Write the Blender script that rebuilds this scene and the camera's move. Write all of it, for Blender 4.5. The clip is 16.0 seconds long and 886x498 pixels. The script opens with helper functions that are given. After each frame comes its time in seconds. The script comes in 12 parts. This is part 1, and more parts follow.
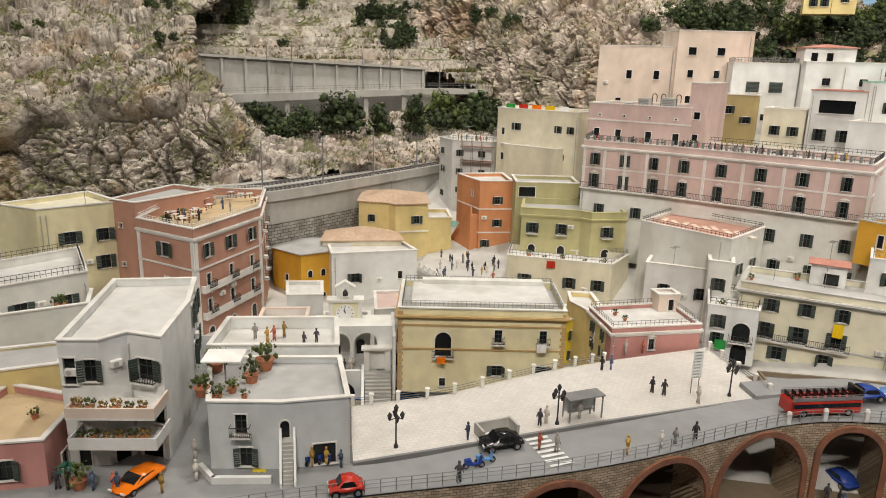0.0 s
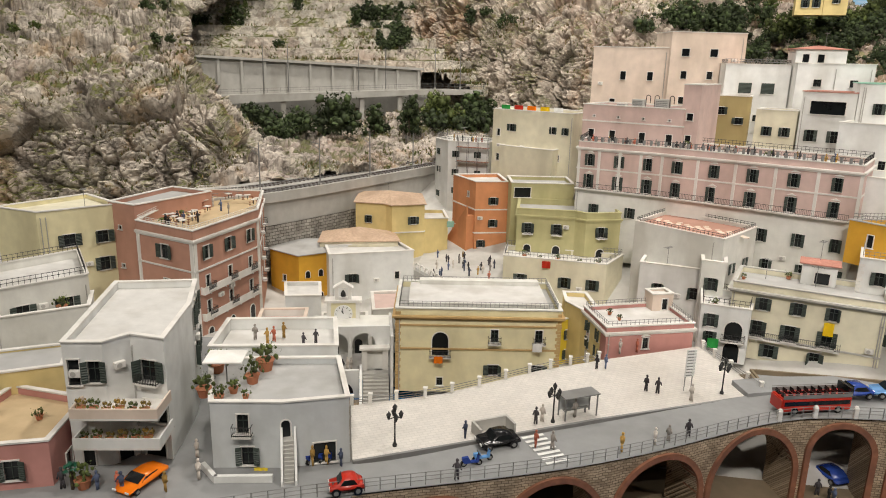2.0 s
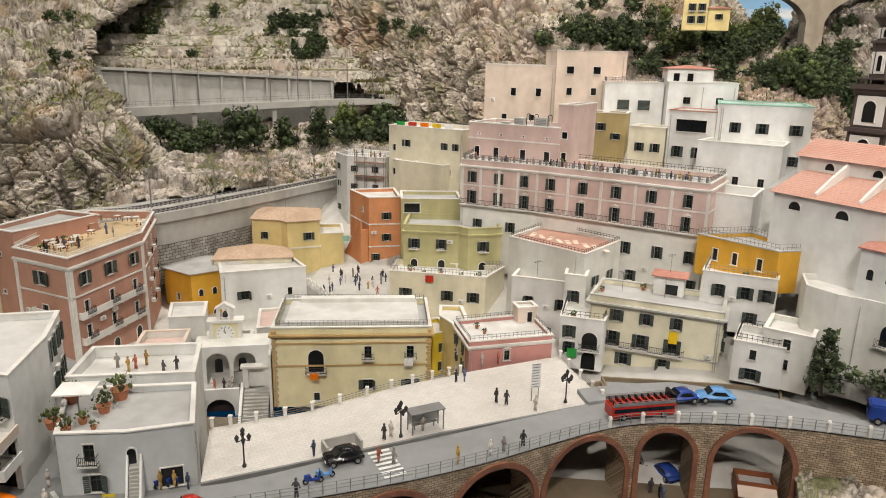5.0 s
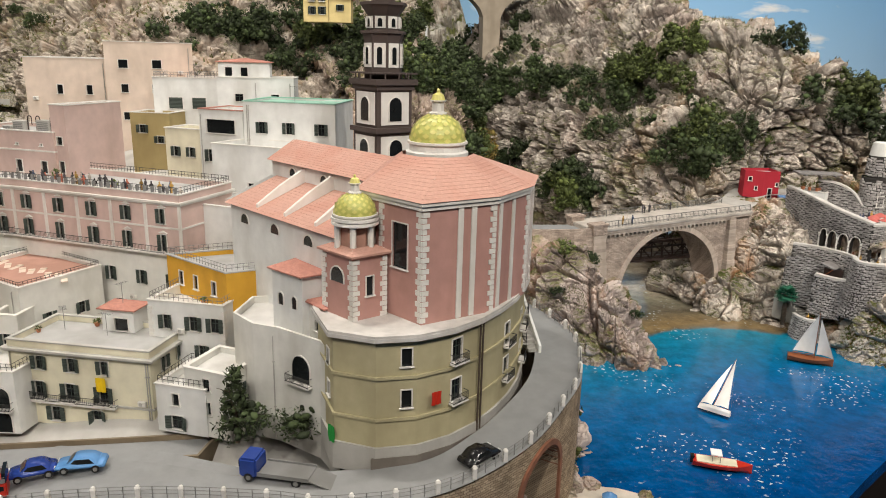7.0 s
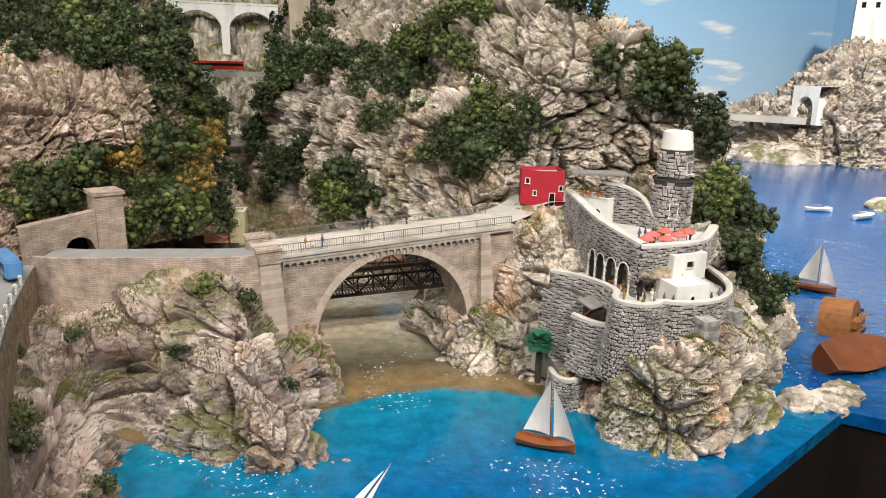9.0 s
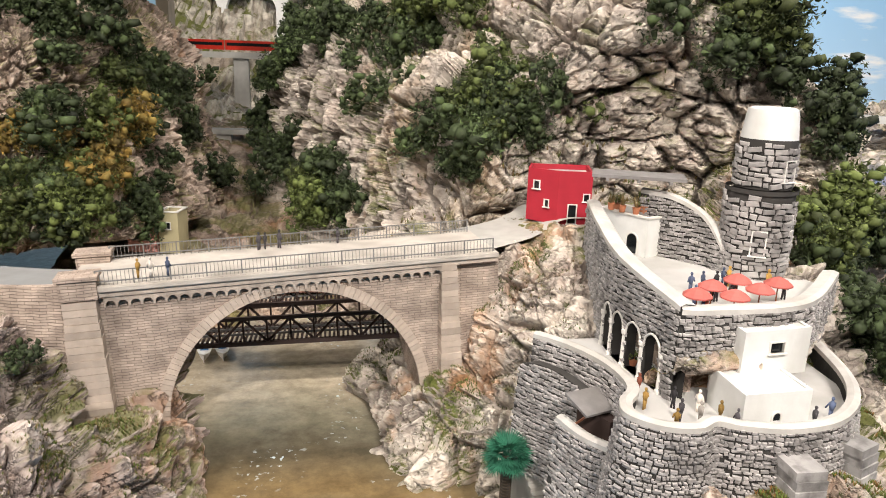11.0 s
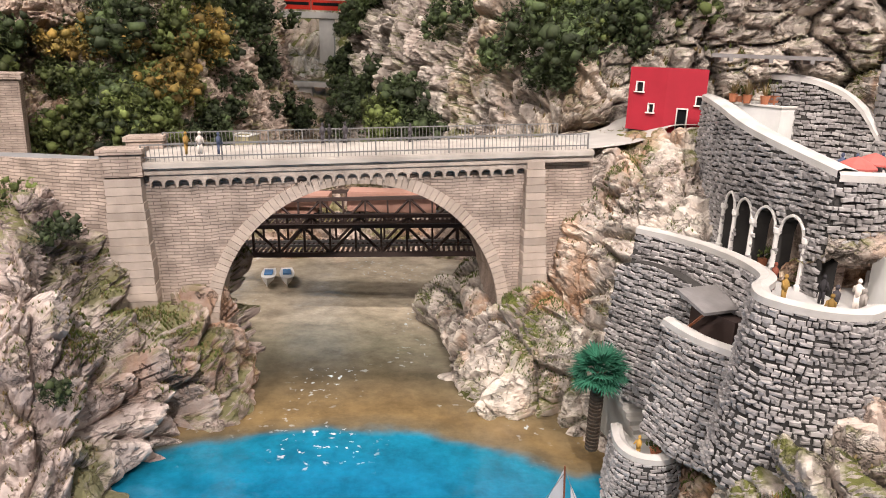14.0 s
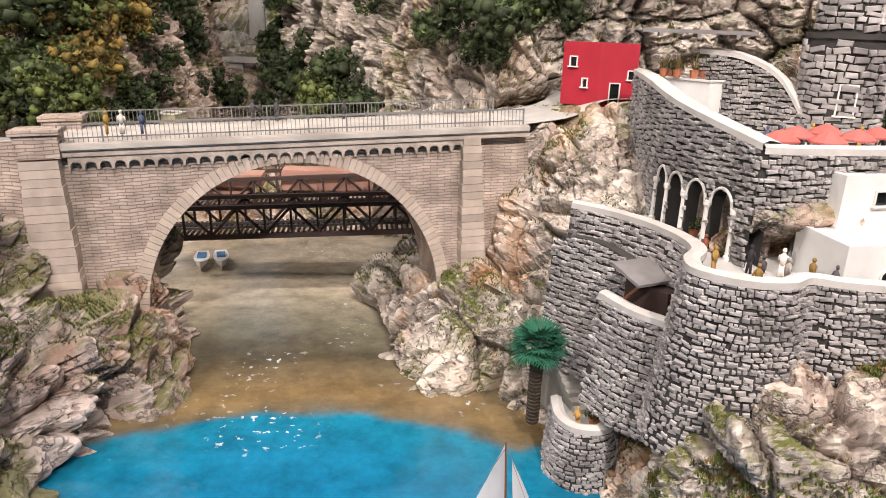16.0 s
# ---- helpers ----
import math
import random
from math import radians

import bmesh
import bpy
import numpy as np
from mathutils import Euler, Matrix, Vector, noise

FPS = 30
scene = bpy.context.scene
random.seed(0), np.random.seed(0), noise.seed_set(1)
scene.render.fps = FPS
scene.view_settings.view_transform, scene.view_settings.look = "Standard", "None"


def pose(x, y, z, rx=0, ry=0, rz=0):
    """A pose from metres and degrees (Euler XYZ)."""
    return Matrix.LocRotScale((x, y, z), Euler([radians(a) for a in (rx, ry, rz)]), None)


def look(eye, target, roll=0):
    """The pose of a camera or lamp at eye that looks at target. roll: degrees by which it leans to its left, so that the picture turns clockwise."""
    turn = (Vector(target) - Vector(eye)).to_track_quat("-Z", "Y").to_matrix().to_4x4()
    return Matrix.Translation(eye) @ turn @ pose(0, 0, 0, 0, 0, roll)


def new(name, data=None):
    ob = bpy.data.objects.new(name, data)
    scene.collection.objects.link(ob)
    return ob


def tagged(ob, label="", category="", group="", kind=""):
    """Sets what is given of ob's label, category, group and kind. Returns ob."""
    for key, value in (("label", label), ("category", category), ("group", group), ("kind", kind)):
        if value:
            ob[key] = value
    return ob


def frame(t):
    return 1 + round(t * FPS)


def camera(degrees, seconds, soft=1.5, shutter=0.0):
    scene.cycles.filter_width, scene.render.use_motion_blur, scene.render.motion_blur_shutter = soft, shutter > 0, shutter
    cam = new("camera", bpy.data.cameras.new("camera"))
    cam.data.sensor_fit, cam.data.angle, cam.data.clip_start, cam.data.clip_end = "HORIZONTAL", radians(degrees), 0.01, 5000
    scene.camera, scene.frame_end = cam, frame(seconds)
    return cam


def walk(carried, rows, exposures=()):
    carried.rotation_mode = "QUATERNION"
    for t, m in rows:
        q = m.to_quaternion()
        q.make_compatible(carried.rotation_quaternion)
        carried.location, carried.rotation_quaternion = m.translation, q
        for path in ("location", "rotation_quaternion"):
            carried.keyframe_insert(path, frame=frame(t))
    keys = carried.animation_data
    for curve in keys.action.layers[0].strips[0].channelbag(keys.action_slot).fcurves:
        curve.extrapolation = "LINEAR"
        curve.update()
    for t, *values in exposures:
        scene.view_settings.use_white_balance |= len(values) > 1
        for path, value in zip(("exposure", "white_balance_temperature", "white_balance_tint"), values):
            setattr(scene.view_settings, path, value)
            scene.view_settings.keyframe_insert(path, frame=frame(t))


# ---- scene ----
cam = camera(64.2, 16.0, 1.0)
PATH = [
    (0, (0.108, -0.042, 0.461), (-0.048, 1.885, -0.051), 1.5),
    (0.5, (0.108, -0.052, 0.464), (-0.043, 1.874, -0.052), 1.5),
    (1, (0.107, -0.05, 0.461), (-0.041, 1.877, -0.055), 1.4),
    (1.5, (0.104, -0.049, 0.463), (-0.039, 1.879, -0.05), 1.5),
    (2, (0.107, -0.053, 0.467), (-0.036, 1.874, -0.048), 1.4),
    (2.5, (0.111, -0.061, 0.472), (-0.03, 1.866, -0.045), 1.5),
    (3, (0.111, -0.063, 0.473), (-0.025, 1.864, -0.043), 1.5),
    (3.2, (0.11, -0.066, 0.473), (-0.023, 1.861, -0.046), 1.5),
    (5.3, (0.284, -0.098, 0.525), (0.352, 1.832, 0.001), 1.3),
    (5.5, (0.342, -0.111, 0.529), (0.467, 1.816, 0.006), 1.4),
    (6, (0.489, -0.127, 0.53), (0.688, 1.793, 0.008), 1.4),
    (6.5, (0.643, -0.087, 0.522), (0.956, 1.818, -0.002), 1.3),
    (7, (0.749, 0.017, 0.521), (1.212, 1.891, -0.001), 1.5),
    (7.5, (0.86, 0.081, 0.514), (1.406, 1.933, -0.008), 1.5),
    (8, (1.046, 0.107, 0.509), (1.599, 1.957, -0.014), 1.3),
    (8.5, (1.196, 0.173, 0.488), (1.759, 2.021, -0.029), 1.4),
    (9, (1.327, 0.293, 0.471), (1.893, 2.139, -0.047), 1.5),
    (9.2, (1.376, 0.328, 0.454), (1.947, 2.174, -0.061), 1.6),
    (11.3, (1.608, 0.656, 0.385), (1.711, 2.583, -0.142), 2.2),
    (11.5, (1.604, 0.663, 0.359), (1.56, 2.589, -0.175), 2.1),
    (12, (1.609, 0.678, 0.321), (1.433, 2.596, -0.219), 2.0),
    (12.5, (1.628, 0.696, 0.305), (1.448, 2.615, -0.229), 2.0),
    (13, (1.632, 0.705, 0.296), (1.516, 2.629, -0.235), 2.1),
    (13.5, (1.62, 0.699, 0.299), (1.614, 2.625, -0.244), 2.1),
    (14, (1.616, 0.698, 0.298), (1.663, 2.622, -0.245), 2.1),
    (14.5, (1.616, 0.698, 0.297), (1.719, 2.62, -0.249), 2.2),
    (15, (1.617, 0.701, 0.297), (1.767, 2.614, -0.264), 2.2),
    (15.5, (1.617, 0.702, 0.297), (1.806, 2.606, -0.286), 2.3),
    (16, (1.618, 0.703, 0.298), (1.835, 2.598, -0.303), 2.2),
]
walk(cam, [(t, look(eye, target, roll)) for t, eye, target, roll in PATH], [(0.0, -0.14, 6500, 10), (5.5, -0.12, 6500, 10), (6.5, -0.2, 6500, 10), (7.5, -0.2, 6500, 10), (8.5, 0.1, 6500, 10), (9.0, 0.12, 6500, 10), (11.5, 0.3, 6500, 14), (13.0, 0.3, 6500, 18), (16.0, 0.3, 6500, 19)])

# ---- light: a dim hall with rows of ceiling spots above the layout ----
world = bpy.data.worlds.new("hall")
scene.world = world
world.use_nodes = True
world.node_tree.nodes["Background"].inputs[0].default_value = (1.0, 0.96, 0.9, 1)
world.node_tree.nodes["Background"].inputs[1].default_value = 0.02


def ceiling_lamp(x, y, z, tx, ty, watts, size, colour=(1.0, 0.93, 0.84)):
    d = bpy.data.lights.new("ceiling_spot", "AREA")
    d.shape, d.size, d.energy, d.color = "DISK", size, watts, colour
    ob = new("ceiling_spot", d)
    ob.matrix_world = look((x, y, z), (tx, ty, 0.1))
    return ob


# narrow 1.2 W lamp at (0.35, -0.9) is an added fill for the hotel front
for lx, ly, tx, ty, watts, spread in ((-0.9, -1.0, -0.4, 1.2, 16.5, 180), (0.15, -1.1, 0.2, 1.1, 24, 180), (0.9, -1.1, 0.7, 1.1, 11, 180),
                                      (1.85, -0.8, 1.85, 1.45, 8.5, 68), (2.8, -0.3, 2.2, 1.6, 10.5, 140), (0.5, 1.0, 0.4, 1.3, 19, 180), (0.35, -0.9, 0.45, 1.3, 1.2, 45), (-0.3, 1.6, -0.3, 2.3, 24, 180),
                                      (1.55, 0.8, 1.6, 2.6, 11.5, 180), (3.3, 1.5, 3.6, 2.8, 72, 128)):
    ceiling_lamp(lx, ly, 2.1, tx, ty, watts, 0.12).data.spread = radians(spread)


# ---- materials ----
def material(name, colour, rough=0.75, metal=0.0, vary=0.18, scale=60.0, bump=0.25, spots=None, spot_scale=22.0, spot_amount=0.55, random_tint=0.0, spec=0.4, island=None):
    """A painted surface: grain and stains at two scales, and a fine relief."""
    m = bpy.data.materials.new(name)
    m.use_nodes = True
    t = m.node_tree
    n, l = t.nodes, t.links
    b = n["Principled BSDF"]
    b.inputs["Roughness"].default_value, b.inputs["Metallic"].default_value = rough, metal
    b.inputs["Specular IOR Level"].default_value = spec
    co = n.new("ShaderNodeTexCoord")
    geo = n.new("ShaderNodeNewGeometry")
    fine = n.new("ShaderNodeTexNoise")
    fine.inputs["Scale"].default_value, fine.inputs["Detail"].default_value = scale, 6
    l.new(geo.outputs["Position"], fine.inputs["Vector"])
    mix = n.new("ShaderNodeMix")
    mix.data_type = "RGBA"
    c = Vector(colour[:3])
    mix.inputs[6].default_value = (*(c * (1 - vary)), 1)
    mix.inputs[7].default_value = (*[min(1, v * (1 + vary)) for v in c], 1)
    l.new(fine.outputs["Fac"], mix.inputs[0])
    out = mix.outputs[2]
    big = n.new("ShaderNodeTexNoise")
    big.inputs["Scale"].default_value, big.inputs["Detail"].default_value = spot_scale, 8
    mp = n.new("ShaderNodeMapping")
    mp.inputs["Scale"].default_value = (1, 1, 1) if spots else (1, 1, 0.3)
    l.new(geo.outputs["Position"], mp.inputs[0])
    l.new(mp.outputs[0], big.inputs["Vector"])
    ramp = n.new("ShaderNodeMapRange")
    ramp.inputs[1].default_value, ramp.inputs[2].default_value = 0.46, 0.66
    ramp.inputs[4].default_value = spot_amount
    l.new(big.outputs["Fac"], ramp.inputs[0])
    m2 = n.new("ShaderNodeMix")
    m2.data_type = "RGBA"
    m2.inputs[7].default_value = (*(spots or [v * k for v, k in zip(c, (0.68, 0.66, 0.62))]), 1)
    l.new(ramp.outputs[0], m2.inputs[0])
    l.new(out, m2.inputs[6])
    out = m2.outputs[2]
    if random_tint:
        oi = n.new("ShaderNodeObjectInfo")
        hsv = n.new("ShaderNodeHueSaturation")
        mr = n.new("ShaderNodeMapRange")
        mr.inputs[3].default_value, mr.inputs[4].default_value = 1 - random_tint, 1 + random_tint
        l.new(oi.outputs["Random"], mr.inputs[0])
        l.new(mr.outputs[0], hsv.inputs["Value"])
        l.new(out, hsv.inputs["Color"])
        out = hsv.outputs[0]
    if island:
        iv, ih = n.new("ShaderNodeMapRange"), n.new("ShaderNodeHueSaturation")
        iv.inputs[3].default_value, iv.inputs[4].default_value = island
        l.new(geo.outputs["Random Per Island"], iv.inputs[0])
        l.new(iv.outputs[0], ih.inputs["Value"])
        l.new(out, ih.inputs["Color"])
        out = ih.outputs[0]
    l.new(out, b.inputs["Base Color"])
    if bump:
        bp = n.new("ShaderNodeBump")
        bp.inputs["Strength"].default_value, bp.inputs["Distance"].default_value = bump, 0.002
        l.new(fine.outputs["Fac"], bp.inputs["Height"])
        l.new(bp.outputs[0], b.inputs["Normal"])
    return m


def rock_material(name, light, dark, stain, moss, moss_amount=0.5, stain_amount=0.5):
    m = bpy.data.materials.new(name)
    m.use_nodes = True
    t = m.node_tree
    n, l = t.nodes, t.links
    b = n["Principled BSDF"]
    b.inputs["Roughness"].default_value = 0.9
    b.inputs["Specular IOR Level"].default_value = 0.2
    geo = n.new("ShaderNodeNewGeometry")

    def tex(scale, detail, rough=0.6, stretch=(1, 1, 1)):
        mp = n.new("ShaderNodeMapping")
        mp.inputs["Scale"].default_value = stretch
        l.new(geo.outputs["Position"], mp.inputs[0])
        x = n.new("ShaderNodeTexNoise")
        x.inputs["Scale"].default_value, x.inputs["Detail"].default_value, x.inputs["Roughness"].default_value = scale, detail, rough
        l.new(mp.outputs[0], x.inputs["Vector"])
        return x.outputs["Fac"]

    def span(value, lo, hi, top=1.0):
        r = n.new("ShaderNodeMapRange")
        r.inputs[1].default_value, r.inputs[2].default_value, r.inputs[4].default_value = lo, hi, top
        l.new(value, r.inputs[0])
        return r.outputs[0]

    def blend(fac, a, c):
        x = n.new("ShaderNodeMix")
        x.data_type = "RGBA"
        l.new(fac, x.inputs[0])
        for sock, v in ((x.inputs[6], a), (x.inputs[7], c)):
            if isinstance(v, tuple):
                sock.default_value = (*v, 1)
            else:
                l.new(v, sock)
        return x.outputs[2]

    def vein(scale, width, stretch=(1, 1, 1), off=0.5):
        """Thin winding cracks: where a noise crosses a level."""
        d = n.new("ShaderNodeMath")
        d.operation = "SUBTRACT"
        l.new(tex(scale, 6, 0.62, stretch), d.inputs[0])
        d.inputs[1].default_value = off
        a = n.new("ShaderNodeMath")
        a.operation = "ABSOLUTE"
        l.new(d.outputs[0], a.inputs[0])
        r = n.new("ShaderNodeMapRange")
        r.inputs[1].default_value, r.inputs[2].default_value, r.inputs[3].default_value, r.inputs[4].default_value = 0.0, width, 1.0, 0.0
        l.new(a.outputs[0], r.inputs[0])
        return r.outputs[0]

    def scaled(v, k):
        x = n.new("ShaderNodeMath")
        x.operation = "MULTIPLY"
        l.new(v, x.inputs[0])
        x.inputs[1].default_value = k
        return x.outputs[0]

    # paler colour where the surface is convex
    ridge_tint = span(geo.outputs["Pointiness"], 0.515, 0.6, 0.6)
    mid = tuple((a + c) / 2 for a, c in zip(light, dark))
    col = blend(span(tex(15, 7, 0.66), 0.38, 0.6), dark, light)
    col = blend(span(tex(5, 4, 0.6), 0.5, 0.68, 0.5), col, tuple(v * k for v, k in zip(mid, (1.05, 0.9, 0.88))))
    col = blend(span(tex(8, 6, 0.65, (1, 1, 0.35)), 0.53, 0.66, stain_amount), col, stain)
    col = blend(span(tex(48, 8, 0.7), 0.58, 0.68, 0.3), col, tuple(v * 0.35 for v in dark))
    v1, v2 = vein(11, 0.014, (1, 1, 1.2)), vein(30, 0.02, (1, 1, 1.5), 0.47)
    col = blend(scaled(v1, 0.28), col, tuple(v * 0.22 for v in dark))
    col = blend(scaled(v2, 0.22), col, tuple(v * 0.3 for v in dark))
    col = blend(ridge_tint, col, tuple(min(0.85, v * 1.3) for v in light))
    sep = n.new("ShaderNodeSeparateXYZ")
    l.new(geo.outputs["Normal"], sep.inputs[0])
    up = span(sep.outputs["Z"], 0.2, 0.55)
    mul = n.new("ShaderNodeMath")
    mul.operation = "MULTIPLY"
    l.new(up, mul.inputs[0])
    l.new(span(tex(11, 7, 0.65), 0.48, 0.56, moss_amount), mul.inputs[1])
    green = blend(tex(120, 3), tuple(v * 0.5 for v in moss), tuple(v * 1.5 for v in moss))
    col = blend(mul.outputs[0], col, green)
    l.new(col, b.inputs["Base Color"])
    hgt = n.new("ShaderNodeMath")
    hgt.operation = "MULTIPLY_ADD"
    hgt.inputs[1].default_value = -0.9
    l.new(v1, hgt.inputs[0])
    h2 = n.new("ShaderNodeMath")
    h2.operation = "MULTIPLY_ADD"
    h2.inputs[1].default_value = -0.5
    l.new(v2, h2.inputs[0])
    l.new(tex(34, 10, 0.72, (1, 1, 1.6)), h2.inputs[2])
    l.new(h2.outputs[0], hgt.inputs[2])
    bp = n.new("ShaderNodeBump")
    bp.inputs["Strength"].default_value, bp.inputs["Distance"].default_value = 0.8, 0.005
    l.new(hgt.outputs[0], bp.inputs["Height"])
    l.new(bp.outputs[0], b.inputs["Normal"])
    return m


def masonry_material(name, stone, stone2, joint, sx, sz, bump=0.9, uv=True):
    """Coursed stone laid out on the mesh's own map, in metres."""
    m = bpy.data.materials.new(name)
    m.use_nodes = True
    t = m.node_tree
    n, l = t.nodes, t.links
    b = n["Principled BSDF"]
    b.inputs["Roughness"].default_value = 0.9
    b.inputs["Specular IOR Level"].default_value = 0.2
    co = n.new("ShaderNodeUVMap")
    wob = n.new("ShaderNodeTexNoise")
    wob.inputs["Scale"].default_value = 60
    l.new(co.outputs[0], wob.inputs["Vector"])
    add = n.new("ShaderNodeMix")
    add.data_type = "RGBA"
    add.blend_type = "ADD"
    add.inputs[0].default_value = 0.004
    l.new(co.outputs[0], add.inputs[6])
    l.new(wob.outputs["Color"], add.inputs[7])
    br = n.new("ShaderNodeTexBrick")
    br.inputs["Scale"].default_value = 1.0
    br.inputs["Brick Width"].default_value, br.inputs["Row Height"].default_value = sx, sz
    br.inputs["Mortar Size"].default_value, br.inputs["Mortar Smooth"].default_value = sz * 0.11, 0.4
    br.inputs["Color1"].default_value, br.inputs["Color2"].default_value, br.inputs["Mortar"].default_value = (*stone, 1), (*stone2, 1), (*joint, 1)
    l.new(add.outputs[2], br.inputs["Vector"])
    no = n.new("ShaderNodeTexNoise")
    no.inputs["Scale"].default_value, no.inputs["Detail"].default_value = 45, 9
    l.new(co.outputs[0], no.inputs["Vector"])
    r = n.new("ShaderNodeMapRange")
    r.inputs[1].default_value, r.inputs[2].default_value, r.inputs[3].default_value, r.inputs[4].default_value = 0.3, 0.7, 0.62, 1.25
    l.new(no.outputs["Fac"], r.inputs[0])
    mul = n.new("ShaderNodeMix")
    mul.data_type = "RGBA"
    mul.blend_type = "MULTIPLY"
    mul.inputs[0].default_value = 1.0
    l.new(br.outputs["Color"], mul.inputs[6])
    l.new(r.outputs[0], mul.inputs[7])
    l.new(mul.outputs[2], b.inputs["Base Color"])
    sub = n.new("ShaderNodeMath")
    sub.operation = "MULTIPLY_ADD"
    sub.inputs[1].default_value = -1.0
    l.new(br.outputs["Fac"], sub.inputs[0])
    l.new(no.outputs["Fac"], sub.inputs[2])
    bp = n.new("ShaderNodeBump")
    bp.inputs["Strength"].default_value, bp.inputs["Distance"].default_value = bump, 0.002
    l.new(sub.outputs[0], bp.inputs["Height"])
    l.new(bp.outputs[0], b.inputs["Normal"])
    return m


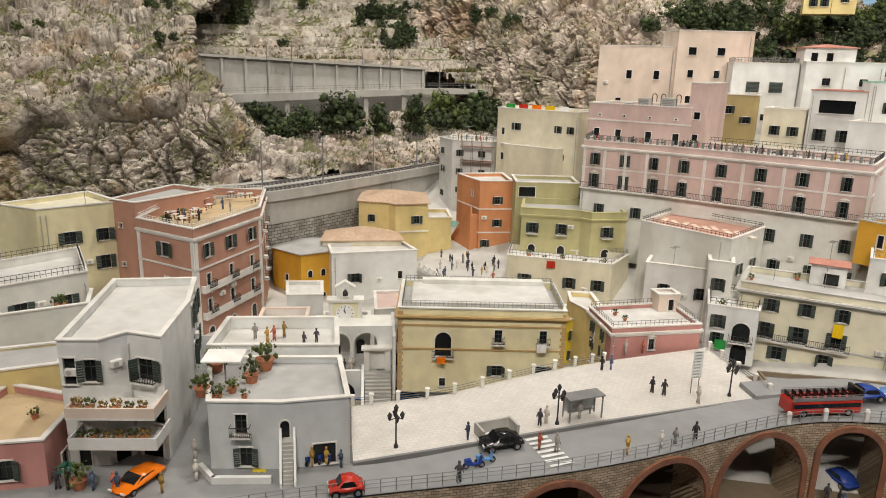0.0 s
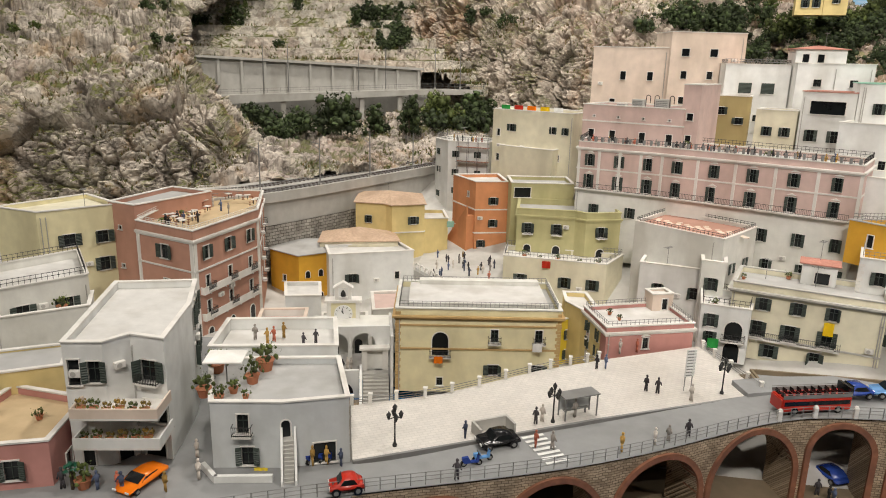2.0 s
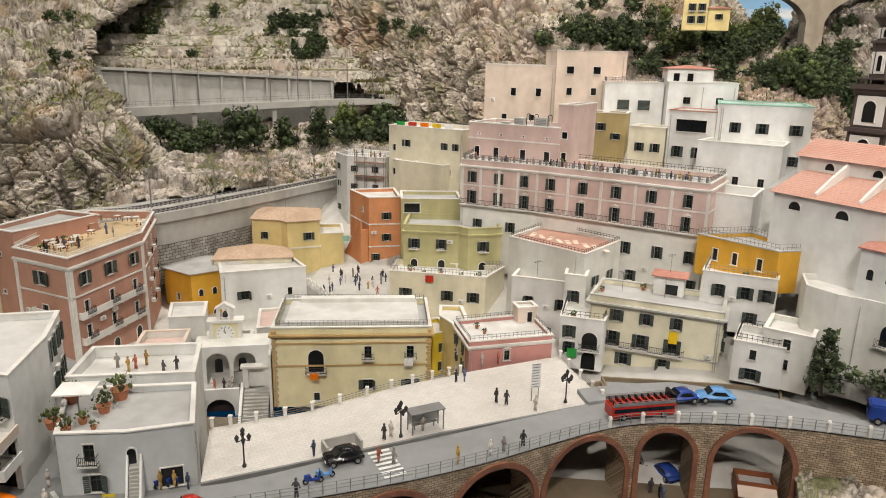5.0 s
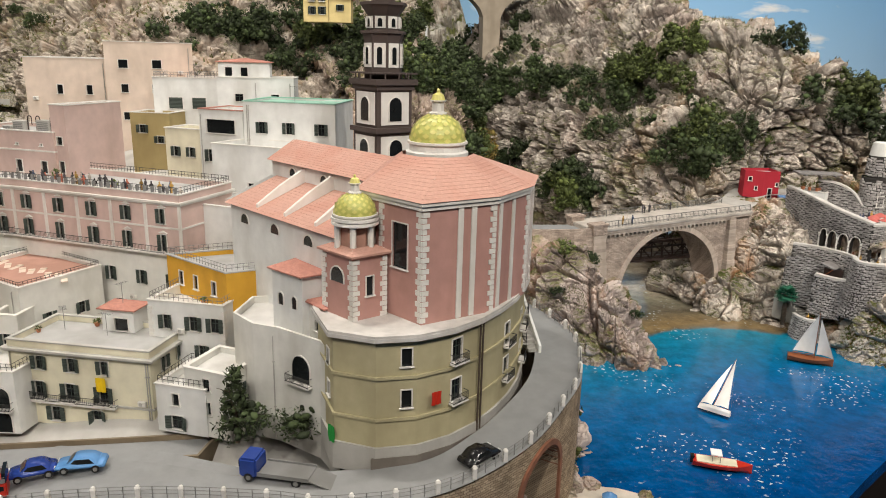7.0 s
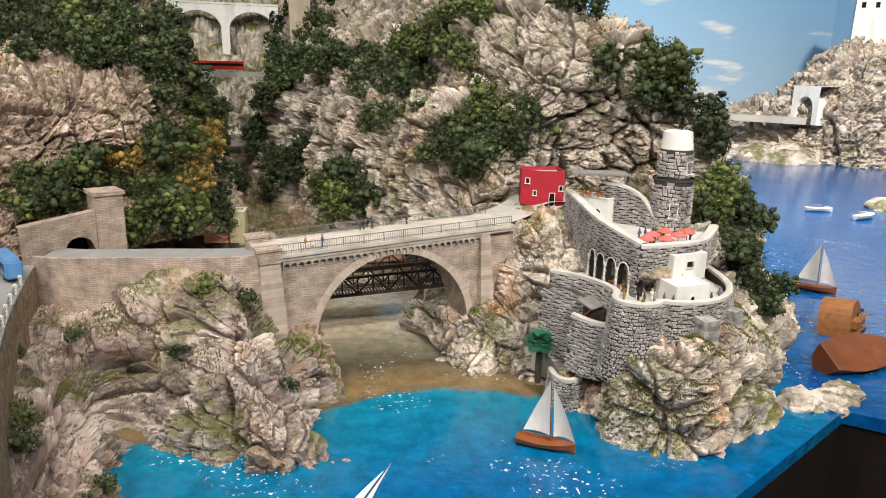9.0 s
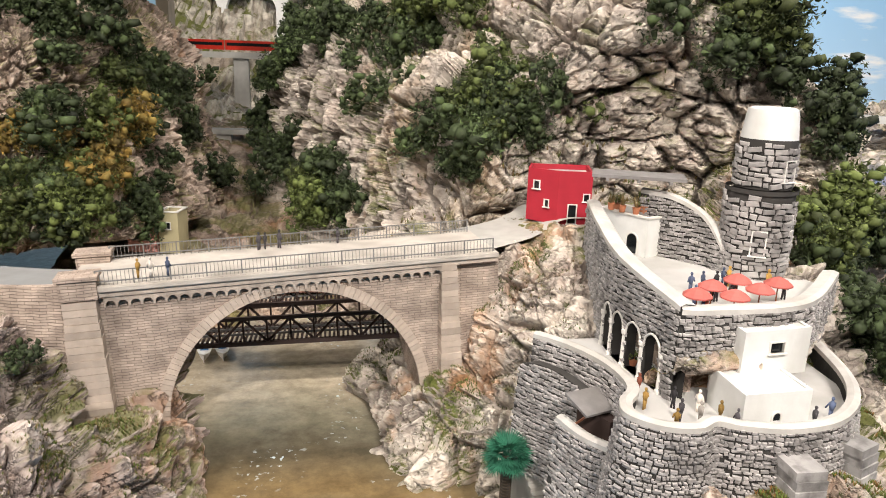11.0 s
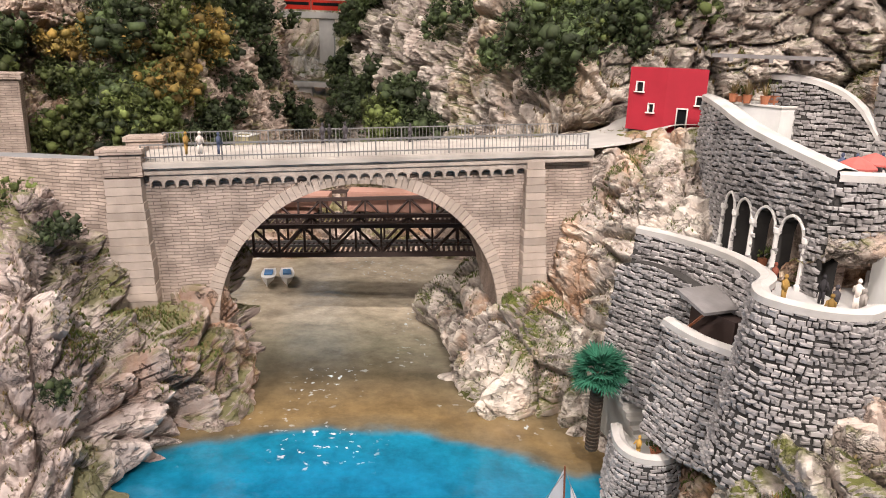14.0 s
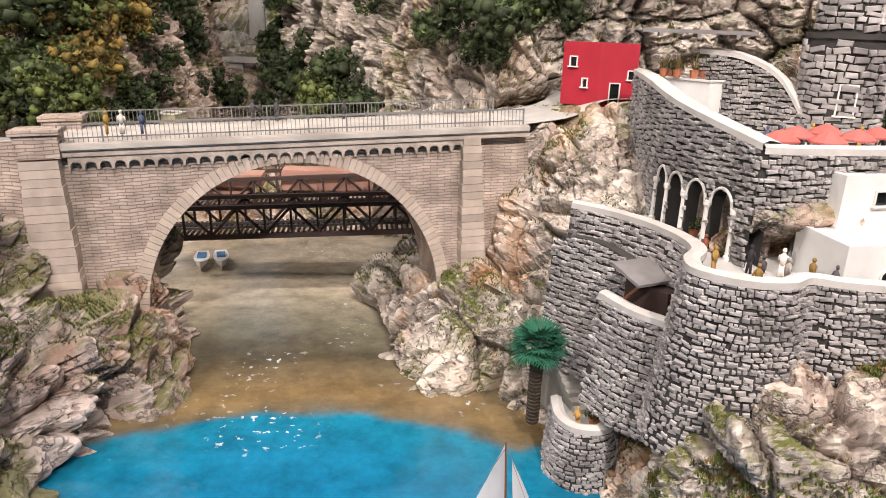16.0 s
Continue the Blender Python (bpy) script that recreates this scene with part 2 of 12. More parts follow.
M = {}
for key, args in {
    "white": dict(colour=(0.72, 0.725, 0.705)), "offwhite": dict(colour=(0.7, 0.695, 0.65)), "cream": dict(colour=(0.72, 0.68, 0.52)),
    "paleyellow": dict(colour=(0.72, 0.66, 0.42)), "yellow": dict(colour=(0.68, 0.55, 0.25)), "mustard": dict(colour=(0.66, 0.36, 0.035)),
    "lemon": dict(colour=(0.75, 0.56, 0.04)), "orange": dict(colour=(0.62, 0.27, 0.12)), "terracotta": dict(colour=(0.47, 0.255, 0.185)),
    "pink": dict(colour=(0.6, 0.45, 0.405)), "rose": dict(colour=(0.52, 0.25, 0.22)), "salmon": dict(colour=(0.7, 0.585, 0.49)),
    "olive": dict(colour=(0.46, 0.43, 0.22)), "brownyellow": dict(colour=(0.42, 0.33, 0.15)), "apse": dict(colour=(0.43, 0.385, 0.235)),
    "churchpink": dict(colour=(0.46, 0.255, 0.22)), "grey": dict(colour=(0.5, 0.49, 0.46)), "bluegrey": dict(colour=(0.56, 0.58, 0.58)),
    "concrete": dict(colour=(0.42, 0.41, 0.38), spot_amount=0.5), "roofgrey": dict(colour=(0.42, 0.42, 0.41)), "roofwhite": dict(colour=(0.62, 0.61, 0.585), spot_amount=0.6),
    "trim": dict(colour=(0.72, 0.7, 0.66)), "ochretrim": dict(colour=(0.5, 0.34, 0.15)), "shutter": dict(colour=(0.045, 0.06, 0.05), rough=0.5),
    "tile": dict(colour=(0.47, 0.215, 0.165), scale=220, vary=0.3, bump=0.6), "redterrace": dict(colour=(0.42, 0.235, 0.18)),
    "sandterrace": dict(colour=(0.55, 0.42, 0.25)), "road": dict(colour=(0.25, 0.255, 0.255), spot_amount=0.25), "kerb": dict(colour=(0.22, 0.22, 0.215)),
    "paving": dict(colour=(0.5, 0.49, 0.47), scale=30), "iron": dict(colour=(0.035, 0.035, 0.035), rough=0.5, metal=0.3),
    "rail": dict(colour=(0.2, 0.2, 0.195), rough=0.55), "rust": dict(colour=(0.055, 0.035, 0.03), rough=0.7), "brick": dict(colour=(0.24, 0.1, 0.055), scale=150, vary=0.4, spots=(0.1, 0.045, 0.03), spot_scale=35),
    "coping": dict(colour=(0.55, 0.53, 0.50), vary=0.35, bump=0.5), "oldtile": dict(colour=(0.5, 0.36, 0.255), scale=200, vary=0.35, bump=0.6), "darkcement": dict(colour=(0.17, 0.15, 0.13), vary=0.4, bump=0.6), "slate": dict(colour=(0.2, 0.19, 0.185), scale=90, vary=0.4, bump=0.5), "oldconcrete": dict(colour=(0.33, 0.28, 0.215), scale=30, vary=0.35), "darkstone": dict(colour=(0.075, 0.056, 0.05)), "domeyellow": dict(colour=(0.66, 0.62, 0.2), rough=0.35), "domegreen": dict(colour=(0.47, 0.48, 0.13), rough=0.35),
    "red": dict(colour=(0.36, 0.015, 0.03)), "sand": dict(colour=(0.6, 0.54, 0.46), vary=0.35, bump=0.6), "trunk": dict(colour=(0.07, 0.05, 0.035)),
    "leafdark": dict(colour=(0.03, 0.044, 0.016), island=(0.35, 1.9), vary=0.55, scale=180, bump=0, random_tint=0.35, spots=(0.055, 0.08, 0.025), spot_scale=60, spot_amount=0.7),
    "leaf": dict(colour=(0.06, 0.078, 0.02), island=(0.35, 1.9), vary=0.5, scale=180, bump=0, random_tint=0.35, spots=(0.1, 0.125, 0.035), spot_scale=60, spot_amount=0.7),
    "leafautumn": dict(colour=(0.17, 0.125, 0.03), island=(0.35, 1.7), vary=0.5, scale=180, bump=0, random_tint=0.25, spots=(0.32, 0.19, 0.04), spot_scale=60, spot_amount=0.7),
    "palm": dict(colour=(0.02, 0.13, 0.075), vary=0.3, bump=0, random_tint=0.2), "pot": dict(colour=(0.42, 0.16, 0.08)),
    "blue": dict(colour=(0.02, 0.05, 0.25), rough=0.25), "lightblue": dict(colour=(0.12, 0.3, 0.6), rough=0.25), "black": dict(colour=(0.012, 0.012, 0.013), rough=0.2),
    "orangepaint": dict(colour=(0.85, 0.2, 0.01), rough=0.2, bump=0), "redpaint": dict(colour=(0.5, 0.03, 0.015), rough=0.3, bump=0),
    "wood": dict(colour=(0.22, 0.07, 0.025), rough=0.5), "sail": dict(colour=(0.8, 0.8, 0.78), rough=0.7), "awning": dict(colour=(0.82, 0.81, 0.78)),
    "green": dict(colour=(0.02, 0.3, 0.05)), "figure": dict(colour=(0.05, 0.045, 0.05), random_tint=0.9), "figure_blue": dict(colour=(0.07, 0.09, 0.15), random_tint=0.6), "figure_ochre": dict(colour=(0.4, 0.24, 0.06), random_tint=0.5), "plaster": dict(colour=(0.2, 0.155, 0.1), spot_amount=0.6), "figure_light": dict(colour=(0.55, 0.5, 0.45), random_tint=0.5),
    "figure_red": dict(colour=(0.42, 0.12, 0.07), random_tint=0.5), "umbrella": dict(colour=(0.52, 0.13, 0.11)), "yellowpaint": dict(colour=(0.75, 0.5, 0.01), rough=0.35, bump=0),
    "darkpanel": dict(colour=(0.012, 0.009, 0.008), rough=0.95, spec=0.1), "teal": dict(colour=(0.3, 0.52, 0.42)),
}.items():
    M[key] = material(key, **args)
def paver_material():
    m = material("paving_setts", (0.6, 0.575, 0.535), vary=0.14, scale=70, spot_scale=7, spot_amount=0.4)
    n, l = m.node_tree.nodes, m.node_tree.links
    b = n["Principled BSDF"]
    src = b.inputs["Base Color"].links[0].from_socket
    geo = n.new("ShaderNodeNewGeometry")
    rot = n.new("ShaderNodeMapping")
    rot.inputs["Rotation"].default_value = (0, 0, radians(-25))
    l.new(geo.outputs["Position"], rot.inputs[0])
    br = n.new("ShaderNodeTexBrick")
    br.inputs["Scale"].default_value = 1.0
    br.inputs["Brick Width"].default_value, br.inputs["Row Height"].default_value, br.inputs["Mortar Size"].default_value = 0.0085, 0.0045, 0.0005
    br.inputs["Color1"].default_value, br.inputs["Color2"].default_value, br.inputs["Mortar"].default_value = (1.03, 1.02, 1.01, 1), (0.95, 0.95, 0.95, 1), (0.87, 0.865, 0.855, 1)
    l.new(rot.outputs[0], br.inputs["Vector"])
    mx = n.new("ShaderNodeMix")
    mx.data_type, mx.blend_type = "RGBA", "MULTIPLY"
    mx.inputs[0].default_value = 1.0
    l.new(src, mx.inputs[6])
    l.new(br.outputs["Color"], mx.inputs[7])
    l.new(mx.outputs[2], b.inputs["Base Color"])
    return m


M["setts"] = paver_material()
M["glass"] = material("window_glass", (0.012, 0.014, 0.015), rough=0.12, vary=0.3, bump=0)
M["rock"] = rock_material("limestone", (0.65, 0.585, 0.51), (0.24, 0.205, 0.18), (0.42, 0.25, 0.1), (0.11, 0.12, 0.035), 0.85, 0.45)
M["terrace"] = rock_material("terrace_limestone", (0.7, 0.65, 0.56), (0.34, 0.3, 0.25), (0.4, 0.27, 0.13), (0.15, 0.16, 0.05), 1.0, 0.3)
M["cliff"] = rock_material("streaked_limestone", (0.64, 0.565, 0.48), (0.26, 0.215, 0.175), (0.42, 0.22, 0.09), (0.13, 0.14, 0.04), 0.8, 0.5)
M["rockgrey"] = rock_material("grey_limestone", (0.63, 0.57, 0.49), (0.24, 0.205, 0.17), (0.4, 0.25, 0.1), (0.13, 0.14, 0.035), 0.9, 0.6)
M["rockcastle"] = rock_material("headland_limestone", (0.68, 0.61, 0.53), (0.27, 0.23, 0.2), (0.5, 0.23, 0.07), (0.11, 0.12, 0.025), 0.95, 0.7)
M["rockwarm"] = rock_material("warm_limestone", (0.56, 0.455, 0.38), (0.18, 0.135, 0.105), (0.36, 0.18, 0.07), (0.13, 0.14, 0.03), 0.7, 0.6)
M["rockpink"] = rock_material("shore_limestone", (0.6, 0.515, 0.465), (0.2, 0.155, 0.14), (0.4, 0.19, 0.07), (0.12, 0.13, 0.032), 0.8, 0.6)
M["masonry"] = masonry_material("bridge_masonry", (0.53, 0.43, 0.36), (0.41, 0.33, 0.275), (0.25, 0.2, 0.165), 0.0125, 0.0027)
M["viaduct"] = masonry_material("viaduct_masonry", (0.48, 0.375, 0.26), (0.3, 0.225, 0.15), (0.13, 0.095, 0.06), 0.0066, 0.0028)
M["castle"] = masonry_material("castle_masonry", (0.55, 0.53, 0.52), (0.38, 0.365, 0.36), (0.05, 0.045, 0.045), 0.0135, 0.0065, 1.0)
M["drystone"] = masonry_material("drystone", (0.4, 0.38, 0.34), (0.3, 0.28, 0.25), (0.13, 0.12, 0.1), 0.012, 0.006)


# ---- mesh helpers ----
def box(bm, x0, x1, y0, y1, z0, z1):
    v = [bm.verts.new(p) for p in ((x0, y0, z0), (x1, y0, z0), (x1, y1, z0), (x0, y1, z0), (x0, y0, z1), (x1, y0, z1), (x1, y1, z1), (x0, y1, z1))]
    for f in ((3, 2, 1, 0), (4, 5, 6, 7), (0, 1, 5, 4), (1, 2, 6, 5), (2, 3, 7, 6), (3, 0, 4, 7)):
        bm.faces.new([v[i] for i in f])
    return v


def prism(bm, poly, z0, z1, top=1.0):
    cx, cy = sum(p[0] for p in poly) / len(poly), sum(p[1] for p in poly) / len(poly)
    lo = [bm.verts.new((x, y, z0)) for x, y in poly]
    hi = [bm.verts.new((cx + (x - cx) * top, cy + (y - cy) * top, z1)) for x, y in poly]
    k = len(poly)
    for i in range(k):
        bm.faces.new((lo[i], lo[(i + 1) % k], hi[(i + 1) % k], hi[i]))
    bm.faces.new(hi)
    bm.faces.new(lo[::-1])
    return lo, hi


def ring_poly(cx, cy, r, k, a0=0.0, ry=None):
    return [(cx + r * math.cos(a0 + 2 * math.pi * i / k), cy + (ry or r) * math.sin(a0 + 2 * math.pi * i / k)) for i in range(k)]


def lathe(bm, profile, k=16, cx=0.0, cy=0.0):
    """Turned form from (radius, height) pairs."""
    rings = [[bm.verts.new((x, y, z)) for x, y in ring_poly(cx, cy, max(r, 1e-5), k)] for r, z in profile]
    for a, b in zip(rings, rings[1:]):
        for i in range(k):
            bm.faces.new((a[i], a[(i + 1) % k], b[(i + 1) % k], b[i]))
    bm.faces.new(rings[-1])
    bm.faces.new(rings[0][::-1])


def tube(bm, a, b, r, k=6, r2=None):
    a, b = Vector(a), Vector(b)
    q = (b - a).to_track_quat("Z", "Y")
    ra = [bm.verts.new(a + q @ Vector((r * math.cos(i * 2 * math.pi / k), r * math.sin(i * 2 * math.pi / k), 0))) for i in range(k)]
    r2 = r if r2 is None else r2
    rb = [bm.verts.new(b + q @ Vector((r2 * math.cos(i * 2 * math.pi / k), r2 * math.sin(i * 2 * math.pi / k), 0))) for i in range(k)]
    for i in range(k):
        bm.faces.new((ra[i], ra[(i + 1) % k], rb[(i + 1) % k], rb[i]))
    bm.faces.new(rb)
    bm.faces.new(ra[::-1])


def mesh_of(name, bm, mat, smooth=False):
    me = bpy.data.meshes.new(name)
    bm.normal_update()
    if smooth:
        for f in bm.faces:
            f.smooth = True
    if mat in ("masonry", "viaduct", "castle", "drystone"):
        lay = bm.loops.layers.uv.new("map")
        for f in bm.faces:
            ax = max(range(3), key=lambda i: abs(f.normal[i]))
            for lp in f.loops:
                c = lp.vert.co
                lp[lay].uv = (c.y, c.z) if ax == 0 else (c.x, c.z) if ax == 1 else (c.x, c.y)
    bm.to_mesh(me)
    bm.free()
    if mat:
        me.materials.append(M[mat] if isinstance(mat, str) else mat)
    return me


def part(name, bm, mat, parent=None, label="", m=None, smooth=False):
    ob = new(name, bm if isinstance(bm, bpy.types.Mesh) else mesh_of(name, bm, mat, smooth))
    if parent:
        ob.parent = parent
    if m is not None:
        ob.matrix_local = m
    if label:
        ob["label"] = label
    return ob


def thing(name, label, category, m=None, group="", kind=""):
    ob = new(name)
    ob.empty_display_size = 0.02
    if m is not None:
        ob.matrix_world = m
    return tagged(ob, label, category, group, kind)


def solid(name, bm, mat, label, category, m=None, group="", kind="", smooth=False):
    ob = new(name, bm if isinstance(bm, bpy.types.Mesh) else mesh_of(name, bm, mat, smooth))
    if m is not None:
        ob.matrix_world = m
    return tagged(ob, label, category, group, kind)


def grid_mesh(name, P, mat, uv=None, smooth=False):
    """A sheet from an array of points, nv rows of nu."""
    nv, nu = P.shape[:2]
    idx = np.arange(nv * nu).reshape(nv, nu)
    q = np.stack([idx[:-1, :-1], idx[:-1, 1:], idx[1:, 1:], idx[1:, :-1]], -1).reshape(-1, 4)
    me = bpy.data.meshes.new(name)
    me.vertices.add(nv * nu)
    me.vertices.foreach_set("co", P.reshape(-1).astype(np.float32))
    me.loops.add(len(q) * 4)
    me.loops.foreach_set("vertex_index", q.reshape(-1).astype(np.int32))
    me.polygons.add(len(q))
    me.polygons.foreach_set("loop_start", np.arange(0, len(q) * 4, 4, dtype=np.int32))
    me.polygons.foreach_set("use_smooth", np.full(len(q), smooth))
    if uv is not None:
        layer = me.uv_layers.new(name="map")
        layer.data.foreach_set("uv", uv.reshape(-1, 2)[q.reshape(-1)].reshape(-1).astype(np.float32))
    me.update()
    me.validate()
    me.materials.append(M[mat] if isinstance(mat, str) else mat)
    return me


# ---- noise for rock ----
def _hash(ix, iy, iz, seed=0):
    h = (ix * 374761393 + iy * 668265263 + iz * 2147483647 + seed * 974711) & 0xFFFFFFFF
    h = ((h ^ (h >> 13)) * 1274126177) & 0xFFFFFFFF
    h = ((h ^ (h >> 16)) * 2246822519) & 0xFFFFFFFF
    return ((h ^ (h >> 15)) & 0xFFFFFF) / float(0xFFFFFF)


def value_noise(P, seed=0):
    i = np.floor(P).astype(np.int64)
    f = P - i
    f = f * f * (3 - 2 * f)
    out = 0
    for dx in (0, 1):
        for dy in (0, 1):
            for dz in (0, 1):
                w = (f[..., 0] if dx else 1 - f[..., 0]) * (f[..., 1] if dy else 1 - f[..., 1]) * (f[..., 2] if dz else 1 - f[..., 2])
                out = out + w * _hash(i[..., 0] + dx, i[..., 1] + dy, i[..., 2] + dz, seed)
    return out * 2 - 1


def fbm(P, octaves=4, seed=0, ridged=False):
    s, a, tot = 0, 1.0, 0
    for k in range(octaves):
        v = value_noise(P * 2.03 ** k + 17.3 * k, seed + k)
        s = s + a * (1 - 2 * np.abs(v) if ridged else v)
        tot += a
        a *= 0.5
    return s / tot


def spline(C, n):
    """Catmull-Rom through the rows of C (k x ...), resampled to n."""
    k = len(C)
    u = np.linspace(0, k - 1, n)
    i = np.clip(np.floor(u).astype(int), 0, k - 2)
    f = (u - i).reshape(-1, *([1] * (C.ndim - 1)))
    p0, p1, p2, p3 = C[np.clip(i - 1, 0, k - 1)], C[i], C[i + 1], C[np.clip(i + 2, 0, k - 1)]
    return 0.5 * (2 * p1 + (p2 - p0) * f + (2 * p0 - 5 * p1 + 4 * p2 - p3) * f ** 2 + (3 * p1 - p0 - 3 * p2 + p3) * f ** 3)


GROUND = []


def facets(P, seed, tilt):
    """Broken planes: every cell has its own level and slope; also the distance from the cracks."""
    i = np.floor(P).astype(np.int64)
    best = np.full(P.shape[:-1], 9.0)
    second = np.full(P.shape[:-1], 9.0)
    h = np.zeros(P.shape[:-1])
    for dx in (-1, 0, 1):
        for dy in (-1, 0, 1):
            for dz in (-1, 0, 1):
                c = i + np.array([dx, dy, dz])
                r = [_hash(c[..., 0], c[..., 1], c[..., 2], seed + s) for s in (1, 2, 3, 4, 5, 6, 7)]
                off = P - (c + np.stack(r[:3], -1))
                d = np.abs(off).max(-1) * 0.45 + np.sqrt((off ** 2).sum(-1)) * 0.55
                val = (r[3] - 0.5) + tilt * ((r[4] - 0.5) * off[..., 0] + (r[5] - 0.5) * off[..., 1] + (r[6] - 0.35) * off[..., 2])
                near = d < best
                second = np.where(near, best, np.minimum(second, d))
                h = np.where(near, val, h)
                best = np.where(near, d, best)
    return h, np.clip((second - best) * 4.5, 0, 1)


def rock(name, lines, nu, nv, mat="rock", label="", amp=1.0, block=26.0, seed=3, strata=0.0, step=0.0):
    """A rock face lofted through level lines and broken into blocks, ledges and cracks."""
    C = np.array(lines, float)
    P = spline(spline(C, nv).transpose(1, 0, 2), nu).transpose(1, 0, 2)
    du, dv = np.gradient(P, axis=1), np.gradient(P, axis=0)
    N = np.cross(du, dv)
    N /= np.linalg.norm(N, axis=-1, keepdims=True) + 1e-9
    for _ in range(30):
        N[1:-1] = (N[:-2] + 2 * N[1:-1] + N[2:]) / 4
        N[:, 1:-1] = (N[:, :-2] + 2 * N[:, 1:-1] + N[:, 2:]) / 4
    N /= np.linalg.norm(N, axis=-1, keepdims=True) + 1e-9
    warp = P + 0.035 * np.stack([fbm(P * 7 + s, 3, seed + 40) for s in (0, 31, 67)], -1)
    st = np.array([1.0, 1.0, 0.8])
    size = 1.0 / block
    h1, c1 = facets(warp * block * 0.42 * st, seed, 0.75)
    h2, c2 = facets(warp * block * 1.0 * np.array([1, 1, 1.2]), seed + 11, 0.85)
    h3, c3 = facets(warp * block * 2.4 * np.array([1, 1, 1.35]), seed + 23, 0.9)
    h4, c4 = facets(warp * block * 5.6 * np.array([1, 1, 1.5]), seed + 31, 1.0)
    h = 0.022 * fbm(P * 4.5, 3, seed, True)
    for hk, ck, lift, cut, edge in ((h1, c1, 0.8, 0.34, 2.0), (h2, c2, 0.38, 0.25, 1.7), (h3, c3, 0.14, 0.11, 1.5), (h4, c4, 0.045, 0.035, 1.3)):
        h += size * (lift * hk - cut * (1 - np.clip(ck * edge, 0, 1)) ** 1.5)
    bed = P[..., 2] * 62 + 1.6 * fbm(P * 9, 3, seed + 7) + 8.0 * h1
    h += 0.0016 * np.abs((bed % 1) - 0.5) * fbm(P * 6, 2, seed + 8)
    h += 0.001 * fbm(P * 70, 3, seed + 9)
    if strata:
        s = P[..., 2] * 30 + 0.9 * fbm(P * 5, 2, seed + 3)
        h += strata * ((s % 1) ** 2.5 - 0.3)
    P = P + N * (h * amp)[..., None]
    if step:
        wob = 0.5 * fbm(P * np.array([2.2, 2.2, 0]), 3, seed + 5)
        q = P[..., 2] / step + wob
        f = q - np.floor(q)
        P[..., 2] += step * (np.floor(q) + np.clip((f - 0.62) / 0.3, 0, 1) - q) * 0.9
    ob = new(name, grid_mesh(name, P, mat))
    GROUND.append(ob)
    return tagged(ob, label, "rock", kind="structure")

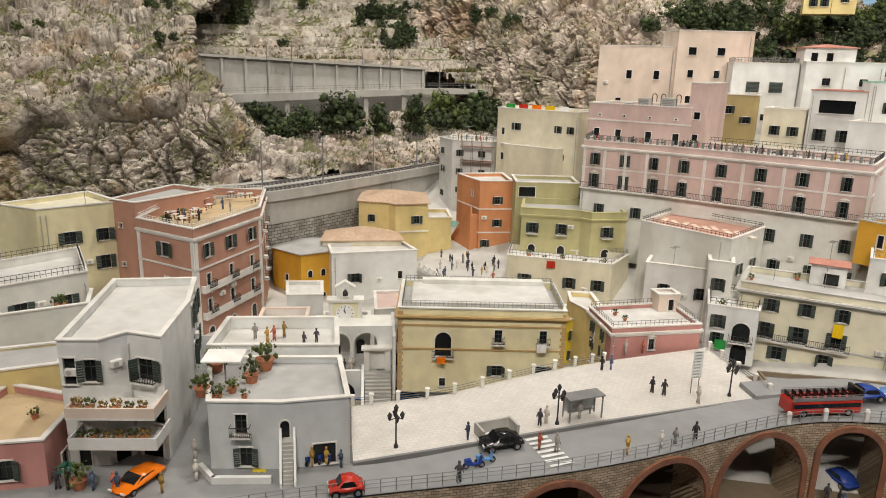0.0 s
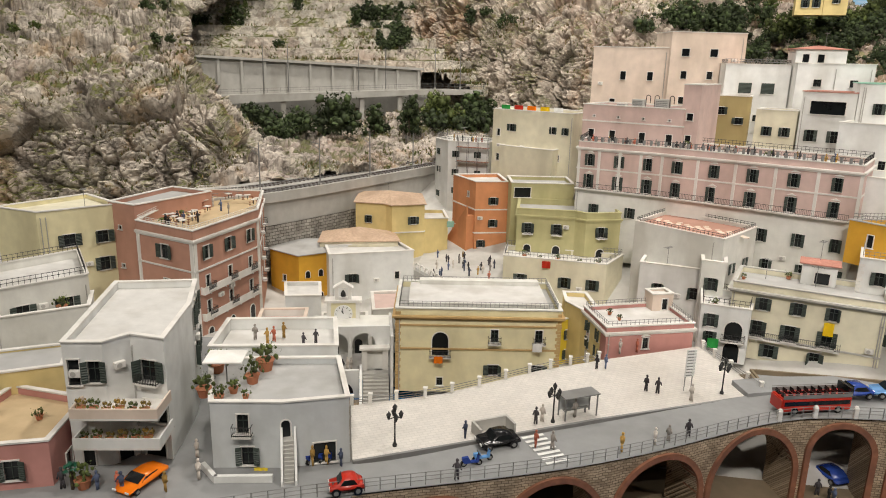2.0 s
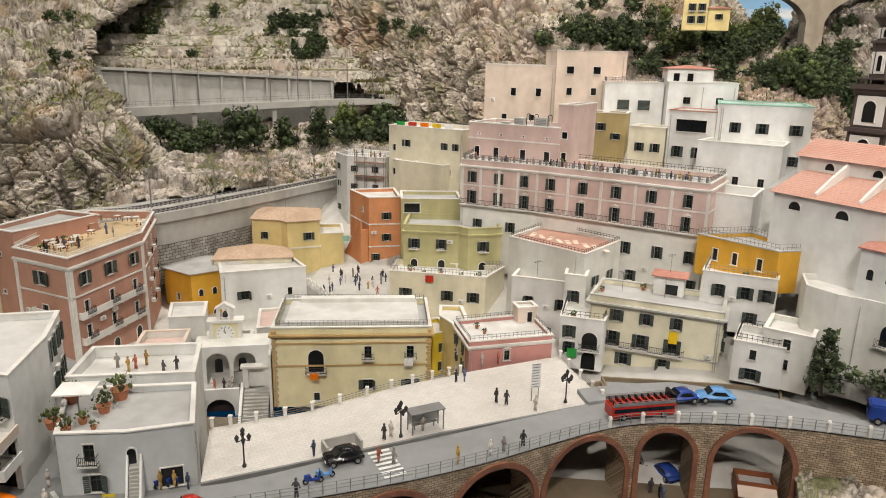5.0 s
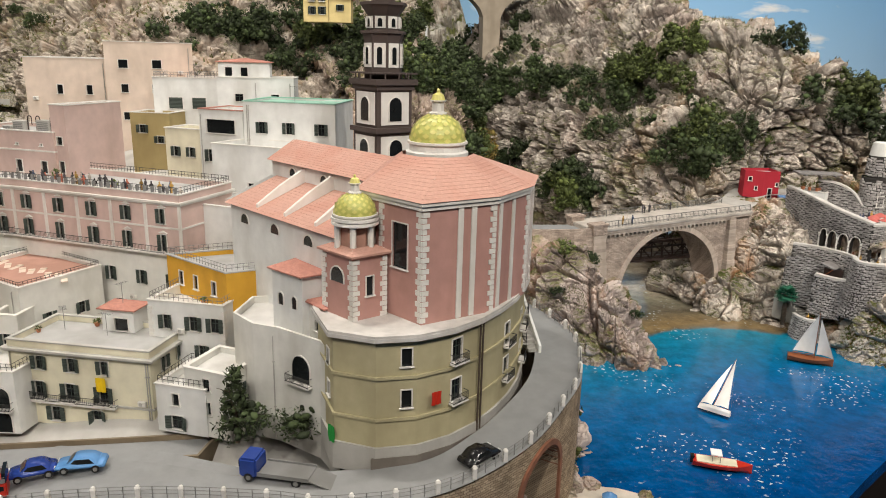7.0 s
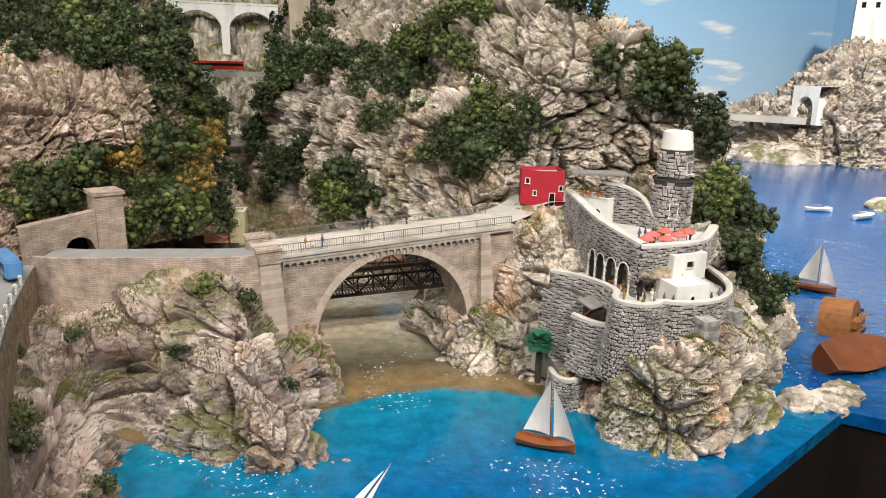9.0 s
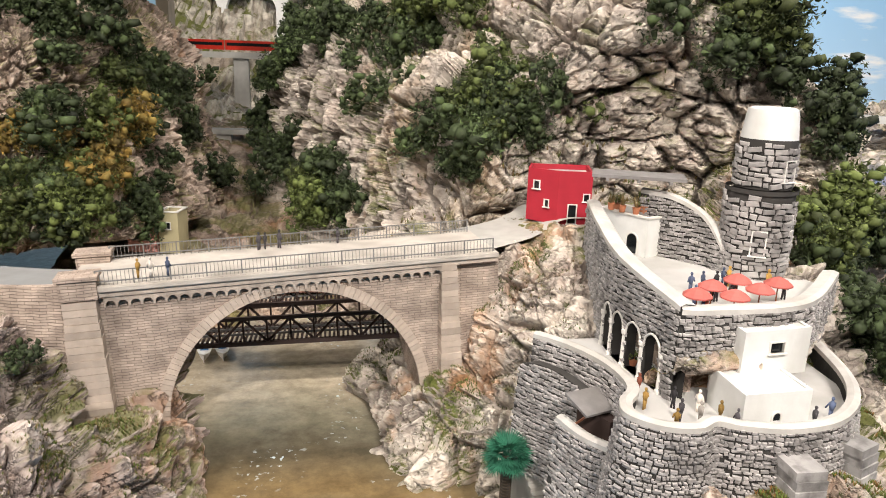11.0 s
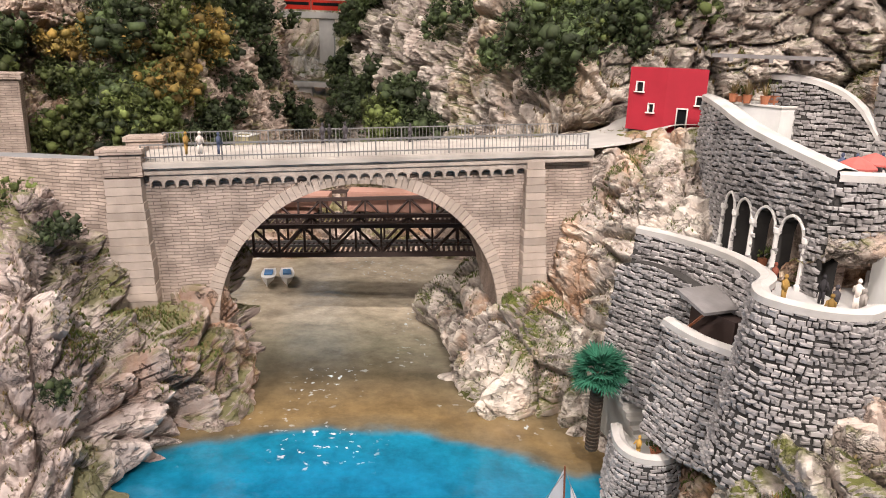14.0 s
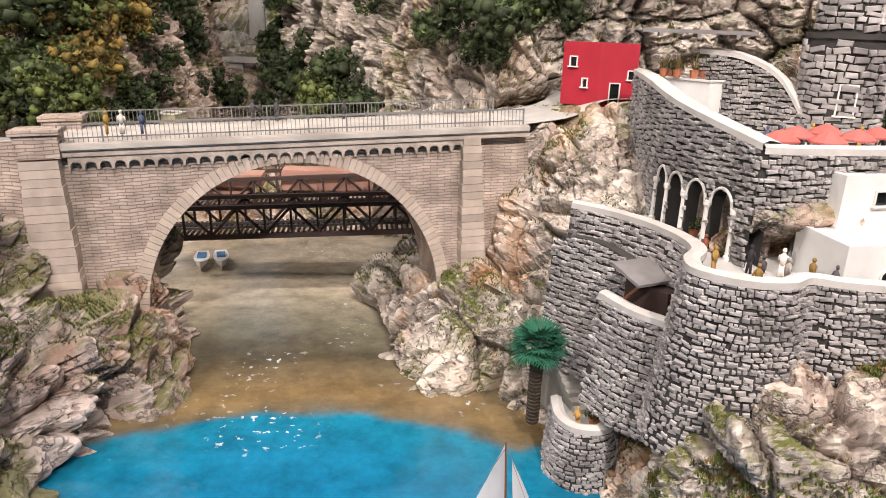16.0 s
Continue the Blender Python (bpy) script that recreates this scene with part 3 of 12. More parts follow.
# ---- water, board, backdrop ----
def water_material():
    m = bpy.data.materials.new("resin_water")
    m.use_nodes = True
    t = m.node_tree
    n, l = t.nodes, t.links
    b = n["Principled BSDF"]
    b.inputs["Roughness"].default_value = 0.06
    geo = n.new("ShaderNodeNewGeometry")
    sep = n.new("ShaderNodeSeparateXYZ")
    l.new(geo.outputs["Position"], sep.inputs[0])
    no = n.new("ShaderNodeTexNoise")
    no.inputs["Scale"].default_value, no.inputs["Detail"].default_value = 16, 8
    l.new(geo.outputs["Position"], no.inputs["Vector"])
    # depth follows the way out of the gorge: sand by the bridge, turquoise in the cove, deep blue outside
    def calc(op, x, y, z=None):
        m_ = n.new("ShaderNodeMath")
        m_.operation = op
        for i, v in enumerate((x, y, z)):
            if v is None:
                continue
            if isinstance(v, (int, float)):
                m_.inputs[i].default_value = v
            else:
                l.new(v, m_.inputs[i])
        return m_.outputs[0]

    dx = calc("SUBTRACT", sep.outputs["X"], 1.56)
    bow = calc("MULTIPLY", calc("MINIMUM", calc("MULTIPLY", dx, dx), 0.03), 2.0)
    out_ = calc("SUBTRACT", calc("SUBTRACT", 1.75, sep.outputs["Y"]), bow)
    out_ = calc("MAXIMUM", out_, calc("MULTIPLY", calc("SUBTRACT", sep.outputs["X"], 1.93), 4.0))
    depth = calc("MULTIPLY", calc("MULTIPLY_ADD", no.outputs["Fac"], 0.045, out_), 0.7)
    r = n.new("ShaderNodeValToRGB")
    e = r.color_ramp.elements
    e[0].position, e[0].color = 0.30 * 0.7, (0.5, 0.43, 0.32, 1)
    e[1].position, e[1].color = 0.535 * 0.7, (0.21, 0.145, 0.065, 1)
    for p, c in ((0.37, (0.3, 0.275, 0.2, 1)), (0.45, (0.12, 0.105, 0.07, 1)), (0.556, (0.15, 0.12, 0.07, 1)), (0.566, (0.004, 0.175, 0.28, 1)), (0.8, (0.0, 0.105, 0.29, 1)), (1.05, (0.0, 0.052, 0.2, 1)), (1.4, (0.004, 0.075, 0.24, 1))):
        k = e.new(min(p * 0.7, 1.0))
        k.color = c
    l.new(depth, r.inputs[0])
    # flecks of painted foam and lamp glints put into the colour, in drifting patches
    f1 = n.new("ShaderNodeTexNoise")
    f1.inputs["Scale"].default_value, f1.inputs["Detail"].default_value = 140, 4
    l.new(geo.outputs["Position"], f1.inputs["Vector"])
    f2 = n.new("ShaderNodeTexNoise")
    f2.inputs["Scale"].default_value, f2.inputs["Detail"].default_value = 7, 4
    l.new(geo.outputs["Position"], f2.inputs["Vector"])
    g1, g2 = n.new("ShaderNodeMapRange"), n.new("ShaderNodeMapRange")
    g1.inputs[1].default_value, g1.inputs[2].default_value = 0.61, 0.67
    g2.inputs[1].default_value, g2.inputs[2].default_value = 0.53, 0.63
    l.new(f1.outputs["Fac"], g1.inputs[0])
    l.new(f2.outputs["Fac"], g2.inputs[0])
    gm = n.new("ShaderNodeMath")
    gm.operation = "MULTIPLY"
    l.new(g1.outputs[0], gm.inputs[0])
    l.new(g2.outputs[0], gm.inputs[1])
    fm = n.new("ShaderNodeMix")
    fm.data_type = "RGBA"
    fm.inputs[7].default_value = (0.75, 0.85, 0.88, 1)
    l.new(gm.outputs[0], fm.inputs[0])
    mo = n.new("ShaderNodeTexNoise")
    mo.inputs["Scale"].default_value, mo.inputs["Detail"].default_value, mo.inputs["Roughness"].default_value = 38, 8, 0.7
    l.new(geo.outputs["Position"], mo.inputs["Vector"])
    mv = n.new("ShaderNodeMapRange")
    mv.inputs[1].default_value, mv.inputs[2].default_value, mv.inputs[3].default_value, mv.inputs[4].default_value = 0.35, 0.65, 0.72, 1.25
    l.new(mo.outputs["Fac"], mv.inputs[0])
    mm = n.new("ShaderNodeMix")
    mm.data_type, mm.blend_type = "RGBA", "MULTIPLY"
    mm.inputs[0].default_value = 1.0
    l.new(r.outputs[0], mm.inputs[6])
    l.new(mv.outputs[0], mm.inputs[7])
    l.new(mm.outputs[2], fm.inputs[6])
    l.new(fm.outputs[2], b.inputs["Base Color"])
    w1 = n.new("ShaderNodeTexNoise")
    w1.inputs["Scale"].default_value, w1.inputs["Detail"].default_value = 85, 3
    l.new(geo.outputs["Position"], w1.inputs["Vector"])
    bp = n.new("ShaderNodeBump")
    bp.inputs["Strength"].default_value, bp.inputs["Distance"].default_value = 0.3, 0.003
    l.new(w1.outputs["Fac"], bp.inputs["Height"])
    l.new(bp.outputs[0], b.inputs["Normal"])
    return m


M["water"] = water_material()
bm = bmesh.new()
SHORE = [(-1.4, 0.30), (0.4, 0.30), (1.0, 0.40), (1.25, 0.545), (1.497, 0.681), (1.855, 0.864), (2.151, 1.002), (2.19, 0.962), (2.5, 0.74), (5.5, 0.74), (5.5, 4.6), (-1.4, 4.6)]
prism(bm, SHORE, -0.02, 0.0)
tagged(new("water", mesh_of("water", bm, "water")), "glossy painted resin sea, turquoise to deep blue", "water", kind="structure")
bm = bmesh.new()
prism(bm, [(x, y + 0.006) for x, y in SHORE], -0.9, -0.021)
tagged(new("layout_board", mesh_of("layout_board", bm, "darkpanel")), "dark painted wooden edge of the layout", "board", kind="structure")
bm = bmesh.new()
box(bm, -5, 8, -5, 6.5, -1.02, -0.95)
tagged(new("floor", mesh_of("floor", bm, material("hall_carpet", (0.05, 0.045, 0.04)))), "dark carpeted hall floor", "floor", kind="structure")
bm = bmesh.new()
box(bm, -5, 8, -5, 6.5, 2.6, 2.66)
tagged(new("ceiling", mesh_of("ceiling", bm, material("hall_ceiling", (0.06, 0.06, 0.06)))), "grey hall ceiling", "ceiling", kind="structure")


def sky_material():
    m = bpy.data.materials.new("painted_sky")
    m.use_nodes = True
    n, l = m.node_tree.nodes, m.node_tree.links
    b = n["Principled BSDF"]
    b.inputs["Roughness"].default_value = 0.85
    geo = n.new("ShaderNodeNewGeometry")
    sep = n.new("ShaderNodeSeparateXYZ")
    l.new(geo.outputs["Position"], sep.inputs[0])
    mr = n.new("ShaderNodeMapRange")
    mr.inputs[1].default_value, mr.inputs[2].default_value = 0.0, 1.2
    l.new(sep.outputs["Z"], mr.inputs[0])
    r = n.new("ShaderNodeValToRGB")
    r.color_ramp.elements[0].color, r.color_ramp.elements[1].color = (0.5, 0.68, 0.82, 1), (0.24, 0.5, 0.76, 1)
    l.new(mr.outputs[0], r.inputs[0])
    mp = n.new("ShaderNodeMapping")
    mp.inputs["Scale"].default_value = (1.6, 1.6, 7.5)
    l.new(geo.outputs["Position"], mp.inputs[0])
    no = n.new("ShaderNodeTexNoise")
    no.inputs["Scale"].default_value, no.inputs["Detail"].default_value = 1.3, 6
    l.new(mp.outputs[0], no.inputs["Vector"])
    cl = n.new("ShaderNodeMapRange")
    cl.inputs[1].default_value, cl.inputs[2].default_value = 0.6, 0.7
    l.new(no.outputs["Fac"], cl.inputs[0])
    mx = n.new("ShaderNodeMix")
    mx.data_type = "RGBA"
    mx.inputs[7].default_value = (0.85, 0.85, 0.82, 1)
    l.new(cl.outputs[0], mx.inputs[0])
    l.new(r.outputs[0], mx.inputs[6])
    l.new(mx.outputs[2], b.inputs["Base Color"])
    return m


bm = bmesh.new()
box(bm, -2.2, 5.4, 4.45, 4.5, -0.9, 2.59)
box(bm, 5.4, 5.46, -0.5, 4.45, -0.9, 2.59)
tagged(new("backdrop", mesh_of("backdrop", bm, sky_material())), "wall painted with blue sky and small clouds", "backdrop", kind="structure")
bm = bmesh.new()
box(bm, -5, -4.94, -5, 6.5, -0.95, 2.6)
box(bm, -4.94, 8, -5, -4.94, -0.95, 2.6)
box(bm, 7.94, 8, -4.94, 6.5, -0.95, 2.6)
box(bm, -4.94, 7.94, 6.44, 6.5, -0.95, 2.6)
tagged(new("wall_hall", mesh_of("wall_hall", bm, material("hall_wall", (0.08, 0.075, 0.07)))), "plain dim hall walls", "wall", kind="structure")

# ---- rock masses ----
rock("cliff_left", [
    [(-1.6, 1.05, 0.05), (-1.1, 1.18, 0.05), (-0.75, 1.28, 0.08), (-0.5, 1.36, 0.12), (-0.43, 1.42, 0.14), (-0.56, 1.85, 0.16)],
    [(-1.6, 1.12, 0.25), (-1.1, 1.24, 0.25), (-0.78, 1.34, 0.26), (-0.53, 1.40, 0.27), (-0.45, 1.46, 0.27), (-0.60, 1.85, 0.28)],
    [(-1.6, 1.20, 0.38), (-1.1, 1.32, 0.37), (-0.83, 1.42, 0.37), (-0.60, 1.46, 0.36), (-0.54, 1.54, 0.36), (-0.72, 1.95, 0.36)],
    [(-1.6, 1.45, 0.45), (-1.15, 1.55, 0.45), (-0.9, 1.65, 0.45), (-0.70, 1.66, 0.46), (-0.68, 1.72, 0.46), (-0.82, 2.0, 0.46)],
    [(-1.6, 2.1, 0.58), (-1.3, 2.1, 0.60), (-1.1, 2.2, 0.62), (-0.9, 2.2, 0.62), (-0.85, 2.2, 0.60), (-0.95, 2.3, 0.58)],
    [(-1.6, 3.0, 0.85), (-1.3, 3.0, 0.9), (-1.1, 3.0, 0.9), (-0.9, 3.0, 0.9), (-0.8, 3.0, 0.9), (-0.8, 3.0, 0.9)]],
    330, 330, "rockgrey", "grey limestone cliff with moss and ochre streaks", 0.9, 15, 3, 0.006)
rock("slope_railway", [
    [(-0.50, 1.30, 0.20), (-0.3, 1.36, 0.21), (-0.1, 1.60, 0.22), (0.05, 1.80, 0.23), (0.35, 1.95, 0.25)],
    [(-0.55, 1.55, 0.24), (-0.32, 1.60, 0.24), (-0.12, 1.78, 0.25), (0.1, 1.95, 0.27), (0.4, 2.05, 0.3)],
    [(-0.75, 2.0, 0.27), (-0.4, 2.05, 0.27), (-0.14, 2.1, 0.29), (0.12, 2.15, 0.31), (0.4, 2.15, 0.36)],
    [(-0.85, 2.32, 0.28), (-0.4, 2.33, 0.28), (-0.14, 2.35, 0.30), (0.12, 2.33, 0.34), (0.4, 2.3, 0.4)]],
    240, 150, "rock", "broken grey limestone slope above the railway", 1.0, 30, 5)
rock("terraces_back", [
    [(-1.3, 2.26, 0.42), (-0.6, 2.28, 0.43), (-0.14, 2.28, 0.43), (-0.02, 2.26, 0.40), (0.06, 2.22, 0.36)],
    [(-1.3, 2.40, 0.52), (-0.6, 2.40, 0.50), (-0.14, 2.42, 0.49), (0.0, 2.4, 0.48), (0.1, 2.32, 0.46)],
    [(-1.3, 2.8, 0.68), (-0.6, 2.8, 0.65), (-0.14, 2.8, 0.62), (0.0, 2.7, 0.6), (0.15, 2.5, 0.58)],
    [(-1.3, 3.4, 0.98), (-0.6, 3.4, 0.95), (-0.14, 3.4, 0.95), (0.1, 3.2, 0.9), (0.3, 2.9, 0.85)]],
    280, 300, "terrace", "pale stepped limestone terraces with dry grass", 0.45, 34, 8, 0.0, 0.036)
rock("cliff_centre", [
    [(-0.25, 2.5, 0.3), (-0.05, 2.30, 0.25), (0.12, 2.16, 0.2), (0.3, 2.02, 0.2), (0.5, 1.86, 0.2), (0.75, 1.78, 0.2), (0.98, 1.7, 0.15), (1.15, 1.75, 0.15)],
    [(-0.25, 2.6, 0.45), (-0.02, 2.38, 0.45), (0.13, 2.22, 0.42), (0.3, 2.06, 0.42), (0.52, 1.9, 0.42), (0.77, 1.82, 0.38), (1.0, 1.72, 0.3), (1.17, 1.8, 0.32)],
    [(-0.25, 2.7, 0.65), (0.02, 2.45, 0.62), (0.16, 2.30, 0.58), (0.32, 2.12, 0.55), (0.55, 1.98, 0.53), (0.8, 1.92, 0.47), (1.02, 1.8, 0.42), (1.18, 1.95, 0.45)],
    [(-0.2, 2.85, 0.85), (0.05, 2.6, 0.8), (0.2, 2.5, 0.76), (0.36, 2.34, 0.72), (0.6, 2.2, 0.66), (0.85, 2.15, 0.58), (1.08, 2.05, 0.56), (1.2, 2.2, 0.58)],
    [(-0.2, 3.3, 1.05), (0.05, 3.0, 1.0), (0.25, 2.9, 1.0), (0.5, 2.8, 0.95), (0.8, 2.7, 0.85), (1.0, 2.6, 0.85), (1.15, 2.6, 0.8), (1.25, 2.7, 0.72)]],
    330, 240, "cliff", "tall limestone cliff with orange mineral streaks", 1.1, 18, 11)
rock("gorge_left", [
    [(0.92, 1.45, 0.1), (1.02, 1.50, 0.12), (1.12, 1.55, 0.15), (1.22, 1.60, 0.15), (1.30, 1.78, 0.12), (1.33, 2.1, 0.1), (1.30, 2.6, 0.1)],
    [(0.92, 1.50, 0.25), (1.02, 1.56, 0.25), (1.12, 1.61, 0.25), (1.21, 1.65, 0.26), (1.28, 1.82, 0.25), (1.3, 2.1, 0.24), (1.27, 2.6, 0.22)],
    [(0.90, 1.56, 0.36), (1.02, 1.60, 0.38), (1.12, 1.63, 0.38), (1.20, 1.67, 0.39), (1.25, 1.84, 0.38), (1.26, 2.1, 0.36), (1.22, 2.6, 0.34)],
    [(0.92, 1.70, 0.44), (1.02, 1.72, 0.45), (1.12, 1.74, 0.46), (1.18, 1.78, 0.46), (1.20, 1.92, 0.46), (1.2, 2.2, 0.44), (1.15, 2.7, 0.45)],
    [(0.80, 2.1, 0.56), (0.98, 2.1, 0.56), (1.06, 2.1, 0.56), (1.1, 2.15, 0.54), (1.1, 2.3, 0.52), (1.08, 2.5, 0.52), (1.0, 2.9, 0.6)]],
    330, 210, "rockwarm", "warm limestone gorge wall with a cave and moss", 1.0, 24, 14)
rock("gorge_right", [
    [(1.42, 2.7, 0.05), (1.45, 2.3, 0.05), (1.57, 1.95, 0.06), (1.65, 1.62, 0.1), (1.72, 1.46, 0.16), (1.86, 1.50, 0.2), (2.0, 1.46, 0.22), (2.2, 1.34, 0.15), (2.42, 1.5, 0.0), (2.6, 2.0, -0.02)],
    [(1.44, 2.7, 0.25), (1.46, 2.32, 0.25), (1.58, 2.0, 0.25), (1.68, 1.66, 0.24), (1.74, 1.52, 0.25), (1.87, 1.51, 0.28), (2.02, 1.47, 0.28), (2.2, 1.36, 0.24), (2.38, 1.52, 0.12), (2.55, 2.05, 0.08)],
    [(1.47, 2.8, 0.45), (1.50, 2.38, 0.42), (1.62, 2.05, 0.40), (1.71, 1.74, 0.36), (1.77, 1.60, 0.36), (1.87, 1.50, 0.40), (2.02, 1.46, 0.42), (2.15, 1.42, 0.36), (2.3, 1.58, 0.28), (2.45, 2.1, 0.2)],
    [(1.55, 2.9, 0.6), (1.58, 2.55, 0.55), (1.67, 2.2, 0.5), (1.74, 1.9, 0.44), (1.80, 1.70, 0.45), (1.88, 1.56, 0.50), (2.0, 1.47, 0.52), (2.1, 1.48, 0.46), (2.2, 1.65, 0.38), (2.3, 2.15, 0.3)],
    [(1.7, 3.0, 0.8), (1.72, 2.7, 0.72), (1.76, 2.4, 0.62), (1.8, 2.1, 0.62), (1.84, 1.85, 0.59), (1.9, 1.68, 0.59), (1.98, 1.58, 0.59), (2.05, 1.6, 0.53), (2.1, 1.8, 0.48), (2.1, 2.2, 0.45)],
    [(1.85, 3.2, 0.9), (1.88, 2.9, 0.85), (1.9, 2.6, 0.83), (1.9, 2.3, 0.77), (1.92, 2.05, 0.70), (1.95, 1.85, 0.62), (1.98, 1.75, 0.6), (2.0, 1.8, 0.56), (2.0, 2.0, 0.5), (1.98, 2.3, 0.5)]],
    480, 280, "rock", "big pale limestone cliff above the cove", 1.0, 13, 21)
# pale rock colour stands in for the white glow behind the far viaduct
rock("gorge_back", [
    [(0.9, 2.75, 0.05), (1.2, 2.75, 0.05), (1.5, 2.75, 0.05), (1.8, 2.75, 0.05)],
    [(0.9, 2.9, 0.25), (1.2, 2.9, 0.22), (1.5, 2.9, 0.22), (1.8, 2.9, 0.25)],
    [(0.9, 3.6, 0.45), (1.2, 3.6, 0.3), (1.5, 3.6, 0.35), (1.8, 3.6, 0.5)],
    [(0.9, 4.3, 1.05), (1.2, 4.3, 1.0), (1.5, 4.3, 1.0), (1.8, 4.3, 1.05)]],
    90, 80, "terrace", "far limestone slope at the gorge head, pale to stand in for white glow", 1.0, 14, 27)
rock("shore_rocks", [
    [(1.02, 0.66, -0.03), (1.12, 0.76, -0.03), (1.19, 0.85, -0.03), (1.24, 0.95, -0.03), (1.23, 1.09, -0.03), (1.265, 1.04, -0.03), (1.34, 1.01, -0.03), (1.442, 1.045, -0.03), (1.435, 1.14, -0.03), (1.475, 1.24, -0.03), (1.46, 1.36, -0.03)],
    [(1.02, 0.70, 0.03), (1.11, 0.79, 0.03), (1.17, 0.88, 0.035), (1.20, 0.98, 0.035), (1.20, 1.13, 0.005), (1.28, 1.08, 0.04), (1.345, 1.045, 0.045), (1.42, 1.065, 0.028), (1.415, 1.15, 0.045), (1.45, 1.25, 0.04), (1.44, 1.37, 0.05)],
    [(1.02, 0.80, 0.05), (1.10, 0.88, 0.05), (1.14, 0.97, 0.055), (1.16, 1.07, 0.055), (1.18, 1.18, 0.03), (1.27, 1.14, 0.085), (1.34, 1.10, 0.1), (1.39, 1.11, 0.08), (1.395, 1.175, 0.095), (1.425, 1.26, 0.065), (1.42, 1.37, 0.1)],
    [(1.00, 0.95, 0.07), (1.08, 1.02, 0.07), (1.12, 1.10, 0.075), (1.14, 1.17, 0.075), (1.19, 1.23, 0.085), (1.27, 1.195, 0.13), (1.33, 1.155, 0.15), (1.37, 1.165, 0.125), (1.38, 1.21, 0.11), (1.395, 1.25, 0.07), (1.41, 1.36, 0.055)],
    [(0.97, 1.15, 0.09), (1.05, 1.22, 0.095), (1.10, 1.25, 0.10), (1.14, 1.27, 0.105), (1.20, 1.265, 0.125), (1.27, 1.235, 0.16), (1.325, 1.2, 0.187), (1.355, 1.22, 0.135), (1.365, 1.235, 0.12), (1.38, 1.27, 0.085), (1.39, 1.36, 0.06)],
    [(0.94, 1.42, 0.10), (1.03, 1.42, 0.11), (1.09, 1.38, 0.115), (1.14, 1.36, 0.12), (1.20, 1.33, 0.135), (1.27, 1.30, 0.165), (1.325, 1.27, 0.185), (1.345, 1.26, 0.14), (1.355, 1.26, 0.125), (1.36, 1.30, 0.09), (1.36, 1.38, 0.07)]],
    380, 230, "rockpink", "pinkish shore rocks with moss below the road wall", 0.8, 11.5, 33, 0.0)
rock("castle_rock", [
    [(1.60, 1.52, -0.03), (1.615, 1.42, -0.03), (1.635, 1.31, -0.03), (1.67, 1.25, -0.03), (1.735, 1.215, -0.03), (1.765, 1.13, -0.03), (1.75, 1.02, -0.03), (1.80, 0.965, -0.03), (1.88, 0.935, -0.03), (1.98, 0.97, -0.03), (2.10, 1.06, -0.03), (2.22, 1.13, -0.03), (2.35, 1.3, -0.03), (2.5, 1.5, -0.03)],
    [(1.64, 1.53, 0.05), (1.65, 1.43, 0.05), (1.66, 1.33, 0.04), (1.695, 1.275, 0.045), (1.755, 1.23, 0.03), (1.79, 1.14, 0.015), (1.772, 1.03, 0.045), (1.815, 0.985, 0.055), (1.885, 0.955, 0.055), (1.975, 0.985, 0.055), (2.08, 1.08, 0.05), (2.17, 1.16, 0.05), (2.29, 1.32, 0.05), (2.42, 1.52, 0.05)],
    [(1.70, 1.54, 0.12), (1.71, 1.45, 0.11), (1.72, 1.37, 0.08), (1.745, 1.31, 0.1), (1.785, 1.25, 0.085), (1.805, 1.145, 0.03), (1.792, 1.048, 0.078), (1.82, 1.006, 0.105), (1.89, 0.985, 0.12), (1.96, 1.01, 0.115), (2.04, 1.1, 0.1), (2.1, 1.19, 0.12), (2.2, 1.34, 0.12), (2.32, 1.55, 0.1)],
    [(1.76, 1.54, 0.18), (1.765, 1.46, 0.18), (1.765, 1.40, 0.17), (1.78, 1.33, 0.17), (1.81, 1.27, 0.14), (1.815, 1.14, 0.07), (1.82, 1.08, 0.09), (1.85, 1.05, 0.115), (1.90, 1.04, 0.125), (1.94, 1.06, 0.125), (1.99, 1.13, 0.15), (2.05, 1.21, 0.2), (2.12, 1.36, 0.22), (2.2, 1.56, 0.16)],
    [(1.82, 1.54, 0.205), (1.82, 1.48, 0.208), (1.82, 1.43, 0.21), (1.83, 1.36, 0.215), (1.86, 1.29, 0.19), (1.88, 1.16, 0.1), (1.88, 1.12, 0.1), (1.89, 1.11, 0.12), (1.91, 1.11, 0.13), (1.93, 1.12, 0.14), (1.96, 1.16, 0.18), (2.0, 1.24, 0.24), (2.05, 1.38, 0.28), (2.1, 1.57, 0.24)],
    [(1.92, 1.56, 0.205), (1.92, 1.52, 0.208), (1.94, 1.48, 0.21), (1.96, 1.45, 0.212), (1.98, 1.42, 0.212), (1.98, 1.40, 0.21), (1.99, 1.39, 0.21), (1.99, 1.39, 0.21), (2.0, 1.40, 0.215), (2.0, 1.41, 0.22), (2.02, 1.42, 0.23), (2.06, 1.45, 0.26), (2.1, 1.5, 0.3), (2.15, 1.58, 0.28)]],
    440, 220, "rockcastle", "craggy rock headland with moss and dry grass", 0.75, 17, 41)
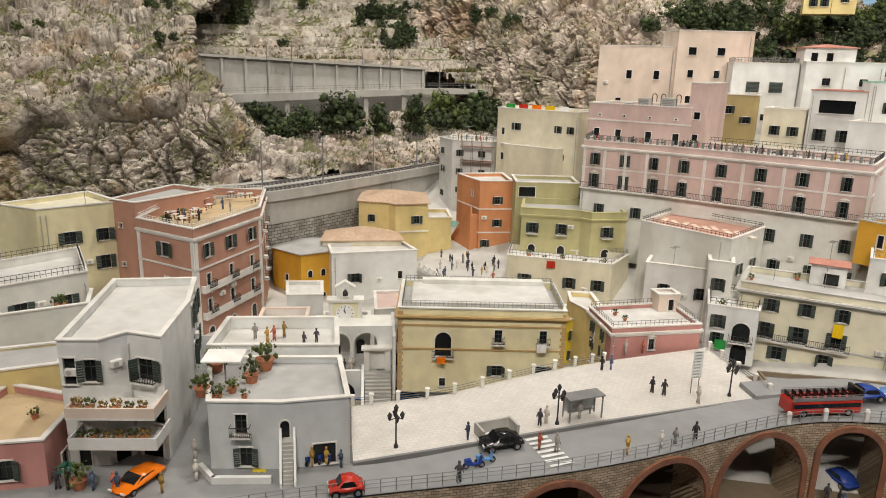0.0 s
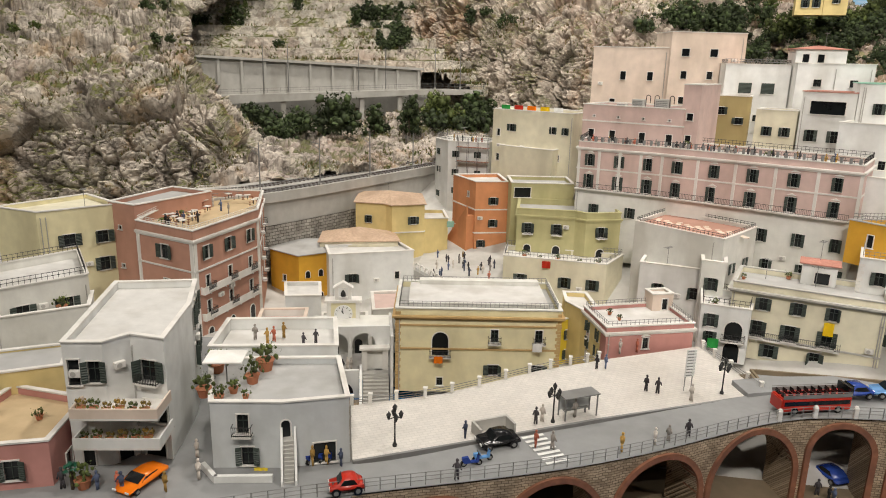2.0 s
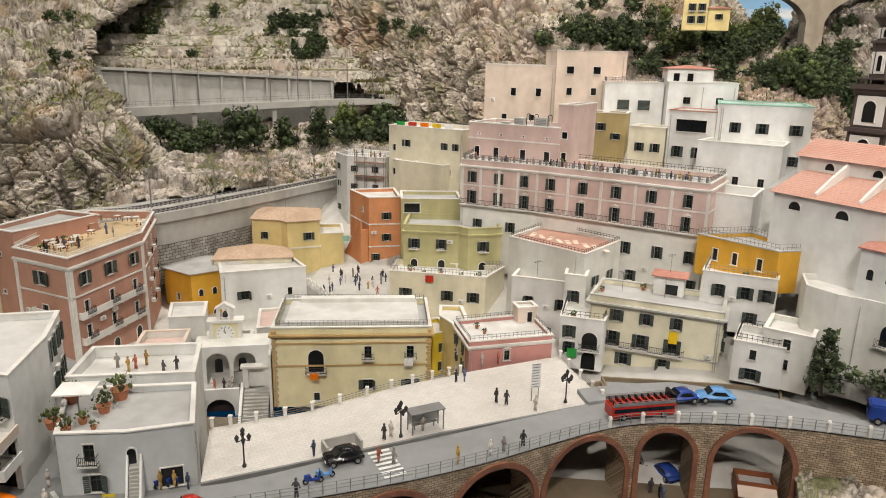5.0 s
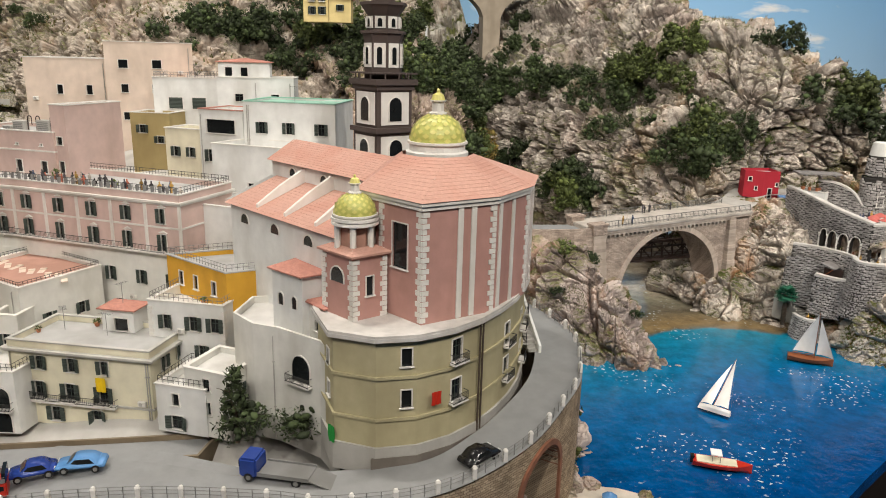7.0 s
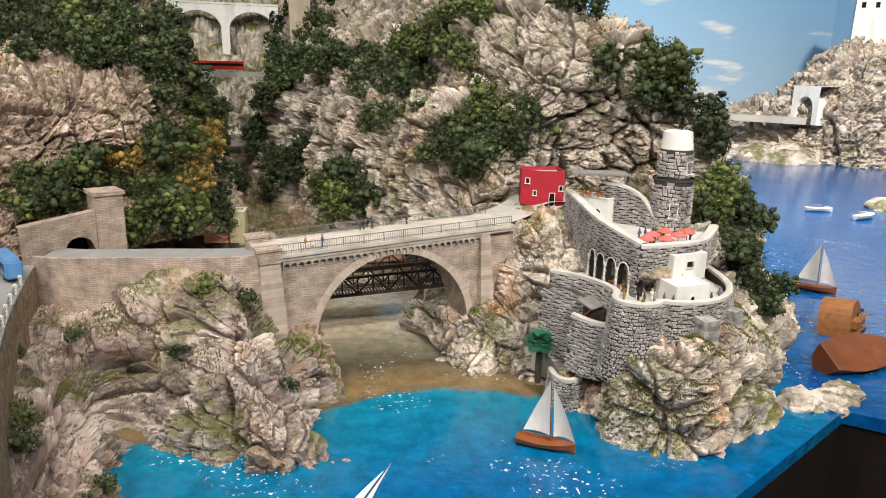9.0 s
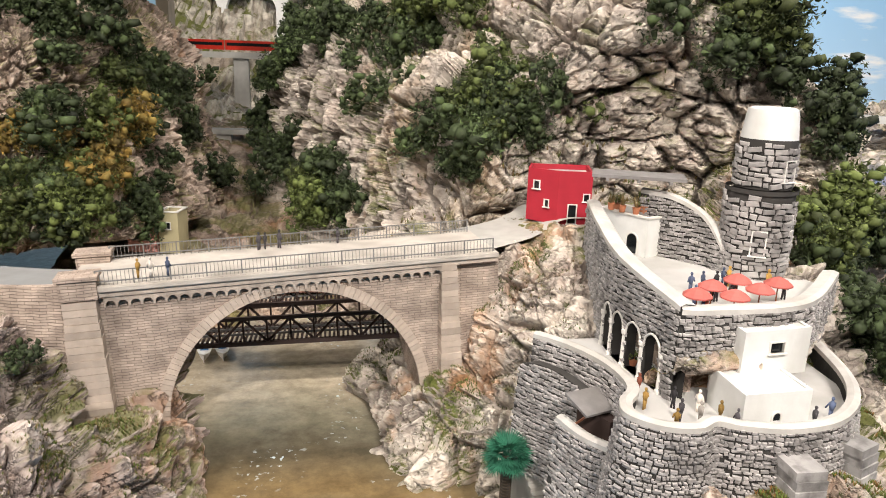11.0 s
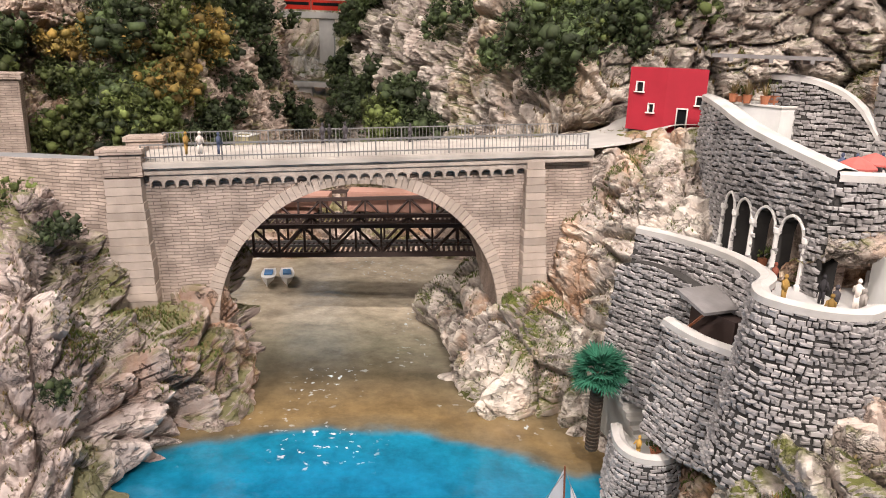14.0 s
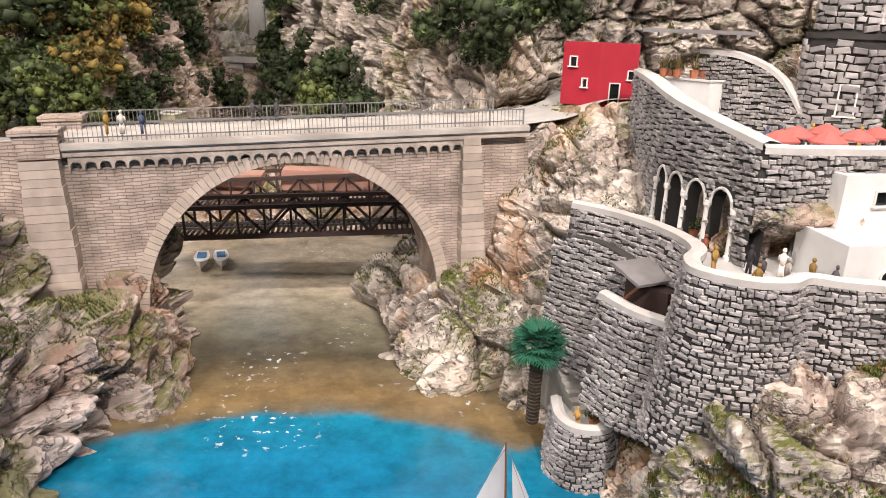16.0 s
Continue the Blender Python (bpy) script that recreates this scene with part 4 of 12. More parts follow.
rock("gorge_floor", [
    [(1.15, 1.62, -0.03), (1.35, 1.66, -0.03), (1.5, 1.69, -0.03), (1.65, 1.68, -0.03), (1.8, 1.62, -0.03)],
    [(1.15, 1.72, 0.06), (1.35, 1.74, 0.02), (1.5, 1.76, 0.01), (1.65, 1.76, 0.02), (1.8, 1.7, 0.06)],
    [(1.15, 2.1, 0.14), (1.35, 2.1, 0.09), (1.45, 2.1, 0.08), (1.6, 2.1, 0.1), (1.8, 2.1, 0.14)],
    [(1.1, 2.9, 0.25), (1.3, 2.9, 0.2), (1.45, 2.9, 0.2), (1.6, 2.9, 0.22), (1.8, 2.9, 0.25)]],
    90, 90, "rockwarm", "stony gorge floor", 0.6, 30, 51)

# ---- windows, doors, balconies shared by all houses ----
_cache = {}


def shared(key, make):
    if key not in _cache:
        _cache[key] = make()
    return _cache[key]


def win_mesh(kind, w, h):
    def make():
        bm = bmesh.new()
        if kind == "frame":
            t = 0.0011
            box(bm, -w / 2 - t, -w / 2, -0.0011, 0.002, 0, h + t)
            box(bm, w / 2, w / 2 + t, -0.0011, 0.002, 0, h + t)
            box(bm, -w / 2, w / 2, -0.0011, 0.002, h, h + t)
            box(bm, -w / 2 - 2 * t, w / 2 + 2 * t, -0.0024, 0.002, -t, 0)
            return mesh_of("window", bm, "trim")
        if kind == "pane":
            box(bm, -w / 2, w / 2, 0.0016, 0.0022, 0, h)
            return mesh_of("pane", bm, "glass")
        if kind == "bar":
            box(bm, -0.0003, 0.0003, 0.0010, 0.0016, 0, h)
            box(bm, -w / 2, w / 2, 0.0010, 0.0016, h * 0.62, h * 0.62 + 0.0006)
            return mesh_of("glazing_bar", bm, "shutter")
        if kind == "shutter":
            s = w * 0.5
            prof = [(-0.0001, 0.0003), (-0.0011, 0.0003), (-0.0011, h * 0.07)]
            for i in range(7):
                z = h * (0.08 + 0.12 * i)
                prof += [(-0.0006, z), (-0.0014, z + h * 0.075)]
            prof += [(-0.0011, h * 0.93), (-0.0011, h), (-0.0001, h)]
            left, right = ([bm.verts.new((x, y, z)) for y, z in prof] for x in (0, s))
            for i in range(len(prof)):
                j = (i + 1) % len(prof)
                bm.faces.new((left[i], right[i], right[j], left[j]))
            bm.faces.new(left)
            bm.faces.new(right[::-1])
            bmesh.ops.recalc_face_normals(bm, faces=bm.faces)
            return mesh_of("shutter", bm, "shutter")
        if kind == "arch":
            r, k = w / 2, 8
            out = [(-r - 0.0012, 0), (-r - 0.0012, h - r)] + [(-(r + 0.0012) * math.cos(math.pi * i / k), h - r + (r + 0.0012) * math.sin(math.pi * i / k)) for i in range(1, k)] + [(r + 0.0012, h - r), (r + 0.0012, 0)]
            inn = [(-r, 0), (-r, h - r)] + [(-r * math.cos(math.pi * i / k), h - r + r * math.sin(math.pi * i / k)) for i in range(1, k)] + [(r, h - r), (r, 0)]
            for y0, y1 in ((-0.0012, 0.002),):
                a = [bm.verts.new((x, y0, z)) for x, z in out]
                b = [bm.verts.new((x, y0, z)) for x, z in inn]
                c = [bm.verts.new((x, y1, z)) for x, z in out]
                d = [bm.verts.new((x, y1, z)) for x, z in inn]
                for i in range(len(out) - 1):
                    bm.faces.new((a[i], a[i + 1], b[i + 1], b[i]))
                    bm.faces.new((c[i], c[i + 1], a[i + 1], a[i]))
                    bm.faces.new((b[i], b[i + 1], d[i + 1], d[i]))
            return mesh_of("window", bm, "trim")
        if kind == "archpane":
            r, k = w / 2, 8
            inn = [(-r, 0), (-r, h - r)] + [(-r * math.cos(math.pi * i / k), h - r + r * math.sin(math.pi * i / k)) for i in range(1, k)] + [(r, h - r), (r, 0)]
            bm.faces.new([bm.verts.new((x, -0.0003, z)) for x, z in inn][::-1])
            bm.faces.new([bm.verts.new((x, 0.0019, z)) for x, z in inn])
            return mesh_of("pane", bm, "glass")
        if kind == "slab":
            box(bm, -w / 2 - 0.004, w / 2 + 0.004, -0.0085, -0.0012, -0.0022, -0.0006)
            for s in (-1, 1):
                box(bm, s * w * 0.4 - 0.0007, s * w * 0.4 + 0.0007, -0.006, -0.0012, -0.0042, -0.0022)
            return mesh_of("balcony", bm, "trim")
        if kind == "railing":
            a, b = -w / 2 - 0.0036, w / 2 + 0.0036
            for z in (0.0004, 0.0086):
                box(bm, a, b, -0.0083, -0.0078, z, z + 0.0005)
                for x in (a, b):
                    box(bm, x - 0.00025, x + 0.00025, -0.0083, -0.0012, z, z + 0.0005)
            k = max(4, int((b - a) / 0.0016))
            for i in range(k + 1):
                x = a + (b - a) * i / k
                box(bm, x - 0.0002, x + 0.0002, -0.0083, -0.0079, -0.0006, 0.0086)
            return mesh_of("railing", bm, "iron")
        if kind == "pediment":
            w2 = w / 2 + 0.003
            v = [bm.verts.new(p) for p in ((-w2, -0.002, h + 0.0025), (w2, -0.002, h + 0.0025), (0, -0.002, h + 0.006), (-w2, 0.0005, h + 0.0025), (w2, 0.0005, h + 0.0025), (0, 0.0005, h + 0.006))]
            for f in ((0, 1, 2), (0, 3, 4, 1), (1, 4, 5, 2), (2, 5, 3, 0)):
                bm.faces.new([v[i] for i in f])
            return mesh_of("pediment", bm, "trim")
    return shared((kind, round(w, 4), round(h, 4)), make)


def add_window(parent, m, w, h, style):
    """style letters: s shutters, b balcony, a arched, p pediment, n bare pane, c closed shutters."""
    arch = "a" in style
    ob = part("window", win_mesh("arch" if arch else "frame", w, h), None, parent, m=m)
    part("pane", win_mesh("archpane" if arch else "pane", w, h), None, ob)
    if not arch and "n" not in style:
        part("glazing_bar", win_mesh("bar", w, h), None, ob)
    if "s" in style:
        for sgn in (-1, 1):
            open_by = random.choice((4, 8, 15, 25, 60))
            t = Matrix.Translation((sgn * w / 2, -0.0012, 0)) @ Matrix.Rotation(radians(-sgn * open_by), 4, "Z") @ Matrix.Diagonal((sgn, 1, 1, 1))
            part("shutter", win_mesh("shutter", w, h), None, ob, m=t)
    if "c" in style:
        for sgn in (-1, 1):
            part("shutter", win_mesh("shutter", w, h), None, ob, m=Matrix.Translation((-sgn * w / 2, 0, 0)) @ Matrix.Diagonal((sgn, 1, 1, 1)))
    if "b" in style:
        part("balcony", win_mesh("slab", w, h), None, ob)
        part("railing", win_mesh("railing", w, h), None, ob)
    if "p" in style:
        part("pediment", win_mesh("pediment", w, h), None, ob)
    return ob


def rect(A, B, depth):
    d = Vector((B[0] - A[0], B[1] - A[1])).normalized()
    n = Vector((-d.y, d.x)) * depth
    return [tuple(A), tuple(B), (B[0] + n.x, B[1] + n.y), (A[0] + n.x, A[1] + n.y)]


def shrink(poly, t):
    """The polygon (counter-clockwise) moved in by t."""
    k, out = len(poly), []
    for i in range(k):
        p0, p, p1 = Vector(poly[i - 1]), Vector(poly[i]), Vector(poly[(i + 1) % k])
        a, b = (p - p0).normalized(), (p1 - p).normalized()
        na, nb = Vector((-a.y, a.x)), Vector((-b.y, b.x))
        n = (na + nb)
        n = n / max(0.3, n.length_squared / 2)
        out.append((p.x + n.x * t, p.y + n.y * t))
    return out


def ring(bm, poly, t0, t1, z0, z1):
    """A band round a polygon, from offset t0 in to t1 in."""
    a, b = shrink(poly, t0), shrink(poly, t1)
    k = len(poly)
    v = [[bm.verts.new((x, y, z)) for x, y in q] for q, z in ((a, z0), (a, z1), (b, z1), (b, z0))]
    for i in range(k):
        j = (i + 1) % k
        for s in range(4):
            r0, r1 = v[s], v[(s + 1) % 4]
            bm.faces.new((r0[i], r0[j], r1[j], r1[i]))


def facade(bm, p, q, z0, z1, holes):
    p, q = Vector((*p, 0)), Vector((*q, 0))
    L = (q - p).length
    d = (q - p) / L
    inn = Vector((-d.y, d.x, 0)) * 0.0022
    us = sorted({0.0, L, *[min(max(v, 0), L) for h in holes for v in (h[0], h[2])]})
    zs = sorted({z0, z1, *[min(max(v, z0), z1) for h in holes for v in (h[1], h[3])]})
    for a, b in zip(us, us[1:]):
        for c, e in zip(zs, zs[1:]):
            mu, mz = (a + b) / 2, (c + e) / 2
            if any(h[0] < mu < h[2] and h[1] < mz < h[3] for h in holes):
                continue
            bm.faces.new([bm.verts.new(p + d * u + Vector((0, 0, z))) for u, z in ((a, c), (b, c), (b, e), (a, e))])
    for u0, w0, u1, w1 in holes:
        c = [p + d * u + Vector((0, 0, z)) for u, z in ((u0, w0), (u1, w0), (u1, w1), (u0, w1))]
        for i in range(4):
            a, b = c[i], c[(i + 1) % 4]
            bm.faces.new([bm.verts.new(v) for v in (b, a, a + inn, b + inn)])


HOUSES = {}


def house(name, label, poly, z0, z1, wall, win=(), trim="trim", roof="roofwhite", para=0.006, cap=True, bands=(), quoins=(), hip=0.0, cornice=0.0, thick=0.003, category="house", base=None):
    """A house on a plan polygon: walls with real window openings, parapet, roof, string courses, quoins."""
    o = Vector((poly[0][0], poly[0][1], z0))
    P = [(x - o.x, y - o.y) for x, y in poly]
    H = z1 - z0
    t = thing(name, label, category, Matrix.Translation(o))
    HOUSES[name] = (poly, z0, z1, para)
    k = len(P)
    holes = {i: [] for i in range(k)}
    todo = []
    for e, cols, rows, w, h, style in win:
        a, b = Vector((*P[e], 0)), Vector((*P[(e + 1) % k], 0))
        L = (b - a).length
        d = (b - a) / L
        for c in cols:
            for r in rows:
                u, z = c * L, r * H
                if "a" not in style:
                    holes[e].append((u - w / 2, z, u + w / 2, z + h))
                m = Matrix.Translation(a + d * u + Vector((0, 0, z))) @ Matrix.Rotation(math.atan2(d.y, d.x), 4, "Z")
                todo.append((m, w, h, style))
    bm = bmesh.new()
    for i in range(k):
        facade(bm, P[i], P[(i + 1) % k], 0, H, holes[i])
    ins = shrink(P, thick)
    if not hip:
        v0, v1, v2 = ([bm.verts.new((x, y, z)) for x, y in q] for q, z in ((P, H), (ins, H), (ins, H - para)))
        for i in range(k):
            j = (i + 1) % k
            bm.faces.new((v0[i], v0[j], v1[j], v1[i]))
            bm.faces.new((v1[i], v1[j], v2[j], v2[i]))
    part("wall", bm, wall, t)
    bm = bmesh.new()
    if hip:
        out = shrink(P, -0.004)
        cx, cy = sum(p[0] for p in P) / k, sum(p[1] for p in P) / k
        lo = [bm.verts.new((x, y, H)) for x, y in out]
        lo2 = [bm.verts.new((x, y, H + 0.0015)) for x, y in out]
        top = bm.verts.new((cx, cy, H + hip))
        for i in range(k):
            j = (i + 1) % k
            bm.faces.new((lo[i], lo[j], lo2[j], lo2[i]))
            bm.faces.new((lo2[i], lo2[j], top))
        bm.faces.new(lo[::-1])
        part("roof", bm, "tile" if roof == "roofwhite" else roof, t)
    else:
        prism(bm, shrink(P, thick + 0.0002), H - para - 0.003, H - para)
        part("roof", bm, roof, t)
        if cap:
            bm = bmesh.new()
            ring(bm, P, -0.0012, thick + 0.0008, H, H + 0.0016)
            part("parapet_cap", bm, trim, t)
    if cornice:
        bm = bmesh.new()
        ring(bm, P, -cornice, 0.0004, H - para - 0.004, H - para - 0.0012)
        ring(bm, P, -cornice * 0.5, 0.0004, H - para - 0.0065, H - para - 0.004)
        part("cornice", bm, trim, t)
    for f in bands:
        bm = bmesh.new()
        ring(bm, P, -0.0014, 0.0004, H * f, H * f + 0.0024)
        part("string_course", bm, trim, t)
    for i in quoins:
        bm = bmesh.new()
        p = Vector((*P[i % k], 0))
        a = (Vector((*P[(i + 1) % k], 0)) - p).normalized()
        b = (Vector((*P[i - 1], 0)) - p).normalized()
        z, s = 0.001, 0
        while z < H - 0.008:
            la, lb = (0.0065, 0.0045) if s else (0.0045, 0.0065)
            q = [p - a * 0.0008 - b * 0.0008, p + a * la - b * 0.0008, p + a * la + b * lb, p - a * 0.0008 + b * lb]
            bm = bmesh.new()
            prism(bm, [(v.x, v.y) for v in q], z, z + 0.0042)
            part("quoin", bm, trim, t)
            z += 0.0049
            s = 1 - s
    if base:
        bm = bmesh.new()
        ring(bm, P, -0.001, 0.0004, 0, base[1])
        part("plinth", bm, base[0], t)
    for m, w, h, style in todo:
        add_window(t, m, w, h, style)
    return t


def fr(n, a=0.1, b=0.9):
    return [a + (b - a) * i / max(1, n - 1) for i in range(n)]


# ---- ground under the town, pavement, piazza, road ----
g = np.array([[(x, y, z) for x, z in zip((-1.5, -0.6, -0.25, -0.17, -0.13, 0.0, 0.2, 0.45, 0.62, 0.8, 0.98), zs)] for y, zs in (
    (0.50, (0.0, 0.0, 0.0, 0.0, 0.0, 0.0, 0.0, 0.0, 0.0, 0.0, 0.0)), (0.66, (0.1, 0.1, 0.09, 0.08, 0.0, -0.01, 0.0, 0.0, 0.0, 0.0, 0.0)), (0.82, (0.1, 0.1, 0.08, 0.06, -0.01, -0.01, 0.02, 0.06, 0.10, 0.11, 0.10)),
    (1.0, (0.1, 0.1, 0.06, 0.05, 0.02, 0.03, 0.05, 0.1, 0.16, 0.2, 0.16)), (1.2, (0.1, 0.09, 0.05, 0.05, 0.06, 0.09, 0.1, 0.17, 0.25, 0.28, 0.2)), (1.4, (0.1, 0.1, 0.07, 0.08, 0.09, 0.12, 0.18, 0.3, 0.34, 0.3, 0.2)),
    (1.65, (0.1, 0.15, 0.2, 0.205, 0.21, 0.22, 0.24, 0.34, 0.34, 0.28, 0.2)), (1.95, (0.2, 0.2, 0.24, 0.24, 0.24, 0.25, 0.28, 0.36, 0.36, 0.3, 0.25)))])
P = spline(spline(g, 90).transpose(1, 0, 2), 120).transpose(1, 0, 2)
tagged(new("ground", grid_mesh("ground", P, "grey")), "plastered grey ground between the houses", "ground", kind="structure")
bm = bmesh.new()
prism(bm, [(-1.4, 0.34), (-0.034, 0.44), (0.02, 0.5), (-0.015, 0.524), (-0.05, 0.62), (-0.12, 0.80), (-1.4, 0.80)], -0.0, 0.1035)
tagged(new("pavement", mesh_of("pavement", bm, "road")), "worn grey street paving of the lower town", "pavement", kind="structure")

bm = bmesh.new()
prism(bm, [(-0.9, 0.27), (-0.2, 0.41), (-0.034, 0.44), (0.143, 0.46), (0.256, 0.50), (0.41, 0.57), (0.497, 0.58), (0.616, 0.565), (0.70, 0.55), (0.70, 0.86), (-0.9, 0.8)], 0.001, 0.0085)
tagged(new("yard", mesh_of("yard", bm, "plaster")), "dusty brown yard floor under the viaduct arches", "ground", kind="structure")

OUTER = np.array([(-0.9, 0.26, 0.105), (-0.45, 0.33, 0.105), (-0.2, 0.40, 0.105), (-0.034, 0.462, 0.105), (0.143, 0.519, 0.105), (0.256, 0.566, 0.105), (0.41, 0.643, 0.108), (0.497, 0.654, 0.112), (0.616, 0.637, 0.118),
                  (0.731, 0.602, 0.122), (0.791, 0.577, 0.125), (0.892, 0.572, 0.131), (0.988, 0.614, 0.141), (1.056, 0.676, 0.15), (1.103, 0.735, 0.157), (1.134, 0.825, 0.165), (1.127, 0.90, 0.169), (1.10, 1.02, 0.172), (1.07, 1.2, 0.172), (1.05, 1.4, 0.17)])
INNER = np.array([(-0.9, 0.52, 0.105), (-0.45, 0.53, 0.105), (-0.2, 0.53, 0.105), (-0.03, 0.515, 0.105), (0.12, 0.578, 0.105), (0.235, 0.630, 0.105), (0.40, 0.703, 0.108), (0.52, 0.735, 0.112), (0.62, 0.70, 0.118),
                  (0.70, 0.655, 0.122), (0.78, 0.640, 0.125), (0.88, 0.628, 0.131), (0.945, 0.655, 0.141), (1.0, 0.70, 0.15), (1.045, 0.755, 0.157), (1.075, 0.83, 0.165), (1.07, 0.90, 0.169), (1.04, 1.02, 0.172), (1.0, 1.2, 0.172), (0.98, 1.4, 0.17)])
NS = 900
OU, IN = spline(OUTER, NS), spline(INNER, NS)
road_rows = np.stack([OU + (IN - OU) * f for f in np.linspace(0, 1, 6)])
tagged(new("road", grid_mesh("road", road_rows, "road", smooth=True)), "grey asphalt coast road along the viaduct", "road", kind="structure")
S = np.concatenate([[0], np.cumsum(np.linalg.norm(np.diff(OU[:, :2], axis=0), axis=1))])


def s_at(x):
    return float(np.interp(x, OU[:850, 0], S[:850]))


ARCHES = [(0.022, 0.11, 0.088), (0.128, 0.217, 0.092), (0.235, 0.325, 0.095), (0.339, 0.438, 0.099), (0.455, 0.517, 0.101), (0.54, 0.626, 0.109), (0.81, 0.912, 0.115), (0.985, 1.05, 0.125)]
spans = [(s_at(a), s_at(b), h) for a, b, h in ARCHES]
cols = sorted(set(list(np.arange(0.2, S[-1] - 0.01, 0.003)) + [v for a, b, h in spans for v in (a - 1e-5, a + 1e-5, b - 1e-5, b + 1e-5)]))


def low(s):
    for a, b, h in spans:
        if a < s < b:
            r = (b - a) / 2
            u = (s - (a + b) / 2) / r
            return h - r + r * math.sqrt(max(0, 1 - u * u))
    return -0.01


cx = np.array([[np.interp(s, S, OU[:, i]) for i in range(3)] for s in cols])
tang = np.gradient(cx[:, :2], np.array(cols), axis=0)
tang /= np.linalg.norm(tang, axis=1, keepdims=True) + 1e-9
nin = np.stack([-tang[:, 1], tang[:, 0]], 1)
lowz = np.array([low(s) for s in cols])
rows, uvs = [], []
for off, kind in ((0.045, "top"), (0.045, "low"), (0.0, "low"), (0.0, 0.33), (0.0, 0.66), (0.0, "top")):
    z = cx[:, 2] - 0.0015 if kind == "top" else lowz if kind == "low" else lowz + (cx[:, 2] - lowz) * kind
    rows.append(np.concatenate([cx[:, :2] + nin * off, z[:, None]], 1))
    uvs.append(np.stack([np.array(cols), z + off], 1))
viaduct = tagged(new("viaduct_wall", grid_mesh("viaduct_wall", np.stack(rows), "viaduct", np.stack(uvs))), "dark coursed-stone road viaduct with brick arches", "viaduct", kind="structure")
for a, b, h in spans:
    r = (b - a) / 2
    mid = (a + b) / 2
    path = [(a - 0.0, max(0.0, (h - r) * f)) for f in (0.0, 0.5)] + [(mid - r * math.cos(math.pi * i / 24), h - r + r * math.sin(math.pi * i / 24)) for i in range(25)] + [(b, max(0.0, (h - r) * f)) for f in (0.5, 0.0)]
    pts = []
    for s, z in path:
        du, dz = s - mid, z - (h - r)
        if z <= h - r:
            d = (1 if du > 0 else -1, 0)
        else:
            n_ = math.hypot(du, dz)
            d = (du / n_, dz / n_)
        pts.append((s, z, d))
    grid = []
    for w, off in ((0.0, 0.02), (0.0, -0.003), (0.0062, -0.003), (0.0062, 0.001)):
        row = []
        for s, z, d in pts:
            ss = s + d[0] * w
            x, y = np.interp(ss, S, OU[:, 0]), np.interp(ss, S, OU[:, 1])
            tx, ty = np.interp(ss + 0.004, S, OU[:, 0]) - x, np.interp(ss + 0.004, S, OU[:, 1]) - y
            q = math.hypot(tx, ty)
            row.append((x - ty / q * off, y + tx / q * off, z + d[1] * w))
        grid.append(row)
    part("arch_ring", grid_mesh("arch_ring", np.array(grid), "brick"), None, viaduct, "red brick arch ring")
# rail along the road's outer side: posts and two bars
bm, posts = bmesh.new(), bmesh.new()
s = s_at(-0.3)
last = None
i = 0
while s < S[-1] - 0.1:
    p = Vector([np.interp(s, S, OU[:, k]) for k in range(3)]) + Vector((0, 0.0, 0))
    p2 = Vector([np.interp(s + 0.004, S, OU[:, k]) for k in range(3)])
    d = (p2 - p).normalized()
    p += Vector((-d.y, d.x, 0)) * 0.003
    box(bm, p.x - 0.0004, p.x + 0.0004, p.y - 0.0004, p.y + 0.0004, p.z, p.z + 0.0125)
    if p.x > 0.40 and i % 3 == 0:
        box(posts, p.x - 0.002, p.x + 0.002, p.y - 0.002, p.y + 0.002, p.z - 0.001, p.z + 0.011)
        prism(posts, ring_poly(p.x, p.y, 0.003, 8), p.z + 0.011, p.z + 0.0135, 0.5)
    if last:
        for z in (0.0045, 0.0085, 0.0122):
            tube(bm, last + Vector((0, 0, z)), p + Vector((0, 0, z)), 0.0004, 4)
    last = p
    s += 0.0135
    i += 1
rl = thing("road_railing", "thin grey metal railing with white stone posts along the viaduct", "railing", kind="structure")
part("rails", bm, "rail", rl)
part("stone_posts", posts, "trim", rl, "small white stone posts")

bm = bmesh.new()
prism(bm, [(0.40, 0.70), (0.46, 0.718), (0.52, 0.731), (0.62, 0.697), (0.70, 0.653), (0.72, 0.675), (0.63, 0.728), (0.52, 0.762), (0.45, 0.752), (0.393, 0.735)], 0.1005, 0.1125)
tagged(new("pavement_upper", mesh_of("pavement_upper", bm, "road")), "grey paved strip between the coast road and the houses", "pavement", kind="structure")

PIAZZA = [(-0.015, 0.522), (0.1, 0.574), (0.225, 0.632), (0.425, 0.716), (0.385, 0.85), (0.254, 0.79), (0.167, 0.744), (0.058, 0.669), (-0.04, 0.627)]
pz = thing("piazza", "pale stone-paved square above the road", "square", kind="structure")
bm = bmesh.new()
prism(bm, PIAZZA, 0.09, 0.1065)
part("slab", bm, "setts", pz)
bm = bmesh.new()
for a, b in zip(PIAZZA[:3], PIAZZA[1:4]):
    d = Vector((b[0] - a[0], b[1] - a[1])).normalized()
    n = Vector((d.y, -d.x))
    prism(bm, [a, (a[0] + n.x * 0.003, a[1] + n.y * 0.003), (b[0] + n.x * 0.003, b[1] + n.y * 0.003), b], 0.1, 0.1072)
part("kerb", bm, "kerb", pz, "dark kerb stone")


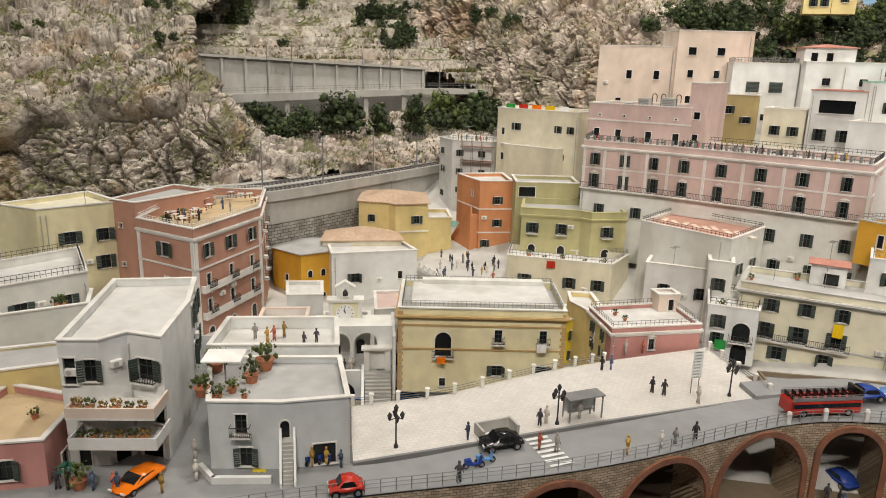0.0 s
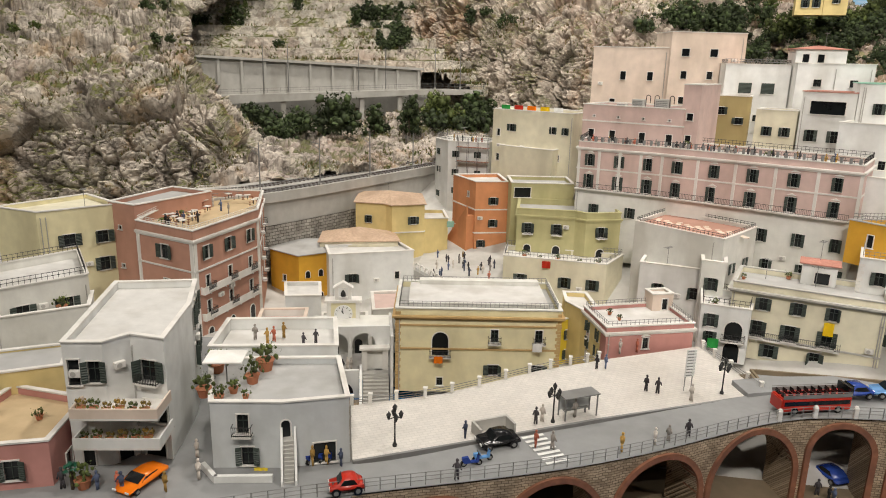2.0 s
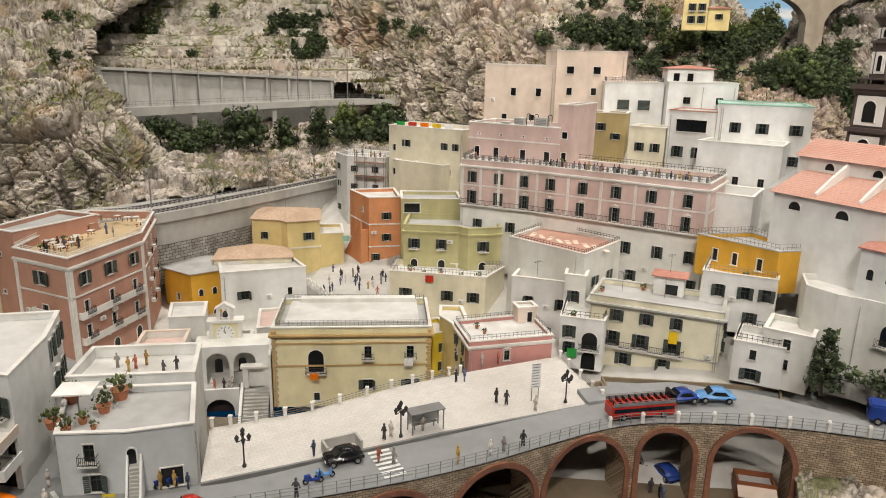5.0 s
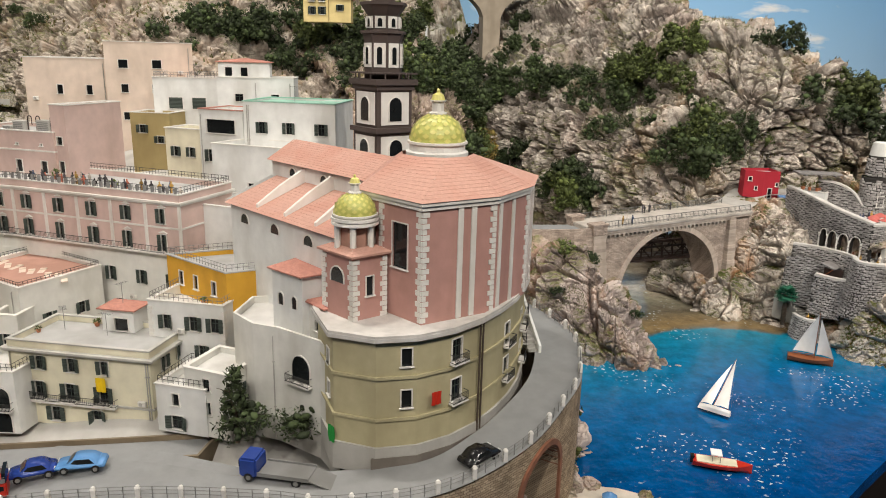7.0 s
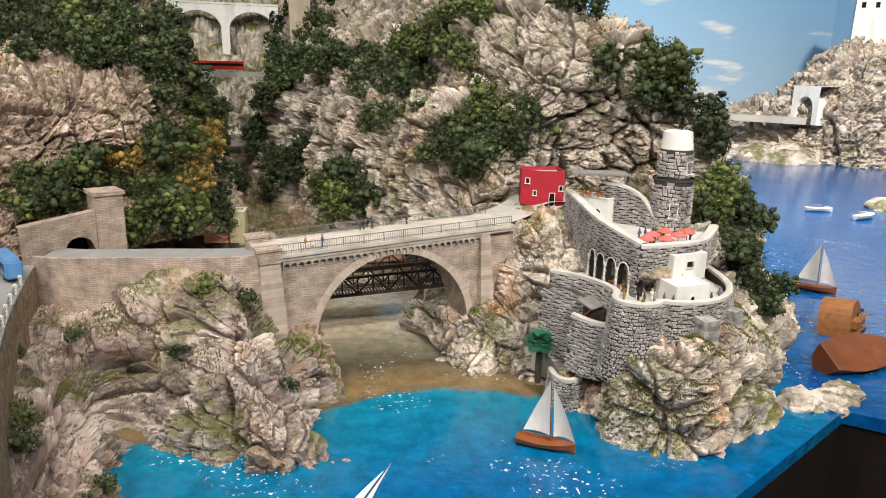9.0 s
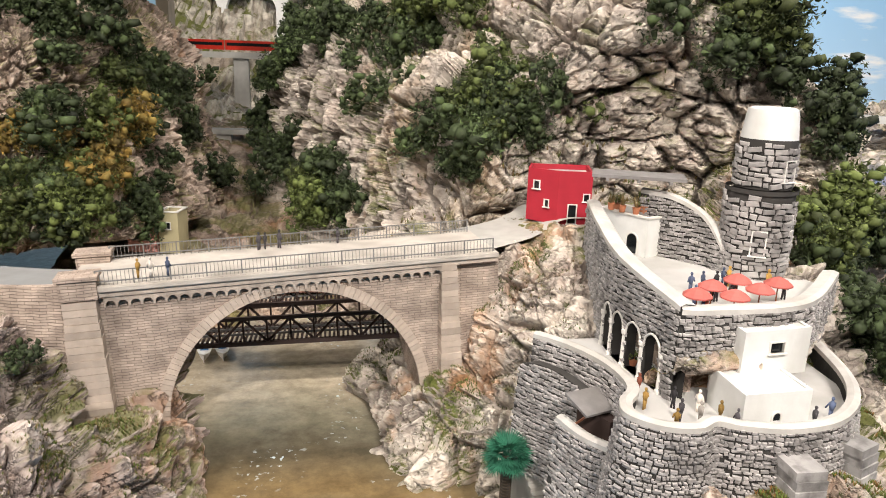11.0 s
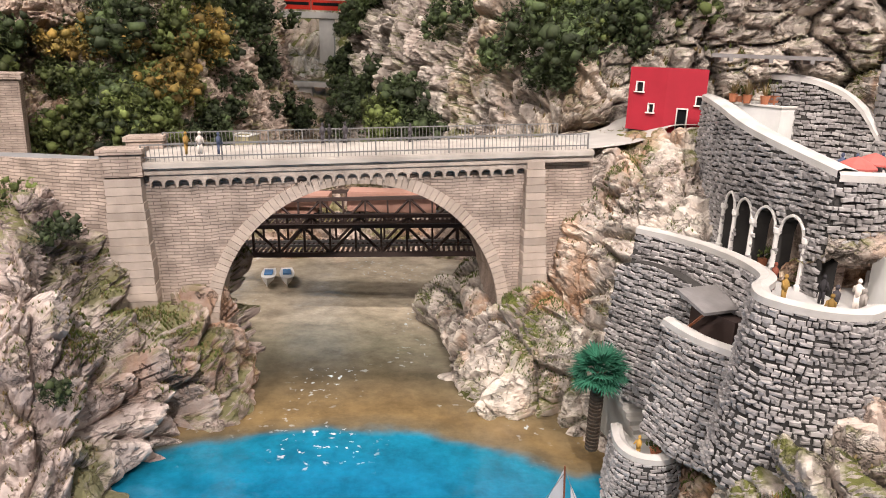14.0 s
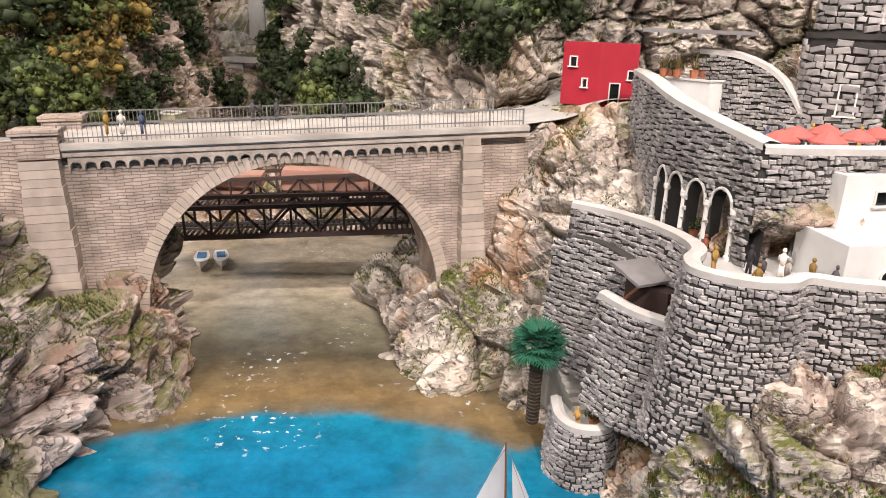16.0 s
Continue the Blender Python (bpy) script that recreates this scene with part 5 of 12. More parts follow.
def inside(x, y, poly):
    c = False
    for (x0, y0), (x1, y1) in zip(poly, poly[1:] + poly[:1]):
        if (y0 > y) != (y1 > y) and x < (x1 - x0) * (y - y0) / (y1 - y0) + x0:
            c = not c
    return c


# ---- stone road bridge ----
M["friezestone"] = material("frieze_stone", (0.46, 0.39, 0.33), random_tint=0.1, bump=0.6, scale=140, spots=(0.22, 0.18, 0.15), spot_scale=45)
M["deckstone"] = material("deck_stone", (0.5, 0.46, 0.41), vary=0.25, bump=0.5, scale=120, spots=(0.25, 0.22, 0.19), spot_scale=30)
M["pierstone"] = material("pier_stone", (0.47, 0.395, 0.335), random_tint=0.2, bump=0.7, scale=110, spot_scale=40)
BM = Matrix.Translation((1.368, 1.267, 0)) @ Matrix.Rotation(radians(8.8), 4, "Z") @ Matrix.Rotation(radians(-2.3), 4, "Y")
bridge = thing("stone_bridge", "old rosy coursed-stone road bridge with one round arch", "bridge", BM)
XC, RA, ZC, DEP, TOP = 0.197, 0.125, 0.053, 0.075, 0.1915
xs = sorted(set(list(np.arange(0.0, 0.41, 0.004)) + [XC - RA - 1e-5, XC - RA + 1e-5, XC + RA - 1e-5, XC + RA + 1e-5]))


def blow(x):
    u = (x - XC) / RA
    return ZC + RA * math.sqrt(1 - u * u) if abs(u) < 1 else -0.01


rows, uvs = [], []
lz = np.array([blow(x) for x in xs])
X = np.array(xs)
for y, f in ((DEP, 1.0), (DEP, 0.0), (0.0, 0.0), (0.0, 0.25), (0.0, 0.5), (0.0, 0.75), (0.0, 1.0)):
    z = lz + (TOP - lz) * f
    rows.append(np.stack([X, np.full_like(X, y), z], 1))
    uvs.append(np.stack([X, z + y], 1))
part("arch_wall", grid_mesh("arch_wall", np.stack(rows), "masonry", np.stack(uvs)), None, bridge)
for i in range(74):
    a0, a1 = math.pi * i / 74 + 0.003, math.pi * (i + 1) / 74 - 0.003
    def make():
        bm = bmesh.new()
        r0, r1 = RA - 0.0005, RA + 0.0105
        v = [bm.verts.new((r * math.cos(a), y, r * math.sin(a))) for y in (-0.0022, 0.004) for r, a in ((r0, -0.0195), (r1, -0.0195), (r1, 0.0195), (r0, 0.0195))]
        for f in ((0, 1, 2, 3), (7, 6, 5, 4), (0, 4, 5, 1), (1, 5, 6, 2), (2, 6, 7, 3), (3, 7, 4, 0)):
            bm.faces.new([v[k] for k in f])
        bmesh.ops.recalc_face_normals(bm, faces=bm.faces)
        return mesh_of("voussoir", bm, material("voussoir_stone", (0.52, 0.43, 0.36), random_tint=0.1, bump=0.8, scale=160))
    part("voussoir", shared("voussoir", make), None, bridge, m=Matrix.Translation((XC, 0, ZC)) @ Matrix.Rotation(-(a0 + a1) / 2, 4, "Y"))
bm = bmesh.new()
box(bm, 0.0, 0.405, -0.008, DEP + 0.008, TOP, TOP + 0.0045)
part("cornice", bm, "friezestone", bridge, "weathered stone cornice under the deck")
bm = bmesh.new()
box(bm, 0.0, 0.405, -0.0105, DEP + 0.0105, TOP + 0.0045, TOP + 0.0105)
bmesh.ops.bevel(bm, geom=list(bm.edges), offset=0.001, segments=2, affect="EDGES")
part("deck", bm, "deckstone", bridge, "pale stone deck edge")
bm = bmesh.new()
k, r = 30, 0.315 / 60
inner = [(-r * 0.8 * math.cos(math.pi * j / 8), TOP - 0.0085 + r * 0.8 * math.sin(math.pi * j / 8)) for j in range(9)]
edge = [(-r, TOP - 0.0105), (-r * 0.8, TOP - 0.0105)] + inner + [(r * 0.8, TOP - 0.0105), (r, TOP - 0.0105), (r, TOP + 0.0005), (-r, TOP + 0.0005)]
front, rear = ([bm.verts.new((x, y, z)) for x, z in edge] for y in (-0.0065, 0.001))
for i in range(len(edge)):
    j = (i + 1) % len(edge)
    bm.faces.new((front[i], rear[i], rear[j], front[j]))
bm.faces.new(front)
bmesh.ops.remove_doubles(bm, verts=bm.verts, dist=1e-6)
bmesh.ops.recalc_face_normals(bm, faces=bm.faces)
frieze = mesh_of("frieze_arch", bm, "friezestone")
for i in range(k):
    part("frieze_arch", frieze, None, bridge, m=Matrix.Translation((0.03 + r + 2 * r * i, 0, 0)))
for x0, x1, z0, out in ((-0.002, 0.024, 0.0, 0.012), (0.345, 0.36, 0.05, 0.008)):
    z = z0
    while z < TOP - 0.002:
        bm = bmesh.new()
        q = random.uniform(0, 0.0012)
        b_ = (TOP - 0.002 - z) * 0.10
        box(bm, x0 - q - b_ * 0.3, x1 + q + b_ * 0.3, -out - q - b_ * 0.5, 0.02, z, z + 0.0064)
        z += 0.0068
        part("pier_stone", bm, "pierstone", bridge)
for y in (-0.006, DEP + 0.004):
    bm = bmesh.new()
    for z in (TOP + 0.0135, TOP + 0.0235):
        box(bm, 0.026, 0.40, y - 0.0005, y + 0.0005, z, z + 0.001)
    for i in range(109):
        x = 0.026 + 0.374 * i / 108
        w = 0.0006 if i % 9 == 0 else 0.00022
        box(bm, x - w, x + w, y - w, y + w, TOP + 0.0105, TOP + 0.0245)
    part("railing", bm, "rail", bridge, "thin grey iron railing")
for y0, y1 in ((-0.013, 0.008), (DEP - 0.006, DEP + 0.014)):
    bm = bmesh.new()
    box(bm, -0.004, 0.027, y0, y1, TOP + 0.0, TOP + 0.018)
    box(bm, -0.006, 0.029, y0 - 0.002, y1 + 0.002, TOP + 0.018, TOP + 0.022)
    part("pillar", bm, "masonry", bridge, "capped stone end pillar")

for x0, x1 in ((XC - RA - 0.02, XC - RA + 0.004), (XC + RA - 0.004, XC + RA + 0.02)):
    for i in range(5):
        bm = bmesh.new()
        e_ = 0.0012 * (4 - i)
        box(bm, x0 - e_, x1 + e_, -0.006 - e_, DEP + 0.004, 0.018 + 0.0066 * i, 0.0242 + 0.0066 * i)
        part("footing_stone", bm, "pierstone", bridge)

# road walls leading to the bridge, and the road on them
WL = np.array([(1.045, 1.40, 0.172), (1.10, 1.355, 0.178), (1.2, 1.306, 0.187), (1.30, 1.268, 0.192), (1.372, 1.258, 0.195)])
W = spline(WL, 60)
sl = np.concatenate([[0], np.cumsum(np.linalg.norm(np.diff(W[:, :2], axis=0), axis=1))])
rows, uvs = [], []
for f in np.linspace(0, 1, 7):
    q = W.copy()
    q[:, 2] = W[:, 2] + 0.010 - (1 - f) * 0.17
    q[:, 1] -= (1 - f) * 0.012
    rows.append(q)
    uvs.append(np.stack([sl, q[:, 2]], 1))
q = rows[-1].copy()
q[:, 1] += 0.006
rows.append(q)
uvs.append(np.stack([sl, q[:, 2] + 0.006], 1))
tagged(new("wall_road", grid_mesh("wall_road", np.stack(rows), "masonry", np.stack(uvs))), "long rosy stone retaining wall below the road", "wall", kind="structure")
R = np.stack([W + np.array([0.02 * f, 0.085 * f, 0]) for f in np.linspace(0, 1, 4)])
tagged(new("road_upper", grid_mesh("road_upper", R, "road")), "narrow grey road leading to the bridge", "road", kind="structure")
Q = spline(np.array([(1.745, 1.346, 0.2155), (1.80, 1.385, 0.2175), (1.83, 1.41, 0.222), (1.86, 1.415, 0.2345), (1.95, 1.40, 0.2345), (2.05, 1.38, 0.234)]), 40)
R = np.stack([Q + np.array([-0.02 * f, 0.075 * f, 0]) for f in np.linspace(-0.2, 1, 4)])
rock("road_bank", [
    [(1.69, 1.325, 0.05), (1.735, 1.318, 0.06), (1.775, 1.31, 0.09), (1.805, 1.285, 0.11), (1.825, 1.24, 0.13)],
    [(1.705, 1.328, 0.11), (1.745, 1.325, 0.12), (1.785, 1.325, 0.14), (1.815, 1.305, 0.15), (1.835, 1.26, 0.17)],
    [(1.72, 1.332, 0.17), (1.757, 1.333, 0.18), (1.795, 1.345, 0.185), (1.825, 1.335, 0.195), (1.845, 1.28, 0.2)],
    [(1.745, 1.342, 0.2), (1.772, 1.346, 0.213), (1.805, 1.374, 0.215), (1.835, 1.388, 0.224), (1.855, 1.33, 0.226)],
    [(1.76, 1.38, 0.19), (1.785, 1.385, 0.2), (1.82, 1.41, 0.205), (1.85, 1.42, 0.21), (1.87, 1.36, 0.21)]],
    150, 120, "rockcastle", "craggy bank of rock under the castle road", 0.55, 19, 47)
tagged(new("road_castle", grid_mesh("road_castle", R, "concrete")), "pale road from the bridge to the red hut", "road", kind="structure")

# ---- truss railway bridges behind the stone bridge ----
for (ax, ay, az), (bx, by, bz), lab in (((1.39, 1.39, 0.086), (1.70, 1.39, 0.098), "dark rusty steel truss railway bridge"), ((1.39, 1.50, 0.089), (1.70, 1.50, 0.106), "brown steel truss railway bridge")):
    L = math.hypot(bx - ax, bz - az)
    tr = thing("truss_bridge", lab, "bridge", Matrix.Translation((ax, ay, az)) @ Matrix.Rotation(-math.atan2(bz - az, bx - ax), 4, "Y"), "railway truss bridges")
    for y in (0.0, 0.045):
        bm = bmesh.new()
        box(bm, 0, L, y - 0.002, y + 0.002, 0, 0.005)
        box(bm, 0, L, y - 0.002, y + 0.002, 0.030, 0.034)
        n_ = 12
        for i in range(n_):
            x0, x1 = L * i / n_, L * (i + 1) / n_
            box(bm, x0 - 0.001, x0 + 0.001, y - 0.0015, y + 0.0015, 0.004, 0.031)
            a, b = ((x0, y, 0.004), (x1, y, 0.031)) if i % 2 else ((x0, y, 0.031), (x1, y, 0.004))
            tube(bm, a, b, 0.0015, 4)
        part("girder", bm, "rust", tr)
    bm = bmesh.new()
    box(bm, 0, 0.0025, -0.001, 0.046, 0.005, 0.0065)
    tie = mesh_of("sleeper", bm, "rust")
    for i in range(60):
        part("sleeper", tie, None, tr, m=Matrix.Translation((L * i / 60, 0, 0)))
    for y in (0.0145, 0.031):
        bm = bmesh.new()
        box(bm, 0, L, y - 0.0005, y + 0.0005, 0.0065, 0.009)
        part("rail", bm, "rail", tr)

# ---- railway, gallery ----
RW = spline(np.array([(-0.40, 1.10, 0.222), (-0.30, 1.19, 0.222), (-0.2, 1.33, 0.223), (-0.1, 1.49, 0.224), (-0.02, 1.62, 0.225), (0.05, 1.75, 0.226)]), 80)
tg = np.gradient(RW[:, :2], axis=0)
tg /= np.linalg.norm(tg, axis=1, keepdims=True)
nb = np.stack([-tg[:, 1], tg[:, 0]], 1)
sl = np.concatenate([[0], np.cumsum(np.linalg.norm(np.diff(RW[:, :2], axis=0), axis=1))])


def along(off, dz):
    return np.concatenate([RW[:, :2] + nb * off, RW[:, 2:] + dz], 1)


rw = thing("railway_embankment", "concrete railway embankment with two tracks", "railway", kind="structure")
prof = [(0.0, -0.13), (0.0, -0.014), (-0.006, -0.012), (-0.006, 0.006), (0.002, 0.006), (0.002, 0.0), (0.14, 0.0), (0.14, -0.05)]
part("embankment", grid_mesh("embankment", np.stack([along(*p) for p in prof]), "concrete"), None, rw)
part("stone_facing", grid_mesh("stone_facing", np.stack([along(-0.002, z) for z in (-0.13, -0.09, -0.055)]), "drystone", np.stack([np.stack([sl, np.full_like(sl, z)], 1) for z in (-0.13, -0.09, -0.055)])), None, rw, "rough stone facing")
for off in (0.03, 0.0465, 0.085, 0.1015):
    part("rail", grid_mesh("rail", np.stack([along(off + a, b) for a, b in ((0, 0), (0, 0.003), (0.001, 0.003), (0.001, 0))]), "rail"), None, rw)
bm = bmesh.new()
for i in range(0, 80, 1):
    for off in (0.026, 0.081):
        p, n_ = RW[i], nb[i]
        a = Vector((p[0] + n_[0] * off, p[1] + n_[1] * off, p[2] + 0.001))
        tube(bm, a, a + Vector((n_[0] * 0.025, n_[1] * 0.025, 0)), 0.0012, 4)
part("sleepers", bm, "rust", rw)
bm = bmesh.new()
for a, b in list(zip(along(-0.002, 0.006), along(-0.002, 0.006)[1:])):
    tube(bm, Vector(a) + Vector((0, 0, 0.008)), Vector(b) + Vector((0, 0, 0.008)), 0.0004, 4)
    tube(bm, a, Vector(a) + Vector((0, 0, 0.008)), 0.0004, 4)
part("fence", bm, "rail", rw)


def gallery_pt(f):
    return Vector((-0.79 + (-0.141 + 0.79) * f, 2.003 + (2.22 - 2.003) * f, 0))


gal = thing("rockfall_gallery", "grey concrete road gallery with a panelled wall above open bays", "gallery", kind="structure")
gd = (gallery_pt(1) - gallery_pt(0))
gl = gd.length
gal.matrix_world = Matrix.Translation(gallery_pt(0)) @ Matrix.Rotation(math.atan2(gd.y, gd.x), 4, "Z")


def slant(bm, x0, x1, y0, y1, a0, a1, b0, b1):
    """A bar along x whose lower and upper edges fall from one end to the other."""
    v = [bm.verts.new(p) for p in ((x0, y0, a0), (x1, y0, b0), (x1, y1, b0), (x0, y1, a0), (x0, y0, a1), (x1, y0, b1), (x1, y1, b1), (x0, y1, a1))]
    for f in ((3, 2, 1, 0), (4, 5, 6, 7), (0, 1, 5, 4), (1, 2, 6, 5), (2, 3, 7, 6), (3, 0, 4, 7)):
        bm.faces.new([v[i] for i in f])


# top of the wall, road level, underside of the slab, at both ends
G0, G1 = (0.462, 0.350, 0.324), (0.436, 0.379, 0.363)


def g_at(x, k):
    return G0[k] + (G1[k] - G0[k]) * min(1, x / gl)


bm = bmesh.new()
slant(bm, 0, gl, 0.02, 0.03, G0[1] - 0.01, G0[0], G1[1] - 0.01, G1[0])
part("panel_wall", bm, "concrete", gal)
for i in range(11):
    bm = bmesh.new()
    x = gl * (i + 0.02) / 10.2
    box(bm, x, x + 0.007, 0.010, 0.021, g_at(x, 1) - 0.005, g_at(x, 0) - 0.001)
    part("wall_rib", bm, "concrete", gal)
bm = bmesh.new()
slant(bm, -0.03, gl + 0.008, 0.006, 0.038, G0[0], G0[0] + 0.007, G1[0], G1[0] + 0.007)
part("coping", bm, "concrete", gal)
bm = bmesh.new()
slant(bm, 0, gl, -0.035, 0.04, G0[2], G0[1], G1[2], G1[1])
slant(bm, gl, gl + 0.45, -0.035, 0.04, G1[2], G1[1], G1[2] + 0.006, G1[1] + 0.004)
part("road_slab", bm, "concrete", gal)
for i in range(6):
    bm = bmesh.new()
    x = 0.13 + 0.118 * i
    prism(bm, [(x, -0.026), (x + 0.014, -0.026), (x + 0.014, -0.012), (x, -0.012)], 0.22, g_at(x, 2))
    part("column", bm, "concrete", gal)
bm = bmesh.new()
box(bm, -0.05, gl + 0.04, 0.10, 0.11, 0.2, G1[2])
part("back_wall", bm, "concrete", gal)
bm = bmesh.new()
prism(bm, [(-0.05, 0.0), (0.005, -0.042), (0.005, 0.03), (-0.05, 0.05)], 0.2, G0[0] + 0.006)
part("end_pier", bm, "concrete", gal)
bm = bmesh.new()
for i in range(60):
    x = (gl + 0.44) * i / 59
    box(bm, x, x + 0.0008, -0.035, -0.034, g_at(x, 1) + 0.005, g_at(x, 1) + 0.018)
for z in (0.010, 0.017):
    slant(bm, 0, gl, -0.035, -0.0342, G0[1] + z, G0[1] + z + 0.0009, G1[1] + z, G1[1] + z + 0.0009)
    slant(bm, gl, gl + 0.45, -0.035, -0.0342, G1[1] + z, G1[1] + z + 0.0009, G1[1] + 0.004 + z, G1[1] + 0.0049 + z)
part("railing", bm, "rail", gal)


def catenary_mast(x, y, z, h, turn):
    m = thing("catenary_mast", "thin grey railway mast with a bracket arm", "mast", Matrix.Translation((x, y, z)) @ Matrix.Rotation(turn, 4, "Z"), "railway masts")
    bm = bmesh.new()
    tube(bm, (0, 0, 0), (0, 0, h), 0.0016, 6, 0.0011)
    part("pole", bm, "rail", m)
    bm = bmesh.new()
    tube(bm, (0, 0, h * 0.86), (0, 0.024, h * 0.9), 0.0007, 4)
    tube(bm, (0, 0, h * 0.74), (0, 0.024, h * 0.87), 0.0007, 4)
    part("bracket", bm, "rail", m)
    bm = bmesh.new()
    box(bm, -0.003, 0.003, -0.003, 0.003, -0.004, 0.003)
    part("foot", bm, "concrete", m)


for x, y, z, h in ((-0.59, 2.035, 0.357, 0.142), (-0.522, 2.058, 0.36, 0.14), (-0.324, 2.125, 0.369, 0.11), (-0.245, 2.15, 0.373, 0.124), (-0.098, 2.2, 0.38, 0.12), (-0.021, 2.225, 0.381, 0.12), (0.106, 2.27, 0.381, 0.115)):
    catenary_mast(x, y, z + 0.003, h, 0.3)
for x, y, h in ((-0.316, 1.172, 0.091), (-0.235, 1.285, 0.09), (-0.158, 1.40, 0.092), (-0.083, 1.525, 0.08), (-0.015, 1.64, 0.08)):
    catenary_mast(x, y, 0.229, h, 1.05)

# ---- town houses ----
W1, H1 = 0.0105, 0.017
house("town_hall", "large yellow hall with ochre cornice and flat white roof", [(-0.021, 0.842), (0.203, 0.862), (0.192, 0.985), (-0.032, 0.965)], 0.02, 0.142, "paleyellow",
      [(0, [0.6, 0.87], [0.62], 0.010, 0.018, "b"), (0, [0.6, 0.87], [0.22], 0.014, 0.015, "s"), (0, [0.27], [0.45], 0.022, 0.034, "ab"), (0, [0.27], [0.08], 0.008, 0.012, ""),
       (3, [0.25, 0.7], [0.5, 0.15], 0.010, 0.02, "s")], trim="ochretrim", roof="roofgrey", para=0.008, cap=False, cornice=0.005, bands=(0.52, 0.8), quoins=(0, 1))
house("lemon_annex", "narrow bright yellow annex behind the hall", rect((0.205, 0.92), (0.238, 0.935), 0.06), 0.02, 0.108, "lemon", [(0, [0.5], [0.3, 0.65], 0.009, 0.014, "s")])
house("pink_pavilion", "low pink house with white roof terrace on the square", [(0.257, 0.816), (0.376, 0.849), (0.356, 0.935), (0.237, 0.896)], 0.06, 0.139, "rose",
      [(0, [0.45], [0.6], 0.008, 0.015, "p"), (3, [0.3, 0.7], [0.35, 0.65], 0.008, 0.015, "s")], para=0.005, cornice=0.003, roof="roofwhite")
house("roof_hut", "small pink hut with white flat roof on a terrace", rect((0.332, 0.905), (0.362, 0.913), 0.025), 0.134, 0.158, "salmon", [(0, [0.6], [0.05], 0.008, 0.016, "n")], para=0.002)
house("curved_yellow_house", "yellow house with rounded corner below the square", [(0.235, 0.90), (0.252, 0.83), (0.26, 0.90), (0.25, 0.98), (0.215, 0.98), (0.215, 0.935)], 0.04, 0.132, "yellow",
      [(0, [0.4], [0.3, 0.65], 0.008, 0.014, "n")])
house("loggia_house", "off-white house with green cloth and arched loggia", [(0.39, 0.875), (0.45, 0.858), (0.48, 0.93), (0.41, 0.95)], 0.08, 0.158, "white",
      [(0, [0.22], [0.62, 0.3], 0.010, 0.018, "s"), (0, [0.7], [0.42], 0.022, 0.026, "ab"), (0, [0.7], [0.02], 0.020, 0.028, "a")], para=0.008)
house("grey_house", "long cream-grey house with dentilled cornice and flat grey roof", [(0.435, 0.895), (0.604, 0.825), (0.64, 0.905), (0.47, 0.975)], 0.08, 0.186, "cream",
      [(0, [0.22, 0.45, 0.68], [0.68], 0.010, 0.017, "s"), (0, [0.2, 0.42, 0.66], [0.34], 0.012, 0.020, "sb"), (0, [0.3, 0.6], [0.06], 0.012, 0.018, "s"), (1, [0.3, 0.7], [0.4, 0.7], 0.010, 0.016, "s")],
      trim="grey", roof="roofgrey", cornice=0.006, para=0.007, bands=(0.3,))
house("roof_cabin", "little white cabin with red tiled roof on the terrace", rect((0.535, 0.925), (0.575, 0.908), 0.03), 0.178, 0.208, "white", [(0, [0.6], [0.1], 0.018, 0.016, "n")], hip=0.004)
house("stair_house", "small white house with terrace and outside steps", [(0.612, 0.80), (0.668, 0.772), (0.70, 0.83), (0.645, 0.86)], 0.1, 0.158, "white", [(0, [0.4], [0.1], 0.014, 0.016, "s"), (0, [0.4], [0.6], 0.008, 0.014, "n"), (1, [0.4], [0.5], 0.009, 0.014, "s")], para=0.008)
house("white_cube_house", "white cube house with blue shutter", [(0.645, 0.79), (0.694, 0.757), (0.73, 0.81), (0.68, 0.845)], 0.1, 0.18, "offwhite", [(0, [0.5], [0.35, 0.7], 0.009, 0.015, ""), (1, [0.3], [0.3, 0.6], 0.009, 0.015, "s")])
house("quoin_house", "white house with grey quoins and roof terrace", [(0.595, 0.895), (0.686, 0.855), (0.72, 0.92), (0.63, 0.965)], 0.14, 0.226, "white", [(0, [0.25, 0.6, 0.88], [0.6], 0.011, 0.018, "s"), (0, [0.3, 0.7], [0.2], 0.010, 0.016, "s"), (1, [0.5], [0.6], 0.010, 0.016, "s")], para=0.012, quoins=(0, 1), trim="trim")
house("orange_house", "small ochre-orange house with roof terrace", [(0.61, 0.972), (0.69, 0.873), (0.74, 0.885), (0.70, 0.99)], 0.2, 0.262, "mustard", [(0, [0.25, 0.5, 0.8], [0.45], 0.008, 0.018, "n")], trim="roofgrey", roof="roofgrey")
house("red_terrace_house", "white house with red-tiled sun terrace", [(0.328, 1.058), (0.435, 0.955), (0.512, 1.048), (0.40, 1.155)], 0.1, 0.229, "offwhite", [(0, [0.2, 0.7], [0.45], 0.008, 0.010, "n"), (0, [0.4], [0.2], 0.010, 0.016, "s"), (1, [0.3, 0.7], [0.55], 0.010, 0.016, "s")], roof="redterrace", para=0.004)
house("low_white_house", "stepped white house with small roof terrace", [(0.33, 1.0), (0.44, 0.965), (0.47, 1.05), (0.36, 1.085)], 0.06, 0.178, "white", [(0, [0.25, 0.7], [0.6], 0.012, 0.018, "s"), (0, [0.5], [0.2], 0.010, 0.016, "s")], para=0.01)
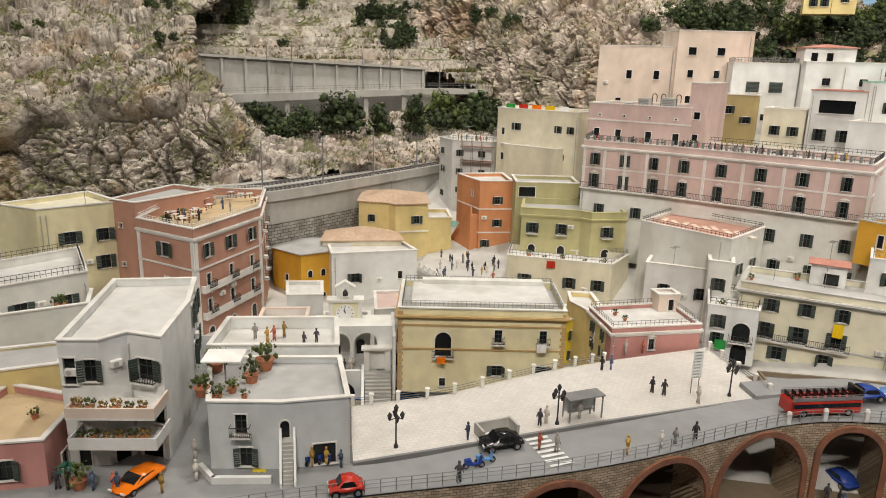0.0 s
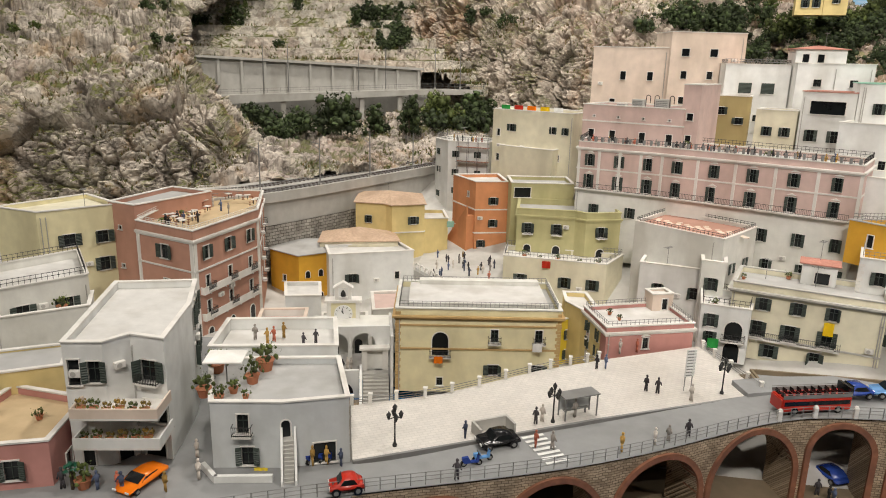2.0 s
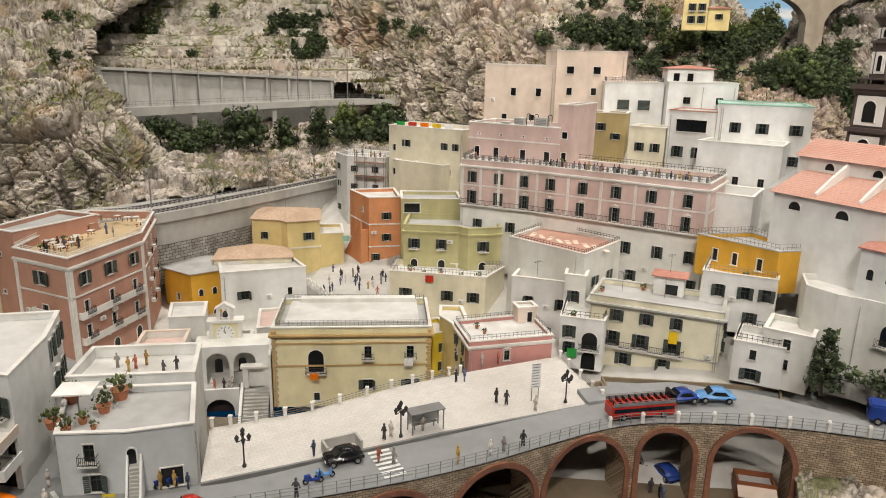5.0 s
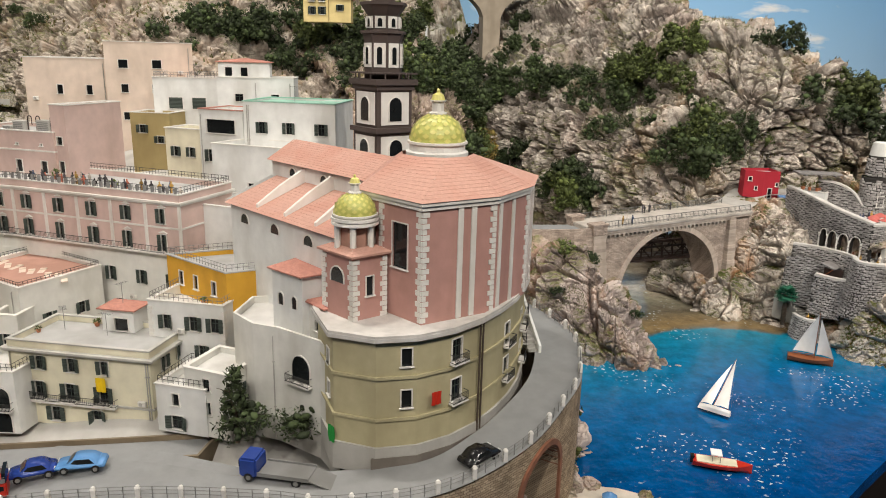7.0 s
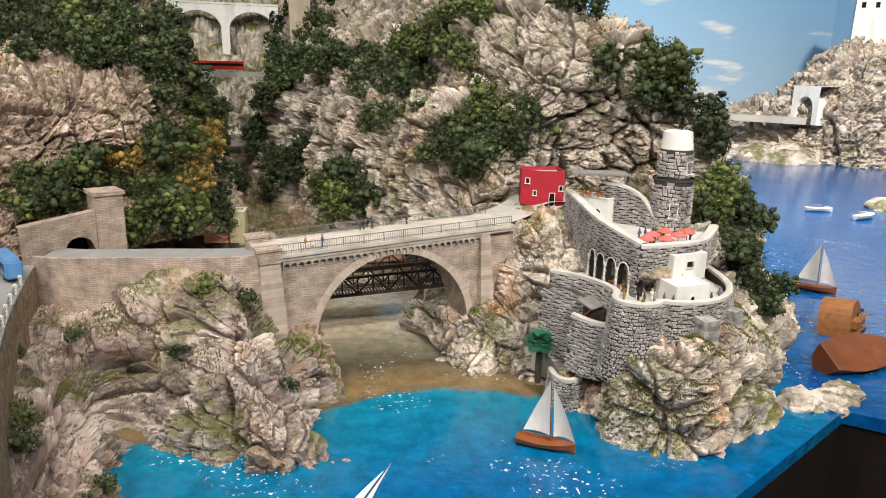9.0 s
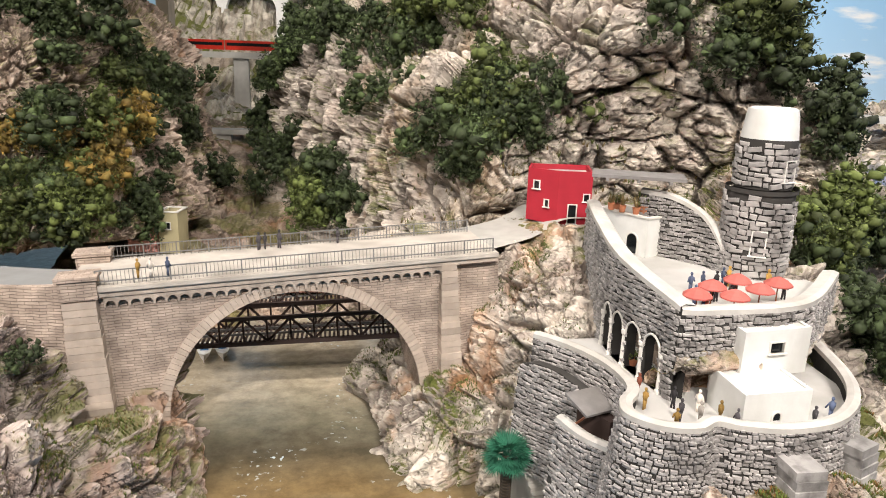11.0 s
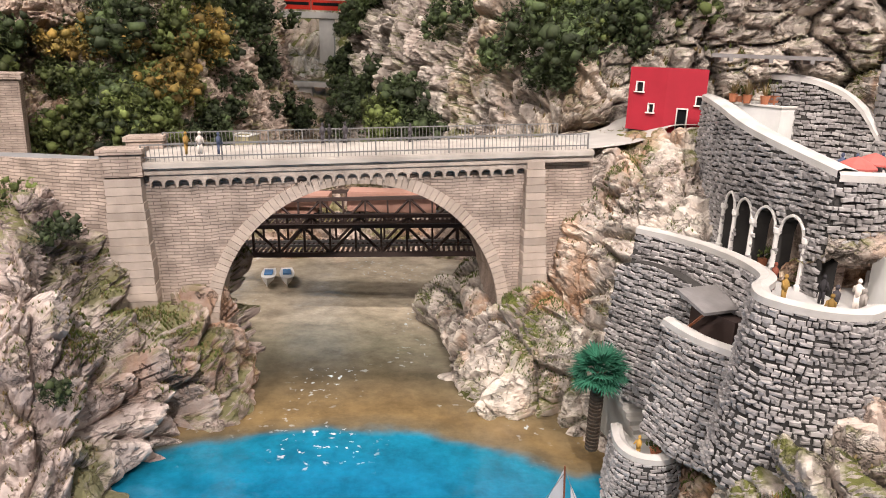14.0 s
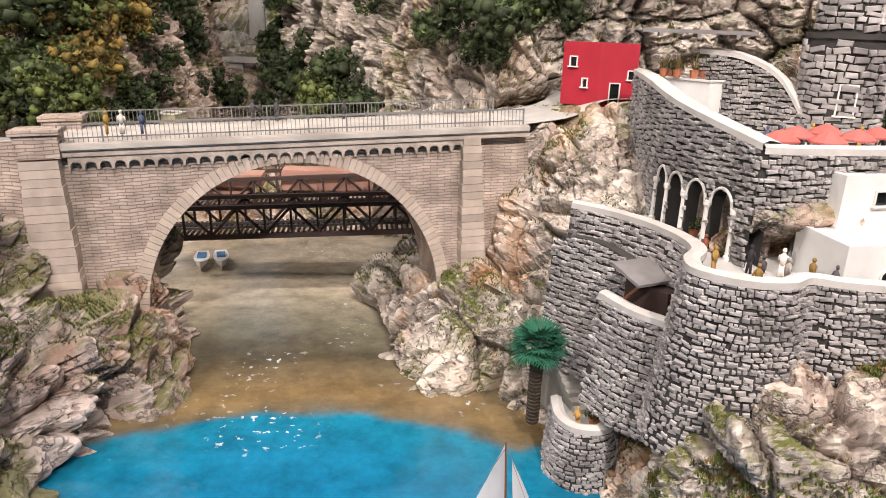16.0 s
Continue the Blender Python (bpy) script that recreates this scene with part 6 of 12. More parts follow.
house("white_tower_house", "tall narrow white house with flower balcony", [(0.405, 0.945), (0.436, 0.935), (0.455, 1.0), (0.42, 1.01)], 0.06, 0.2, "offwhite", [(0, [0.5], [0.7, 0.35], 0.011, 0.018, "s")], para=0.008)
HP = [(0.248, 1.209), (0.378, 1.150), (0.628, 0.992), (0.69, 1.09), (0.41, 1.28), (0.28, 1.33)]
house("lower_hotel", "white lower storeys of the hotel with dark shutters", HP, 0.13, 0.2515, "offwhite",
      [(0, [0.25, 0.7], [0.66], 0.009, 0.018, "s"), (1, [0.04, 0.22, 0.4, 0.58, 0.76, 0.93], [0.62], 0.009, 0.02, "s"), (1, [0.62, 0.8, 0.95], [0.25], 0.010, 0.018, "s")], para=0.001, cap=False)
hotel = house("grand_hotel", "long pink hotel with white pilasters, shuttered windows and roof terrace", HP, 0.252, 0.336, "pink",
              [(0, [0.16, 0.52, 0.87], [0.52], 0.009, 0.02, "sp"), (1, [0.1, 0.3, 0.5, 0.7, 0.9], [0.52], 0.009, 0.02, "sp"),
               (0, [0.16, 0.52, 0.87], [0.06], 0.009, 0.023, "sp"), (1, [0.1, 0.3, 0.5, 0.7, 0.9], [0.06], 0.009, 0.023, "sp")],
              roof="roofgrey", para=0.008, cornice=0.004, bands=(0.01, 0.44))
for a, b, n_ in (((0.248, 1.209), (0.378, 1.150), 4), ((0.378, 1.150), (0.628, 0.992), 6)):
    for i in range(n_):
        f = (i + 0.02) / (n_ - 0.02 if n_ == 4 else n_ - 0.98)
        if f > 1.01:
            continue
        p, d = Vector(a).lerp(Vector(b), min(f, 0.99)), (Vector(b) - Vector(a)).normalized()
        n = Vector((d.y, -d.x))
        bm = bmesh.new()
        q = [p + n * 0.0016, p + d * 0.0045 + n * 0.0016, p + d * 0.0045 - n * 0.0003, p - n * 0.0003]
        prism(bm, [(v.x - 0.248, v.y - 1.209) for v in q], 0.004, 0.072)
        part("pilaster", bm, "trim", hotel)
hotel_upper = house("hotel_penthouse", "pink upper storey of the hotel with roof plant", [(0.263, 1.308), (0.425, 1.215), (0.48, 1.31), (0.32, 1.40)], 0.328, 0.395, "pink",
                    [(0, [0.1, 0.32, 0.62, 0.88], [0.05], 0.011, 0.019, "n"), (0, [0.12, 0.37, 0.62, 0.87], [0.68], 0.004, 0.003, "n")], roof="roofgrey", bands=(0.55,))
house("stair_tower", "pink stair tower on the hotel roof", [(0.422, 1.222), (0.447, 1.204), (0.508, 1.305), (0.483, 1.32)], 0.328, 0.437, "pink", [(0, [0.5], [0.45], 0.011, 0.012, "n"), (0, [0.5], [0.05], 0.010, 0.018, "n")])
house("salmon_house", "pale salmon apartment house with small windows", rect((0.302, 1.533), (0.452, 1.500), 0.1), 0.33, 0.503, "salmon", [(0, [0.42, 0.78], [0.62], 0.011, 0.017, "n"), (0, [0.3, 0.7], [0.3], 0.011, 0.015, "n")])
house("salmon_house_tall", "taller pale salmon house with four windows", rect((0.453, 1.490), (0.608, 1.506), 0.1), 0.33, 0.535, "salmon", [(0, [0.2, 0.58], [0.77], 0.016, 0.015, "n"), (0, [0.2, 0.55], [0.55], 0.012, 0.015, "n"), (0, [0.2, 0.6], [0.3], 0.011, 0.014, "n")])
house("white_louvre_house", "white house with brown louvred windows and roof terrace", rect((0.545, 1.415), (0.662, 1.396), 0.1), 0.33, 0.474, "white", [(0, [0.33, 0.68], [0.62], 0.024, 0.020, "c"), (0, [0.55], [0.25], 0.010, 0.012, "")], roof="redterrace")
house("white_tower", "small white roof tower with tiled cap", rect((0.662, 1.383), (0.752, 1.376), 0.05), 0.47, 0.504, "white", [(0, [0.2, 0.5], [0.3], 0.012, 0.015, "n")], hip=0.008)
house("white_back_house", "white house with two windows below the tower", rect((0.660, 1.362), (0.793, 1.345), 0.09), 0.33, 0.478, "white", [(0, [0.28, 0.75], [0.72], 0.014, 0.013, "")])
house("green_roof_house", "white cubic house with pale green roof rim", [(0.708, 1.213), (0.849, 1.150), (0.89, 1.27), (0.75, 1.33)], 0.24, 0.446, "white", [(0, [0.2, 0.5, 0.85], [0.76], 0.011, 0.018, "s"), (0, [0.5, 0.85], [0.5, 0.28], 0.010, 0.017, "s"), (3, [0.3, 0.7], [0.7], 0.010, 0.016, "s")], trim="teal", roof="teal", para=0.003)
house("veranda_house", "white house with covered roof veranda", [(0.635, 1.259), (0.706, 1.212), (0.75, 1.28), (0.68, 1.33)], 0.26, 0.43, "white", [(0, [0.5], [0.78], 0.055, 0.022, "n"), (0, [0.25, 0.7], [0.5], 0.012, 0.020, "s"), (0, [0.6], [0.15], 0.01, 0.016, "")], trim="tile")
house("small_cream_house", "pale yellow small house with two shuttered windows", rect((0.575, 1.302), (0.634, 1.265), 0.06), 0.28, 0.395, "cream", [(0, [0.3, 0.75], [0.6], 0.010, 0.016, "s")])
house("ochre_house", "dull ochre house behind the hotel", rect((0.51, 1.37), (0.578, 1.345), 0.06), 0.3, 0.415, "brownyellow", [(0, [0.3], [0.7], 0.011, 0.014, "s"), (0, [0.75], [0.55], 0.012, 0.012, "s")])
house("white_terrace_house", "plain white house with stepped roof terraces", [(0.66, 1.16), (0.775, 1.085), (0.82, 1.16), (0.71, 1.22)], 0.2, 0.385, "white", [(0, [0.2, 0.5, 0.8], [0.62], 0.010, 0.014, ""), (0, [0.3, 0.7], [0.3], 0.010, 0.014, "")], para=0.01)
house("white_wall_house", "blank white garden wall house beside the hotel", [(0.645, 1.04), (0.70, 1.0), (0.75, 1.08), (0.69, 1.12)], 0.2, 0.315, "white", [(0, [0.5], [0.3], 0.01, 0.016, "")], para=0.02)
house("pale_house", "pale yellow house with coloured laundry on the roof", [(0.094, 1.457), (0.20, 1.395), (0.252, 1.364), (0.30, 1.45), (0.14, 1.55)], 0.18, 0.372, "cream", [(0, [0.38], [0.78], 0.011, 0.014, "s"), (1, [0.3, 0.75], [0.78], 0.008, 0.014, "s"), (0, [0.12], [0.45, 0.72], 0.007, 0.014, ""), (1, [0.5], [0.5], 0.008, 0.013, "")])
house("pale_annex", "lower pale yellow wing with outside stair", [(0.11, 1.43), (0.215, 1.36), (0.24, 1.40), (0.14, 1.47)], 0.15, 0.30, "cream", [(0, [0.2], [0.5], 0.006, 0.012, "n")])
house("scaffold_house", "white house with roof party and scaffolding", [(-0.032, 1.527), (0.0, 1.47), (0.086, 1.451), (0.11, 1.55), (0.0, 1.6)], 0.12, 0.30, "white", [(0, [0.35], [0.3, 0.6, 0.82], 0.008, 0.013, "s"), (1, [0.2, 0.75], [0.82, 0.6, 0.38], 0.008, 0.013, "s")])
house("orange_tower", "orange-red tenement with outside stair", [(0.019, 1.373), (0.068, 1.288), (0.130, 1.302), (0.11, 1.40)], 0.06, 0.244, "orange", [(1, [0.55], [0.76, 0.52], 0.010, 0.014, "s"), (1, [0.2], [0.3], 0.009, 0.014, "s"), (0, [0.7], [0.82], 0.006, 0.01, "n")], bands=(0.45, 0.7))
house("olive_house", "olive-green house with balconies and parapet roof", [(0.145, 1.157), (0.245, 1.15), (0.262, 1.135), (0.322, 1.15), (0.31, 1.25), (0.15, 1.25)], 0.13, 0.222, "olive",
      [(0, [0.2, 0.7], [0.55], 0.011, 0.017, "sb"), (2, [0.45], [0.55], 0.011, 0.017, "sb"), (0, [0.2, 0.7], [0.1], 0.012, 0.020, "a"), (2, [0.45], [0.1], 0.014, 0.020, "a")], trim="olive", roof="roofgrey", para=0.009, cornice=0.003)
house("olive_terrace", "lower pale olive storey with planted terrace", [(0.124, 1.099), (0.21, 1.085), (0.292, 1.07), (0.33, 1.14), (0.13, 1.17)], 0.03, 0.152, "cream", [(0, [0.35], [0.6], 0.012, 0.02, "s"), (1, [0.2, 0.75], [0.62], 0.011, 0.018, "s"), (0, [0.5], [0.2], 0.011, 0.018, "s")], para=0.007)
house("bar_house", "olive house with dark glazed roof bar", rect((0.135, 1.245), (0.25, 1.255), 0.08), 0.12, 0.252, "olive", [(0, [0.18], [0.8], 0.03, 0.018, "n")], roof="roofgrey")
house("yellow_villa", "yellow villa with hipped tile roof", [(-0.165, 1.282), (-0.105, 1.275), (-0.09, 1.262), (-0.03, 1.285), (-0.05, 1.39), (-0.175, 1.39)], 0.06, 0.197, "yellow", [(0, [0.45], [0.72], 0.010, 0.014, "s"), (2, [0.65], [0.72], 0.011, 0.015, "s"), (0, [0.5], [0.35], 0.010, 0.014, "n")], roof="oldtile", hip=0.02, bands=(0.6,))
house("yellow_wing", "low yellow wing with laundry and doors", [(-0.05, 1.285), (0.015, 1.30), (0.0, 1.38), (-0.06, 1.37)], 0.06, 0.168, "yellow", [(0, [0.7], [0.1], 0.010, 0.020, "n")])
house("hip_house", "low house with hipped tile roof", [(-0.21, 1.175), (-0.07, 1.205), (-0.09, 1.27), (-0.22, 1.25)], 0.05, 0.142, "cream", [], roof="oldtile", hip=0.02)
house("white_shop", "white house with flat white roof behind the clock church", [(-0.178, 1.112), (-0.036, 1.165), (-0.07, 1.22), (-0.20, 1.175)], 0.03, 0.136, "white", [(0, [0.27], [0.5], 0.014, 0.016, "s"), (0, [0.8], [0.52], 0.008, 0.014, "n")], para=0.004)
house("mustard_house", "bright mustard house with arched windows", [(-0.30, 1.165), (-0.236, 1.125), (-0.17, 1.175), (-0.20, 1.25), (-0.27, 1.24)], 0.02, 0.128, "mustard", [(1, [0.2, 0.5, 0.8], [0.2, 0.6], 0.008, 0.013, "a"), (0, [0.5], [0.5], 0.008, 0.012, "n")], hip=0.008, roof="roofgrey")
house("terracotta_hotel", "tall terracotta hotel with white bands and roof terrace", [(-0.405, 0.895), (-0.300, 0.845), (-0.262, 1.0), (-0.305, 1.155), (-0.42, 1.15)], 0.05, 0.236, "terracotta",
      [(0, [0.5], [0.75], 0.016, 0.02, "s"), (0, [0.5], [0.46], 0.012, 0.024, "b"), (1, fr(3, 0.17, 0.83), [0.76], 0.012, 0.019, "s"), (1, fr(3, 0.17, 0.83), [0.53], 0.009, 0.019, "b"), (1, fr(3, 0.17, 0.83), [0.33], 0.009, 0.019, "b"), (1, fr(3, 0.17, 0.83), [0.06], 0.012, 0.028, "a"),
       (2, [0.25, 0.6], [0.76, 0.53, 0.33], 0.010, 0.018, "b")], roof="sandterrace", para=0.012, bands=(0.68, 0.92), cornice=0.003)
house("brown_tenement", "plain brown-red tenement with small windows", [(-0.475, 0.95), (-0.425, 0.93), (-0.395, 0.985), (-0.36, 1.06), (-0.44, 1.09)], 0.05, 0.25, "terracotta", [(0, [0.4], [0.5, 0.8], 0.006, 0.006, "n"), (1, [0.6], [0.6, 0.35], 0.010, 0.017, "s")], roof="roofgrey")
house("yellow_back_house", "pale yellow house with flat roof by the cliff", [(-0.62, 0.90), (-0.54, 0.875), (-0.46, 0.955), (-0.55, 1.02)], 0.05, 0.246, "paleyellow", [(1, [0.35, 0.75], [0.72], 0.016, 0.018, "s"), (1, [0.75], [0.5], 0.014, 0.02, "s")], roof="cream")
house("cream_house", "cream house with roof terrace and balcony", [(-0.56, 0.70), (-0.455, 0.655), (-0.385, 0.735), (-0.46, 0.84)], 0.08, 0.205, "offwhite", [(1, [0.3, 0.75], [0.62], 0.014, 0.024, "s"), (1, [0.25, 0.65], [0.2], 0.013, 0.018, "s")], roof="roofwhite", para=0.01)
house("cream_balcony_wing", "cream lower wing with terrace and plants", [(-0.44, 0.645), (-0.365, 0.70), (-0.39, 0.75), (-0.47, 0.68)], 0.08, 0.178, "offwhite", [(0, [0.3, 0.75], [0.3], 0.016, 0.02, "s")], para=0.01)
house("yellow_cottage", "yellow cottage with grey roof", [(-0.40, 0.52), (-0.315, 0.565), (-0.34, 0.62), (-0.42, 0.58)], 0.1, 0.165, "yellow", [(0, [0.6], [0.4], 0.008, 0.012, "n")], roof="roofgrey", para=0.002)
house("pink_terrace_house", "pink house with planted roof terrace", [(-0.36, 0.425), (-0.262, 0.455), (-0.275, 0.535), (-0.36, 0.55)], 0.1, 0.148, "rose", [(0, [0.7], [0.3], 0.012, 0.018, "s"), (1, [0.4], [0.0], 0.012, 0.02, "n")], roof="sandterrace", para=0.007)
house("white_corner_house", "white corner house with flat roof, shutters and balconies", [(-0.262, 0.487), (-0.228, 0.492), (-0.214, 0.513), (-0.180, 0.507), (-0.196, 0.60), (-0.222, 0.675), (-0.305, 0.655)], 0.1, 0.224, "white",
      [(0, [0.25], [0.68], 0.010, 0.024, "n"), (0, [0.75], [0.7], 0.011, 0.02, "s"), (2, [0.5], [0.66], 0.016, 0.02, "sb"), (0, [0.4], [0.04], 0.010, 0.022, "a"), (2, [0.5], [0.03], 0.022, 0.022, "n"), (2, [0.4, 0.8], [0.33], 0.010, 0.022, "n"), (1, [0.5], [0.03], 0.014, 0.02, "n"),
       (4, [0.2, 0.5, 0.8], [0.75, 0.42], 0.010, 0.022, "s"), (5, [0.3, 0.7], [0.72, 0.42], 0.010, 0.02, "s")], roof="roofwhite", para=0.007)
house("stair_front_house", "grey-white house with an outside stair and roof garden", [(-0.138, 0.498), (-0.075, 0.505), (-0.018, 0.524), (-0.046, 0.61), (-0.175, 0.59)], 0.1, 0.170, "bluegrey", [(0, [0.45], [0.58], 0.010, 0.018, "b"), (0, [0.5], [0.12], 0.011, 0.018, "s"), (1, [0.05], [0.5], 0.008, 0.018, "a"), (1, [0.62], [0.1], 0.02, 0.02, "n")], roof="roofgrey", para=0.006)
house("garden_roof_house", "white house with walled upper terrace", [(-0.18, 0.60), (-0.05, 0.62), (-0.07, 0.70), (-0.19, 0.68)], 0.0, 0.178, "white", [(0, [0.8], [0.7], 0.010, 0.016, "n")], para=0.012)

# ---- church above the bend ----
church = thing("church", "pink and white domed church with tiled roofs on a yellow base", "church", Matrix.Translation((0.803, 0.655, 0.12)))
CO = Vector((0.803, 0.655, 0.12))


def rel(pts):
    return [(x - CO.x, y - CO.y) for x, y in pts]


def church_wall(name, pts, z0, z1, mat, win=(), label="", closed=True, bands=(), trim="trim"):
    """A storey on an open or closed line of corners, z in the world."""
    p = rel(pts)
    bm = bmesh.new()
    k = len(p)
    n_ = k if closed else k - 1
    holes = {i: [] for i in range(k)}
    todo = []
    for e, cols_, zs_, w, h, style in win:
        a, b = Vector((*p[e], 0)), Vector((*p[(e + 1) % k], 0))
        L = (b - a).length
        d = (b - a) / L
        for c in cols_:
            for z in zs_:
                if "a" not in style:
                    holes[e].append((c * L - w / 2, z - CO.z, c * L + w / 2, z - CO.z + h))
                todo.append((Matrix.Translation(a + d * c * L + Vector((0, 0, z - CO.z))) @ Matrix.Rotation(math.atan2(d.y, d.x), 4, "Z"), w, h, style))
    for i in range(n_):
        facade(bm, p[i], p[(i + 1) % k], z0 - CO.z, z1 - CO.z, holes[i])
    if closed:
        bm.faces.new([bm.verts.new((x, y, z1 - CO.z)) for x, y in p])
    w_ = part(name, bm, mat, church, label)
    for m, w, h, style in todo:
        add_window(w_, m, w, h, style)
    for z in bands:
        bm = bmesh.new()
        ring(bm, p, -0.002, 0.001, z - CO.z, z - CO.z + 0.003)
        part("string_course", bm, trim, w_)
    return w_


# base storeys: a rounded wall following the road
BASE = [(0.800, 0.655), (0.838, 0.632), (0.878, 0.631), (0.915, 0.643), (0.948, 0.664), (0.978, 0.692), (1.004, 0.722), (1.026, 0.755), (1.044, 0.79), (1.056, 0.83), (1.056, 0.88), (0.98, 0.93), (0.86, 0.86), (0.79, 0.72)]
base = church_wall("base_wall", BASE, 0.12, 0.262, "apse",
                   [(1, [0.75], [0.191, 0.2345], 0.010, 0.0185, "n"), (3, [0.2], [0.187, 0.230], 0.014, 0.023, "b"), (5, [0.72], [0.174, 0.215], 0.013, 0.025, "b"), (7, [0.4], [0.170, 0.210], 0.012, 0.024, "b"),
                    (8, [0.7], [0.172, 0.212], 0.012, 0.024, "b"), (13, [0.7], [0.19, 0.225], 0.009, 0.016, "n"), (9, [0.5], [0.178, 0.216], 0.012, 0.02, "n")], bands=(0.178, 0.222), trim="apse")
bm = bmesh.new()
ring(bm, rel(BASE), -0.0025, 0.001, 0.0, 0.03)
part("plinth", bm, "concrete", church, "grey cement plinth")
bm = bmesh.new()
ring(bm, rel(BASE[1:9] + BASE[11:12]), -0.0034, 0.001, 0.0, 0.019)
part("cement_band", bm, "darkcement", church, "dark brown cement band")
bm = bmesh.new()
prism(bm, shrink(rel(BASE), -0.006), 0.142, 0.146)
ring(bm, rel(BASE), -0.0055, 0.0, 0.146, 0.1485)
part("terrace", bm, "coping", church, "pale terrace slab with a thin worn edge")
for dx in (0.0, 0.004):
    bm = bmesh.new()
    tube(bm, (0.9505 + dx - CO.x, 0.6625 + dx * 0.9 - CO.y, 0.020), (0.9505 + dx - CO.x, 0.6625 + dx * 0.9 - CO.y, 0.141), 0.0011, 7)
    part("drain_pipe", bm, "trunk", church, "dark brown drain pipe")
OCT = [(0.838, 0.735), (0.853, 0.708), (0.886, 0.655), (0.968, 0.682), (1.022, 0.735), (1.052, 0.80), (1.04, 0.87), (0.955, 0.90), (0.87, 0.84)]
body = church_wall("choir_wall", OCT, 0.264, 0.386, "churchpink", [(1, [0.5], [0.318], 0.022, 0.046, "n")])
for i, cs in ((1, (0.0, 1.0)), (2, (0.0, 0.5, 0.68, 1.0)), (3, (0.12, 0.5, 1.0)), (4, (0.2, 0.6, 1.0))):
    a, b = Vector((*rel(OCT)[i], 0)), Vector((*rel(OCT)[i + 1], 0))
    d = (b - a).normalized()
    n = Vector((d.y, -d.x, 0))
    for c in cs:
        bm = bmesh.new()
        p = a.lerp(b, c)
        if c in (0.0, 1.0):
            z = 0.148
            s_ = 0
            while z < 0.262:
                w = 0.0075 if s_ else 0.0045
                for q in ((p, d if c == 0 else -d),):
                    v = [q[0] + n * 0.0012, q[0] + q[1] * w + n * 0.0012, q[0] + q[1] * w - n * 0.0003, q[0] - n * 0.0003]
                    if c == 1.0:
                        v = v[::-1]
                    bm = bmesh.new()
                    prism(bm, [(t_.x, t_.y) for t_ in v], z, z + 0.0048)
                    part("quoin", bm, "trim", body)
                z += 0.0056
                s_ = 1 - s_
        else:
            v = [p - d * 0.003 + n * 0.0014, p + d * 0.003 + n * 0.0014, p + d * 0.003, p - d * 0.003]
            prism(bm, [(t_.x, t_.y) for t_ in v], 0.147, 0.262)
            part("pilaster", bm, "trim", body)
bm = bmesh.new()
ring(bm, rel(OCT), -0.004, 0.001, 0.2655, 0.2695)
ring(bm, rel(OCT), -0.0022, 0.001, 0.261, 0.2655)
part("cornice", bm, "trim", church)


def tiled_slope(bm, a, b, c, d, rows_=14, step=0.00022):
    """A tiled slope with eaves a-b and upper edge d-c, laid in overlapping courses."""
    a, b, c, d = map(Vector, (a, b, c, d))
    nrm = (b - a).cross(d - a).normalized()
    low = [bm.verts.new(a), bm.verts.new(b)]
    for i in range(rows_):
        f0, f1 = i / rows_, (i + 1) / rows_
        lift = nrm * step
        up = [bm.verts.new(a.lerp(d, f0) + lift), bm.verts.new(b.lerp(c, f0) + lift)]
        nxt = [bm.verts.new(a.lerp(d, f1)), bm.verts.new(b.lerp(c, f1))]
        bm.faces.new((low[0], low[1], up[1], up[0]))
        bm.faces.new((up[0], up[1], nxt[1], nxt[0]))
        low = nxt


def tile_material():
    m = material("clay_tile", (0.5, 0.29, 0.23), scale=240, vary=0.18, bump=0.3, spot_scale=20, spots=(0.46, 0.22, 0.165))
    return m


M["claytile"] = tile_material()
bm = bmesh.new()
o = rel(shrink(OCT, -0.005))
top = rel(ring_poly(0.925, 0.768, 0.040, 9, math.radians(-170)))
for i in range(9):
    a, b = o[i], o[(i + 1) % 9]
    c, d = top[(i + 1) % 9], top[i]
    tiled_slope(bm, (*a, 0.269), (*b, 0.269), (*c, 0.301), (*d, 0.301), 12)
    part("choir_roof", bm, "claytile", church, "salmon clay-tiled roof slope")
    bm = bmesh.new()
DC = (0.925 - CO.x, 0.768 - CO.y)


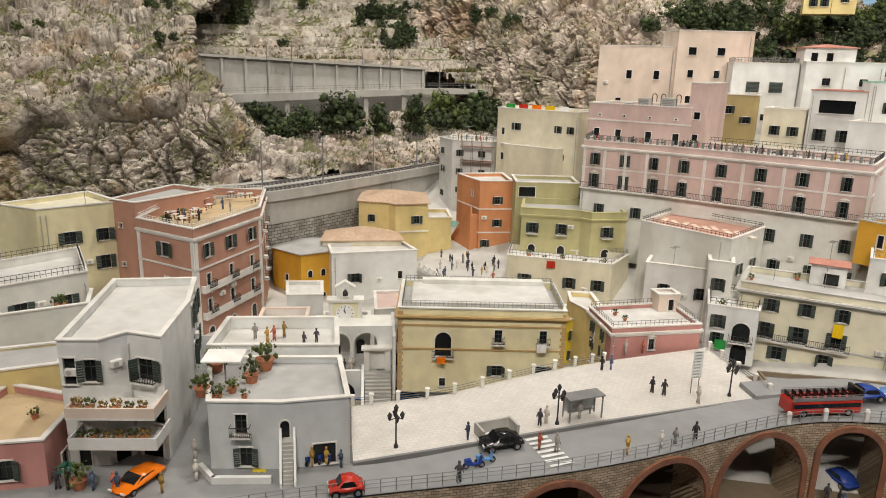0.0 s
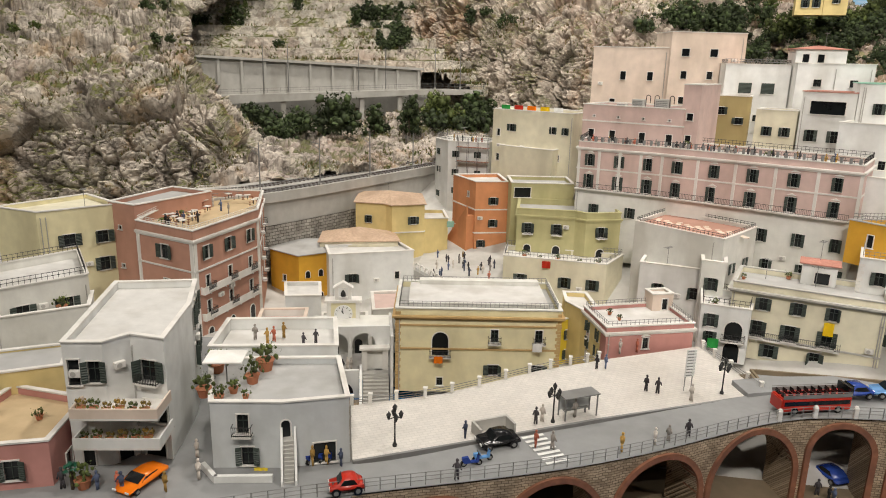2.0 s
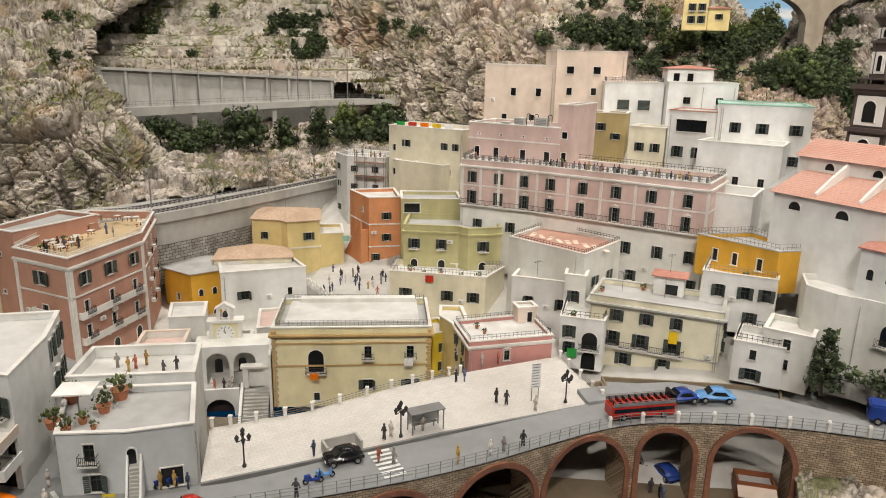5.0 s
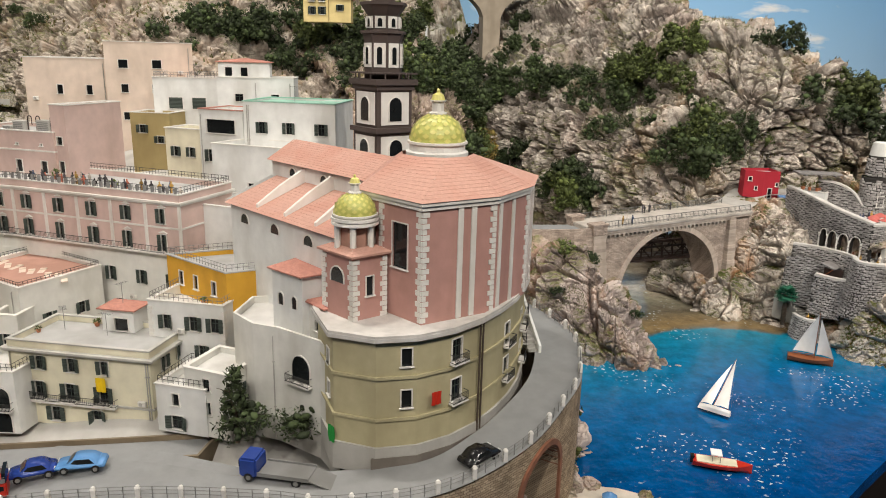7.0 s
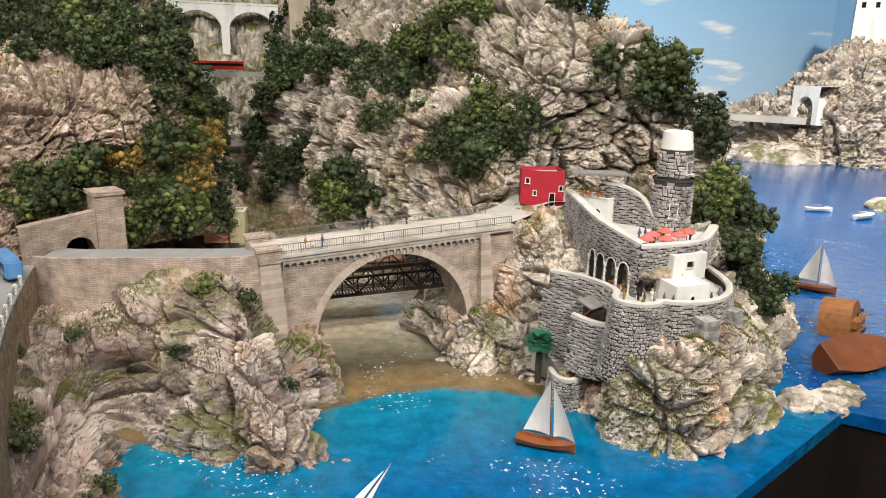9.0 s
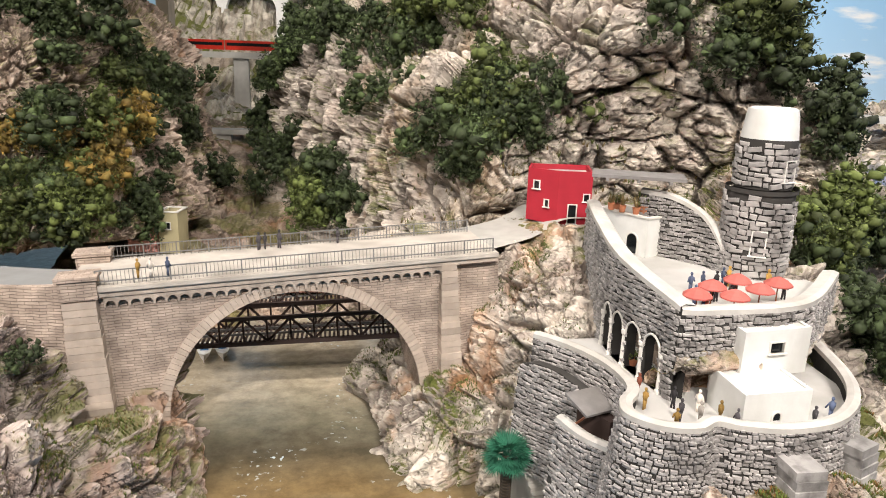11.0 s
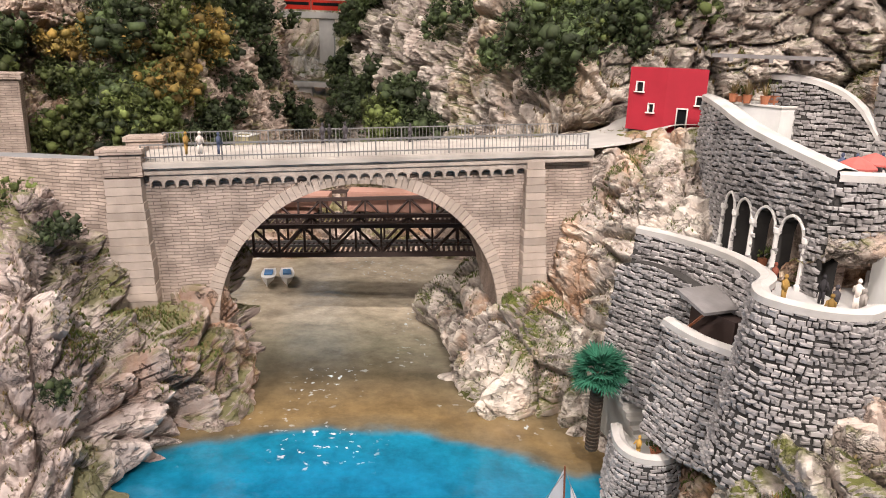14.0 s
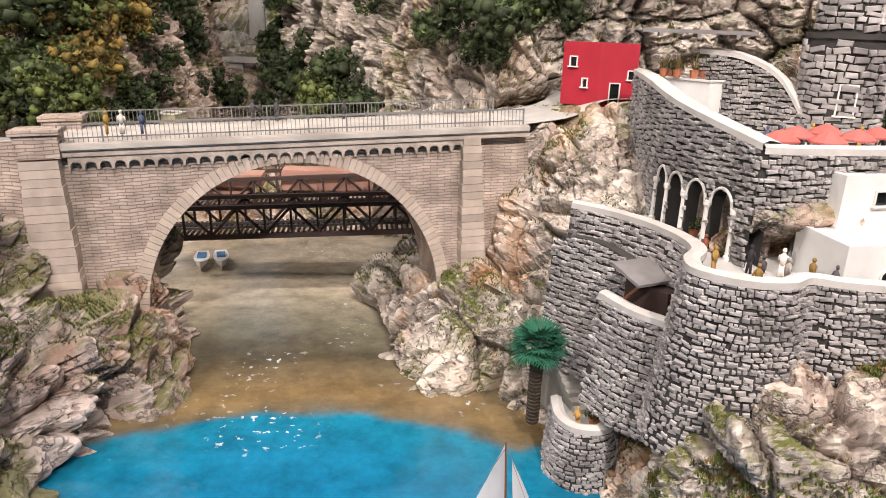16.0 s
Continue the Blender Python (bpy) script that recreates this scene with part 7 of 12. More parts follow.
def dome(cx, cy, z, r, scale_, parent):
    bm = bmesh.new()
    lathe(bm, [(r * 1.14, z - r * 0.42), (r * 1.14, z - r * 0.30), (r * 1.02, z - r * 0.25), (r * 1.02, z - 0.001), (r * 1.1, z), (r * 1.1, z + r * 0.08)], 20, cx, cy)
    part("drum", bm, "trim", parent, "white moulded drum")
    bm = bmesh.new()
    rr = [(r * math.cos(a), z + r * 0.08 + r * 0.98 * math.sin(a)) for a in [i * math.pi / 2 / 9 * 0.9 for i in range(10)]]
    lathe(bm, rr, 24, cx, cy)
    part("dome_shell", bm, "domegreen", parent, "green and yellow glazed dome")
    bm = bmesh.new()
    for i in range(9):
        a0 = i * math.pi / 2 / 9 * 0.9
        for j in range(24):
            if (i + j) % 2:
                continue
            t = 2 * math.pi * (j + 0.5) / 24
            rad, zz = (r + 0.0004) * math.cos(a0 + 0.08), z + r * 0.08 + (r + 0.0004) * 0.98 * math.sin(a0 + 0.08)
            nv = Vector((math.cos(t) * math.cos(a0), math.sin(t) * math.cos(a0), math.sin(a0)))
            cpt = Vector((cx + rad * math.cos(t), cy + rad * math.sin(t), zz))
            side = Vector((-math.sin(t), math.cos(t), 0))
            up = nv.cross(side)
            w, h = 2 * math.pi * rad / 24 * 0.52, r * 0.085
            bm.faces.new([bm.verts.new(cpt + nv * 0.0003 + side * sx * w + up * sz * h) for sx, sz in ((-1, 0), (0, -1.2), (1, 0), (0, 1.2))])
    bmesh.ops.recalc_face_normals(bm, faces=bm.faces)
    part("dome_tiles", bm, "domeyellow", parent, "glazed yellow tiles")
    zt = z + r * 1.02
    bm = bmesh.new()
    lathe(bm, [(r * 0.34, zt), (r * 0.34, zt + r * 0.06), (r * 0.22, zt + r * 0.1), (r * 0.22, zt + r * 0.42), (r * 0.3, zt + r * 0.46), (r * 0.3, zt + r * 0.5)], 10, cx, cy)
    part("lantern", bm, "trim", parent)
    bm = bmesh.new()
    lathe(bm, [(r * 0.26, zt + r * 0.5), (r * 0.2, zt + r * 0.68), (r * 0.06, zt + r * 0.76), (r * 0.07, zt + r * 0.84), (0.0003, zt + r * 0.9)], 10, cx, cy)
    part("finial", bm, "domeyellow", parent)


dome(DC[0], DC[1], 0.312, 0.030, 1, church)
# small dome on its turret
TUR = [(0.796, 0.716), (0.822, 0.676), (0.857, 0.692), (0.832, 0.735)]
tur = church_wall("turret_wall", TUR, 0.264, 0.333, "churchpink", [(0, [0.5], [0.302], 0.02, 0.016, "a"), (1, [0.5], [0.29], 0.008, 0.02, "n")])
bm = bmesh.new()
p4 = rel(TUR)
for i in range(4):
    p = Vector((*p4[i], 0))
    a = (Vector((*p4[(i + 1) % 4], 0)) - p).normalized()
    b = (Vector((*p4[i - 1], 0)) - p).normalized()
    z, s_ = 0.146, 0
    while z < 0.207:
        la, lb = (0.007, 0.0045) if s_ else (0.0045, 0.007)
        prism(bm, [(v.x, v.y) for v in (p - a * 0.001 - b * 0.001, p + a * la - b * 0.001, p + a * la + b * lb, p - a * 0.001 + b * lb)], z, z + 0.0045)
        part("quoin", bm, "trim", tur)
        bm = bmesh.new()
        z += 0.0053
        s_ = 1 - s_
bm = bmesh.new()
q = shrink(p4, -0.004)
cxy = (sum(v[0] for v in q) / 4, sum(v[1] for v in q) / 4)
for i in range(4):
    a, b = q[i], q[(i + 1) % 4]
    c, d = [(cxy[0] + (v[0] - cxy[0]) * 0.6, cxy[1] + (v[1] - cxy[1]) * 0.6) for v in (b, a)]
    tiled_slope(bm, (*a, 0.2135), (*b, 0.2135), (*c, 0.219), (*d, 0.219), 3)
prism(bm, q, 0.2115, 0.2133)
part("turret_roof", bm, "claytile", church)
bm = bmesh.new()
TC = (0.828 - CO.x, 0.706 - CO.y)
for x, y in ring_poly(TC[0], TC[1], 0.019, 6, 0.3):
    prism(bm, ring_poly(x, y, 0.0032, 6), 0.216, 0.244)
    part("belvedere_column", bm, "trim", church)
    bm = bmesh.new()
lathe(bm, [(0.024, 0.244), (0.024, 0.247)], 16, *TC)
part("belvedere", bm, "trim", church, "open white lantern storey")
bm = bmesh.new()
lathe(bm, [(0.0165, 0.2165), (0.0165, 0.243)], 6, *TC)
part("belvedere_core", bm, "redterrace", church, "dark red inside of the lantern")
dome(TC[0], TC[1], 0.2485, 0.021, 1, church)
# nave and aisle
NA, NB = Vector((0.75, 0.977)), Vector((0.875, 0.764))
nd = (NB - NA).normalized()
nn = Vector((-nd.y, nd.x))


def nv_(u, v, z):
    p = NA + nd * u + nn * v
    return (p.x - CO.x, p.y - CO.y, z - CO.z)


def nxy(u, v):
    p = NA + nd * u + nn * v
    return (p.x, p.y)


NL = (NB - NA).length
church_wall("nave_wall", [nxy(0, 0), nxy(NL, 0), nxy(NL, 0.075), nxy(0, 0.075)], 0.28, 0.387, "white", [(0, [0.2, 0.48, 0.76], [0.370], 0.014, 0.010, "a")])
church_wall("aisle_wall", [nxy(0.015, -0.07), nxy(NL - 0.0, -0.07), nxy(NL - 0.0, 0), nxy(0.015, 0)], 0.2, 0.340, "white", [(0, [0.15, 0.45, 0.75], [0.318], 0.018, 0.012, "a")])
bm = bmesh.new()
tiled_slope(bm, nv_(-0.004, -0.006, 0.386), nv_(NL + 0.02, -0.006, 0.386), nv_(NL + 0.02, 0.0375, 0.410), nv_(-0.004, 0.0375, 0.410), 12)
part("nave_roof", bm, "claytile", church, "salmon clay-tiled nave roof")
bm = bmesh.new()
tiled_slope(bm, nv_(NL + 0.02, 0.081, 0.386), nv_(-0.004, 0.081, 0.386), nv_(-0.004, 0.0375, 0.410), nv_(NL + 0.02, 0.0375, 0.410), 12)
part("nave_roof", bm, "claytile", church, "salmon clay-tiled nave roof")
bm = bmesh.new()
tiled_slope(bm, nv_(0.010, -0.076, 0.339), nv_(NL, -0.076, 0.339), nv_(NL, 0.0, 0.366), nv_(0.010, 0.0, 0.366), 14)
part("aisle_roof", bm, "claytile", church, "salmon clay-tiled aisle roof")
for f in (0.3, 0.55, 0.8):
    bm = bmesh.new()
    u = NL * f
    pts = [nv_(u, 0.0, 0.384), nv_(u, -0.035, 0.366), nv_(u, -0.068, 0.346), nv_(u, -0.068, 0.341), nv_(u, 0.0, 0.364)]
    a = [bm.verts.new(p) for p in pts]
    b = [bm.verts.new(Vector(p) + Vector((nd.x, nd.y, 0)) * 0.004) for p in pts]
    bm.faces.new(a)
    bm.faces.new(b[::-1])
    for i in range(5):
        bm.faces.new((a[i], b[i], b[(i + 1) % 5], a[(i + 1) % 5]))
    bmesh.ops.recalc_face_normals(bm, faces=bm.faces)
    part("flying_buttress", bm, "trim", church)
bm = bmesh.new()
for v0, v1, z0, z1 in ((-0.07, 0.0, 0.34, 0.366), (0.0, 0.0375, 0.387, 0.411), (0.075, 0.0375, 0.387, 0.411)):
    a = [bm.verts.new(p) for p in (nv_(0, v0, z0), nv_(0, v1, z0), nv_(0, v1, z1))]
    bm.faces.new(a)
part("gable", bm, "white", church)
# annexes on the west terrace
house("church_vestry", "white vestry with red tiled lean-to roof", [(0.745, 0.775), (0.775, 0.735), (0.80, 0.745), (0.77, 0.80)], 0.2, 0.296, "white", [(0, [0.3, 0.75], [0.6], 0.008, 0.014, "a")], hip=0.012)
house("church_porch", "small porch with red tiled roof", [(0.782, 0.738), (0.797, 0.712), (0.81, 0.72), (0.797, 0.745)], 0.22, 0.268, "offwhite", [(0, [0.5], [0.4], 0.006, 0.01, "n")], hip=0.008)
BAST = [(0.700, 0.806), (0.722, 0.768), (0.749, 0.750), (0.790, 0.705), (0.805, 0.66), (0.85, 0.75), (0.80, 0.86), (0.72, 0.86)]
house("bastion", "weathered grey-cream buttress wall below the church", BAST, 0.1, 0.236, "offwhite", [(2, [0.55], [0.6], 0.026, 0.03, "ab")], para=0.008, cap=False, roof="roofwhite", base=("concrete", 0.03))
# bell tower
bt = thing("bell_tower", "dark stone bell tower with white arched panels", "bell tower", Matrix.Translation((0.911, 1.06, 0.25)))
r45 = math.radians(25)
def sq(r, k=4):
    return ring_poly(0, 0, r, k, r45 + math.pi / 4)
def storey(z0, z1, r, mat, k=4, top=1.0):
    bm = bmesh.new()
    prism(bm, ring_poly(0, 0, r, k, r45 + math.pi / k), z0, z1, top)
    return part("storey", bm, mat, bt)
storey(0.0, 0.165, 0.044, "darkstone")
storey(0.165, 0.172, 0.050, "darkstone")
w1 = storey(0.172, 0.225, 0.042, "darkstone")
storey(0.225, 0.232, 0.046, "darkstone")
storey(0.232, 0.240, 0.051, "darkstone")
for an in range(12):
    bm = bmesh.new()
    q = r45 + math.pi * an / 6
    tube(bm, (0.040 * math.cos(q), 0.040 * math.sin(q), 0.24), (0.040 * math.cos(q), 0.040 * math.sin(q), 0.247), 0.0012, 6)
    part("baluster", bm, "darkstone", bt)
storey(0.247, 0.249, 0.050, "darkstone")
w2 = storey(0.24, 0.29, 0.0275, "darkstone", 8)
storey(0.29, 0.302, 0.0275, "darkstone", 8, 1.1)
storey(0.302, 0.306, 0.033, "darkstone", 8)
w3 = storey(0.306, 0.326, 0.0245, "darkstone", 8)
storey(0.326, 0.340, 0.0225, "darkstone", 8, 1.45)
storey(0.340, 0.344, 0.034, "darkstone", 8)
bm = bmesh.new()
lathe(bm, [(0.016, 0.344), (0.016, 0.362), (0.020, 0.363), (0.018, 0.372), (0.010, 0.380), (0.002, 0.386)], 12)
part("cap", bm, "darkstone", bt)
for wpart, k, r, z0, z1 in ((w1, 4, 0.042, 0.176, 0.222), (w2, 8, 0.0275, 0.256, 0.289), (w3, 8, 0.0245, 0.309, 0.325), (w1, 4, 0.044, 0.128, 0.160)):
    ap = r * math.cos(math.pi / k)
    fw = 2 * r * math.sin(math.pi / k)
    for i in range(k):
        an = r45 + 2 * math.pi * i / k
        m = Matrix.Rotation(an + math.pi / 2, 4, "Z") @ Matrix.Translation((0, -ap - 0.0006, 0))
        bm = bmesh.new()
        box(bm, -fw * 0.40, fw * 0.40, -0.0006, 0.001, z0, z1)
        pn = part("white_panel", bm, "trim", bt, "white plaster panel", m=m)
        w, h = fw * 0.36, (z1 - z0) * 0.72
        add_window(pn, Matrix.Translation((0, -0.001, z0 + (z1 - z0) * 0.12)), w, h, "a")
# clock church
cc = house("clock_church", "small cream church front with clock gable and bell arch", [(-0.145, 0.912), (-0.075, 0.925), (-0.085, 0.975), (-0.155, 0.962)], 0.02, 0.085, "offwhite", [(0, [0.3, 0.8], [0.1], 0.012, 0.035, "a")], para=0.003, category="church")
ck = thing("clock_gable", "yellow and white clock gable with bell arch", "clock tower", Matrix.Translation((-0.110, 0.916, 0.085)) @ Matrix.Rotation(radians(11), 4, "Z"))
bm = bmesh.new()
box(bm, -0.023, 0.023, -0.003, 0.012, 0, 0.038)
part("body", bm, "paleyellow", ck)
for x in (-0.021, 0.021):
    bm = bmesh.new()
    box(bm, x - 0.003, x + 0.003, -0.0045, -0.003, 0, 0.036)
    part("pilaster", bm, "trim", ck)
bm = bmesh.new()
box(bm, -0.027, 0.027, -0.006, 0.014, 0.036, 0.040)
part("cornice", bm, "trim", ck)
bm = bmesh.new()
box(bm, -0.027, 0.027, -0.006, 0.014, -0.002, 0.002)
part("plinth", bm, "trim", ck)
bm = bmesh.new()
box(bm, -0.012, -0.007, -0.002, 0.008, 0.040, 0.058)
box(bm, 0.007, 0.012, -0.002, 0.008, 0.040, 0.058)
v = [bm.verts.new(p) for p in ((-0.015, -0.003, 0.058), (0.015, -0.003, 0.058), (0, -0.003, 0.067), (-0.015, 0.009, 0.058), (0.015, 0.009, 0.058), (0, 0.009, 0.067))]
for f in ((0, 1, 2), (5, 4, 3), (0, 3, 4, 1), (1, 4, 5, 2), (2, 5, 3, 0)):
    bm.faces.new([v[i] for i in f])
part("bell_arch", bm, "trim", ck)
bm = bmesh.new()
lathe(bm, [(0.004, 0.044), (0.0035, 0.049), (0.001, 0.053)], 10, 0, 0.003)
part("bell", bm, "iron", ck)
bm = bmesh.new()
lathe(bm, [(0.0135, 0), (0.0135, 0.0012)], 28)
face = part("clock_face", bm, "sail", ck, "white clock face with dark marks", m=Matrix.Translation((0, -0.0036, 0.019)) @ Matrix.Rotation(radians(90), 4, "X"))
bm = bmesh.new()
for i in range(12):
    a = math.pi * i / 6
    tube(bm, (0.0095 * math.cos(a), 0.0095 * math.sin(a), 0.0014), (0.012 * math.cos(a), 0.012 * math.sin(a), 0.0014), 0.0005, 4)
for a, l_ in ((math.radians(100), 0.009), (math.radians(118), 0.006)):
    tube(bm, (0, 0, 0.0016), (l_ * math.cos(a), l_ * math.sin(a), 0.0016), 0.0005, 4)
part("clock_marks", bm, "iron", face)

# ---- rough stones of the castle walls ----
def stone_material():
    m = material("castle_stone", (0.38, 0.362, 0.35), rough=0.92, scale=150, vary=0.3, bump=0.7, spots=(0.16, 0.15, 0.145), spot_scale=40, spot_amount=0.75)
    n, l = m.node_tree.nodes, m.node_tree.links
    b = n["Principled BSDF"]
    src = b.inputs["Base Color"].links[0].from_socket
    geo, oi = n.new("ShaderNodeNewGeometry"), n.new("ShaderNodeObjectInfo")
    add = n.new("ShaderNodeMath")
    add.operation = "ADD"
    l.new(geo.outputs["Random Per Island"], add.inputs[0])
    l.new(oi.outputs["Random"], add.inputs[1])
    fr_ = n.new("ShaderNodeMath")
    fr_.operation = "FRACT"
    l.new(add.outputs[0], fr_.inputs[0])
    mr = n.new("ShaderNodeMapRange")
    mr.inputs[3].default_value, mr.inputs[4].default_value = 0.72, 1.2
    l.new(fr_.outputs[0], mr.inputs[0])
    hsv = n.new("ShaderNodeHueSaturation")
    l.new(mr.outputs[0], hsv.inputs["Value"])
    l.new(src, hsv.inputs["Color"])
    l.new(hsv.outputs[0], b.inputs["Base Color"])
    return m


M["stone"] = stone_material()
M["mortar"] = material("dark_mortar", (0.05, 0.047, 0.044), vary=0.5, bump=0.8, rough=0.95)
M["castle"] = M["mortar"]


def stone_verts(r):
    """A pillowed block, 1 x 1, 1 deep towards -y."""
    j = lambda q: r.uniform(-q, q)
    base = [(-0.5 + j(0.05), 0, -0.5 + j(0.08)), (0.5 + j(0.05), 0, -0.5 + j(0.08)), (0.5 + j(0.05), 0, 0.5 + j(0.08)), (-0.5 + j(0.05), 0, 0.5 + j(0.08))]
    top = [(x * 0.87 + j(0.05), -1 + j(0.25), z * 0.8 + j(0.06)) for x, _, z in base]
    return np.array(base + top + [(j(0.1), -1.15, j(0.1))])


STONE_F = [(0, 1, 5, 4), (1, 2, 6, 5), (2, 3, 7, 6), (3, 0, 4, 7), (4, 5, 8), (5, 6, 8), (6, 7, 8), (7, 4, 8)]
_sr = np.random.RandomState(77)
STONES = [stone_verts(_sr) for _ in range(8)]


def stone_mesh(i):
    def make():
        me = bpy.data.meshes.new("stone")
        me.from_pydata(STONES[i].tolist(), [], STONE_F)
        me.materials.append(M["stone"])
        return me
    return shared(("stone", i), make)


def lay_stones(parent, ss, Q, n, z0, holes, batter, arch_top, wide=0.0040, high=0.0027, singles=300):
    V, F, base, made = [], [], 0, 0
    z = z0
    r = np.random.RandomState(int(ss[-1] * 1000))
    while z < Q[:, 2].max():
        s = r.uniform(-wide, 0)
        h = high * r.uniform(0.72, 1.3)
        while s < ss[-1]:
            w = wide * r.choice((0.55, 0.8, 1.0, 1.3, 1.7)) * r.uniform(0.85, 1.15)
            c, cz = s + w / 2, z + h / 2 + 0.0007 * math.sin(s * 190 + z * 900)
            s += w
            if c < 0.0008 or c > ss[-1] - 0.0006:
                continue
            top = np.interp(c, ss, Q[:, 2])
            a = arch_top(c)
            if cz + h / 2 > top or (a and cz - h / 2 < a[1] + 0.001) or r.uniform() < 0.022:
                continue
            x, y = np.interp(c, ss, Q[:, 0]), np.interp(c, ss, Q[:, 1])
            nx, ny = np.interp(c, ss, n[:, 0]), np.interp(c, ss, n[:, 1])
            q = math.hypot(nx, ny)
            nx, ny = nx / q, ny / q
            o = -batter * (top - cz) - 0.0002
            p = np.array([x + nx * o, y + ny * o, cz])
            k = r.randint(8)
            ang = math.atan2(-nx, ny)
            tilt = r.uniform(-0.2, 0.2)
            m = Matrix.Translation(p) @ Matrix.Rotation(ang, 4, "Z") @ Matrix.Rotation(tilt, 4, "Y") @ Matrix.Diagonal((w * 0.9, r.uniform(0.0007, 0.0022), h * r.uniform(0.78, 0.96), 1))
            if made < singles and cz > 0.07:
                part("stone", stone_mesh(k), None, parent, m=m)
                made += 1
            else:
                mm = np.array(m)
                V.append(STONES[k] @ mm[:3, :3].T + mm[:3, 3])
                F += [tuple(i + base for i in f) for f in STONE_F]
                base += 9
        z += h
    if V:
        me = bpy.data.meshes.new("stonework")
        me.from_pydata(np.concatenate(V).tolist(), [], F)
        me.materials.append(M["stone"])
        tagged(part("stonework", me, None, parent), kind="stuff")


# ---- castle on the headland ----
def castle_wall(name, pts, z0, z1, label="", thick=0.008, holes=(), batter=0.0, cap=True, closed=False, mat="castle", parent=None):
    """A coursed-stone wall along a line; z1 may be a list, one height per point."""
    C = np.array([(x, y) for x, y in pts], float)
    tops = np.array(z1 if isinstance(z1, (list, tuple)) else [z1] * len(pts), float)
    C3 = spline(np.concatenate([C, tops[:, None]], 1), max(2, (len(pts) - 1) * 14 + 1)) if len(pts) > 2 else np.linspace(np.append(C[0], tops[0]), np.append(C[1], tops[1]), 41)
    s = np.concatenate([[0], np.cumsum(np.linalg.norm(np.diff(C3[:, :2], axis=0), axis=1))])
    ss = np.array(sorted(set(list(np.arange(0, s[-1], 0.0035)) + [s[-1]] + [v for h in holes for v in (h[0] - 1e-5, h[0] + 1e-5, h[1] - 1e-5, h[1] + 1e-5)])))
    ss = ss[(ss >= 0) & (ss <= s[-1])]
    Q = np.stack([np.interp(ss, s, C3[:, i]) for i in range(3)], 1)
    t = np.gradient(Q[:, :2], axis=0)
    t /= np.linalg.norm(t, axis=1, keepdims=True) + 1e-9
    n = np.stack([-t[:, 1], t[:, 0]], 1)
    parent_ = thing(name, label, "wall", kind="structure") if parent is None else parent
    def arch_top(v):
        for a, b, zb, zt in holes:
            if a < v < b:
                r = (b - a) / 2
                u = abs(v - (a + b) / 2) / r
                return zb, zt - r * 1.3 * (1 - math.sqrt(max(0, 1 - u * u)))
        return None
    rng = np.random.RandomState(7)
    nz = 14
    for lo_f, hi_f in ((0, 1),):
        rows_, uv_ = [], []
        for off, f in [(thick, 1.0), (thick, 0.0)] + [(0.0, i / nz) for i in range(nz + 1)] + [(thick, 1.0)]:
            z = np.empty(len(ss))
            o = np.full(len(ss), float(off))
            for i, v in enumerate(ss):
                h = arch_top(v)
                zlo = z0 if h is None else h[1]
                z[i] = zlo + (Q[i, 2] - zlo) * f
                if off == 0.0:
                    o[i] -= batter * (Q[i, 2] - z[i])
            bumpy = 0.0012 * (value_noise(np.stack([ss * 130, z * 210, np.zeros_like(ss)], 1), 4)) if off == 0.0 else 0
            rows_.append(np.concatenate([Q[:, :2] + n * (o + bumpy)[:, None], z[:, None]], 1))
            uv_.append(np.stack([ss, z + off], 1))
        part("masonry", grid_mesh("masonry", np.stack(rows_), mat, np.stack(uv_)), None, parent_)
    if mat == "castle":
        lay_stones(parent_, ss, Q, n, z0, holes, batter, arch_top)
    for a, b, zb, zt in holes:
        if zb > z0 + 0.001:
            k = [i for i, v in enumerate(ss) if a <= v <= b]
            rows_ = [np.concatenate([Q[k][:, :2] + n[k] * o, np.full((len(k), 1), z)], 1) for o, z in ((0.0, z0), (0.0, zb), (thick, zb), (thick, z0))]
            uv_ = [np.stack([ss[k], np.full(len(k), z)], 1) for z in (z0, zb, zb + thick, z0 + thick)]
            part("sill_masonry", grid_mesh("sill_masonry", np.stack(rows_), mat, np.stack(uv_)), None, parent_)
    if cap:
        rows_ = [np.concatenate([Q[:, :2] + n * o, Q[:, 2:] + z], 1) for o, z in ((-0.0015, -0.001), (-0.0015, 0.003), (0.003, 0.0045), (thick + 0.0015, 0.003), (thick + 0.0015, -0.001))]
        part("white_coping", grid_mesh("white_coping", np.stack(rows_), "coping"), None, parent_, "worn white-painted coping")
    return parent_


# upper court: long wall with the pointed arcade, front wall
UP = [(1.862, 1.345), (1.842, 1.26), (1.831, 1.17), (1.845, 1.085)]
Us = spline(np.array([(*p, 0) for p in UP], float), 200)
ls = np.concatenate([[0], np.cumsum(np.linalg.norm(np.diff(Us[:, :2], axis=0), axis=1))])


def s_y(y):
    return float(np.interp(-y, -Us[:, 1], ls))


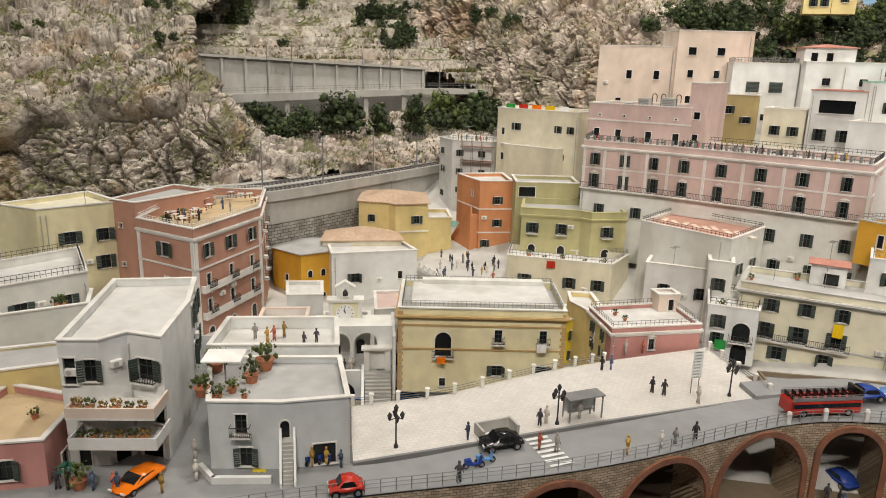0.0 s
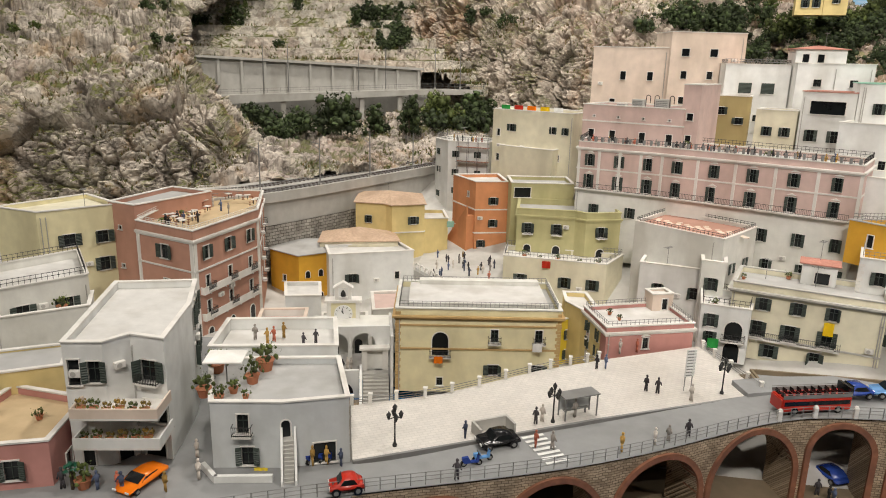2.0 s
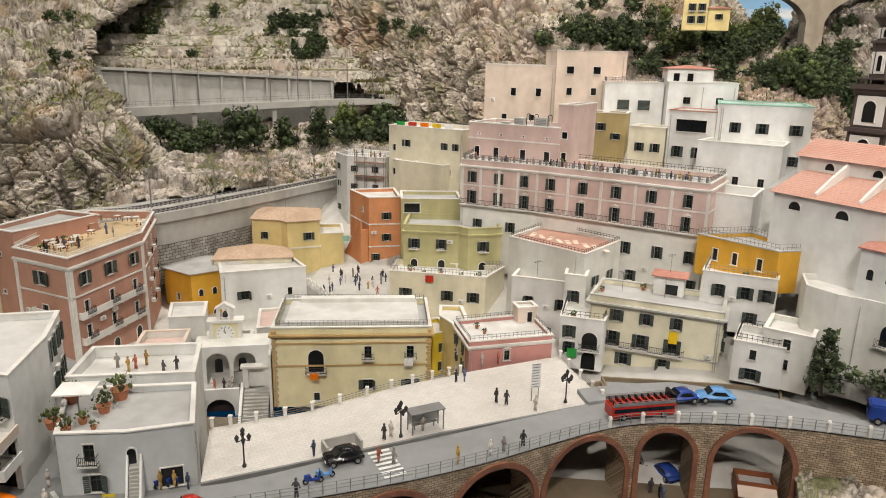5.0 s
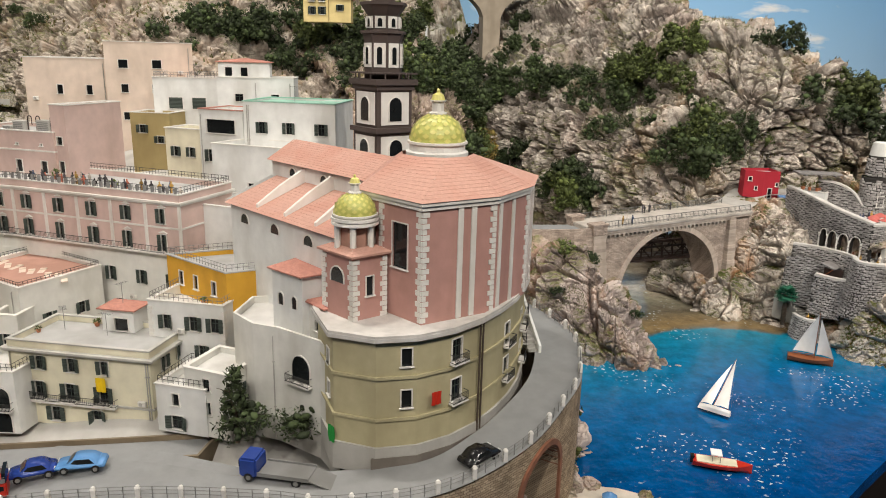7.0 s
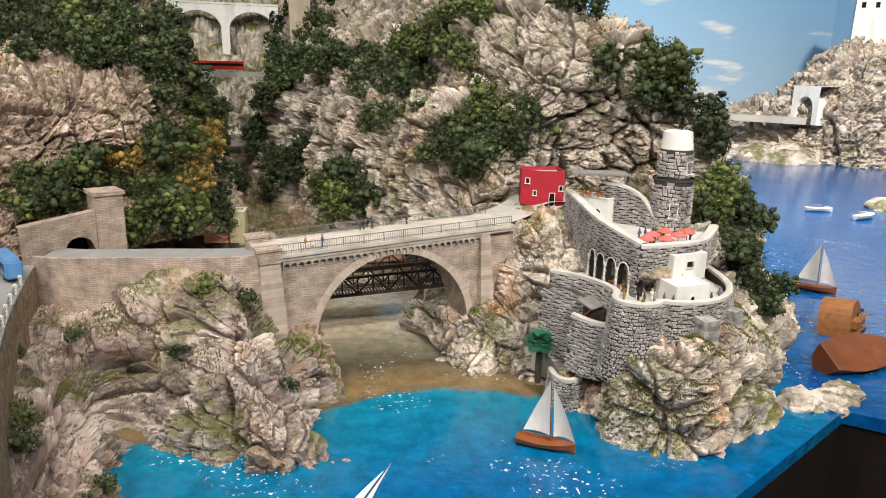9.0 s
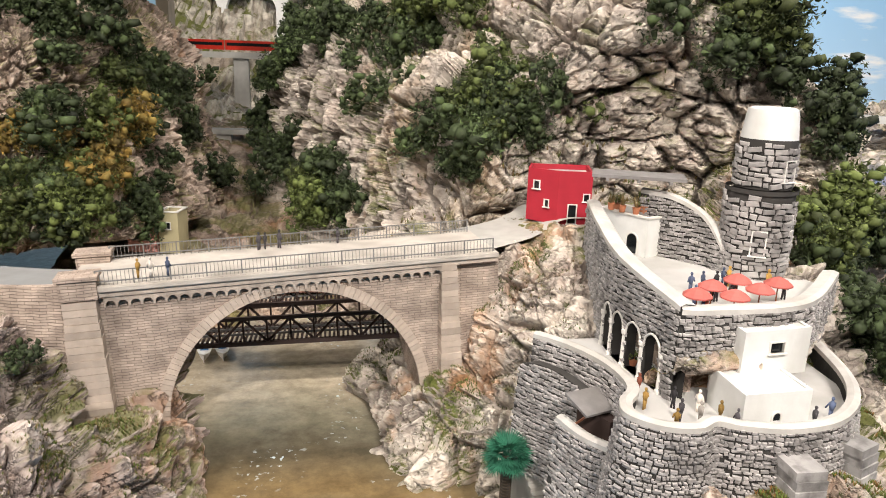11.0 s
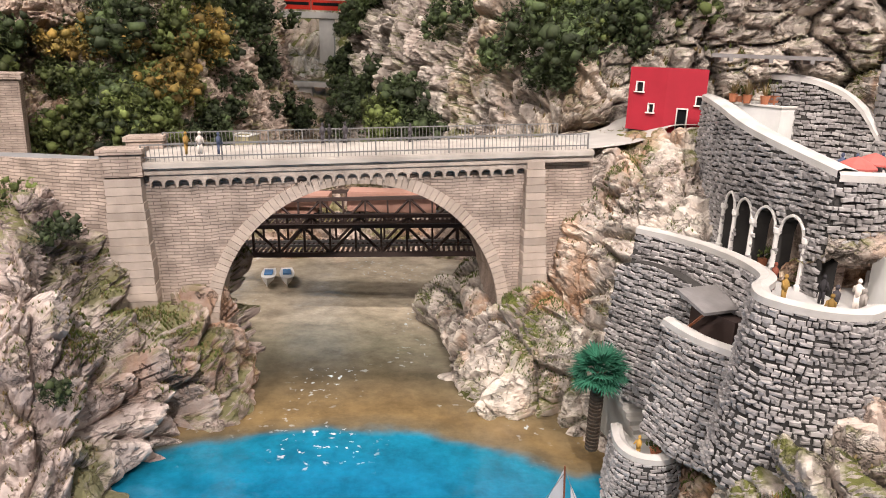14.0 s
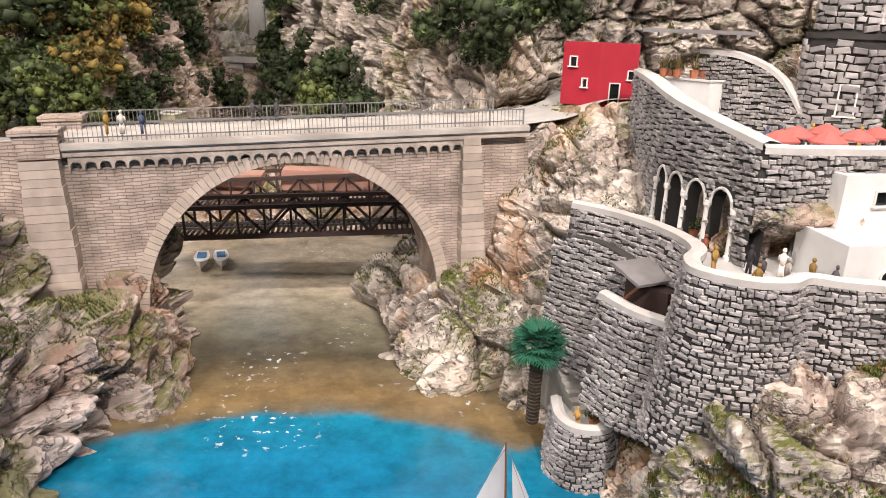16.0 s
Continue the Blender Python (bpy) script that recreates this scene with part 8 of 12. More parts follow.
COLS = [1.197, 1.1745, 1.150, 1.1245, 1.0995]
holes = [(s_y(a) + 0.0015, s_y(b) - 0.0015, 0.1655, 0.2085) for a, b in zip(COLS, COLS[1:])]
castle_wall("castle_wall", UP, 0.12, [0.264, 0.262, 0.252, 0.238], "grey castle wall with a pointed arcade and white coping", 0.01, holes)
castle_wall("castle_front_wall", [(1.845, 1.085), (1.87, 1.083), (1.95, 1.095), (2.03, 1.17)], 0.196, 0.236, "grey front wall of the upper terrace on a rock overhang", 0.01)
rock("grotto_rock", [
    [(1.838, 1.118, 0.16), (1.87, 1.112, 0.16), (1.95, 1.122, 0.16), (2.03, 1.19, 0.16)],
    [(1.836, 1.112, 0.18), (1.87, 1.108, 0.18), (1.95, 1.117, 0.18), (2.03, 1.186, 0.18)],
    [(1.842, 1.09, 0.19), (1.87, 1.088, 0.192), (1.95, 1.1, 0.192), (2.03, 1.176, 0.192)],
    [(1.842, 1.08, 0.196), (1.87, 1.077, 0.198), (1.95, 1.089, 0.198), (2.032, 1.165, 0.198)],
    [(1.845, 1.086, 0.203), (1.87, 1.086, 0.203), (1.95, 1.098, 0.203), (2.03, 1.174, 0.203)]],
    90, 60, "rockcastle", "dark rock overhang below the upper terrace", 0.3, 40, 61)
gate = thing("grotto_gate", "small iron gate in a white arched frame under the overhang", "gate", Matrix.Translation((1.893, 1.103, 0.1655)) @ Matrix.Rotation(radians(6), 4, "Z"))
bm = bmesh.new()
r_, pr = 0.0085, None
for q in [(-r_, 0)] + [(-r_ * math.cos(math.pi * i / 10), 0.013 + r_ * math.sin(math.pi * i / 10)) for i in range(11)] + [(r_, 0)]:
    if pr:
        tube(bm, (pr[0], 0, pr[1]), (q[0], 0, q[1]), 0.0016, 6)
    pr = q
part("frame", bm, "trim", gate)
for i in range(7):
    x = -0.006 + 0.002 * i
    bm = bmesh.new()
    tube(bm, (x, 0, 0), (x, 0, 0.013 + math.sqrt(r_ * r_ - x * x)), 0.0004, 5)
    part("bar", bm, "iron", gate)
arc = thing("arcade", "white columns of the pointed arcade", "columns", kind="structure")
for y_ in COLS:
    x, y = np.interp(s_y(y_), ls, Us[:, 0]), y_
    bm = bmesh.new()
    lathe(bm, [(0.0026, 0.165), (0.0026, 0.168), (0.0018, 0.169), (0.0016, 0.1935), (0.0026, 0.195), (0.0026, 0.198)], 10, x - 0.0008, y)
    part("column", bm, "trim", arc)
for a, b, zb, zt in holes:
    bm = bmesh.new()
    r, prev = (b - a) / 2, None
    for j in range(13):
        u = -1 + 2 * j / 12
        s_ = (a + b) / 2 + u * r
        cur = (np.interp(s_, ls, Us[:, 0]) - 0.001, np.interp(s_, ls, Us[:, 1]), zt - r * 1.3 * (1 - math.sqrt(max(0, 1 - u * u))))
        if prev:
            tube(bm, prev, cur, 0.001, 5)
        prev = cur
    part("arch_rim", bm, "trim", arc)
bm = bmesh.new()
prism(bm, [(1.868, 1.34), (1.848, 1.26), (1.835, 1.17), (1.846, 1.092), (1.95, 1.102), (2.03, 1.175), (2.0, 1.3), (1.94, 1.38)], 0.205, 0.2225)
tagged(new("castle_court", mesh_of("castle_court", bm, "paving")), "sandy paved upper court of the castle", "terrace", kind="structure")
bm = bmesh.new()
prism(bm, [(1.862, 1.30), (1.862, 1.10), (1.868, 1.10), (1.868, 1.30)], 0.12, 0.205)
tagged(new("arcade_back_wall", mesh_of("arcade_back_wall", bm, "rockwarm")), "rough rock wall behind the arcade", "wall", kind="structure")
# lower terrace: winding parapet wall with two half-round bastions
LOW = [(1.768, 1.192), (1.79, 1.168), (1.806, 1.138), (1.813, 1.108), (1.811, 1.084), (1.798, 1.066), (1.795, 1.046), (1.813, 1.028), (1.836, 1.024), (1.852, 1.032), (1.868, 1.024), (1.9, 1.018), (1.94, 1.027), (1.975, 1.056), (2.0, 1.1), (2.02, 1.17)]
castle_wall("terrace_wall", LOW, 0.07, 0.176, "rough grey stone terrace wall with white parapet", 0.006, (), 0.12)
bm = bmesh.new()
prism(bm, shrink(LOW, 0.005)[:-1] + [(2.0, 1.18), (1.9, 1.2), (1.84, 1.21), (1.79, 1.21)], 0.13, 0.1655)
tagged(new("castle_terrace", mesh_of("castle_terrace", bm, "paving")), "paved lower terrace of the castle", "terrace", kind="structure")
# lower left wall with the niche and the seat platform
castle_wall("lower_wall", [(1.757, 1.192), (1.766, 1.175), (1.782, 1.152), (1.796, 1.128), (1.80, 1.105)], 0.058, [0.150, 0.158, 0.158, 0.152, 0.146], "crumbling grey stone wall above the steps", 0.008, (), 0.1, cap=False)
castle_wall("niche_wall", [(1.772, 1.125), (1.782, 1.095), (1.797, 1.075)], 0.055, 0.132, "stone platform wall of the niche", 0.006, (), 0.1)
bm = bmesh.new()
prism(bm, [(1.776, 1.125), (1.786, 1.097), (1.80, 1.08), (1.82, 1.12), (1.80, 1.14)], 0.11, 0.126)
tagged(new("niche_floor", mesh_of("niche_floor", bm, "concrete")), "small paved platform", "terrace", kind="structure")
# buttresses on the drum
M["buttstone"] = material("buttress_stone", (0.4, 0.385, 0.375), bump=0.8, vary=0.4, spots=(0.08, 0.075, 0.07), spot_amount=0.7, spot_scale=70, random_tint=0.25)
for x, y, a in ((1.90, 1.006, 0), (1.955, 1.03, 25)):
    bt = thing("buttress", "rough stone buttress of the castle", "buttress", Matrix.Translation((x, y, 0)) @ Matrix.Rotation(radians(a), 4, "Z"), "castle buttresses")
    z = 0.10
    while z < 0.155:
        bm = bmesh.new()
        q = random.uniform(-0.0008, 0.0008)
        e = (0.155 - z) * 0.12
        box(bm, -0.011 + q, 0.011 + q, -0.012 - e, 0.012, z, z + 0.0065)
        z += 0.0068
        part("stone", bm, "buttstone", bt)
# round tower
tw = thing("round_tower", "round grey stone tower with a plastered white top", "tower", Matrix.Translation((1.985, 1.23, 0.2)))
def drum(z0, z1, r0, r1, mat, name, k=40):
    a = np.linspace(0, 2 * np.pi, k + 1)
    rows_ = [np.stack([(r0 + (r1 - r0) * f) * np.cos(a), (r0 + (r1 - r0) * f) * np.sin(a), np.full(k + 1, z0 + (z1 - z0) * f)], 1) for f in np.linspace(0, 1, 12)]
    uv_ = [np.stack([a * r0, np.full(k + 1, z0 + (z1 - z0) * f)], 1) for f in np.linspace(0, 1, 12)]
    return part(name, grid_mesh(name, np.stack(rows_), mat, np.stack(uv_), True), None, tw)
drum(0.0, 0.10, 0.031, 0.0295, "castle", "lower_drum")
for tz0, tz1, tr in ((0.004, 0.1, 0.0302), (0.106, 0.146, 0.0252)):
    aa = np.linspace(-math.pi * 1.25, math.pi * 0.25, 90)
    qq = np.stack([tr * np.cos(aa), tr * np.sin(aa), np.full(90, tz1)], 1)
    lay_stones(tw, np.linspace(0, tr * math.pi * 1.5, 90), qq, np.stack([-np.cos(aa), -np.sin(aa)], 1), tz0, (), 0.0, lambda v: None, singles=120, wide=0.0085, high=0.0048)
drum(0.10, 0.104, 0.0315, 0.0315, "castle", "ledge")
shaft = drum(0.104, 0.148, 0.0255, 0.0245, "castle", "shaft")
drum(0.148, 0.174, 0.0245, 0.0215, "white", "plaster_top")
bm = bmesh.new()
lathe(bm, [(0.0215, 0.173), (0.018, 0.1755), (0.001, 0.176)], 30)
part("cap", bm, "white", tw)
m = Matrix.Rotation(radians(20), 4, "Z") @ Matrix.Translation((0, -0.0258, 0.112))
add_window(shaft, m, 0.011, 0.018, "n")
m = Matrix.Rotation(radians(-25), 4, "Z") @ Matrix.Translation((0, -0.0305, 0.045))
add_window(tw, m, 0.011, 0.022, "n")
# white service block and kiosk on the terrace
house("white_service_block", "white rendered block with round vents on the terrace", [(1.872, 1.035), (1.925, 1.04), (1.925, 1.088), (1.872, 1.082)], 0.165, 0.195, "white", [(0, [0.5], [0.3], 0.006, 0.006, "a")], para=0.001, cap=False, category="service block")
house("white_service_upper", "upper white block under the front wall", [(1.888, 1.07), (1.945, 1.078), (1.945, 1.10), (1.888, 1.095)], 0.19, 0.226, "white", [(0, [0.5], [0.5], 0.012, 0.008, "n")], para=0.001, cap=False, category="service block")
house("white_gatehouse", "low white rendered gatehouse with arched openings", [(1.87, 1.33), (1.90, 1.275), (1.93, 1.29), (1.90, 1.345)], 0.215, 0.262, "white", [(0, [0.25, 0.72], [0.2], 0.013, 0.02, "a")], para=0.006, category="gatehouse")
castle_wall("garden_wall", [(1.90, 1.30), (1.925, 1.275), (1.945, 1.25), (1.955, 1.225)], 0.2, [0.285, 0.282, 0.268, 0.24], "sloping stone garden wall with white coping", 0.006)
hut = house("red_hut", "bright red rendered hut tucked under the rock", [(1.819, 1.437), (1.848, 1.408), (1.886, 1.402), (1.90, 1.46), (1.83, 1.47)], 0.226, 0.288, "red", [(0, [0.3], [0.62], 0.007, 0.009, "n"), (0, [0.65], [0.3], 0.005, 0.008, "n"), (1, [0.45], [0.02], 0.009, 0.022, "n"), (1, [0.85], [0.45], 0.006, 0.008, "n")], trim="trim", roof="roofgrey", cap=False, category="hut")
bm = bmesh.new()
box(bm, -0.045, 0.045, -0.02, 0.02, 0, 0.003)
for x in (-0.03, 0.0, 0.03):
    box(bm, x - 0.0015, x + 0.0015, -0.022, 0.022, -0.003, 0)
solid("slate_canopy", bm, "slate", "weathered grey slab canopy on beams", "canopy", Matrix.Translation((1.895, 1.30, 0.3)) @ Matrix.Rotation(radians(-20), 4, "Z"))
# small round palm terrace with its stair
castle_wall("palm_terrace_wall", [(1.752, 1.145), (1.749, 1.12), (1.756, 1.104), (1.772, 1.10), (1.786, 1.108), (1.790, 1.12)], -0.01, 0.044, "small round stone terrace with white rim", 0.005, (), 0.08)
bm = bmesh.new()
prism(bm, [(1.756, 1.15), (1.753, 1.12), (1.76, 1.108), (1.772, 1.105), (1.785, 1.112), (1.80, 1.14), (1.78, 1.18)], 0.0, 0.0385)
tagged(new("palm_terrace", mesh_of("palm_terrace", bm, "concrete")), "small paved landing by the water", "terrace", kind="structure")
st = thing("stone_stair", "worn stone stair with white side wall", "stair", Matrix.Translation((1.778, 1.135, 0.0385)) @ Matrix.Rotation(radians(12), 4, "Z"))
for i in range(8):
    bm = bmesh.new()
    box(bm, -0.012, 0.012, 0.006 * i, 0.006 * i + 0.03, -0.02, 0.0035 * (i + 1))
    part("step", bm, "concrete", st)
bm = bmesh.new()
v = [bm.verts.new(p) for p in ((0.0115, -0.012, 0), (0.0155, -0.012, 0), (0.0155, -0.012, 0.009), (0.0115, -0.012, 0.009), (0.0115, 0.05, 0.0), (0.0155, 0.05, 0.0), (0.0155, 0.05, 0.042), (0.0115, 0.05, 0.042))]
for f in ((3, 2, 1, 0), (4, 5, 6, 7), (0, 1, 5, 4), (1, 2, 6, 5), (2, 3, 7, 6), (3, 0, 4, 7)):
    bm.faces.new([v[i] for i in f])
bmesh.ops.recalc_face_normals(bm, faces=bm.faces)
part("side_wall", bm, "trim", st, "white plastered side wall")

# ---- trees, bushes and grass ----
from mathutils.bvhtree import BVHTree

GROUND_TREES = []
for ob in GROUND:
    me = ob.data
    GROUND_TREES.append(BVHTree.FromPolygons([v.co for v in me.vertices], [p.vertices for p in me.polygons]))


def on_rock(p, reach=0.25):
    best = None
    for t in GROUND_TREES:
        q, n, _, d = t.find_nearest(p, reach)
        if q is not None and (best is None or d < best[2]):
            best = (q, n, d)
    return best


bm = bmesh.new()
bmesh.ops.create_icosphere(bm, subdivisions=1, radius=1.0)
ICO_V = np.array([v.co for v in bm.verts])
ICO_F = np.array([[v.index for v in f.verts] for f in bm.faces])
bm.free()
rng = np.random.RandomState(5)


def crown_arrays(shape, seed, clumps=24, leaves=800):
    """Foam clumps and loose leaves filling a crown of height 1 over z = 0.12."""
    r = np.random.RandomState(seed)
    V, F = [], []
    base = 0
    lobes = [(r.uniform(-0.2, 0.2), r.uniform(-0.2, 0.2), r.uniform(0.3, 0.85), r.uniform(0.15, 0.3)) for _ in range(8)]
    def point():
        if shape == "cone":
            z = r.uniform(0.08, 1.0) ** 1.2
            rad = 0.26 * (1.03 - z) * math.sqrt(r.uniform(0.15, 1)) + 0.01
            a = r.uniform(0, 2 * math.pi)
            return np.array([rad * math.cos(a), rad * math.sin(a), z])
        x, y, z, q = lobes[r.randint(len(lobes))]
        if shape == "bush":
            z *= 0.55
            x, y = x * 1.9, y * 1.9
        d = r.normal(size=3)
        d /= np.linalg.norm(d)
        return np.array([x, y, z]) + d * q * r.uniform(0.6, 1.0) ** 0.5
    for i in range(clumps):
        p = point()
        s = r.uniform(0.06, 0.12) * (0.6 if shape == "cone" else 1)
        q = Euler(r.uniform(0, 6, 3)).to_matrix()
        v = ICO_V * r.uniform(0.55, 1.35, (12, 1)) * s * np.array([1, 1, 0.8])
        V.append(v @ np.array(q).T + p)
        F.append(ICO_F + base)
        base += 12
    for i in range(leaves):
        p = point() + r.normal(size=3) * 0.028
        v = r.normal(size=(3, 3)) * r.uniform(0.016, 0.034) + p
        V.append(v)
        F.append(np.array([[0, 1, 2]]) + base)
        base += 3
    V = np.concatenate(V)
    V[:, 2] = np.maximum(V[:, 2], 0.02)
    return V, np.concatenate(F)


def tri_mesh(name, V, F, mat):
    me = bpy.data.meshes.new(name)
    me.vertices.add(len(V))
    me.vertices.foreach_set("co", V.reshape(-1).astype(np.float32))
    me.loops.add(len(F) * 3)
    me.loops.foreach_set("vertex_index", F.reshape(-1).astype(np.int32))
    me.polygons.add(len(F))
    me.polygons.foreach_set("loop_start", np.arange(0, len(F) * 3, 3, dtype=np.int32))
    me.update()
    me.validate()
    me.materials.append(M[mat])
    return me


def trunk_mesh(seed):
    r = random.Random(seed)
    bm = bmesh.new()
    p = Vector((0, 0, -0.08))
    rad = 0.03
    for i in range(5):
        q = p + Vector((r.uniform(-0.03, 0.03), r.uniform(-0.03, 0.03), 0.15))
        tube(bm, p, q, rad, 6, rad * 0.8)
        if i > 1:
            for _ in range(2):
                a = r.uniform(0, 6.28)
                tube(bm, q, q + Vector((math.cos(a) * 0.16, math.sin(a) * 0.16, 0.12)), rad * 0.5, 5, rad * 0.2)
        p, rad = q, rad * 0.8
    return mesh_of("trunk", bm, "trunk")


CROWNS = {(k, i): crown_arrays(k, 100 + 7 * i + len(k)) for k in ("round", "bush", "cone") for i in range(3)}
TRUNKS = [trunk_mesh(i) for i in range(3)]
LEAF = {"d": "leafdark", "l": "leaf", "a": "leafautumn"}
NOUN = {"d": "dark green", "l": "light olive-green", "a": "autumn ochre"}


def tree(p, h, kind="d", shape="round", squash=1.0):
    i = rng.randint(3)
    t = thing("tree" if shape != "bush" else "bush", NOUN[kind] + (" model tree with a foam crown on rock" if shape == "round" else " slender conifer model tree" if shape == "cone" else " foam model bush on rock"), "tree" if shape != "bush" else "bush",
              Matrix.Translation(p) @ Matrix.Rotation(rng.uniform(0, 6.28), 4, "Z") @ Matrix.Diagonal((h * squash, h * squash, h, 1)), "trees and bushes of the hills")
    me = shared(("crown", kind, shape, i), lambda: tri_mesh("crown", *CROWNS[(shape, i)], LEAF[kind]))
    part("crown", me, None, t)
    if shape != "bush":
        part("trunk", TRUNKS[i], None, t)
    return t


def grove(x, y, z, radius, count, height, kind="d", shape="round", joined=None, cap=0.095):
    """Trees standing close together on the rock near a point; a thicket of many becomes one mass."""
    h0 = min(height, cap) * 0.8
    if joined is None:
        joined = count >= 4
    VV, FF, base = [], [], 0
    for _ in range(count):
        d = rng.normal(size=3) * radius * 0.62
        hit = on_rock(Vector((x + d[0], y + d[1], z + d[2] * 0.6)))
        if hit is None:
            continue
        p = hit[0]
        h = h0 * rng.uniform(0.65, 1.2)
        sh = "bush" if (shape == "round" and rng.uniform() < 0.35) else shape
        if joined:
            V, F = CROWNS[(sh, rng.randint(3))]
            a = rng.uniform(0, 6.28)
            R = np.array([[math.cos(a), -math.sin(a), 0], [math.sin(a), math.cos(a), 0], [0, 0, 1]])
            VV.append((V * np.array([1.05, 1.05, 1.0]) * h) @ R.T + np.array(p) - np.array([0, 0, h * 0.12]))
            FF.append(F + base)
            base += len(V)
        else:
            tree(p - Vector((0, 0, h * 0.06)), h, kind, sh)
    if joined and VV:
        ob = new("thicket", tri_mesh("thicket", np.concatenate(VV), np.concatenate(FF), LEAF[kind]))
        tagged(ob, NOUN[kind] + " thicket of foam trees clinging to rock", "trees", kind="stuff")


# terraces and cliff above the gallery
grove(-0.98, 2.576, 0.58, 0.09, 7, 0.115)
grove(-0.878, 2.614, 0.61, 0.04, 2, 0.12, "l", "cone")
grove(-0.656, 2.402, 0.51, 0.02, 1, 0.09)
grove(-0.718, 1.65, 0.48, 0.023, 2, 0.06)
grove(-0.67, 2.79, 0.65, 0.047, 2, 0.07)
grove(-0.354, 2.813, 0.636, 0.08, 5, 0.11)
grove(-0.241, 2.553, 0.545, 0.05, 3, 0.084)
grove(-0.007, 2.421, 0.626, 0.049, 3, 0.069)
grove(0.098, 2.308, 0.587, 0.028, 2, 0.075)
grove(-0.948, 2.086, 0.604, 0.057, 3, 0.067)
grove(-0.59, 1.428, 0.342, 0.02, 1, 0.033, "l")
grove(-1.124, 1.781, 0.505, 0.07, 3, 0.05, "l")
# row of trees before the gallery
for gx, gy, n_, h_, k_ in ((-0.54, 1.80, 2, 0.08, "d"), (-0.46, 1.79, 3, 0.09, "d"), (-0.38, 1.82, 2, 0.075, "d"), (-0.31, 1.80, 3, 0.1, "d"), (-0.24, 1.86, 2, 0.08, "d"),
                           (-0.12, 1.85, 3, 0.08, "d"), (-0.055, 2.0, 3, 0.115, "l"), (0.02, 1.96, 3, 0.095, "d"), (0.07, 1.98, 2, 0.08, "d")):
    grove(gx, gy, 0.28, 0.03, n_ + 1, h_ * 1.35, k_, joined=False, cap=0.15)
# hills behind the town
grove(0.833, 2.153, 0.594, 0.09, 7, 0.1)
grove(1.002, 1.995, 0.553, 0.09, 7, 0.09)
grove(0.915, 2.07, 0.561, 0.05, 4, 0.075)
grove(0.712, 2.056, 0.603, 0.07, 6, 0.1)
grove(0.826, 2.019, 0.541, 0.1, 6, 0.085)
grove(0.945, 1.962, 0.544, 0.07, 6, 0.085)
grove(1.104, 2.101, 0.598, 0.09, 6, 0.12, "l")
grove(0.549, 2.023, 0.572, 0.09, 7, 0.095)
grove(0.758, 1.949, 0.514, 0.075, 6, 0.07)
grove(0.905, 2.073, 0.577, 0.08, 5, 0.11, "l")
grove(-0.371, 2.691, 0.595, 0.09, 5, 0.12)
grove(-0.229, 2.501, 0.526, 0.05, 3, 0.1)
# gorge, both sides
grove(1.129, 1.735, 0.471, 0.07, 8, 0.095)
grove(1.512, 2.824, 0.558, 0.15, 8, 0.15)
grove(1.478, 2.342, 0.402, 0.11, 9, 0.115)
grove(1.597, 2.422, 0.571, 0.1, 7, 0.13)
grove(1.662, 1.904, 0.397, 0.09, 9, 0.11)
grove(1.743, 1.905, 0.477, 0.08, 9, 0.12, "l")
grove(1.804, 1.775, 0.512, 0.09, 9, 0.12, "l")
grove(1.773, 1.587, 0.351, 0.08, 14, 0.11)
grove(1.82, 1.512, 0.332, 0.05, 7, 0.09)
grove(1.728, 1.638, 0.332, 0.045, 5, 0.085)
grove(1.949, 1.535, 0.597, 0.045, 4, 0.095)
grove(2.071, 1.38, 0.42, 0.06, 8, 0.11)
grove(1.555, 1.915, 0.152, 0.04, 6, 0.1)
grove(0.971, 1.924, 0.521, 0.08, 9, 0.1)
grove(1.104, 1.777, 0.501, 0.07, 11, 0.1, "l")
grove(1.175, 1.701, 0.453, 0.055, 9, 0.1)
grove(1.23, 1.693, 0.415, 0.034, 5, 0.067)
grove(1.26, 1.70, 0.211, 0.05, 7, 0.09, "a")
grove(1.20, 1.56, 0.17, 0.05, 6, 0.07, "l")
grove(1.27, 1.60, 0.16, 0.05, 6, 0.07, "d")
grove(1.313, 1.816, 0.12, 0.05, 6, 0.08)
grove(1.29, 2.0, 0.3, 0.06, 7, 0.1)
grove(1.27, 1.85, 0.36, 0.05, 6, 0.09)
grove(1.384, 2.5, 0.236, 0.07, 6, 0.12)
grove(1.426, 2.3, 0.186, 0.06, 7, 0.11)
grove(1.493, 2.15, 0.173, 0.06, 6, 0.095)
grove(1.567, 1.911, 0.141, 0.04, 6, 0.09)
grove(1.603, 1.817, 0.171, 0.03, 5, 0.085)
grove(1.773, 1.891, 0.465, 0.065, 8, 0.1, "l")
grove(1.829, 1.749, 0.547, 0.05, 6, 0.075, "l")
grove(1.794, 1.558, 0.334, 0.07, 16, 0.09, "l")
grove(1.744, 1.538, 0.274, 0.04, 7, 0.064)
grove(2.084, 1.405, 0.438, 0.05, 9, 0.1, "l")
grove(2.142, 1.322, 0.40, 0.05, 10, 0.1, "d")
grove(2.122, 1.24, 0.29, 0.05, 10, 0.09, "l")
grove(2.11, 1.20, 0.16, 0.045, 10, 0.09, "d")
grove(2.151, 1.173, 0.092, 0.04, 8, 0.075, "d")
grove(2.2, 1.3, 0.2, 0.05, 8, 0.09, "d")
grove(1.489, 2.469, 0.436, 0.085, 7, 0.13)
grove(1.559, 2.238, 0.413, 0.075, 7, 0.12)
